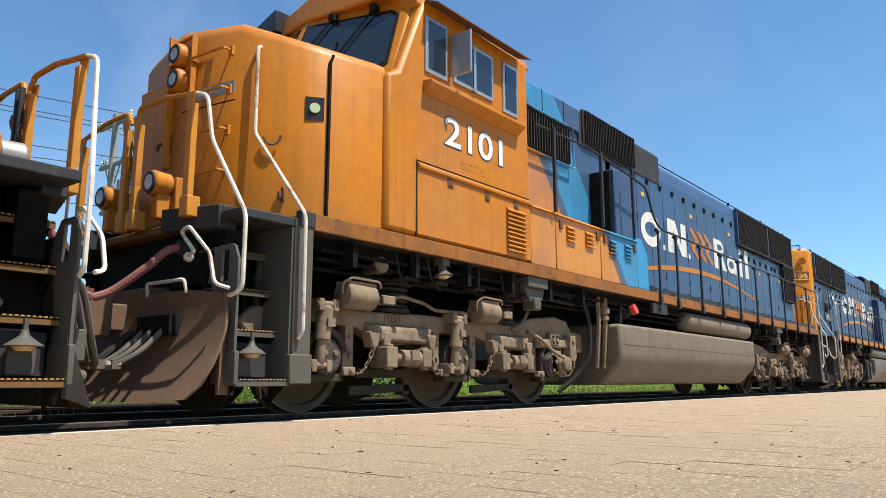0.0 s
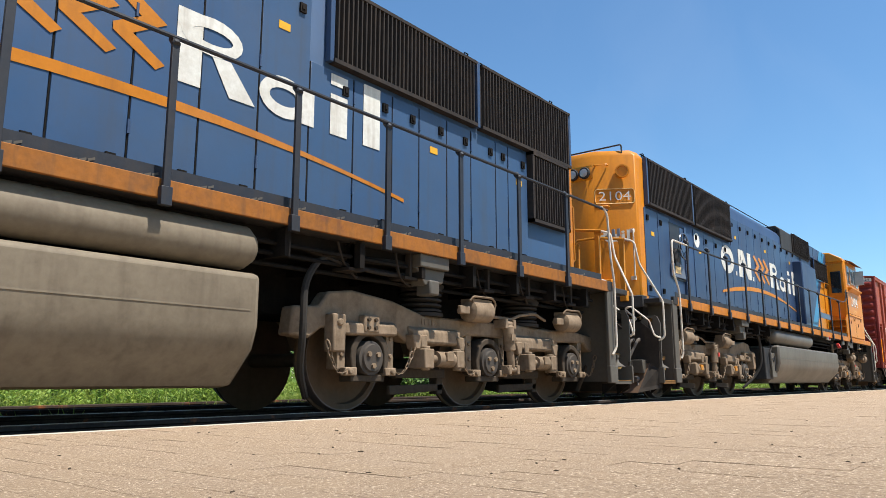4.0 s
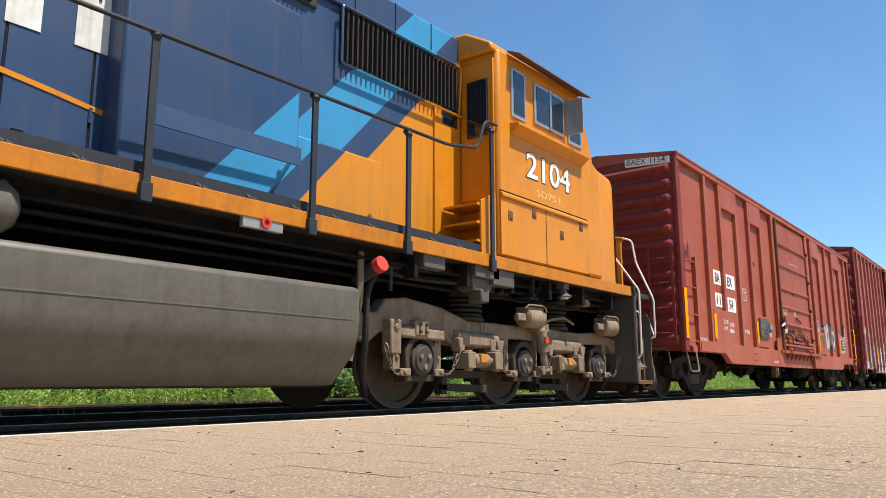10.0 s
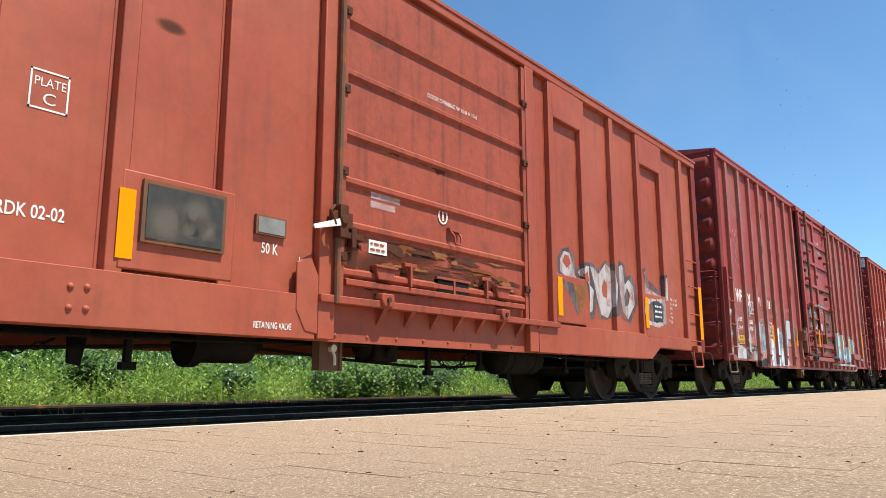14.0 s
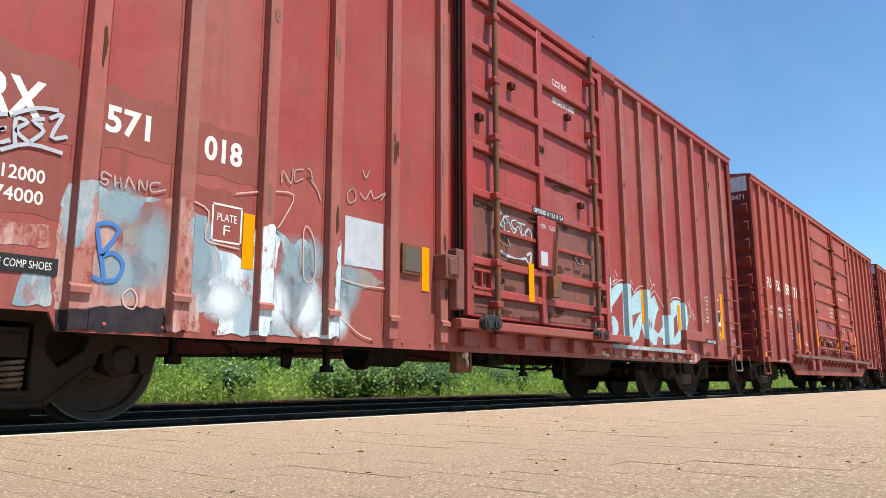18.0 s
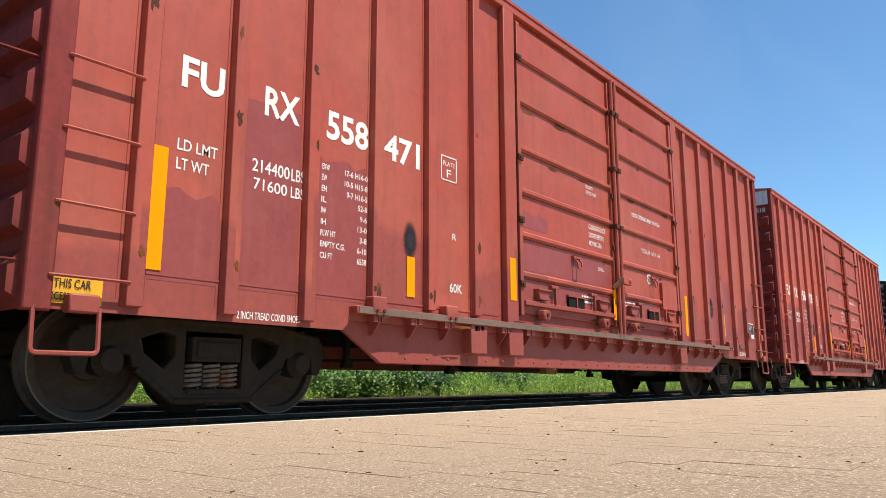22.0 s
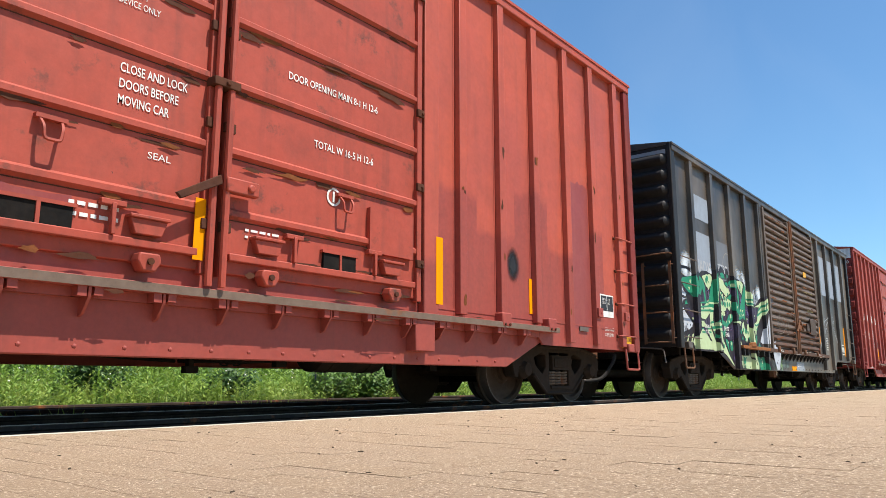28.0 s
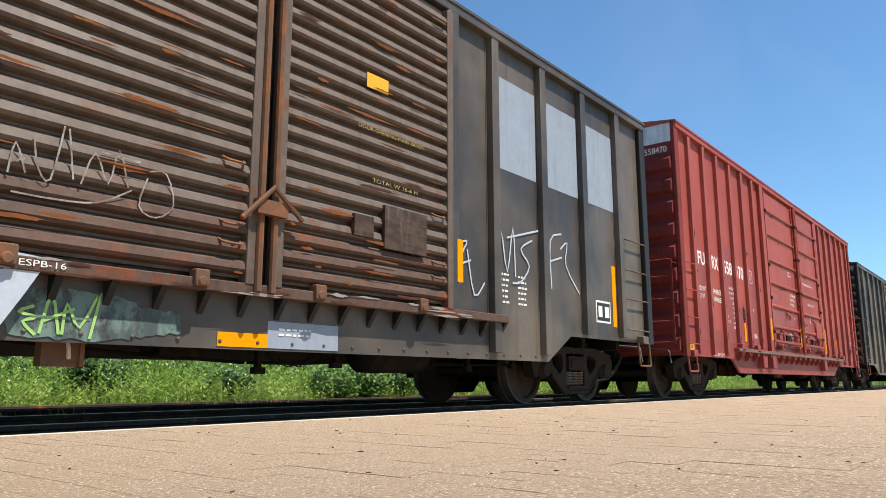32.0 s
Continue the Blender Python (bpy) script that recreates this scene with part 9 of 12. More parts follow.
M["soft_white"] = overspray("soft white overspray", (0.56, 0.62, 0.66))
M["soft_violet"] = overspray("soft violet overspray", (0.11, 0.08, 0.15), 0.75)
M["rust_bright"] = worn("bright orange scale rust", (0.26, 0.1, 0.035), 0.85, vary=0.7, dirty=0.75, dirt=(0.06, 0.035, 0.025), bump=0.3)
M["soft_blue"] = overspray("soft pale blue overspray", (0.3, 0.42, 0.47), 0.5)
M["soft_rust"] = overspray("soft rust stain", (0.095, 0.032, 0.014), 0.55)
M["soft_dust"] = overspray("soft dust smear", (0.16, 0.14, 0.11), 0.5)
M["board_dark"] = worn("dark varnished board", (0.03, 0.027, 0.022), 0.4, vary=0.5, dirt=(0.09, 0.075, 0.055), dirty=0.6, gloss=0.4)
M["steel_pale"] = worn("pale grey weathered tin", (0.2, 0.21, 0.2), 0.6, vary=0.5, dirty=0.6)
M["patch_dull"] = sprayed("dull grey paint patch", (0.13, 0.14, 0.155), 0.3)
M["letter_dull"] = sprayed("dull white stencil paint", (0.36, 0.37, 0.38), 0.4)
M["soft_black"] = overspray("soft black overspray", (0.02, 0.02, 0.022), 0.95)
M["gr_white"] = sprayed("white spray paint", (0.43, 0.46, 0.5), 0.25)


def weathered(name, a, b, under, gone=0.5, tall=0.35):
    """Layered spray paint: two colours run into one another, rubbed through to what lies under it."""
    m, n, l, s = nodes_of(name, 0.6, 0.0)
    vec = n.new("ShaderNodeTexCoord").outputs["Object"]
    c = mix(n, l, ramp(n, l, noise_of(n, l, vec, 4.5, 7, (1.0, 1.0, tall), rough=0.65), 0.46, 0.56), a, b)
    c = mix(n, l, ramp(n, l, noise_of(n, l, vec, 14.0, 6, (1.0, 1.0, 0.12), rough=0.6), 0.52, 0.66, 0.55), c, tuple(min(0.8, v * 1.3 + 0.05) for v in b))
    c = mix(n, l, ramp(n, l, noise_of(n, l, vec, 6.0, 10, (1.0, 1.0, 0.6), rough=0.8), 0.62 - 0.14 * gone, 0.66 - 0.1 * gone, 0.85), c, under)
    c = mix(n, l, ramp(n, l, noise_of(n, l, vec, 30.0, 5, rough=0.7), 0.5, 0.75, 0.35), c, tuple(v * 0.6 for v in a))
    l.new(c, s.inputs["Base Color"])
    s.inputs["Specular IOR Level"].default_value = 0.2
    return m


RED = (0.23, 0.045, 0.035)
M["ledge_pale"] = weathered("worn pale blue ledge spray", (0.3, 0.42, 0.44), (0.2, 0.27, 0.28), (0.22, 0.05, 0.04), 0.6)
M["gr_smoke"] = weathered("faded black spray paint", (0.06, 0.05, 0.05), (0.13, 0.09, 0.085), (0.28, 0.06, 0.03), 0.45)
M["gr_worn"] = weathered("worn white spray paint", (0.42, 0.38, 0.37), (0.26, 0.2, 0.19), (0.29, 0.07, 0.04), 0.6)
M["gr_pink"] = weathered("faded pink spray paint", (0.36, 0.15, 0.12), (0.4, 0.26, 0.23), RED, 0.55)
M["gr_haze_blue"] = weathered("thin grey-blue spray paint", (0.19, 0.27, 0.31), (0.34, 0.36, 0.37), (0.3, 0.13, 0.11), 0.6)
M["gr_splash"] = weathered("dripping white spray paint", (0.58, 0.64, 0.66), (0.3, 0.4, 0.45), (0.3, 0.12, 0.1), 0.55, 0.2)
M["gr_tag"] = weathered("rubbed pale spray line", (0.3, 0.29, 0.26), (0.2, 0.17, 0.14), (0.14, 0.08, 0.05), 1.1)
M["board_wood"] = weathered("dark oiled board", (0.045, 0.026, 0.018), (0.07, 0.045, 0.03), (0.03, 0.018, 0.013), 0.3, 3.0)
M["gr_lime"] = sprayed("lime green spray paint", (0.3, 0.5, 0.14), 0.3)
M["gr_fog"] = weathered("thin mint overspray", (0.13, 0.19, 0.16), (0.06, 0.075, 0.07), (0.04, 0.038, 0.035), 0.8, 0.6)
M["gr_pale"] = sprayed("pale blue spray paint", (0.36, 0.54, 0.58), 0.4)
M["gr_line"] = sprayed("pink-white spray line", (0.55, 0.36, 0.32))
M["gr_blue"] = sprayed("blue spray paint", (0.05, 0.16, 0.42))
M["gr_brown"] = sprayed("red-brown spray paint", (0.2, 0.05, 0.035))
M["gr_faint"] = sprayed("faint grey spray paint", (0.26, 0.23, 0.2), 0.5)
M["sign_dim"] = sprayed("dim yellow stencil paint", (0.36, 0.27, 0.08), 0.4)
M["gr_dark"] = sprayed("black-violet spray paint", (0.012, 0.010, 0.016), 0.3)
M["gr_mint"] = sprayed("mint spray paint", (0.42, 0.52, 0.29))
M["gr_green"] = sprayed("green spray paint", (0.012, 0.2, 0.105))
M["gr_violet"] = weathered("violet-black spray paint", (0.022, 0.016, 0.032), (0.04, 0.03, 0.06), (0.014, 0.011, 0.02), 0.3)
M["grey_patch"] = worn("pale grey paint patch", (0.25, 0.285, 0.33), 0.5, vary=0.25, streak=0.3, dirty=0.35, dirt=(0.15, 0.14, 0.13), bump=0)
M["bleach"] = weathered("patchy pale blue and white paint", (0.42, 0.5, 0.54), (0.34, 0.27, 0.26), RED, 0.6, 0.3)
M["bleach_end"] = worn("weathered white paint", (0.6, 0.62, 0.66), 0.55, vary=0.3, streak=0.6, dirty=0.5, dirt=(0.12, 0.1, 0.1), bump=0)

boxcar_rusty()
boxcar_crimson()
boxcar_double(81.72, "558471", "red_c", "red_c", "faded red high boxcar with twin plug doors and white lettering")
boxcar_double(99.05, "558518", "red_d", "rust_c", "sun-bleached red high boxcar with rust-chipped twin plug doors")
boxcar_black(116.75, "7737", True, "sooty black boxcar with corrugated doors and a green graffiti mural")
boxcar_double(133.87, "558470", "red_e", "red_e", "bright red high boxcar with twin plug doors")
boxcar_black(151.3, "7702", False, "plain sooty black boxcar with corrugated doors")


# ---- locomotives; l runs from the cab end's coupler to the long-hood end's, z from the rail, near side is -y
LOCO = 21.84


def locomotive(x0, flip, number, label, plain=False):
    loco = vehicle("locomotive", x0, label, "locomotive", "locomotives of the train")
    liv, org = ("liv_b", "orange_b") if flip else ("liv_a", "orange")

    def P(name, g, mat, parent=None, lab="", bevel=0.0, kind=""):
        if flip:
            g.mirror_x(LOCO)
        return part(name, g, mat, parent or loco, lab, bevel, kind)

    def X(l):
        return LOCO - l if flip else l

    def span(a, b):
        return (X(b), X(a)) if flip else (a, b)

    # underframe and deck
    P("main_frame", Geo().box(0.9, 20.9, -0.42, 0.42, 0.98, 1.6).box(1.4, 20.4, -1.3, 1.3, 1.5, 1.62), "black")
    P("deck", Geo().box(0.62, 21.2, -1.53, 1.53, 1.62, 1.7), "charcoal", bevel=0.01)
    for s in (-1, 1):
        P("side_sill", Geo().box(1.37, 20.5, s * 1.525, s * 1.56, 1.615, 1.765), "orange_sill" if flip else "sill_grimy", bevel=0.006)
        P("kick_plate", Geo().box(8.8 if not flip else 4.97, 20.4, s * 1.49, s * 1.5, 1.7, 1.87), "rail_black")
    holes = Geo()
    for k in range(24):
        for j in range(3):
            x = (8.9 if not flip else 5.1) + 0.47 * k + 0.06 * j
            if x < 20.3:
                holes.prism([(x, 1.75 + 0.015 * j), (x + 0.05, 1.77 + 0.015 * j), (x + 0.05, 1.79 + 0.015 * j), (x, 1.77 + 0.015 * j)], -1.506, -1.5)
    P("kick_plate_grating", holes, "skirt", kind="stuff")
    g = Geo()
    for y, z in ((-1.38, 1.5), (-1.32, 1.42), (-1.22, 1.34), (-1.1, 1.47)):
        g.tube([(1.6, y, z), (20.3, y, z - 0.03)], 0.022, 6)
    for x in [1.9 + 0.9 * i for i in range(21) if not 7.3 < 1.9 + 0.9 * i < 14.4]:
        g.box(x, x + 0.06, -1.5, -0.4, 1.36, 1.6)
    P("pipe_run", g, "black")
    for a, b, y in ((4.9, 7.2, -1.34), (14.9, 16.6, -1.34), (2.2, 4.2, -1.2), (18.6, 20.2, -1.2)):
        P("air_pipe", Geo().tube(smooth_path([(a, y + 0.06, 1.5), (a + 0.3 * (b - a), y, 1.4), (a + 0.7 * (b - a), y, 1.38), (b, y + 0.08, 1.5)], 5), 0.022, 6), "under_grime")
    for x in (7.12, 7.34) if not flip else (7.1,):
        P("air_pipe", Geo().tube(bend([(x, -1.36, 1.55), (x, -1.36, 1.1), (x + 0.05, -1.28, 0.5)], 0.1), 0.035, 6), "dust")
    if not flip:
        P("drain_valve", Geo().ring((7.3, -1.36, 1.5), (7.3, -1.36, 1.2), [(0, 0.06), (0.3, 0.06), (0.35, 0.09), (0.6, 0.09), (0.75, 0.05), (0.8, 0.08), (0.95, 0.08), (1, 0.05)], 14), "dust")
    # bolster pads on the inner side of each truck, lamp and drain under the cab
    for x in (5.18, 16.5):
        pad = P("jacking_pad", Geo().box(x - 0.24, x + 0.24, -1.52, -1.16, 1.48, 1.62).prism([(x - 0.24, 1.48), (x + 0.24, 1.48), (x + 0.2, 1.34), (x - 0.1, 1.3)], -1.46, -1.16), "skirt", bevel=0.012)
        P("pad_lug", Geo().box(x - 0.06, x + 0.1, -1.5, -1.3, 1.2, 1.36), "skirt", pad, bevel=0.02)
    lamp = P("deck_lamp", Geo().ring((3.3, -1.44, 1.56), (3.3, -1.46, 1.42), [(0, 0.04), (0.4, 0.05), (0.55, 0.05), (0.95, 0.11), (1, 0.105)], 12).box(3.24, 3.36, -1.5, -1.38, 1.54, 1.62), "skirt")
    P("lamp_lens", Geo().ring((3.3, -1.46, 1.43), (3.3, -1.46, 1.4), [(0, 0.075), (1, 0.05)], 12), "lamp_glass", lamp)
    P("drain_pipe", Geo().ring((2.48, -1.1, 1.42), (2.44, -1.36, 1.46), [(0, 0.06), (0.7, 0.06), (0.72, 0.085), (1, 0.085), (1, 0.06)], 14), "dust")
    for k, x in enumerate((2.6, 3.1, 3.8, 4.5, 4.8, 15.2, 16.0, 17.4, 18.3, 19.4)):
        P("cable", Geo().tube(smooth_path([(x, -1.4, 1.6), (x + 0.1, -1.38, 1.36 + 0.03 * (k % 3)), (x + 0.35, -1.3, 1.3), (x + 0.5, -1.1, 1.45)], 5), 0.013, 5), "under_grime")
        P("hanger", Geo().box(x + 0.2, x + 0.24, -1.42, -1.36, 1.36, 1.62).box(x + 0.12, x + 0.32, -1.43, -1.2, 1.34, 1.37), "under_grime")

    # cab and nose
    cab = P("cab", Geo().prism([(2.28, 1.78), (4.97, 1.78), (4.97, 4.44), (2.86, 4.5), (2.45, 3.5), (2.28, 3.42)], -1.55, 1.55), org, bevel=0.05)
    P("cab_roof", Geo().prism([(-1.53, 4.38), (-1.5, 4.5), (-1.12, 4.72), (0, 4.82), (1.12, 4.72), (1.5, 4.5), (1.53, 4.38)], 2.78, 5.05, "x").loft([[(2.8, -1.45, 4.54), (2.62, -1.2, 4.54), (2.46, 0, 4.54), (2.62, 1.2, 4.54), (2.8, 1.45, 4.54)], [(2.8, -1.15, 4.7), (2.66, -1.0, 4.74), (2.5, 0, 4.86), (2.66, 1.0, 4.74), (2.8, 1.15, 4.7)]]), org, bevel=0.03)
    plan = [(0.87, 0.0), (1.0, 0.8), (1.42, 1.27), (1.62, 1.43), (2.34, 1.5), (2.34, -1.5), (1.62, -1.43), (1.42, -1.27), (1.0, -0.8)]
    rise = (3.67, 3.58, 3.42, 3.37, 3.41, 3.41, 3.37, 3.42, 3.58)
    P("nose", Geo().loft([[(a, b, 1.76) for a, b in plan], [(a, b, z) for (a, b), z in zip(plan, rise)],
                          [(a + 0.03 if a < 2 else a, b * 0.975, z + 0.09) for (a, b), z in zip(plan, rise)],
                          [(a + 0.12 if a < 2 else a, b * 0.9, z + 0.16) for (a, b), z in zip(plan, rise)]]), org, bevel=0.03)
    P("nose_seam", Geo().prism([(1.6, 1.78), (1.625, 1.78), (1.625, 3.31), (1.66, 3.4), (1.635, 3.4), (1.6, 3.31)], -1.442, -1.4), "black")
    # windshield on the sloping front
    P("cab_front", Geo().loft([[(2.5, -1.5, 3.3), (2.36, -1.45, 3.3), (1.98, 0, 3.3), (2.36, 1.45, 3.3), (2.5, 1.5, 3.3)],
                               [(2.98, -1.45, 4.56), (2.86, -1.38, 4.56), (2.5, 0, 4.56), (2.86, 1.38, 4.56), (2.98, 1.45, 4.56)]]), org, cab, bevel=0.02)

    def on_front(u, z, s, off):
        m, n = 1.98 + (z - 3.3) * 0.413, 2.36 + (z - 3.3) * 0.397
        return (m + (n - m) * u - off, s * u * (1.45 - (z - 3.3) * 0.055), z)
    for s in (-1, 1):
        shape = ((0.07, 3.6), (0.86, 3.58), (0.93, 3.66), (0.9, 4.3), (0.83, 4.38), (0.07, 4.42))
        grow = [(0.5 + (u - 0.5) * 1.06, 4.0 + (z - 4.0) * 1.09) for u, z in shape]
        P("windshield_gasket", Geo().loft([[on_front(u, z, s, -0.04) for u, z in grow], [on_front(u, z, s, 0.014) for u, z in grow]][:: s]), "black", cab)
        P("windshield", Geo().loft([[on_front(u, z, s, -0.03) for u, z in shape], [on_front(u, z, s, 0.02) for u, z in shape]][:: s]), "window", cab)
        for u in (0.32, 0.7):
            a, b = on_front(u, 4.46, s, 0.06), on_front(u - 0.22, 3.8, s, 0.05)
            P("wiper", Geo().tube([a, b], 0.013, 5).tube([(b[0] + 0.01, b[1] - 0.05 * s, b[2] - 0.16), (b[0] + 0.01, b[1] + 0.06 * s, b[2] + 0.2)], 0.012, 4).box(a[0] - 0.03, a[0] + 0.05, a[1] - 0.04, a[1] + 0.04, a[2] - 0.03, a[2] + 0.05), "black", cab)
        P("defroster_bar", Geo().tube(bend([on_front(0.86, 3.5, s, 0.0), on_front(0.84, 3.56, s, 0.1), on_front(0.42, 3.56, s, 0.1), on_front(0.4, 3.5, s, 0.0)], 0.03), 0.022, 6), "black", cab)
    # cab side: windows, visor, ledge, doors
    Y = -1.55
    wins = ((2.86, 3.24, 3.62, 4.28), (3.36, 4.14, 3.66, 4.24), (4.36, 4.69, 3.6, 4.27))
    for i, (a, b, z0, z1) in enumerate(wins):
        fr = P("window_frame", Geo().box(a, b, Y - 0.025, Y + 0.02, z0, z1), "silver", cab, bevel=0.008)
        P("window_pane", Geo().box(a + 0.045, b - 0.045, Y - 0.032, Y + 0.01, z0 + 0.05, z1 - 0.05), "window", fr)
        if i == 1:
            P("window_bar", Geo().box(3.72, 3.77, Y - 0.04, Y, z0, z1), "silver", fr)
            P("wind_deflector", Geo().box(3.3, 3.33, Y - 0.3, Y - 0.02, 3.7, 4.2), "silver", fr)
    P("rain_visor", Geo().prism([(Y, 4.44), (Y - 0.2, 4.36), (Y - 0.2, 4.375), (Y, 4.47)], 2.86, 4.74, "x"), "brown_rust", cab)
    P("arm_rest", Geo().prism([(Y, 3.52), (Y - 0.13, 3.5), (Y - 0.13, 3.46), (Y, 3.36)], 2.84, 4.7, "x"), org, cab, bevel=0.01)
    P("door_panel", Geo().box(2.75, 4.95, Y - 0.012, Y + 0.02, 1.8, 2.5), org, cab, bevel=0.006)
    P("panel_hood", Geo().prism([(Y, 2.58), (Y - 0.04, 2.545), (Y - 0.04, 2.52), (Y, 2.5)], 2.75, 4.95, "x"), org, cab)
    P("panel_seam", Geo().box(2.735, 2.748, Y - 0.004, Y + 0.01, 1.78, 2.6).box(2.75, 4.95, Y - 0.004, Y + 0.01, 2.585, 2.597), "black", cab)
    for x, z in ((3.3, 2.46), (4.0, 2.44), (4.62, 2.44)) if not flip else ((2.95, 2.45), (3.5, 2.25), (4.2, 2.42), (4.75, 2.3)):
        P("latch", Geo().box(x - 0.05, x + 0.05, Y - 0.02, Y, z - 0.06, z + 0.06).box(x - 0.025, x + 0.025, Y - 0.03, Y, z - 0.04, z + 0.02), "brown_rust", cab, bevel=0.005)
    if not flip:
        for i in range(10):
            z = 1.86 + i * 0.055
            P("louvre", Geo().prism([(Y - 0.012, z + 0.045), (Y - 0.05, z), (Y - 0.04, z - 0.006), (Y - 0.012, z + 0.02)], 4.4, 4.82, "x"), org, cab)
    if flip:
        P("cab_seam", Geo().box(3.9, 3.91, Y - 0.015, Y, 1.8, 2.56), "black", cab)
    # number under the window
    if number:
        a, b = span(3.2, 4.36)
        part("lettering", letters(number, a, b, 2.87, 3.24, Y, 0.034, 0.004), "decal", cab)
        part("lettering", letters(number, a + 0.014, b - 0.014, 2.885, 3.225, Y, 0.016, 0.007), "white", cab)
        a, b = span(3.5, 4.1)
        part("lettering", letters("SD75 I", a, b, 2.68, 2.77, Y, 0.0, 0.004), "sign_orange" if not flip else "sign_pale", cab)
    a = 1.66
    sg = P("notice_plate", Geo().loft([[(1.44, -1.29, 2.72), (1.58, -1.395, 2.72), (1.58, -1.395, 2.95), (1.44, -1.29, 2.95)], [(1.437, -1.296, 2.72), (1.577, -1.401, 2.72), (1.577, -1.401, 2.95), (1.437, -1.296, 2.95)]]), "decal", lab="black notice plate with a green ring")
    sg.rotation_euler[2] = 0
    P("notice_ring", Geo().ring((1.505, -1.35, 2.84), (1.5, -1.358, 2.84), [(0, 0.035), (0, 0.05), (1, 0.05), (1, 0.035)], 16), "gr_mint", sg)

    # nose front: headlights, handholds, door, number boards
    for z in (3.21, 3.47):
        h = P("headlight", Geo().ring((0.95, -0.12, z), (0.75, -0.12, z), [(0, 0.12), (0.8, 0.118), (0.93, 0.112), (1, 0.1), (1, 0.085)], 20), org)
        P("headlight_rim", Geo().ring((0.77, -0.12, z), (0.745, -0.12, z), [(0, 0.1), (0.4, 0.102), (1, 0.094), (1, 0.08)], 20), "charcoal", h)
        P("headlight_lens", Geo().ring((0.78, -0.12, z), (0.742, -0.12, z), [(0, 0.082), (0.8, 0.08), (1, 0.05)], 20), "lens", h)
    P("headlight_recess", Geo().box(0.865, 0.98, -0.27, 0.03, 3.06, 3.64), org, bevel=0.006)
    P("recess_frame", Geo().box(0.84, 0.9, -0.285, -0.265, 3.05, 3.65).box(0.84, 0.9, -0.285, 0.04, 3.64, 3.66).box(0.8, 0.93, 0.04, 0.075, 2.35, 3.72), org, bevel=0.004)
    P("door_latch", Geo().tube(bend([(0.9, 0.16, 2.62), (0.82, 0.16, 2.62), (0.82, 0.2, 2.56)], 0.02), 0.016, 6).box(0.86, 0.92, 0.02, 0.09, 2.5, 2.72), "brown_rust")
    P("door_chain", chain_of((0.84, 0.06, 2.66), (0.84, 0.05, 2.28), 0.0, 10), "steel")
    P("nose_door_latch", Geo().box(1.3, 1.325, -1.19, -1.15, 1.92, 2.06).box(1.27, 1.3, -1.17, -1.14, 1.95, 2.02), "brown_rust", bevel=0.006)
    P("nose_hook", Geo().tube([(1.22 + 0.05 * math.cos(k * 0.5), -1.1 - 0.06 * math.cos(k * 0.5), 2.55 - 0.09 * math.sin(k * 0.5)) for k in range(7)], 0.013, 5), "brown_rust")
    P("nose_door", Geo().box(0.88, 0.99, 0.14, 0.7, 1.8, 3.3), org, bevel=0.02)
    g = Geo()
    for z in (2.2, 2.6, 3.0, 3.39):
        q = Geo().tube(bend([(0.93, -0.3, z), (0.82, -0.3, z), (0.89, -0.74, z + 0.02), (0.99, -0.74, z + 0.02)], 0.02, 2), 0.014, 5).box(0.965, 0.99, -0.77, -0.71, z - 0.03, z + 0.06)
        P("grab_iron", q, "sign_orange")
    for y in (-0.28, 0.62):
        h = P("ditch_light", Geo().ring((0.74, y, 2.09), (0.5, y, 2.09), [(0, 0.05), (0.25, 0.11), (0.9, 0.118), (1, 0.1)], 20), org)
        P("ditch_mount", Geo().box(0.7, 0.82, y - 0.12, y + 0.1, 1.76, 2.16).box(0.56, 0.7, y - 0.05, y + 0.05, 1.76, 2.0), org, h, bevel=0.012)
        P("ditch_rim", Geo().ring((0.52, y, 2.09), (0.49, y, 2.09), [(0, 0.104), (0.5, 0.106), (1, 0.098), (1, 0.085)], 20), "charcoal", h)
        P("ditch_lens", Geo().ring((0.53, y, 2.09), (0.485, y, 2.09), [(0, 0.09), (0.8, 0.086), (1, 0.05)], 20), "lens", h)
    nb = P("number_board", Geo().prism([(2.66, 0.5), (2.42, 0.5), (2.58, 1.1), (2.7, 1.1)], 4.58, 4.86, "z"), "decal", bevel=0.01)
    if number and not flip:
        g = letters(number, 0, 0.46, 0, 0.17, 0, 0.01)
        part("lettering", Geo().add([(2.428 + (0.55 - a) * 0.2667, 0.55 + (0.5 - a), 4.64 + c) for a, b, c in g.v], g.f), "white", nb)
    P("nose_seam", Geo().prism([(0.89, -0.1), (0.885, -0.1), (0.995, -0.8), (1.0, -0.8)], 2.9, 2.912, "z"), "black")
    P("painted_block", Geo().prism([(0.905, -0.24), (0.9, -0.24), (0.935, -0.46), (0.94, -0.46)], 2.98, 3.1, "z").prism([(0.945, -0.5), (0.94, -0.5), (0.99, -0.8), (0.995, -0.8)], 2.98, 3.1, "z"), "grey_patch")

    # hood behind the cab, main hood, long-hood end
    P("hood", Geo().box(4.9, 8.6, -0.95, 0.95, 1.7, 4.3), liv, bevel=0.02)
    P("upper_cabinet", Geo().prism([(-1.0, 4.28), (-1.0, 4.66), (-0.85, 4.78), (0.85, 4.78), (1.0, 4.66), (1.0, 4.28)], 4.98, 7.42, "x"), liv, bevel=0.015)
    for x in (5.6, 6.25, 6.9):
        P("cabinet_seam", Geo().box(x, x + 0.012, -1.006, -0.99, 4.3, 4.66), "black")
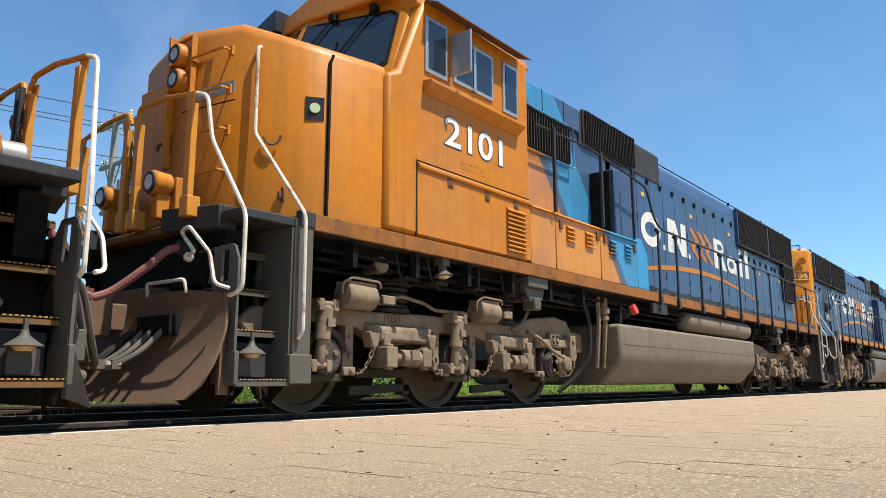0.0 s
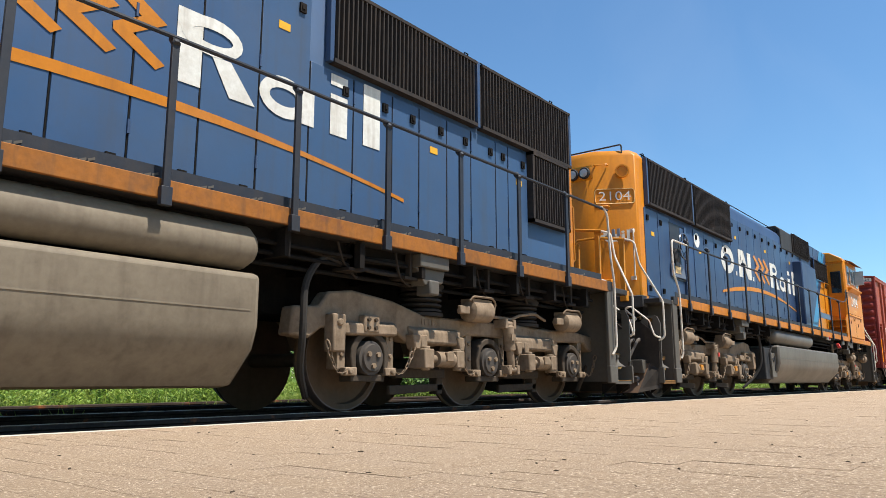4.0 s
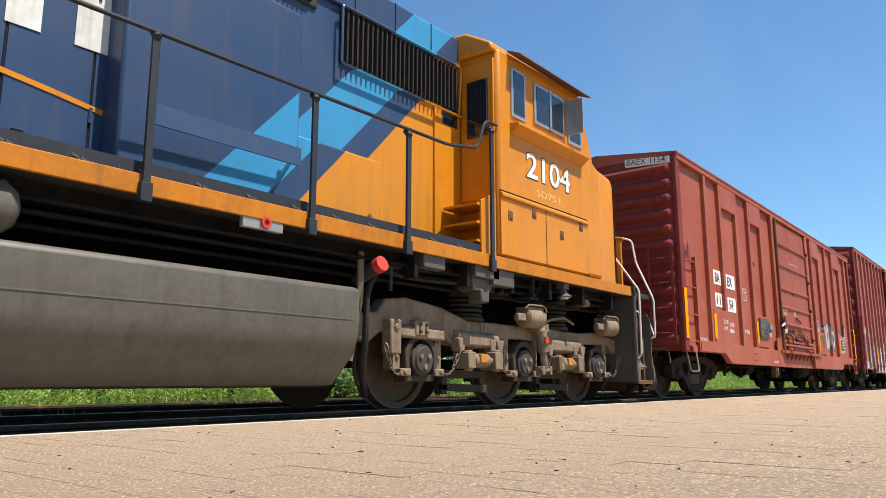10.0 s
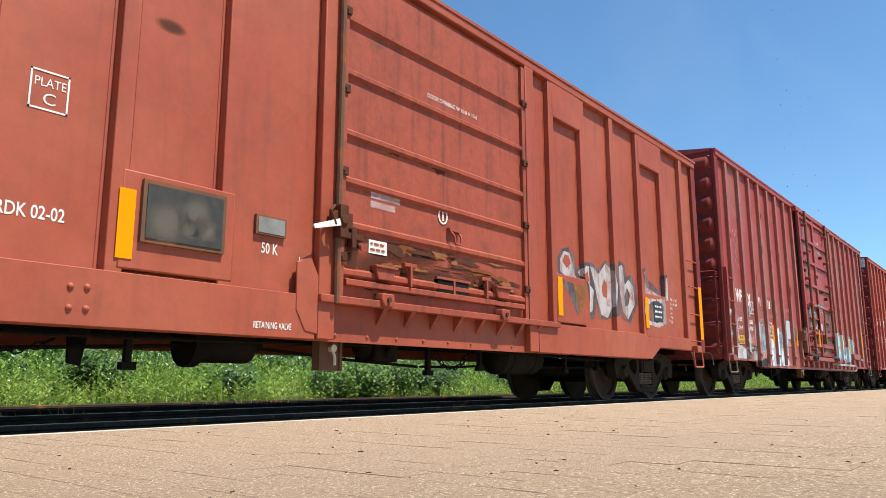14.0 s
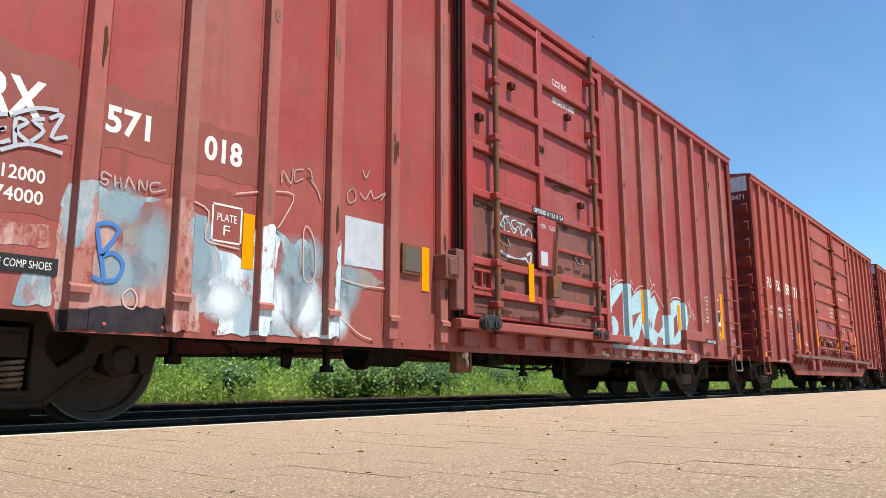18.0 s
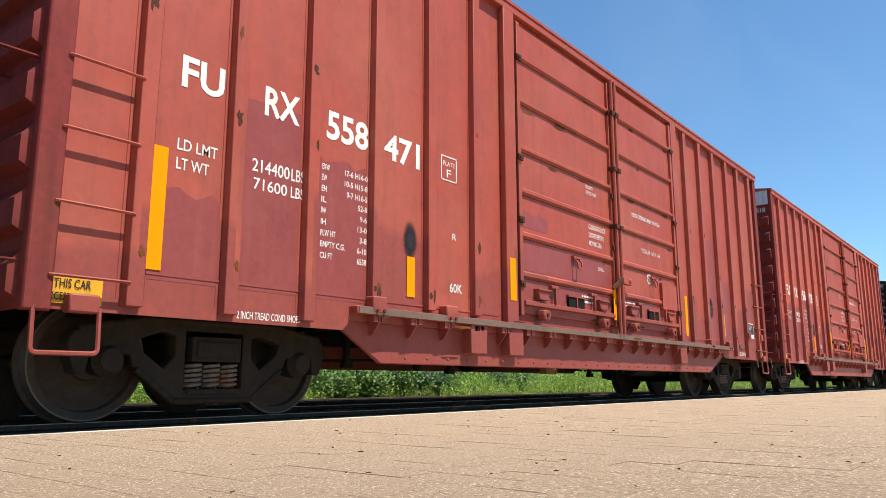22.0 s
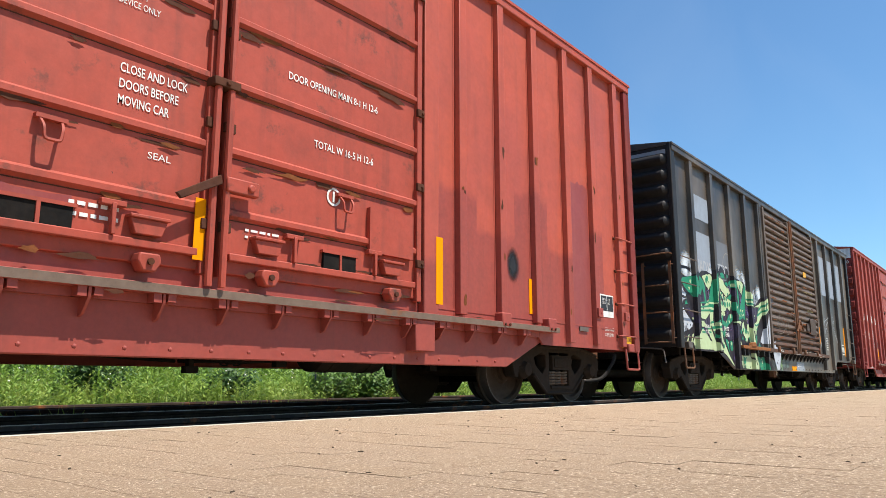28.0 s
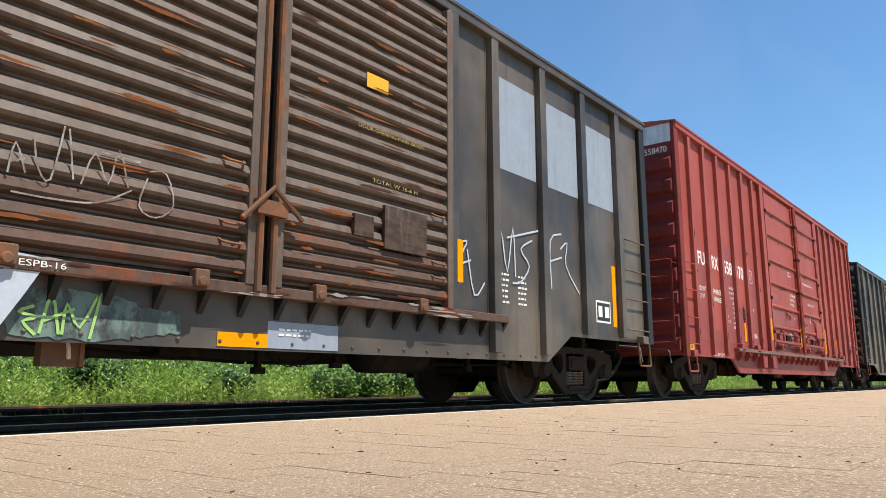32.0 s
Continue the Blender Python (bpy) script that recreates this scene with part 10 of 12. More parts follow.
    he, hc, ht = (20.25, 20.55, 20.5) if flip else (20.46, 20.62, 20.56)
    P("hood", Geo().prism([(-0.95, 1.7), (-0.95, 4.42), (-0.87, 4.55), (-0.7, 4.62), (0.7, 4.62), (0.87, 4.55), (0.95, 4.42), (0.95, 1.7)], 8.4, he, "x"), liv, bevel=0.01)
    P("dynamic_brake_hatch", Geo().prism([(-0.98, 4.1), (-0.98, 4.66), (-0.86, 4.78), (0.86, 4.78), (0.98, 4.66), (0.98, 4.1)], 7.42, 10.72, "x"), "charcoal", bevel=0.02)
    P("brake_grid", Geo().box(7.52, 9.5, -1.01, -0.97, 4.14, 4.72), "grille", bevel=0.008)
    for i in range(32):
        x = 7.58 + i * 0.06
        P("grid_fin", Geo().box(x, x + 0.012, -1.045, -1.005, 4.15, 4.71), "grille")
    P("hood_end", Geo().loft([[(he, -0.955, z), (hc, -0.94, z), (20.95, -0.26, z), (20.95, 0.26, z), (hc, 0.94, z), (he, 0.955, z)] for z in (1.76, 4.48)]
      + [[(he, -0.84, 4.62), (ht, -0.8, 4.62), (20.86, -0.24, 4.62), (20.86, 0.24, 4.62), (ht, 0.8, 4.62), (he, 0.84, 4.62)]]), org, bevel=0.03)
    # inertial grille with guard bars
    P("inertial_grille", Geo().box(5.08, 7.08, -0.985, -0.93, 3.66, 4.24), "grille")
    for i in range(26):
        x = 5.12 + i * 0.076
        P("grille_bar", Geo().box(x, x + 0.02, -1.03, -0.98, 3.66, 4.24), "grille")
    P("grille_frame", Geo().tube(bend([(5.05, -1.0, 3.6), (5.05, -1.04, 4.26), (7.12, -1.04, 4.26), (7.12, -1.04, 3.6), (5.05, -1.04, 3.6)], 0.03), 0.018, 5), liv)
    # radiators
    for a, b in ((15.42, 17.85), (17.95, 20.22)) if flip else ((15.42, 17.95), (18.06, 20.43)):
        r = P("radiator_screen", Geo().box(a, b, -1.0, -0.93, 3.6, 4.46), "grille", bevel=0.01)
        n = int((b - a) / 0.07)
        for i in range(n):
            x = a + 0.03 + i * (b - a - 0.06) / n
            P("screen_rib", Geo().prism([(x, -1.0), (x + 0.012, -1.045), (x + 0.03, -1.045), (x + 0.042, -1.0)], 3.62, 4.44, "z"), "grille", r)
        P("screen_sill", Geo().box(a, b, -1.05, -0.95, 3.575, 3.62).box(a, b, -1.05, -0.95, 4.44, 4.475), "grille", r)
    for x in (15.4, 17.9, 20.24) if flip else (15.4, 18.0, 20.44):
        P("screen_frame", Geo().box(x - 0.03, x + 0.03, -1.03, -0.95, 3.58, 4.5), "navy", bevel=0.006)
    if not flip:
        r = P("radiator_screen", Geo().box(19.28, 20.32, -1.0, -0.93, 2.55, 3.57), "grille", bevel=0.01)
        P("screen_frame", Geo().box(19.27, 20.33, -1.055, -0.95, 2.54, 2.585).box(19.27, 20.33, -1.055, -0.95, 3.53, 3.57).box(19.27, 19.3, -1.055, -0.95, 2.54, 3.57).box(20.3, 20.33, -1.055, -0.95, 2.54, 3.57), "grille", r)
        for i in range(14):
            x = 19.31 + i * 0.07
            P("screen_rib", Geo().prism([(x, -1.0), (x + 0.012, -1.045), (x + 0.03, -1.045), (x + 0.042, -1.0)], 2.6, 3.52, "z"), "grille", r)
    # hood doors with latches and hinges
    xs = [9.0 + 0.63 * i for i in range(18)] if flip else [9.0 + 0.617 * i for i in range(12)] + [16.4, 16.87, 17.4, 17.9, 18.46, 18.76]
    skip = (18.0, 18.9) if flip else (19.3, 20.6)
    for i, x in enumerate(xs):
        if skip[0] < x + 0.3 < skip[1]:
            continue
        zt = 3.52 if x > 14.9 else 4.22
        w = min(0.63, (xs[i + 1] if i + 1 < len(xs) else 9e9) - x, 0.5 if not flip and x > 18.7 else 0.63)
        d = P("hood_door", Geo().box(x + 0.01, x + w - 0.01, -0.962, -0.945, 1.86, zt), liv, bevel=0.004)
        P("door_gap", Geo().box(x - 0.004, x + 0.008, -0.957, -0.949, 1.86, zt), "black", d)
        for z in (2.0, zt - 0.18):
            P("latch", Geo().box(x + w - 0.17, x + w - 0.09, -0.985, -0.96, z - 0.05, z + 0.05).box(x + w - 0.15, x + w - 0.11, -0.995, -0.96, z - 0.02, z + 0.03), "black", d)
        if i % 2:
            for z in (2.3, 3.3):
                P("hinge", Geo().cyl((x, -0.968, z - 0.06), (x, -0.968, z + 0.06), 0.014, 6), "navy", d)
        if i % 4 == 1:
            P("warning_label", Geo().prism(rect(x + 0.2, x + 0.34, zt - 0.5 if zt < 4 else 3.72, zt - 0.42 if zt < 4 else 3.8), -0.968, -0.962), "sign_yellow", d)
    P("end_boss", Geo().ring((20.7, -0.73, 4.17), (20.74, -0.75, 4.17), [(0, 0.13), (1, 0.125), (1, 0.1), (0.4, 0.095)], 18), org)
    if flip:
        g = letters("Rail", 0, 0.6, 0, 0.22, 0, 0.02)
        part("lettering", Geo().add([(0.9 + 0.458 * a - 0.008, -0.28 - 0.889 * a - 0.006, 2.83 + c) for a, b, c in g.v], g.f), "hood_white", loco)
        for y0, y1, z in ((-0.3, -0.5, 3.5), (-0.3, -0.5, 4.3)):
            P("end_grab", Geo().tube(bend([(20.9, y0, z), (20.99, y0, z), (20.9, y1, z), (20.82, y1, z)], 0.02), 0.014, 5), org)
        # fittings under the walkway and between the rail posts
        P("rail_panel", Geo().box(8.07, 9.44, -1.58, -1.56, 2.15, 2.31), "navy", lab="dark blue plate on the handrail")
        rp = P("receptacle_plate", Geo().box(8.21, 8.62, -1.55, -1.5, 1.53, 1.655), "silver_dull", lab="grey receptacle plate with a red ring", bevel=0.008)
        P("receptacle_ring", Geo().ring((8.4, -1.55, 1.594), (8.4, -1.575, 1.594), [(0, 0.05), (1, 0.048), (1, 0.026), (0.2, 0.024)], 16), "red_paint", rp)
        P("sill_pad", Geo().box(5.97, 6.33, -1.52, -1.2, 1.48, 1.65), "skirt", bevel=0.012)
        P("sill_pad", Geo().box(4.62, 5.07, -1.52, -1.2, 1.42, 1.62), "skirt", bevel=0.012)
    P("roof_grab", Geo().tube(bend([(20.62, -0.7, 4.55), (20.62, -0.7, 4.72), (20.62, 0.6, 4.72), (20.62, 0.6, 4.55)], 0.04), 0.016, 6), "charcoal")
    P("roof_fan_rail", Geo().tube([(8.5, -0.8, 4.66), (20.0, -0.8, 4.66)], 0.012, 5), "black")
    for x in (10.75, 15.2, 17.9, 20.1):
        P("lifting_eye", Geo().tube([(x - 0.04, -0.86, 4.5), (x - 0.03, -0.9, 4.62), (x + 0.03, -0.9, 4.62), (x + 0.04, -0.86, 4.5)], 0.012, 5), "black")
    if flip:
        P("exhaust_silencer", Geo().box(11.5, 12.2, -0.5, 0.5, 4.6, 4.82), "black", bevel=0.04)
    if not flip:
        # equipment boxes along the left walkway
        for a, b, lou in ((5.05, 5.68, 0), (5.7, 7.0, 1), (7.02, 8.3, 1)):
            bx = P("equipment_box", Geo().box(a, b, -1.5, -0.94, 1.78, 2.56), liv, bevel=0.012)
            P("box_lid", Geo().prism([(-0.94, 2.64), (-1.52, 2.56), (-1.54, 2.53), (-0.94, 2.53)], a, b, "x"), liv, bx)
            for x in ((b - 0.35, b - 0.9) if lou else ()):
                for i in range(4):
                    z = 2.22 + i * 0.06
                    P("louvre", Geo().prism([(-1.5, z + 0.045), (-1.54, z), (-1.53, z - 0.006), (-1.5, z + 0.015)], x - 0.12, x + 0.12, "x"), liv, bx)
            for x in ((a + 0.12, b - 0.1) if lou else ()):
                P("latch", Geo().box(x - 0.04, x + 0.04, -1.525, -1.5, 2.36, 2.48), "brown_rust", bx, bevel=0.005)
        P("equipment_box", Geo().prism([(8.3, 1.78), (8.72, 1.78), (8.72, 2.36), (8.5, 2.62), (8.3, 2.62)], -1.5, -0.94), "sky_paint", bevel=0.012)
        P("filter_box", Geo().box(7.86, 8.5, -1.36, -0.94, 2.62, 3.72), "navy", bevel=0.02)
        P("filter_box_side", Geo().box(7.8, 7.86, -1.3, -0.94, 2.66, 3.68), "black")
    else:
        P("filter_box", Geo().prism([(7.8, 2.45), (7.8, 3.8), (9.54, 3.86), (9.54, 1.8), (8.2, 1.8)], -1.22, -0.94), "liv_c", bevel=0.03)
        P("lower_box", Geo().box(6.6, 8.25, -1.14, -0.94, 1.8, 2.62), "liv_c", bevel=0.02)
        # recess in the rear cab wall with door, side steps
        d = P("cab_door", Geo().box(4.97, 5.0, -1.5, -1.0, 2.5, 4.3), org, cab, bevel=0.01)
        P("door_window", Geo().box(4.99, 5.02, -1.42, -1.1, 3.3, 4.05), "window", d, bevel=0.03)
        P("walk_door", Geo().box(4.98, 5.5, -0.98, -0.945, 1.9, 4.3), org, bevel=0.01)
        P("walk_door_window", Geo().box(5.06, 5.36, -0.99, -0.97, 3.45, 4.02), "window", bevel=0.03)
        for i in range(3):
            P("cab_step", Geo().box(5.0, 5.36, -1.5, -1.0, 1.9 + i * 0.22, 1.93 + i * 0.22), org)
        P("step_panel", Geo().prism([(5.0, 1.76), (5.3, 1.76), (5.3, 2.4), (5.0, 2.55)], -1.52, -1.49), org, bevel=0.006)
        # open compartment with the hand-brake wheel
        P("compartment", Geo().box(18.42, 19.14, -0.968, -0.95, 2.3, 3.44), "decal", lab="dark recess in the hood")
        P("compartment_side", Geo().box(18.33, 18.42, -1.0, -0.94, 1.88, 3.44), "navy", bevel=0.006)
        P("compartment_back", Geo().box(18.42, 18.62, -0.974, -0.966, 2.4, 3.4), "navy")
        P("compartment_apron", Geo().prism([(18.44, 2.34), (19.2, 2.34), (19.2, 2.6), (18.66, 2.62), (18.52, 2.52)], -1.0, -0.968), "apron", bevel=0.01)
        P("notice", Geo().box(18.74, 19.02, -1.006, -1.0, 2.42, 2.56), "sign_pale")
        P("brake_housing", Geo().ring((18.9, -0.96, 2.78), (18.9, -1.04, 2.78), [(0, 0.16), (0.7, 0.15), (1, 0.1)], 14).box(18.8, 19.02, -1.02, -0.96, 2.56, 2.8), "charcoal")
        wh = P("hand_brake_wheel", Geo().tube([(18.82 + 0.26 * math.cos(k * 0.2618), -1.12, 2.97 + 0.26 * math.sin(k * 0.2618)) for k in range(25)], 0.016, 7), "chrome")
        P("wheel_hub", Geo().ring((18.82, -1.06, 2.97), (18.82, -1.12, 2.97), [(0, 0.06), (0.5, 0.12), (0.9, 0.13), (1, 0.05)], 18), "navy", wh)
        for k in range(7):
            ca, sa = math.cos(k * 0.8976 + 0.2), math.sin(k * 0.8976 + 0.2)
            P("spoke", Geo().tube([(18.82 + 0.1 * ca, -1.1, 2.97 + 0.1 * sa), (18.82 + 0.26 * ca, -1.12, 2.97 + 0.26 * sa)], 0.014, 5), "chrome", wh)
        P("disc_sign", Geo().cyl((17.62, -0.968, 3.29), (17.62, -0.94, 3.29), 0.16, 24), "white")
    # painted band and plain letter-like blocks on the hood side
    yl = -0.966
    n = 14
    sa, sb = (9.72, 16.6) if not flip else (LOCO - 12.4, LOCO - 5.7)
    up, dn = [], []
    for i in range(n + 1):
        t = i / n
        q = t if not flip else 1 - t
        z = (2.33 + 0.9 * t - 0.9 * t * t + (0.05 * math.sin(math.pi * t))) if not flip else (2.33 + 0.95 * t - 0.95 * t * t + 0.06 * math.sin(math.pi * t))
        w = 0.052 * math.sin(math.pi * min(1.0, 0.06 + 1.15 * (t if flip else t)) * 0.94) ** 0.5 * (1 - 0.35 * t) + 0.006
        up.append((sa + (sb - sa) * t, z + w))
        dn.append((sa + (sb - sa) * t, z - w))
    if flip:
        dn, up = [(LOCO - sb + (a - sa), b) for a, b in dn], [(LOCO - sb + (a - sa), b) for a, b in up]
    part("painted_band", Geo().prism(dn + up[::-1], yl - 0.003, yl), org, loco, "thin orange painted band")
    o = 0.0 if not flip else -0.2
    def blk(poly, mat="hood_white"):
        part("painted_block", flat(poly, yl, 0.004), mat, loco)
    if flip:
        base, sc = 5.72, 1.02
    else:
        base, sc = 9.73, 1.0

    def bx(v):
        return base + v * sc
    part("painted_ring", hoop(bx(0.46), 3.13, 0.46, 0.33, 0.19, yl, 28, 0.004), "hood_white", loco)
    blk(rect(bx(1.02), bx(1.12), 2.82, 2.92))
    blk(rect(bx(1.28), bx(1.56), 2.82, 3.5))
    blk(rect(bx(1.98), bx(2.26), 2.82, 3.5))
    blk([(bx(1.56), 3.5), (bx(1.68), 3.5), (bx(1.98), 3.02), (bx(1.98), 2.82), (bx(1.56), 3.3)])
    blk(rect(bx(2.36), bx(2.46), 2.82, 2.92))
    for k2 in range(3):
        q = bx(2.49 + 0.42 * k2)
        blk([(q + a, z) for a, z in ((0.0, 3.46), (0.11, 3.52), (0.53, 3.27), (0.235, 3.09), (0.53, 2.905), (0.45, 2.845), (0.07, 3.06), (0.065, 3.125), (0.3, 3.26))], org)
    blk(rect(bx(3.95), bx(4.2), 2.82, 3.5))
    part("painted_ring", hoop(bx(4.3), 3.33, 0.32, 0.18, 0.11, yl, 20, 0.006), "hood_white", loco)
    blk([(bx(4.3), 3.16), (bx(4.5), 3.16), (bx(4.78), 2.82), (bx(4.5), 2.82)])
    part("painted_ring", hoop(bx(5.12), 3.02, 0.3, 0.21, 0.12, yl, 20, 0.006), "hood_white", loco)
    blk(rect(bx(5.32), bx(5.5), 2.82, 3.2))
    blk(rect(bx(5.72), bx(5.96), 2.82, 3.26))
    blk(rect(bx(5.72), bx(5.96), 3.36, 3.48))
    blk(rect(bx(6.2), bx(6.46), 2.82, 3.52))

    # fuel tank and air reservoirs
    ta, tb = (7.5, 14.25) if not flip else (7.25, 14.0)
    tk = "tank" if flip else "tank_dust"
    tank = P("fuel_tank", Geo().prism([(-1.53, 1.17), (-1.53, 0.74), (-1.47, 0.55), (-1.2, 0.27), (-1.05, 0.25), (1.05, 0.25), (1.2, 0.27), (1.47, 0.55), (1.53, 0.74), (1.53, 1.17)], ta, tb, "x"), tk, bevel=0.05)
    P("tank_seam", Geo().box(ta + 0.1, tb - 0.1, -1.536, -1.52, 0.86, 0.875), tk, tank)
    P("tank_gauge", Geo().box(ta - 0.03, ta, -1.3, -1.0, 0.9, 1.0), "steel", tank)
    ra, rb = (10.48, 14.3) if not flip else (10.2, 14.05)
    for s in (-1, 1):
        P("air_reservoir", Geo().ring((ra, s * 1.32, 1.4), (rb, s * 1.32, 1.4), [(0, 0.05), (0.01, 0.13), (0.03, 0.185), (0.97, 0.185), (0.99, 0.13), (1, 0.05)], 22), tk)
    fx = 8.02 if not flip else 7.0
    ff = P("fuel_filler", Geo().cyl((fx, -1.2, 1.3), (fx, -1.5, 1.41), 0.07, 14).tube(bend([(fx, -1.4, 1.4), (fx - 0.27, -1.42, 1.45), (fx - 0.27, -1.42, 1.2)], 0.05), 0.02, 6), "charcoal")
    P("filler_cap", Geo().cyl((fx, -1.49, 1.405), (fx, -1.56, 1.43), 0.08, 14), "red_paint", ff, "red fuel filler cap")
    if flip:
        tc = P("tank_cabinet", Geo().box(14.02, 14.62, -1.36, -0.6, 0.35, 1.1), "charcoal", bevel=0.02)
        P("gauge_panel", Geo().box(13.9, 14.28, -1.42, -1.34, 0.4, 0.98), "tank", tc, bevel=0.012)
        P("gauge_glass", Geo().box(13.98, 14.06, -1.435, -1.41, 0.55, 0.9).cyl((14.18, -1.44, 0.82), (14.18, -1.41, 0.82), 0.05, 12), "charcoal", tc)
        P("gauge_cable", Geo().tube(smooth_path([(14.3, -1.4, 0.62), (14.44, -1.42, 0.7), (14.4, -1.42, 0.98), (14.2, -1.4, 1.1), (14.3, -1.38, 1.3), (14.5, -1.36, 1.5)], 5), 0.016, 6), "rubber", tc)
    else:
        P("filler_bracket", Geo().box(8.75, 9.35, -1.54, -1.48, 1.42, 1.6).cyl((9.05, -1.56, 1.5), (9.05, -1.47, 1.5), 0.03, 8), "charcoal")

    # trucks
    for xc, d in ((3.9, 1), (17.78 if flip else 17.95, -1)):
        loco_truck(loco, P, X, xc, d, flip)

    # handrails, near side
    posts = [9.0, 9.8, 11.0, 12.18, 13.32, 14.52, 15.68, 16.87, 18.06, 19.25] if not flip else [5.17, 6.66, 7.93, 9.48, 10.62, 11.84, 13.05, 14.05, 15.25, 16.5, 17.7, 18.8, 19.93]
    for x in posts:
        top = 2.86 if x > 6 or not flip else 3.3
        P("handrail_post", Geo().prism([(x - 0.03, -1.6), (x - 0.03, -1.57), (x + 0.03, -1.57), (x + 0.03, -1.6)], 1.58, top, "z").cyl((x, -1.6, top - 0.06), (x, -1.54, top + 0.01), 0.035, 8).box(x - 0.045, x + 0.045, -1.61, -1.56, 1.56, 1.7), "rail_black", bevel=0.004)
    if not flip:
        path = [(5.2, -1.5, 3.7), (6.6, -1.55, 3.72), (8.3, -1.58, 3.55), (8.6, -1.58, 3.5), (8.85, -1.585, 3.05), (9.1, -1.585, 2.88), (20.5, -1.585, 2.84)]
        for x, z0 in ((5.6, 2.6), (7.0, 2.62), (8.1, 2.62)):
            P("handrail_post", Geo().box(x - 0.025, x + 0.025, -1.58, -1.54, z0 - 0.05, 3.74), "rail_black", bevel=0.004)
    else:
        path = [(5.02, -1.56, 3.38), (5.3, -1.585, 3.36), (5.45, -1.585, 2.98), (6.0, -1.585, 2.88), (19.9, -1.585, 2.76)]
    P("handrail", Geo().tube(bend(path, 0.1), 0.019, 7), "rail_black")
    P("handrail", Geo().mirror_y().tube([(6.0, 1.585, 2.86), (19.9, 1.585, 2.8)], 0.019, 6), "charcoal")
    ea, eb = (20.5, 2.84) if not flip else (19.93, 2.77)
    P("end_handrail", Geo().tube(bend([(ea, -1.585, eb), (20.66, -1.585, eb), (20.7, -1.6, 2.2), (20.46, -1.6, 1.86), (20.44, -1.6, 0.78), (20.48, -1.58, 0.7)] if flip else [(20.3, -1.585, 2.86), (20.48, -1.59, 2.8), (20.53, -1.6, 2.1), (20.61, -1.6, 1.78), (20.61, -1.6, 0.8), (20.53, -1.57, 0.69)], 0.09), 0.018, 8), "white_rail", lab="chipped white handrail")
    # grab rails by the cab corner
    P("end_handrail", Geo().tube(bend([(1.2, -0.93, 3.46), (1.1, -0.99, 3.42), (1.1, -1.0, 2.56), (1.21, -1.62, 1.72), (1.22, -1.62, 0.72), (1.22, -1.56, 0.66)], 0.06), 0.018, 8), "white_rail", lab="chipped white handrail")
    for s in (-1, 1):
        end_platform(loco, P, 1, s, "nosing_dull" if flip or plain else "skirt", flip)
        end_platform(loco, P, -1, s, "nosing_dull" if flip or plain else "skirt")
    end_front(loco, P, 1)
    end_front(loco, P, -1)
    # long-hood end: lights, number plate, grab irons
    P("headlight_housing", Geo().loft([[(20.75, -0.36, 3.98), (20.75, 0.3, 3.98), (20.75, 0.34, 4.36), (20.75, -0.36, 4.36)], [(20.97, -0.26, 4.03), (20.97, 0.3, 4.03), (20.97, 0.3, 4.34), (20.97, -0.26, 4.34)]]), org, bevel=0.06)
    for y in (-0.1, 0.14):
        h = P("headlight", Geo().ring((20.9, y, 4.18), (21.02, y, 4.18), [(0, 0.115), (0.9, 0.112), (1, 0.105), (1, 0.085)], 20), "charcoal")
        P("headlight_lens", Geo().ring((20.99, y, 4.18), (21.03, y, 4.18), [(0, 0.086), (0.8, 0.08), (1, 0.05)], 20), "lens", h)
    for s in (-1, 1):
        h = P("ditch_light", Geo().ring((20.98, s * 0.42, 2.0), (21.24, s * 0.42, 2.0), [(0, 0.05), (0.25, 0.12), (0.9, 0.125), (1, 0.105)], 20), "silver_dull")
        P("ditch_mount", Geo().box(20.86, 21.02, s * 0.58, s * 0.3, 1.72, 2.12).box(21.0, 21.16, s * 0.48, s * 0.36, 1.72, 1.9), org, h, bevel=0.012)
        P("ditch_lens", Geo().ring((21.2, s * 0.42, 2.0), (21.255, s * 0.42, 2.0), [(0, 0.095), (0.8, 0.09), (1, 0.05)], 20), "lens", h)
    for z in (4.35, 4.05, 3.7, 3.3, 2.9, 2.5):
        P("grab_iron", Geo().tube(bend([(20.84, 0.2, z), (20.95, 0.2, z), (20.95, 0.55, z), (20.75, 0.55, z)], 0.02, 2), 0.014, 5), "black")
    P("end_handrail" if flip else "grab_rail", Geo().tube(bend([(20.6, -0.84, 3.04), (20.71, -0.9, 3.03), (20.71, -0.9, 2.16), (20.6, -0.84, 2.15)], 0.03), 0.015, 6).box(20.6, 20.66, -0.88, -0.8, 3.0, 3.07).box(20.6, 20.66, -0.88, -0.8, 2.12, 2.19), "white_rail" if flip else "sign_orange")
    if flip:
        for y0, y1 in ((-0.14, -0.02), (-0.34, -0.2), (-0.5, -0.38), (-0.6, -0.54), (-0.7, -0.64)):
            P("painted_block", Geo().box(20.83, 20.846, y0, y1, 2.92, 3.06), "grey_patch")
    if flip and number:
        # number on the slanted corner panel of the hood end
        g = letters(number, 0, 0.58, 0, 0.17, 0, -0.004)
        ux, uy = 0.40, 0.68
        n = math.hypot(ux, uy)

        def on_corner(a, up, out):
            t = a / n
            return (LOCO - (20.55 + ux * t) - out * uy / n * 1.0, -0.94 + uy * t - out * ux / n, up)
        part("lettering", Geo().add([on_corner(0.7 - a, 3.62 + c, 0.012) for a, b, c in g.v], g.f), "white", loco)
        fr = Geo()
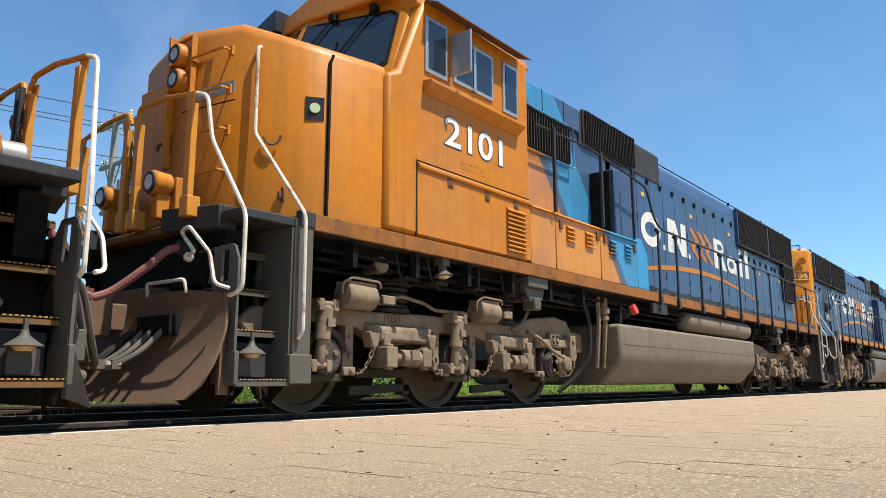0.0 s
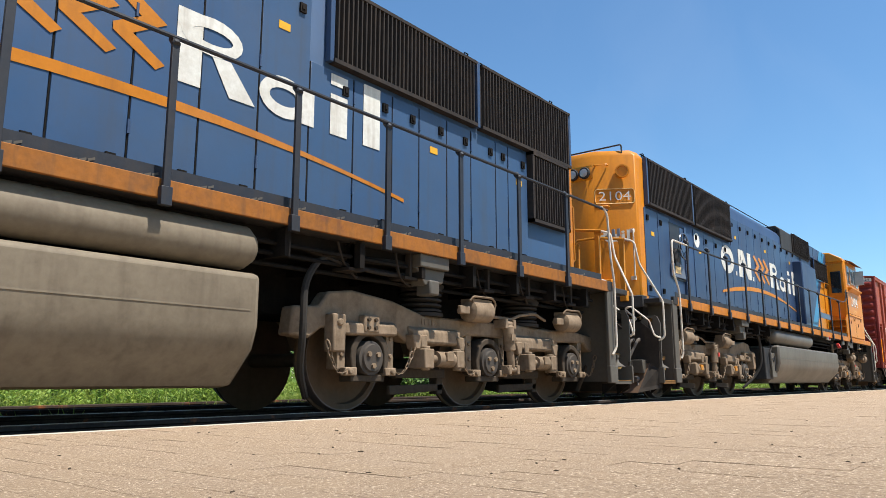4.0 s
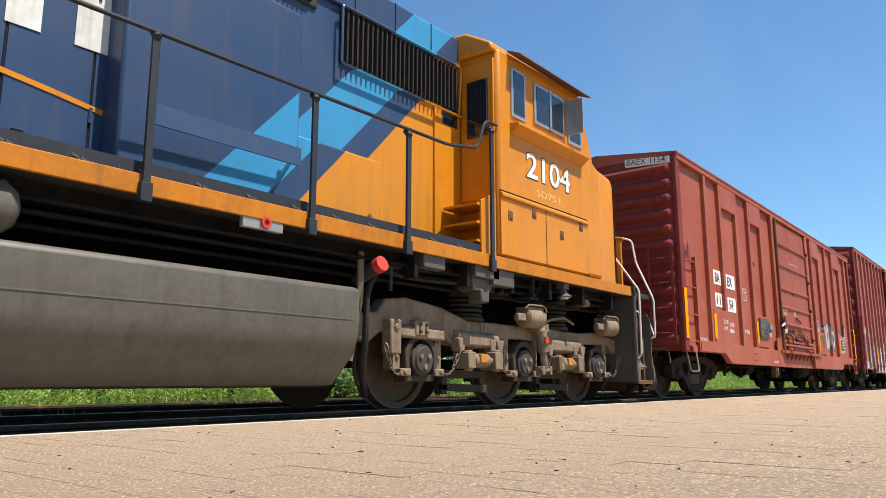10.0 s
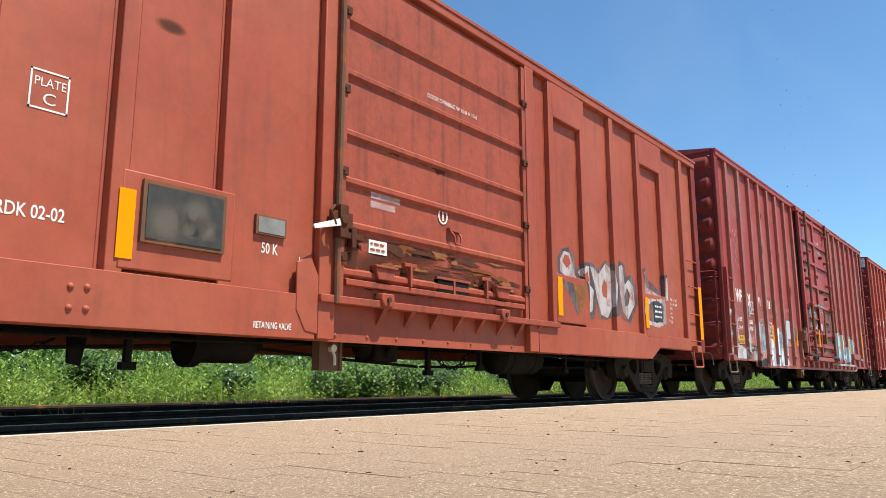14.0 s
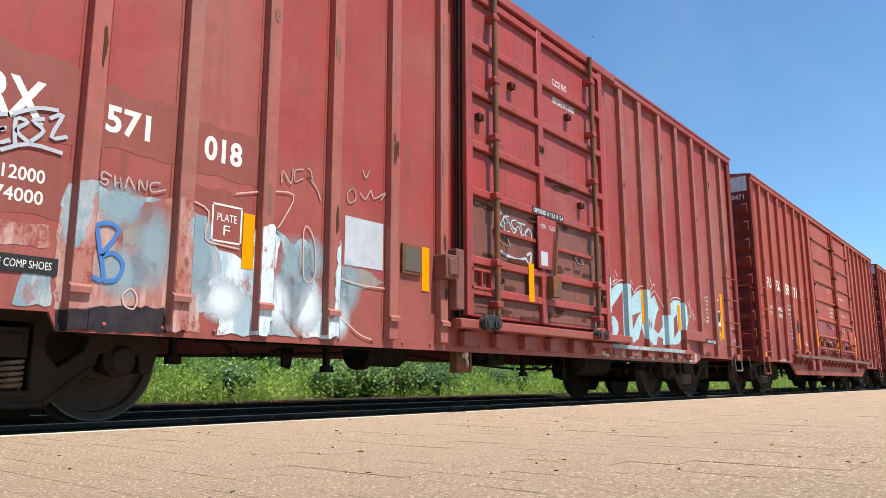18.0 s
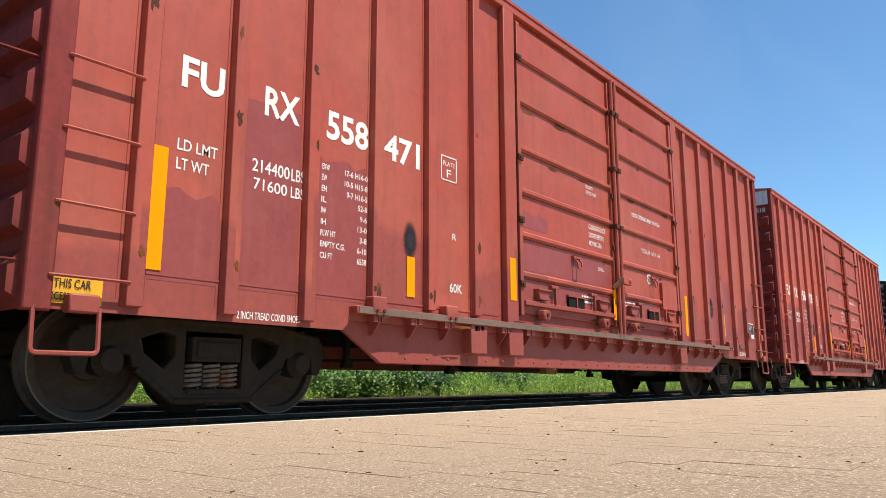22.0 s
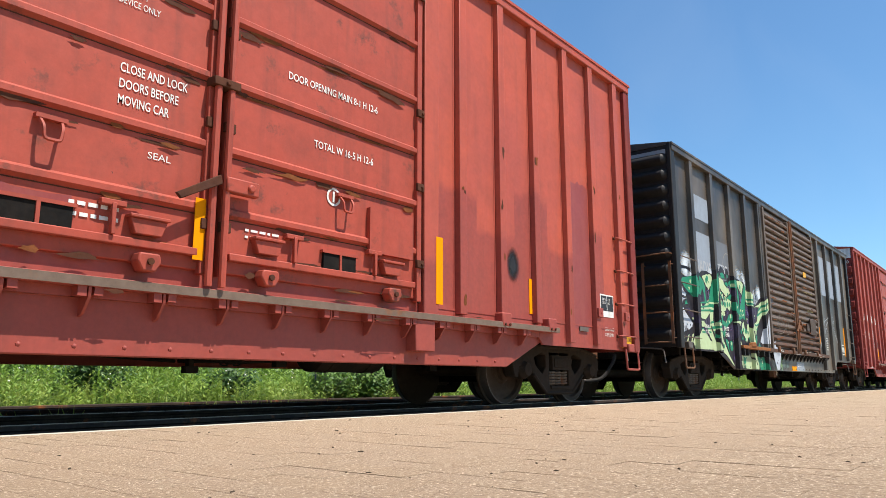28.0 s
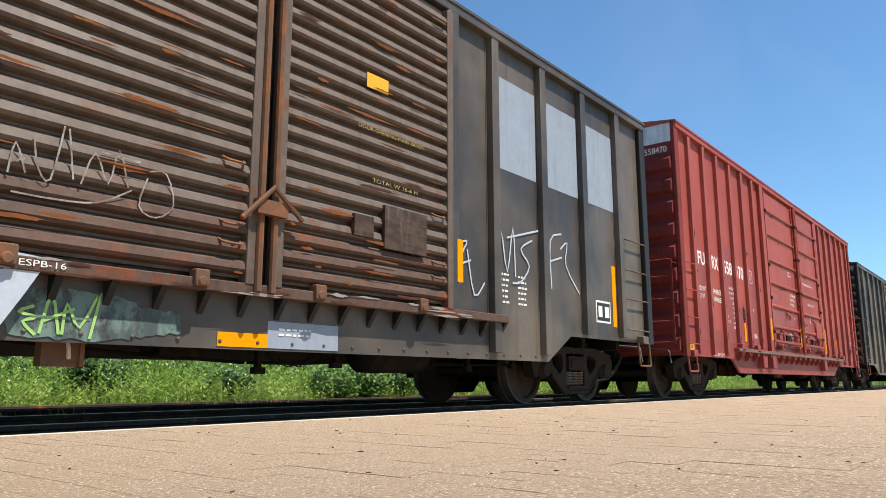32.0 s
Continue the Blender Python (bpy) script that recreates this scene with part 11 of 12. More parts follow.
        fr.tube([on_corner(a, z, 0.006) for a, z in ((0.08, 3.56), (0.74, 3.56), (0.77, 3.6), (0.77, 3.8), (0.74, 3.84), (0.08, 3.84), (0.05, 3.8), (0.05, 3.6), (0.08, 3.56))], 0.009, 5)
        part("number_frame", fr, "sign_pale", loco)
    return loco


def loco_truck(loco, P, X, xc, d, flip):
    """Three-axle truck. d: +1 with its cylinders towards small l."""
    outer_damper = (d > 0) != flip
    for s in (-1, 1):
        y0, y1 = s * 0.98, s * 1.16
        prof = [(-3.0, 0.82), (-2.85, 0.95), (-2.0, 1.04), (-1.5, 1.0), (-0.55, 1.03), (0.2, 1.02), (1.2, 1.02), (1.7, 1.14), (2.3, 1.2), (2.62, 1.16), (2.74, 1.01), (3.05, 0.99), (3.09, 0.72), (2.85, 0.7), (2.7, 0.8), (2.42, 0.84),
                (1.75, 0.86), (1.5, 0.72), (1.05, 0.68), (0.75, 0.74), (0.4, 0.84), (-0.4, 0.84), (-0.6, 0.72), (-1.0, 0.67), (-1.35, 0.72), (-1.6, 0.84), (-2.45, 0.86), (-2.6, 0.76), (-2.9, 0.7)]
        fr = P("truck_frame", Geo().prism([(xc + d * a, b) for a, b in prof], y0, y1), "dust", bevel=0.025)
        for a in (-2.02, 0.02, 2.08):
            x = xc + d * a
            arch = [(x + 0.27 * math.cos(math.pi * k / 10), 0.55 + 0.27 * math.sin(math.pi * k / 10)) for k in range(11)]
            inner = [(x + 0.2 * math.cos(math.pi * k / 10), 0.55 + 0.2 * math.sin(math.pi * k / 10)) for k in range(10, -1, -1)]
            jb = P("journal_box", Geo().prism(arch + [(x - 0.25, 0.4), (x - 0.19, 0.38)] + inner + [(x + 0.19, 0.38), (x + 0.25, 0.4)], s * 0.96, s * 1.2)
                   .box(x - 0.24, x + 0.24, s * 1.0, s * 1.17, 0.3, 0.37), "journal", fr, bevel=0.012)
            P("journal_cap", Geo().ring((x, s * 0.95, 0.533), (x, s * 1.24, 0.533), [(0, 0.17), (0.8, 0.175), (0.9, 0.17), (0.92, 0.14), (1, 0.13), (1.0, 0.06)], 22), "cap_dark", jb)
            for k in range(3):
                ca, sa = 0.075 * math.cos(k * 2.094 + 0.5), 0.075 * math.sin(k * 2.094 + 0.5)
                P("cap_bolt", Geo().cyl((x + ca, s * 1.23, 0.533 + sa), (x + ca, s * 1.262, 0.533 + sa), 0.028, 6), "dust", jb)
            for e in (-1, 1):
                P("wear_plate", Geo().box(x + e * 0.29, x + e * 0.4, s * 0.99, s * 1.14, 0.42, 0.86).cyl((x + e * 0.345, s * 1.13, 0.74), (x + e * 0.345, s * 1.16, 0.74), 0.025, 8).cyl((x + e * 0.345, s * 1.13, 0.56), (x + e * 0.345, s * 1.16, 0.56), 0.025, 8), "dust", jb, bevel=0.008)
                P("tie_clip", Geo().box(x + e * 0.2, x + e * 0.36, s * 1.14, s * 1.22, 0.36, 0.44).cyl((x + e * 0.3, s * 1.2, 0.4), (x + e * 0.3, s * 1.25, 0.4), 0.03, 8), "dust", jb, bevel=0.01)
            if s < 0:
                wheelset(loco, X(x), 0, 0.533, name="drive_wheelset")
        if s > 0:
            continue
        # vertical dampers
        for a in (-2.12, -0.11) if outer_damper else (-0.27,):
            x = xc + d * a
            P("damper", Geo().ring((x - d * 0.07, -1.28, 0.44), (x, -1.28, 1.0), [(0, 0.03), (0.05, 0.05), (0.42, 0.05), (0.44, 0.075), (0.95, 0.075), (1, 0.05)], 16), "dust", fr)
            for zz, xx in ((1.01, x), (0.45, x - d * 0.07)):
                P("damper_pin", Geo().cyl((xx - 0.13, -1.29, zz), (xx + 0.13, -1.29, zz), 0.035, 10).box(xx - 0.12, xx - 0.06, -1.33, -1.14, zz - 0.06, zz + 0.05).box(xx + 0.06, xx + 0.12, -1.33, -1.14, zz - 0.06, zz + 0.05), "dust", fr, bevel=0.006)
            P("tag", Geo().box(x - 0.05, x + 0.04, -1.372, -1.355, 0.8, 0.88), "red_paint" if flip and a > -1 else "dust", fr)
        # proud lower lips between the axles, with lugs that the chains hang from
        for a, w in ((-1.0, 0.52), (1.05, 0.45)):
            x = xc + d * a
            P("frame_lip", Geo().loft([[(x - w, -1.15, 0.9), (x + w, -1.15, 0.9), (x + w * 0.9, -1.15, 0.69), (x - w * 0.9, -1.15, 0.69)], [(x - w * 0.92, -1.24, 0.84), (x + w * 0.92, -1.24, 0.86), (x + w * 0.84, -1.25, 0.71), (x - w * 0.84, -1.25, 0.71)]]), "dust", fr, bevel=0.025)
            P("cast_letters", Geo().box(x - 0.2, x - 0.17, -1.166, -1.155, 0.92, 0.98).box(x - 0.15, x - 0.11, -1.166, -1.155, 0.92, 0.98).box(x - 0.09, x - 0.06, -1.166, -1.155, 0.92, 0.98).box(x - 0.03, x + 0.01, -1.166, -1.155, 0.92, 0.98).box(x + 0.03, x + 0.07, -1.166, -1.155, 0.92, 0.98), "dust", fr)
            for e in (-1, 1):
                P("chain_lug", Geo().prism([(x + e * w * 0.86 - 0.08, 0.8), (x + e * w * 0.86 + 0.08, 0.8), (x + e * w * 0.86 + 0.05, 0.64), (x + e * w * 0.86 - 0.03, 0.64)], -1.27, -1.14), "dust", fr, bevel=0.015)
        x = xc + d * 2.12
        P("frame_arm", Geo().loft([[(x - 0.42, -1.15, 0.88), (x + 0.42, -1.15, 0.92), (x + 0.42, -1.15, 0.76), (x - 0.42, -1.15, 0.74)], [(x - 0.4, -1.23, 0.86), (x + 0.4, -1.23, 0.88), (x + 0.4, -1.24, 0.77), (x - 0.4, -1.24, 0.75)]])
          .box(x - 0.1, x + 0.12, -1.25, -1.14, 0.78, 0.96), "dust", fr, bevel=0.02)
        for k in range(4):
            P("arm_bolt", Geo().cyl((x - 0.05 + 0.1 * (k % 2), -1.24, 0.83 + 0.08 * (k // 2)), (x - 0.05 + 0.1 * (k % 2), -1.275, 0.83 + 0.08 * (k // 2)), 0.02, 6), "journal", fr)
        P("pedestal_bracket", Geo().box(xc + d * 2.5, xc + d * 2.66, -1.28, -1.14, 0.58, 0.94).cyl((xc + d * 2.58, -1.3, 0.86), (xc + d * 2.58, -1.2, 0.86), 0.04, 8), "dust", fr, bevel=0.015)
        if not flip and d > 0:
            P("speed_sensor", Geo().ring((xc + d * 2.3, -1.16, 0.54), (xc + d * 2.3, -1.36, 0.54), [(0, 0.13), (0.6, 0.13), (0.62, 0.1), (0.95, 0.1), (1, 0.06)], 16).box(xc + 2.05, xc + 2.3, -1.24, -1.14, 0.4, 0.72), "dust", fr, bevel=0.01)
            P("hose", Geo().tube(smooth_path([(xc + 1.5, -1.2, 0.95), (xc + 1.72, -1.26, 0.86), (xc + 1.95, -1.3, 0.72), (xc + 2.2, -1.34, 0.62)], 5), 0.026, 7), "dust", fr)
            P("hose", Geo().tube(smooth_path([(xc + 1.38, -1.3, 1.42), (xc + 1.36, -1.3, 1.2), (xc + 1.26, -1.24, 1.02), (xc + 1.16, -1.18, 0.95)], 5), 0.02, 7), "dust", fr)
        # brake cylinders with clevis, and their pipe
        for a in (-2.36, -0.2) if flip and d > 0 else (-1.95, 0.19):
            x, z = xc + d * a, 1.12
            bc = P("brake_cylinder", Geo().ring((x, -1.3, z), (x + d * 0.42, -1.3, z - 0.01), [(0, 0.06), (0.03, 0.12), (0.08, 0.135), (0.92, 0.13), (0.97, 0.1), (1, 0.05)], 18)
                   .box(x + d * 0.02, x + d * 0.4, -1.38, -1.2, z + 0.08, z + 0.13), "dust", fr)
            P("cylinder_rod", Geo().cyl((x + d * 0.4, -1.3, z - 0.01), (x + d * 0.56, -1.3, z - 0.02), 0.04, 10).box(x + d * 0.48, x + d * 0.66, -1.35, -1.4, z - 0.06, z + 0.03), "dust", bc, bevel=0.01)
            P("cylinder_bail", Geo().tube(bend([(x - d * 0.04, -1.36, z), (x - d * 0.06, -1.38, z + 0.1), (x + d * 0.04, -1.4, z + 0.16), (x + d * 0.42, -1.4, z + 0.15), (x + d * 0.46, -1.38, z + 0.1)], 0.04), 0.014, 6), "dust", bc)
        P("brake_pipe", Geo().tube(bend([(xc + d * -1.3, -1.2, 1.12), (xc + d * -1.0, -1.22, 1.19), (xc + d * -0.62, -1.22, 1.14), (xc + d * -0.45, -1.22, 1.08), (xc + d * 0.15, -1.22, 1.09)], 0.06), 0.02, 7), "dust", fr)
        # traction dampers
        for a in (-1.0, 1.06):
            x = xc + d * a
            P("traction_damper", Geo().ring((x - 0.2, -1.26, 0.545), (x + 0.28, -1.26, 0.54), [(0, 0.045), (0.25, 0.045), (0.26, 0.085), (0.85, 0.085), (0.87, 0.05), (1, 0.05)], 16), "dust", fr)
            P("damper_mount", Geo().box(x - 0.34, x - 0.18, -1.34, -1.1, 0.44, 0.65).box(x - 0.3, x - 0.2, -1.26, -1.14, 0.6, 0.8).cyl((x - 0.26, -1.28, 0.42), (x - 0.26, -1.28, 0.68), 0.05, 10), "dust", fr, bevel=0.012)
            P("damper_mount", Geo().box(x + 0.22, x + 0.36, -1.34, -1.1, 0.45, 0.64).cyl((x + 0.29, -1.28, 0.42), (x + 0.29, -1.28, 0.66), 0.05, 10), "dust", fr, bevel=0.012)
            P("damper_plate", Geo().box(x + 0.02, x + 0.14, -1.36, -1.32, 0.52, 0.62), "sign_orange" if flip else "dust", fr, bevel=0.006)
            # brake gear behind the wheels' faces
            P("brake_beam", Geo().box(x - 0.42, x + 0.42, -1.0, -0.9, 0.34, 0.44).prism([(x - 0.5, 0.16), (x + 0.4, 0.2), (x + 0.4, 0.28), (x - 0.5, 0.26)], -0.98, -0.93).box(x + 0.3, x + 0.4, -0.98, -0.86, 0.16, 0.44), "journal", fr, bevel=0.01)
            g = Geo()
            for k in range(4):
                g.ring((x, -0.98, 1.06 + k * 0.06), (x, -0.98, 1.112 + k * 0.06), [(0, 0.2), (0.3, 0.24), (0.7, 0.24), (1, 0.2)], 22)
            P("rubber_spring", g.cyl((x, -0.98, 1.02), (x, -0.98, 1.06), 0.26, 22).cyl((x, -0.98, 1.3), (x, -0.98, 1.38), 0.27, 22), "rubber", fr)
        for a, b in ((-1.42, -1.72), (-0.56, -0.36), (0.66, 0.36), (1.46, 1.76), (2.7, 2.42), (-2.66, -2.4)):
            P("chain", chain_of((xc + d * a, -1.24, 0.68), (xc + d * b, -1.22, 0.42), 0.14, 10), "dust", fr)
        P("sand_pipe", Geo().tube(bend([(xc + d * 1.7, -1.3, 1.52), (xc + d * 2.86, -1.3, 1.46), (xc + d * 3.05, -1.3, 1.2), (xc + d * 3.05, -1.3, 0.7), (xc + d * 2.95, -1.15, 0.4), (xc + d * 2.7, -0.95, 0.16)], 0.2), 0.034, 8), "rubber", fr)
        P("sand_pipe", Geo().tube(bend([(xc - d * 2.75, -1.1, 1.4), (xc - d * 2.8, -1.1, 0.7), (xc - d * 2.6, -0.95, 0.16)], 0.2), 0.034, 8), "journal", fr)


def end_platform(loco, P, e, s, tread="skirt", narrow=False):
    """Step well at one corner: treads that climb inwards, stringers, skirt. e: +1 at the cab end, -1 at the long-hood end."""
    L = LOCO

    def q(a, b):
        return (a, b) if e > 0 else (L - b, L - a)

    def at(a):
        return a if e > 0 else L - a
    for i, (z, y) in enumerate(((0.3, 1.535), (0.7, 1.37), (1.05, 1.26), (1.38, 1.17))):
        a, b = q(0.63, 1.17)
        st = P("step_tread", Geo().box(a, b, s * y, s * (y - 0.24), z, z + 0.014).box(a, b, s * y, s * (y - 0.012), z - 0.035, z + 0.014), tread, bevel=0.003)
        teeth = Geo()
        for k in range(15):
            c = a + (b - a) * (k + 0.2) / 15
            teeth.box(c, c + (b - a) / 25, s * (y + 0.001), s * (y - 0.02), z + 0.014, z + 0.024)
        P("step_edge", teeth, "nosing", st, "worn serrated tread edge", kind="stuff")
        for c in (0.66, 1.14):
            a, b = q(c - 0.006, c + 0.006)
            P("step_brace", Geo().prism([(s * (y - 0.02), z - 0.03), (s * (y - 0.24), z - 0.03), (s * (y - 0.24), z - 0.2)], a, b, "x"), "black", st)
    a, b = q(0.68, 1.15)
    P("riser_plate", Geo().box(a, b, s * 1.3, s * 1.285, 0.34, 0.62), "charcoal")
    P("riser_bracket", Geo().box(at(0.74), at(0.92), s * 1.33, s * 1.3, 0.34, 0.52), "skirt", bevel=0.01)
    a, b = q(0.64, 1.15)
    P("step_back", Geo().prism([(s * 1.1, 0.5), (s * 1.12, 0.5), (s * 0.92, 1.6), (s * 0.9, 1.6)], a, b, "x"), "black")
    a, b = q(1.15, 1.18)
    P("step_wall", Geo().box(a, b, s * 1.52, s * 0.86, 0.3, 1.66), "skirt")
    wide = 1.24 if narrow else 1.37
    a, b = q(1.17, wide)
    P("skirt_panel", Geo().box(a, b, s * 1.55, s * 1.5, 0.5, 1.7), "skirt", bevel=0.012)
    a, b = q(1.14, wide + 0.01)
    P("skirt_patch", Geo().box(a, b, s * 1.565, s * 1.5, 0.28, 0.53), "skirt", bevel=0.012)
    a, b = q(1.2, wide + 0.01)
    P("skirt_cap", Geo().box(a, b, s * 1.562, s * 1.5, 1.63, 1.77), "charcoal", bevel=0.008)
    x = at(0.62)
    plate = Geo()
    for poly in ([(1.53, 0.5), (1.53, 1.1), (1.18, 1.1), (1.26, 0.8), (1.26, 0.5)], [(1.53, 1.1), (1.53, 1.27), (1.48, 1.38), (1.44, 1.4), (1.41, 1.36), (1.41, 1.1)],
                 [(1.31, 1.1), (1.31, 1.36), (1.34, 1.4), (1.26, 1.4), (1.18, 1.3), (1.13, 1.1)], [(1.44, 1.4), (1.34, 1.4), (1.31, 1.36), (1.41, 1.36)]):
        plate.prism([(s * p, z) for p, z in poly], x - 0.012, x + 0.012, "x")
    st = P("stringer", plate, "skirt", lab="dusty steel step stringer with a hand slot")
    P("stringer_foot", Geo().box(at(0.6), at(0.64), s * 1.56, s * 1.24, 0.28, 0.54), "skirt", st, bevel=0.008)
    P("bumper", Geo().prism([(at(0.42), s * 0.66), (at(0.6), s * 1.25), (at(0.78), s * 1.25), (at(0.78), s * 0.66)], 1.56, 1.76, "z"), "charcoal", bevel=0.012)
    a, b = q(0.56, 0.8)
    P("bumper_step", Geo().box(a, b, s * 0.66, 0.0, 1.6, 1.67), "nosing_dull", bevel=0.01)
    a, b = q(0.7, 0.9)
    P("bumper_web", Geo().box(a, b, s * 1.2, 0.0, 1.12, 1.58), "black")
    lx = at(0.86)
    lamp = P("step_lamp", Geo().ring((lx, s * 1.42, 0.63), (lx, s * 1.42, 0.52), [(0, 0.02), (0.35, 0.03), (0.5, 0.05), (0.95, 0.12), (1, 0.115)], 12).cyl((lx, s * 1.42, 0.62), (lx, s * 1.42, 0.7), 0.018, 6), "skirt")
    P("lamp_lens", Geo().ring((lx, s * 1.42, 0.525), (lx, s * 1.42, 0.49), [(0, 0.08), (1, 0.05)], 12), "lamp_glass", lamp)
    # corner handrail: orange across the end, white down to the steps
    P("end_handrail", Geo().tube(bend([(at(0.46), s * 1.02, 2.74), (at(0.46), s * 1.2, 2.68), (at(0.48), s * 1.27, 2.28), (at(0.61), s * 1.6, 1.63), (at(0.61), s * 1.6, 1.03), (at(0.6), s * 1.5, 0.98), (at(0.61), s * 1.32, 0.98)], 0.07), 0.018, 8), "white_rail", lab="chipped white handrail")
    P("end_rail", Geo().tube(bend([(at(0.46), s * 1.04, 2.735), (at(0.46), s * 0.5, 2.82), (at(0.46), s * 0.1, 2.82), (at(0.47), s * 0.06, 2.7)], 0.06), 0.024, 7), "sign_orange")
    for y in (0.97, 0.1):
        rp = P("rail_post", Geo().prism([(at(0.44), s * (y + 0.04)), (at(0.5), s * (y + 0.04)), (at(0.5), s * (y - 0.04)), (at(0.44), s * (y - 0.04))], 1.7, 2.66, "z"), "sign_orange", bevel=0.006)
        P("post_bracket", Geo().prism([(s * (y + 0.07), 2.74), (s * (y - 0.07), 2.74), (s * (y - 0.03), 2.6), (s * (y + 0.03), 2.6)], at(0.435), at(0.455), "x"), "sign_orange", rp, bevel=0.004)
        P("post_foot", Geo().box(at(0.43), at(0.56), s * (y + 0.06), s * (y - 0.06), 1.66, 1.84), "sign_orange", rp, bevel=0.01)
    P("inner_post", Geo().box(at(0.5), at(0.54), s * 0.06, s * 0.02, 1.66, 2.72), "rail_black", bevel=0.006)
    u = at(0.42)
    dd = 1 if e > 0 else -1
    P("uncoupling_lever", Geo().tube(bend([(u, s * 1.14, 1.3), (u, s * 1.2, 1.34), (u, s * 0.99, 1.52), (u, s * 1.1, 1.56), (u, s * 1.42, 1.3), (u, s * 1.5, 1.05), (u + dd * 0.1, s * 1.56, 1.02)], 0.05), 0.017, 6).ring((u, s * 1.11, 1.27), (u + dd * 0.02, s * 1.11, 1.33), [(0, 0.03), (0.5, 0.045), (1, 0.03)], 8), "white_rail")


def end_front(loco, P, e):
    """Coupler, pilot, hoses and chains of one end."""
    L = LOCO

    def x(a):
        return a if e > 0 else L - a
    g = Geo().box(x(0.25), x(1.1), -0.12, 0.12, 0.74, 0.98).box(x(0.5), x(1.0), -0.4, 0.4, 0.62, 1.12)
    g.prism([(x(0.3), -0.2), (x(0.3), 0.16), (x(0.18), 0.18), (x(-0.04), 0.13), (x(-0.04), 0.05), (x(0.1), 0.03), (x(0.1), -0.05), (x(0.0), -0.1), (x(0.02), -0.19)], 0.68, 1.04, "z")
    P("coupler", g, "pilot", bevel=0.015)
    P("knuckle_pin", Geo().cyl((x(0.08), -0.12, 0.66), (x(0.08), -0.12, 1.1), 0.035, 8).box(x(0.02), x(0.14), -0.16, -0.08, 1.04, 1.09), "brown_rust")
    if e > 0:
        # curved snow plow, rounded at its upper corners
        rings = []
        for y, back, lo, hi in ((-1.5, 0.05, 0.42, 0.7), (-1.48, 0.045, 0.27, 0.86), (-1.4, 0.03, 0.17, 1.0), (-1.0, 0.0, 0.14, 1.05), (0.0, -0.06, 0.14, 1.05), (1.0, 0.0, 0.14, 1.05), (1.4, 0.03, 0.17, 1.0), (1.48, 0.045, 0.27, 0.86), (1.5, 0.05, 0.42, 0.7)):
            prof = []
            for t in range(8):
                z = lo + (hi - lo) * t / 7
                k = (1.05 - z) / 0.9
                prof.append((0.53 - 0.3 * k * k, z))
            rings.append([(x(px + back), y, pz) for px, pz in prof] + [(x(px + back + 0.025), y, pz) for px, pz in prof[::-1]])
        P("pilot_plate", Geo().loft(rings[::-1]), "pilot", lab="dusty rusty curved steel snow plow")
        P("plow_frame", Geo().box(0.56, 0.62, -1.44, 1.44, 0.9, 1.0).box(0.56, 0.7, -1.42, -1.38, 0.2, 1.0), "pilot")
        P("hose_slot", Geo().box(0.385, 0.6, -0.96, -0.46, 0.68, 0.84), "black")
    else:
        # flat pilot with cut corners, a lower apron leant forward
        P("pilot_plate", Geo().prism([(-1.5, 0.55), (-1.3, 0.15), (1.3, 0.15), (1.5, 0.55), (1.5, 1.05), (1.2, 1.3), (-1.2, 1.3), (-1.5, 1.05)], x(0.58), x(0.61), "x"), "pilot_dark", lab="dusty black steel pilot plate")
        P("pilot_apron", Geo().loft([[(x(0.3), -1.22, 0.12), (x(0.3), 1.22, 0.12), (x(0.33), 1.22, 0.12), (x(0.33), -1.22, 0.12)], [(x(0.56), -1.34, 0.6), (x(0.56), 1.34, 0.6), (x(0.59), 1.34, 0.6), (x(0.59), -1.34, 0.6)]][::-1]), "pilot")
        for s in (-1, 1):
            P("apron_wing", Geo().loft([[(x(0.3), s * 1.22, 0.12), (x(0.62), s * 1.5, 0.2), (x(0.64), s * 1.5, 0.2), (x(0.32), s * 1.22, 0.12)], [(x(0.56), s * 1.34, 0.6), (x(0.62), s * 1.52, 0.6), (x(0.64), s * 1.52, 0.6), (x(0.58), s * 1.34, 0.6)]]), "pilot_dark")
        bx = P("socket_box", Geo().box(x(0.4), x(0.56), -1.28, -0.98, 0.44, 0.66), "skirt", bevel=0.01)
        P("box_cover", Geo().box(x(0.38), x(0.4), -1.1, -1.02, 0.47, 0.54).box(x(0.38), x(0.4), -1.1, -1.02, 0.56, 0.63), "charcoal", bx)
        P("pipe_cock", Geo().ring((x(0.34), -1.16, 0.34), (x(0.5), -1.16, 0.34), [(0, 0.04), (0.4, 0.06), (0.5, 0.04), (1, 0.04)], 10).tube([(x(0.4), -1.16, 0.34), (x(0.38), -1.2, 0.24), (x(0.38), -1.1, 0.2)], 0.02, 6), "steel")
    if e > 0:
        P("pilot_handle", Geo().tube(bend([(x(0.53), -0.95, 1.03), (x(0.5), -0.95, 1.14), (x(0.48), -0.4, 1.14), (x(0.5), -0.4, 1.03)], 0.03, 3), 0.016, 6), "white_rail")
    P("end_sheet", Geo().box(x(0.98), x(1.02), -1.1, 1.1, 0.5, 1.64), "black")
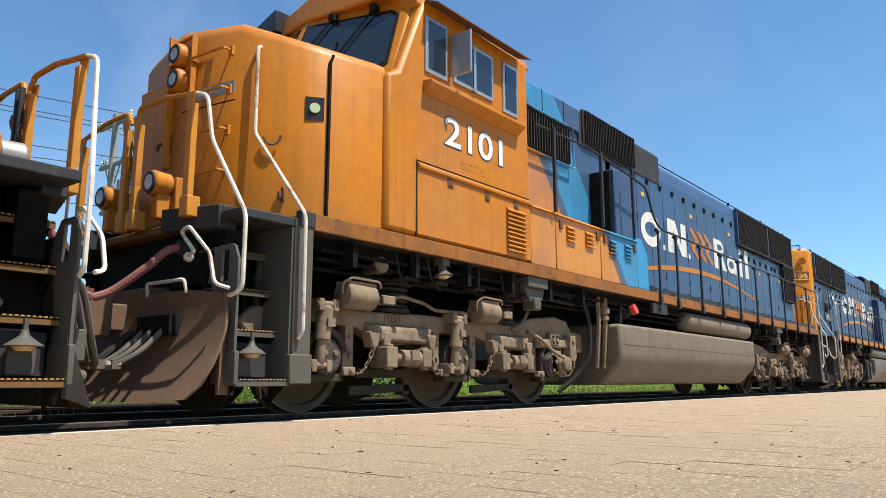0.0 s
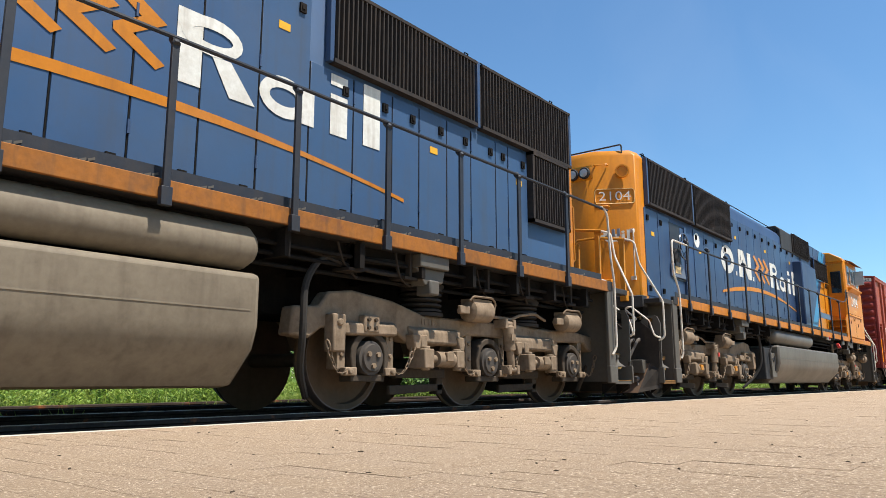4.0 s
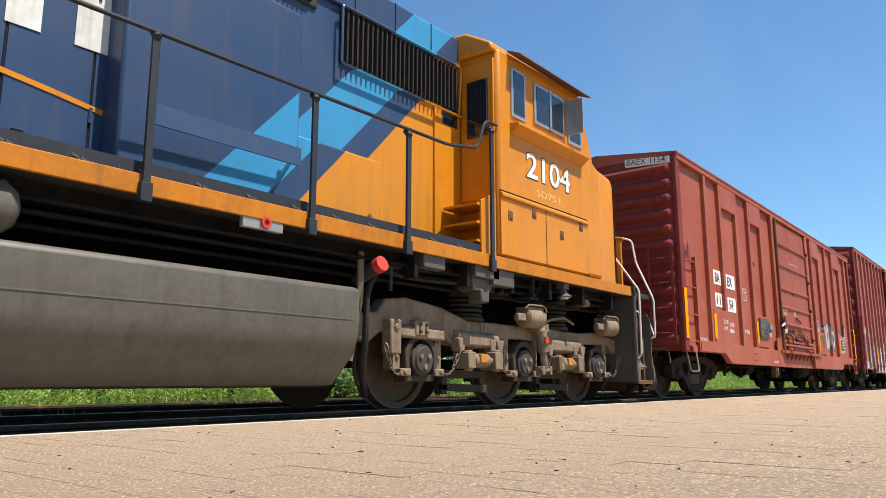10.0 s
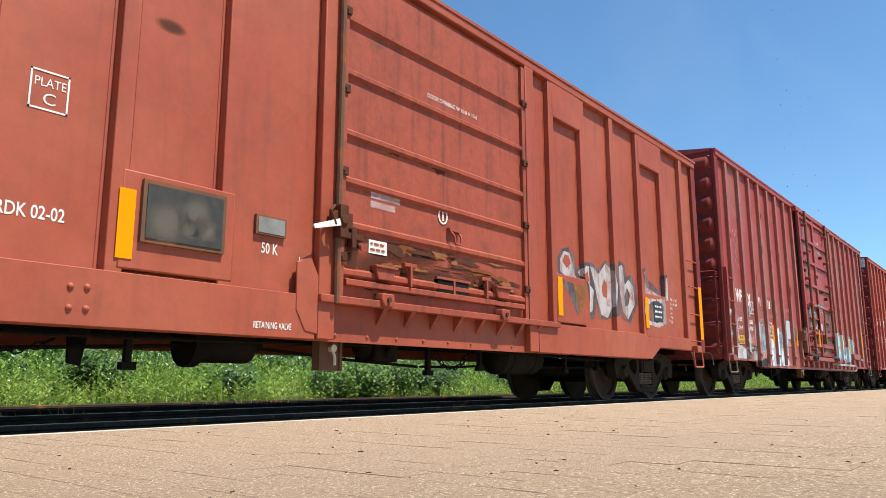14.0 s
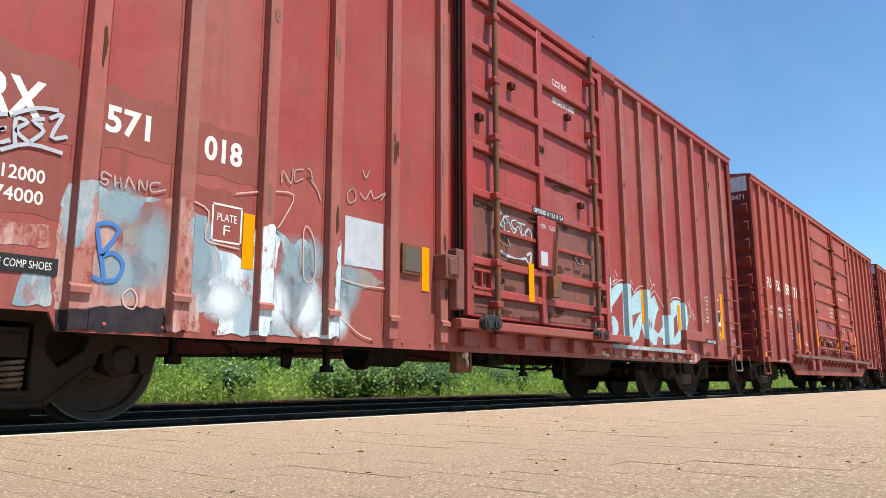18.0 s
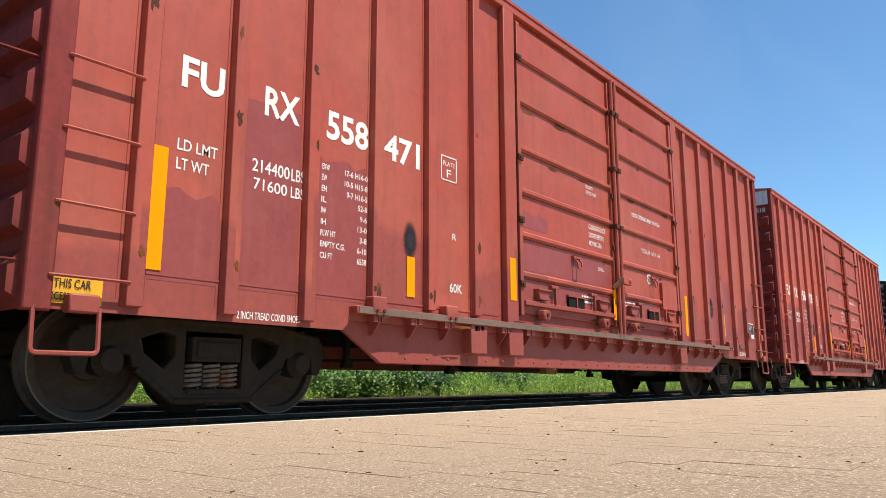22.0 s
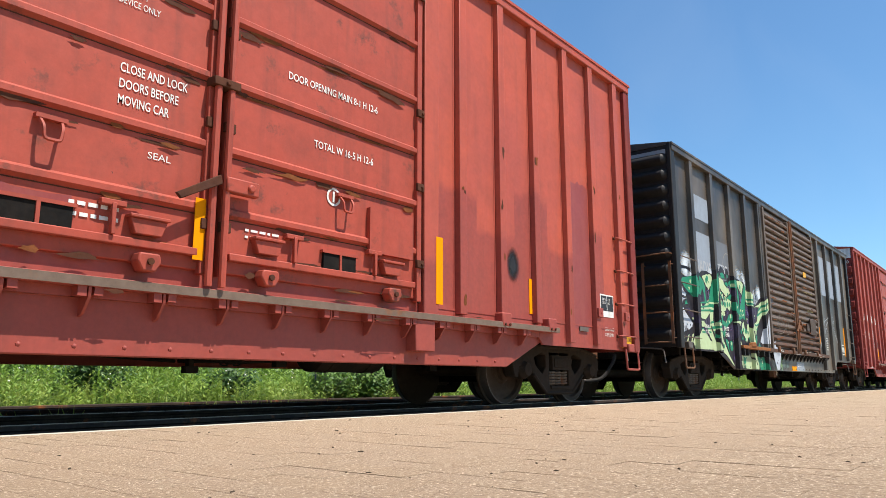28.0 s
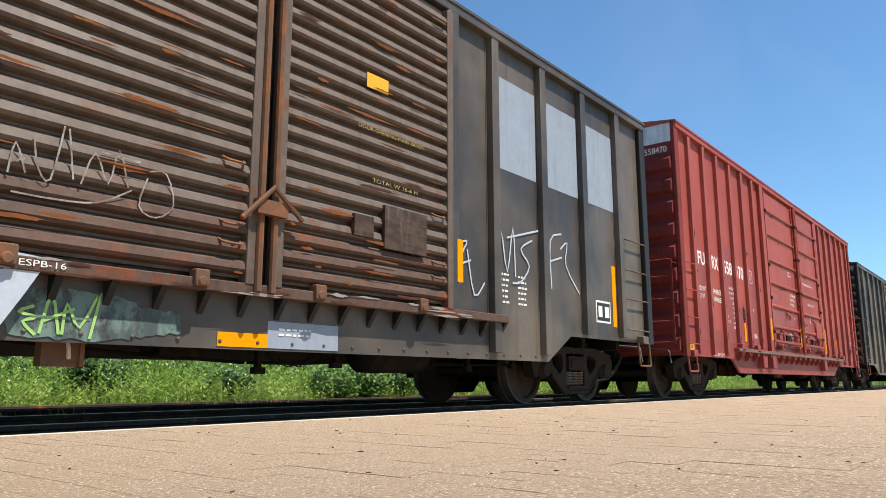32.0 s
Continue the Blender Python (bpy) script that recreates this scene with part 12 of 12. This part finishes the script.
    for k, y in enumerate((-0.54, -0.68, -0.84, 0.55, 0.7)):
        z = 0.77 if e > 0 else 1.0
        y2 = y if e > 0 else y * 0.7 - (0.6 if y < 0 else -0.6)
        h = Geo().tube(smooth_path([(x(0.54), y2, z), (x(0.42), y2, z - 0.04), (x(0.22), (y2 + y) / 2, 0.54), (x(0.06), y * 0.9, 0.43), (x(-0.02), y * 0.88, 0.42)], 6), 0.024, 8)
        h = P("air_hose", h, "hose_grey", lab="dusty grey rubber air hose")
        P("hose_coupling", Geo().cyl((x(0.1), y * 0.9 - 0.02, 0.43), (x(-0.03), y * 0.88, 0.43), 0.04, 8).box(x(0.02), x(0.09), y * 0.9 - 0.05, y * 0.9 + 0.03, 0.4, 0.47), "steel", h)
        P("hose_clamp", Geo().cyl((x(0.5), y2, z - 0.01), (x(0.45), y2, z - 0.03), 0.032, 8), "steel", h)
    P("brake_hose", Geo().tube(smooth_path([(x(0.55), -0.28, 0.7), (x(0.35), -0.36, 0.68), (x(0.16), -0.36, 0.5), (x(0.0), -0.24, 0.38)], 6), 0.036, 8), "rubber", lab="dusty rubber brake hose")
    P("jumper_cable", Geo().tube(smooth_path([(x(0.75), -0.74, 1.46), (x(0.5), -0.72, 1.42), (x(0.34), -0.66, 1.26), (x(0.14), -0.5, 1.05), (x(0.0), -0.44, 0.98)], 6), 0.036, 9), "pink_hose", lab="faded red jumper cable")
    P("jumper_plug", Geo().ring((x(0.95), -0.76, 1.47), (x(0.56), -0.73, 1.44), [(0, 0.1), (0.5, 0.1), (0.55, 0.08), (1, 0.065)], 14), "charcoal")
    # safety chains across the gap in the end rail
    for z, sag in ((2.5, 0.5), (2.3, 0.22)):
        P("safety_chain", chain_of((x(0.5), -0.08, z), (x(0.5), 0.1 if z > 2.4 else 0.08, z), sag, 16), "steel")


M["pilot_dark"] = worn("dusty black pilot steel", (0.03, 0.026, 0.022), 0.7, vary=0.4, dirty=0.7, dirt=(0.08, 0.06, 0.045))
M["hose_grey"] = worn("dust-covered grey rubber", (0.13, 0.115, 0.1), 0.75, vary=0.3, dirty=0.5, dirt=(0.05, 0.04, 0.033))
M["nosing_dull"] = worn("worn orange-brown grating", (0.16, 0.08, 0.025), 0.7, vary=0.4, dirty=0.6)
M["lamp_glass"] = glass_of("amber-stained lamp glass", (0.5, 0.36, 0.16), 0.15)
M["apron"] = worn("pale blue-grey painted steel", (0.12, 0.15, 0.2), 0.5, vary=0.3, dirty=0.4)
M["chrome"] = worn("dark polished steel", (0.12, 0.14, 0.17), 0.22, metal=0.7, vary=0.2, dirty=0.1)
M["cap_dark"] = worn("oily dark bearing cap", (0.045, 0.038, 0.032), 0.6, vary=0.4, dirt=(0.09, 0.07, 0.05), dirty=0.5)
M["journal"] = worn("oily dark cast steel", (0.06, 0.046, 0.033), 0.8, vary=0.4, dirt=(0.025, 0.019, 0.014), dirty=0.8, bump=0.4)
M["rail_black"] = worn("dusty black rail paint", (0.02, 0.024, 0.032), 0.5, vary=0.3, dirt=(0.06, 0.045, 0.03), dirty=0.35)
M["skirt"] = worn("dusty brown-grey painted steel", (0.085, 0.077, 0.064), 0.5, vary=0.35, streak=0.4, dirty=0.5, dirt=(0.1, 0.074, 0.05), bump=0.06, chips=0.4)
M["nosing"] = worn("worn rusty tread edge", (0.38, 0.2, 0.06), 0.6, dirty=0.35)
M["sign_pale"] = worn("pale yellow embossed lettering", (0.78, 0.5, 0.2), 0.5, bump=0)
M["sign_orange"] = worn("chipped orange rail paint", (0.48, 0.19, 0.015), 0.5, rust=0.35, dirty=0.3)
M["pilot"] = worn("dusty rusty pilot steel", (0.15, 0.09, 0.055), 0.7, vary=0.4, dirty=0.6, dirt=(0.07, 0.055, 0.045))

locomotive(2.86, False, "2101", "orange and blue diesel locomotive with streaked, faded paint")
locomotive(24.68, True, "2104", "blue diesel locomotive with orange cab, running long hood first")
locomotive(-19.0, False, "", "orange and blue diesel locomotive at the head of the train", plain=True)


# ---- grass bank behind the tracks, bushes, a pole line
def leaf_material(name, a, b2, c2):
    m, n, l, b = nodes_of(name, 0.6)
    g = n.new("ShaderNodeNewGeometry")
    tc = n.new("ShaderNodeTexCoord")
    c = mix(n, l, g.outputs["Random Per Island"], a, b2)
    c = mix(n, l, ramp(n, l, noise_of(n, l, tc.outputs["Object"], 0.6, 3), 0.4, 0.65, 0.6), c, c2)
    l.new(c, b.inputs["Base Color"])
    tr = n.new("ShaderNodeBsdfTranslucent")
    l.new(c, tr.inputs["Color"])
    mx = n.new("ShaderNodeMixShader")
    mx.inputs[0].default_value = 0.35
    l.new(b.outputs[0], mx.inputs[1])
    l.new(tr.outputs[0], mx.inputs[2])
    l.new(mx.outputs[0], n["Material Output"].inputs[0])
    return m


M["grass"] = leaf_material("meadow grass", (0.13, 0.22, 0.025), (0.32, 0.42, 0.075), (0.3, 0.36, 0.08))
M["weed"] = leaf_material("broad weed leaves", (0.08, 0.17, 0.02), (0.27, 0.4, 0.065), (0.18, 0.29, 0.04))
M["shrub"] = leaf_material("mid-green shrub leaves", (0.045, 0.11, 0.016), (0.16, 0.28, 0.045), (0.09, 0.19, 0.03))
M["bush"] = leaf_material("dark bush leaves", (0.025, 0.075, 0.012), (0.07, 0.15, 0.025), (0.04, 0.11, 0.02))
M["flower"] = worn("white flower heads", (0.75, 0.75, 0.68), 0.7, bump=0)
M["blue_flower"] = worn("violet-blue flower spikes", (0.12, 0.12, 0.26), 0.7, bump=0)
M["pole"] = worn("grey weathered pole wood", (0.3, 0.28, 0.25), 0.85, fine=30)
M["wire"] = worn("dark line wire", (0.05, 0.055, 0.06), 0.5)


def bank(name, mat, count, x_rng, y_rng, h_rng, w_rng, lean, seed, label, leaf=False):
    """Many small blades or leaves in one mesh."""
    r = np.random.default_rng(seed)
    u = r.random(count)
    x = x_rng[0] + (x_rng[1] - x_rng[0]) * u**1.6
    y = r.uniform(*y_rng, count)
    big = 1 + (x - x_rng[0]) / (x_rng[1] - x_rng[0]) * 1.5
    h = r.uniform(*h_rng, count) * (0.62 + 0.75 * np.sin(x * 0.9 + y * 1.3) * np.sin(y * 0.7 - x * 0.31) ** 2)
    w = r.uniform(*w_rng, count) * big
    a = r.uniform(0, 2 * np.pi, count)
    b = r.normal(0, lean, (count, 2)) * h[:, None]
    rise = np.clip((y - 11.8) / 6.0, 0, 1) * 0.75
    z0 = rise - 0.22 if not leaf else rise + r.uniform(-0.15, 1.0, count) * h - 0.15
    if leaf:
        h = h * 0 + w * 2.2
        b = r.normal(0, 0.7, (count, 2)) * h[:, None]
    dx, dy = np.cos(a) * w, np.sin(a) * w
    v = np.empty((count, 5, 3))
    v[:, 0] = np.stack([x - dx * (0.3 if leaf else 1), y - dy * (0.3 if leaf else 1), z0], 1)
    v[:, 1] = np.stack([x + dx * (0.3 if leaf else 1), y + dy * (0.3 if leaf else 1), z0], 1)
    v[:, 2] = np.stack([x + dx * (1 if leaf else 0.75) + b[:, 0] * 0.4, y + dy * (1 if leaf else 0.75) + b[:, 1] * 0.4, z0 + h * 0.55], 1)
    v[:, 3] = np.stack([x + b[:, 0], y + b[:, 1], z0 + h], 1)
    v[:, 4] = np.stack([x - dx * (1 if leaf else 0.75) + b[:, 0] * 0.4, y - dy * (1 if leaf else 0.75) + b[:, 1] * 0.4, z0 + h * 0.55], 1)
    me = bpy.data.meshes.new(name)
    me.vertices.add(count * 5)
    me.vertices.foreach_set("co", v.ravel())
    me.loops.add(count * 5)
    me.loops.foreach_set("vertex_index", np.arange(count * 5, dtype=np.int32))
    me.polygons.add(count)
    me.polygons.foreach_set("loop_start", np.arange(0, count * 5, 5, dtype=np.int32))
    me.polygons.foreach_set("loop_total", np.full(count, 5, dtype=np.int32))
    me.update(calc_edges=True)
    me.validate()
    me.materials.append(M[mat])
    return tagged(new(name, me), label, kind="stuff")


bank("grass", "grass", 30000, (-2, 70), (10.8, 15.5), (0.18, 0.62), (0.004, 0.010), 0.22, 1, "tall green meadow grass beside the siding")
bank("short_grass", "grass", 9000, (-2, 70), (8.6, 11.6), (0.08, 0.24), (0.005, 0.01), 0.3, 2, "short grass between the rails of the siding")
bank("weeds", "weed", 36000, (-2, 80), (11.4, 16.5), (0.2, 0.8), (0.012, 0.026), 0.2, 3, "leafy green weeds", leaf=True)


def stalks(name, mat, count, per, x_rng, y_rng, h_rng, seed, label):
    """Upright meadow plants: each a stem's worth of narrow leaves, smaller and steeper towards the tip."""
    r = np.random.default_rng(seed)
    x = np.repeat(x_rng[0] + (x_rng[1] - x_rng[0]) * r.random(count) ** 1.6, per)
    y = np.repeat(r.uniform(*y_rng, count), per)
    clump = 0.55 + 0.55 * np.sin(x * 0.8 + y) ** 2 * np.sin(0.37 * x - 1.3 * y + 1) ** 2 + 0.25 * np.sin(0.21 * x) ** 2
    h = np.repeat(r.uniform(*h_rng, count), per) * clump
    t = np.tile((np.arange(per) + 0.5) / per, count)
    tip = np.repeat(r.normal(0, 0.1, (count, 2)), per, 0) * (h * t * t)[:, None]
    a = r.uniform(0, 2 * np.pi, count * per)
    size = (0.15 - 0.085 * t) * r.uniform(0.7, 1.3, count * per)
    up = 0.15 + 0.75 * t + r.normal(0, 0.15, count * per)
    base = np.stack([x + tip[:, 0], y + tip[:, 1], np.clip((y - 11.8) / 6.0, 0, 1) * 0.75 - 0.2 + h * t], 1)
    out = np.stack([np.cos(a), np.sin(a), up], 1) * size[:, None]
    side = np.stack([-np.sin(a), np.cos(a), 0 * a], 1) * (size * 0.16)[:, None]
    v = np.stack([base, base + out * 0.45 + side, base + out * np.array([1, 1, 0.8]), base + out * 0.45 - side], 1)
    n = count * per
    me = bpy.data.meshes.new(name)
    me.vertices.add(n * 4)
    me.vertices.foreach_set("co", v.ravel())
    me.loops.add(n * 4)
    me.loops.foreach_set("vertex_index", np.arange(n * 4, dtype=np.int32))
    me.polygons.add(n)
    me.polygons.foreach_set("loop_start", np.arange(0, n * 4, 4, dtype=np.int32))
    me.polygons.foreach_set("loop_total", np.full(n, 4, dtype=np.int32))
    me.update(calc_edges=True)
    me.validate()
    me.materials.append(M[mat])
    return tagged(new(name, me), label, kind="stuff")


stalks("meadow_stalks", "weed", 4200, 20, (-2, 75), (11.0, 16.5), (0.55, 1.15), 13, "upright leafy meadow plants beside the siding")
stalks("meadow_fringe", "grass", 2200, 14, (-2, 60), (10.9, 12.6), (0.3, 0.6), 14, "pale green plants at the siding's edge")
bank("hedge", "bush", 52000, (-4, 150), (15.5, 21), (1.1, 2.2), (0.03, 0.075), 0.2, 4, "dark green shrubs behind the grass", leaf=True)
bank("far_grass", "grass", 9000, (60, 230), (11, 20), (0.6, 1.1), (0.02, 0.05), 0.2, 5, "distant meadow grass")


def flowers(name, mat, count, seed, spike, label):
    g = Geo()
    r = random.Random(seed)
    for _ in range(count):
        x, y, z = r.uniform(0, 1) ** 1.5 * 50 + 1, r.uniform(11, 14.5), r.uniform(0.1, 0.66)
        if spike:
            g.ring((x, y, z - 0.12), (x, y, z + 0.1), [(0, 0.012), (0.3, 0.022), (1, 0.006)], 5)
        else:
            g.ring((x, y, z), (x + 0.01, y - 0.01, z + 0.02), [(0, 0.006), (0.6, 0.017), (1, 0.012)], 6)
    return tagged(new(name, mesh_of(name, g, mat)), label, kind="stuff")


flowers("flower_heads", "flower", 260, 6, False, "small white flower heads in the grass")
flowers("flower_spikes", "blue_flower", 16, 7, True, "violet-blue flower spikes in the grass")


def bush(x, y, h, seed, leaf="bush"):
    """Shrub: stems and a crown of many leaves with an uneven outline."""
    e = tagged(new("bush"), "dark green leafy bush at the grass edge", "bush")
    e.location = (x, y, -0.2)
    r = random.Random(seed)
    st = Geo()
    tips = []
    for k in range(9):
        a, q = r.uniform(0, 6.28), r.uniform(0.2, 0.75) * h
        t = Vector((q * math.cos(a), q * math.sin(a), h * r.uniform(0.5, 0.95)))
        st.tube(smooth_path([(0.05 * math.cos(a), 0.05 * math.sin(a), 0), t * 0.5 + Vector((0, 0, 0.1)), t], 3), 0.012, 4)
        tips.append(t)
    part("stems", st, "pole", e)
    v, f = [], []
    for k in range(2600):
        t = r.choice(tips) * r.uniform(0.35, 1.05)
        c = t + Vector((r.gauss(0, 0.16), r.gauss(0, 0.16), r.gauss(0, 0.13))) * h
        c.z = max(0.05, c.z)
        d = Vector((r.gauss(0, 1), r.gauss(0, 1), r.gauss(0.3, 0.8))).normalized() * r.uniform(0.05, 0.1)
        s = d.orthogonal().normalized() * d.length * 0.42
        i = len(v)
        v += [c, c + d * 0.5 + s, c + d, c + d * 0.5 - s]
        f.append((i, i + 1, i + 2, i + 3))
    part("leaves", Geo().add(v, f), leaf, e, kind="stuff")
    return e


for i, (x, y, h) in enumerate(((14.3, 12.4, 0.95), (12.9, 13.2, 1.15), (15.6, 12.7, 1.0), (6.4, 13.0, 1.0), (18.9, 12.6, 0.9), (8.9, 12.5, 0.8), (2.6, 14.9, 1.25), (9.8, 15.6, 1.2), (22.0, 15.2, 1.2), (30.0, 15.0, 1.3))):
    bush(x, y, h, 30 + i)
for i, (x, y, h) in enumerate(((10.7, 11.7, 0.85), (11.5, 11.55, 0.95), (12.3, 11.7, 1.0), (13.0, 11.9, 1.0))):
    bush(x, y, h, 50 + i, "shrub")
bush(13.9, 11.8, 0.95, 60)


# pole line parallel to the track, far behind
def pole(x, y, top):
    p = tagged(new("utility_pole"), "grey wooden utility pole with crossarms and insulators", "utility pole")
    p.location = (x, y, -0.2)
    part("pole_shaft", Geo().ring((0, 0, 0), (0, 0, top), [(0, 0.17), (1, 0.11)], 14), "pole", p)
    for k, z in enumerate((top - 0.35, top - 1.9, top - 3.6)):
        arm = part("crossarm", Geo().box(-0.05, 0.05, -1.2 + 0.3 * k, 1.2 - 0.3 * k, z - 0.06, z + 0.06), "pole", p)
        for y2 in (-1.05 + 0.3 * k, 0.5, 1.05 - 0.3 * k):
            part("insulator", Geo().ring((0, y2, z + 0.06), (0, y2, z + 0.28), [(0, 0.03), (0.3, 0.07), (0.5, 0.04), (0.7, 0.07), (1, 0.03)], 8), "white", arm)
    part("transformer", Geo().ring((0.32, -0.2, top - 3.2), (0.32, -0.2, top - 2.4), [(0, 0.1), (0.05, 0.2), (0.95, 0.2), (1, 0.08)], 14), "grey_patch", p)
    g = Geo()
    for a in (0.9, -0.9):
        g.tube([(0, a, top - 1.2), (0.02, a * 0.2, top - 2.6)], 0.025, 5)
    part("brace", g, "pole", p)
    return p


for x in (-29.5, 12.3, 54.0):
    pole(x, 25.0, 10.0)
for k, (y, z) in enumerate(((23.95, 9.75), (25.5, 9.75), (26.05, 9.75), (24.25, 8.2), (25.75, 8.2), (24.6, 6.5))):
    for a, b in ((-29.5, 12.3), (12.3, 54.0)):
        pts = [(a + (b - a) * t / 12, y, z - 0.2 - 1.1 * 4 * (t / 12) * (1 - t / 12)) for t in range(13)]
        w = tagged(new("line_wire", mesh_of("line_wire", Geo().tube(pts, 0.016, 4), "wire")), "thin dark line wire strung between utility poles", "wire", "wires of the pole line")


# ---- pavers: each of the nearest is a piece, the rest lies joined
def pavers():
    PX, PY, GAP = 0.2, 0.4, 0.003
    r = random.Random(21)
    kinds = []
    for k in range(6):
        g = Geo()
        x, y = PX / 2 - GAP / 2, PY / 2 - GAP / 2
        t = [r.uniform(-0.0009, 0.0009) for _ in range(4)]
        c = 0.0018
        low = [(-x, -y, -0.05), (x, -y, -0.05), (x, y, -0.05), (-x, y, -0.05)]
        mid = [(-x, -y, -c * 0.7), (x, -y, -c * 0.7), (x, y, -c * 0.7), (-x, y, -c * 0.7)]
        top = [(-x + c, -y + c, t[0]), (x - c, -y + c, t[1]), (x - c, y - c, t[2]), (-x + c, y - c, t[3])]
        g.loft([low, mid, top])
        kinds.append(g)
    meshes = [mesh_of("paver", g, "paver", smooth=False) for g in kinds]
    joined_v, joined_f = [], []
    n = 0
    for i in range(-6, 175):
        for j in range(-8, 14):
            x, y = 0.1 + i * PX, PAVE_EDGE - 0.2 - j * PY - (0.2 if i % 2 else 0.0)
            if y < -1.2 or x > 34:
                continue
            z = PAVE_Z + r.uniform(-0.0014, 0.001)
            if y + PY / 2 > PAVE_EDGE:
                continue
            if 0.9 < x < 5.0 and 1.3 < y < 4.8 and n < 300:
                o = new("paver", meshes[r.randrange(6)])
                o.location = (x, y, z)
                o.rotation_euler[2] = radians(r.uniform(-0.25, 0.25)) + (math.pi if r.random() < 0.5 else 0)
                o.parent = pavement
                n += 1
            else:
                g = kinds[r.randrange(6)]
                k = len(joined_v)
                joined_v += [(a + x, b + y, c + z) for a, b, c in g.v]
                joined_f += [tuple(q + k for q in f) for f in g.f]
    for i in range(-5, 175, 2):
        x = 0.1 + i * PX
        if x < 34:
            g = kinds[r.randrange(6)]
            k = len(joined_v)
            joined_v += [(a + x, b * 0.5 + PAVE_EDGE - 0.1, c + PAVE_Z) for a, b, c in g.v]
            joined_f += [tuple(q + k for q in f) for f in g.f]
    me = bpy.data.meshes.new("paver_field")
    me.from_pydata(joined_v, [], joined_f)
    me.materials.append(M["paver"])
    o = tagged(new("paver_field", me), "tan concrete pavers laid in staggered rows", kind="stuff")
    o.parent = pavement


pavers()
far = Geo().box(34.2, 160, -30, PAVE_EDGE, -0.1, PAVE_Z)
part("far_paving", far, "paver", pavement)
part("far_paving", Geo().box(-1.0, 34.2, -30, -0.95, -0.1, PAVE_Z - 0.002), "paver", pavement)
part("far_paving", Geo().box(-40, -1.0, -30, PAVE_EDGE - 0.006, -0.1, PAVE_Z - 0.002), "paver", pavement)
part("kerb_strip", Geo().box(-40, 160, PAVE_EDGE - 0.004, PAVE_EDGE + 0.05, -0.19, PAVE_Z + 0.004), "kerb", pavement, "pale concrete edge strip", bevel=0.006)


def crumbs():
    """Bits of bark, seed husks and small stones lying on the paving."""
    r = random.Random(77)
    g = Geo()
    for _ in range(170):
        d = r.uniform(0.9, 9)
        a = radians(r.uniform(2, 68))
        x, y = d * math.cos(a), d * math.sin(a)
        if y > 4.9:
            continue
        s = r.choice((0.004, 0.005, 0.006, 0.009, 0.013)) * (0.5 + d * 0.06)
        w = r.uniform(0, 3.14)
        u, v = Vector((math.cos(w), math.sin(w), 0)), Vector((-math.sin(w), math.cos(w), 0))
        p = Vector((x, y, PAVE_Z + 0.001))
        g.ring(p - u * s, p + u * s * r.uniform(0.6, 2.2), [(0, s * 0.2), (0.3, s * 0.55), (0.7, s * 0.5), (1, s * 0.15)], 5)
    tagged(new("crumbs", mesh_of("crumbs", g, "crumb")), "dark bits of bark and grit on the paving", kind="stuff")


M["crumb"] = worn("dark bark crumbs", (0.05, 0.036, 0.024), 0.9)
crumbs()


# ---- what moves: every vehicle rolls towards -x, and its wheels turn
def motions():
    for car, x0 in VEHICLES:
        walk(car, [(float(t), pose(x0 - rolled(float(t)), TRACK_Y, 0)) for t in range(33)])
    for w, x, y, r in WHEELS:
        walk(w, [(k * 4 / 30, pose(x, y, r, 0, -math.degrees(rolled(k * 4 / 30) / r), 0)) for k in range(241)])


motions()
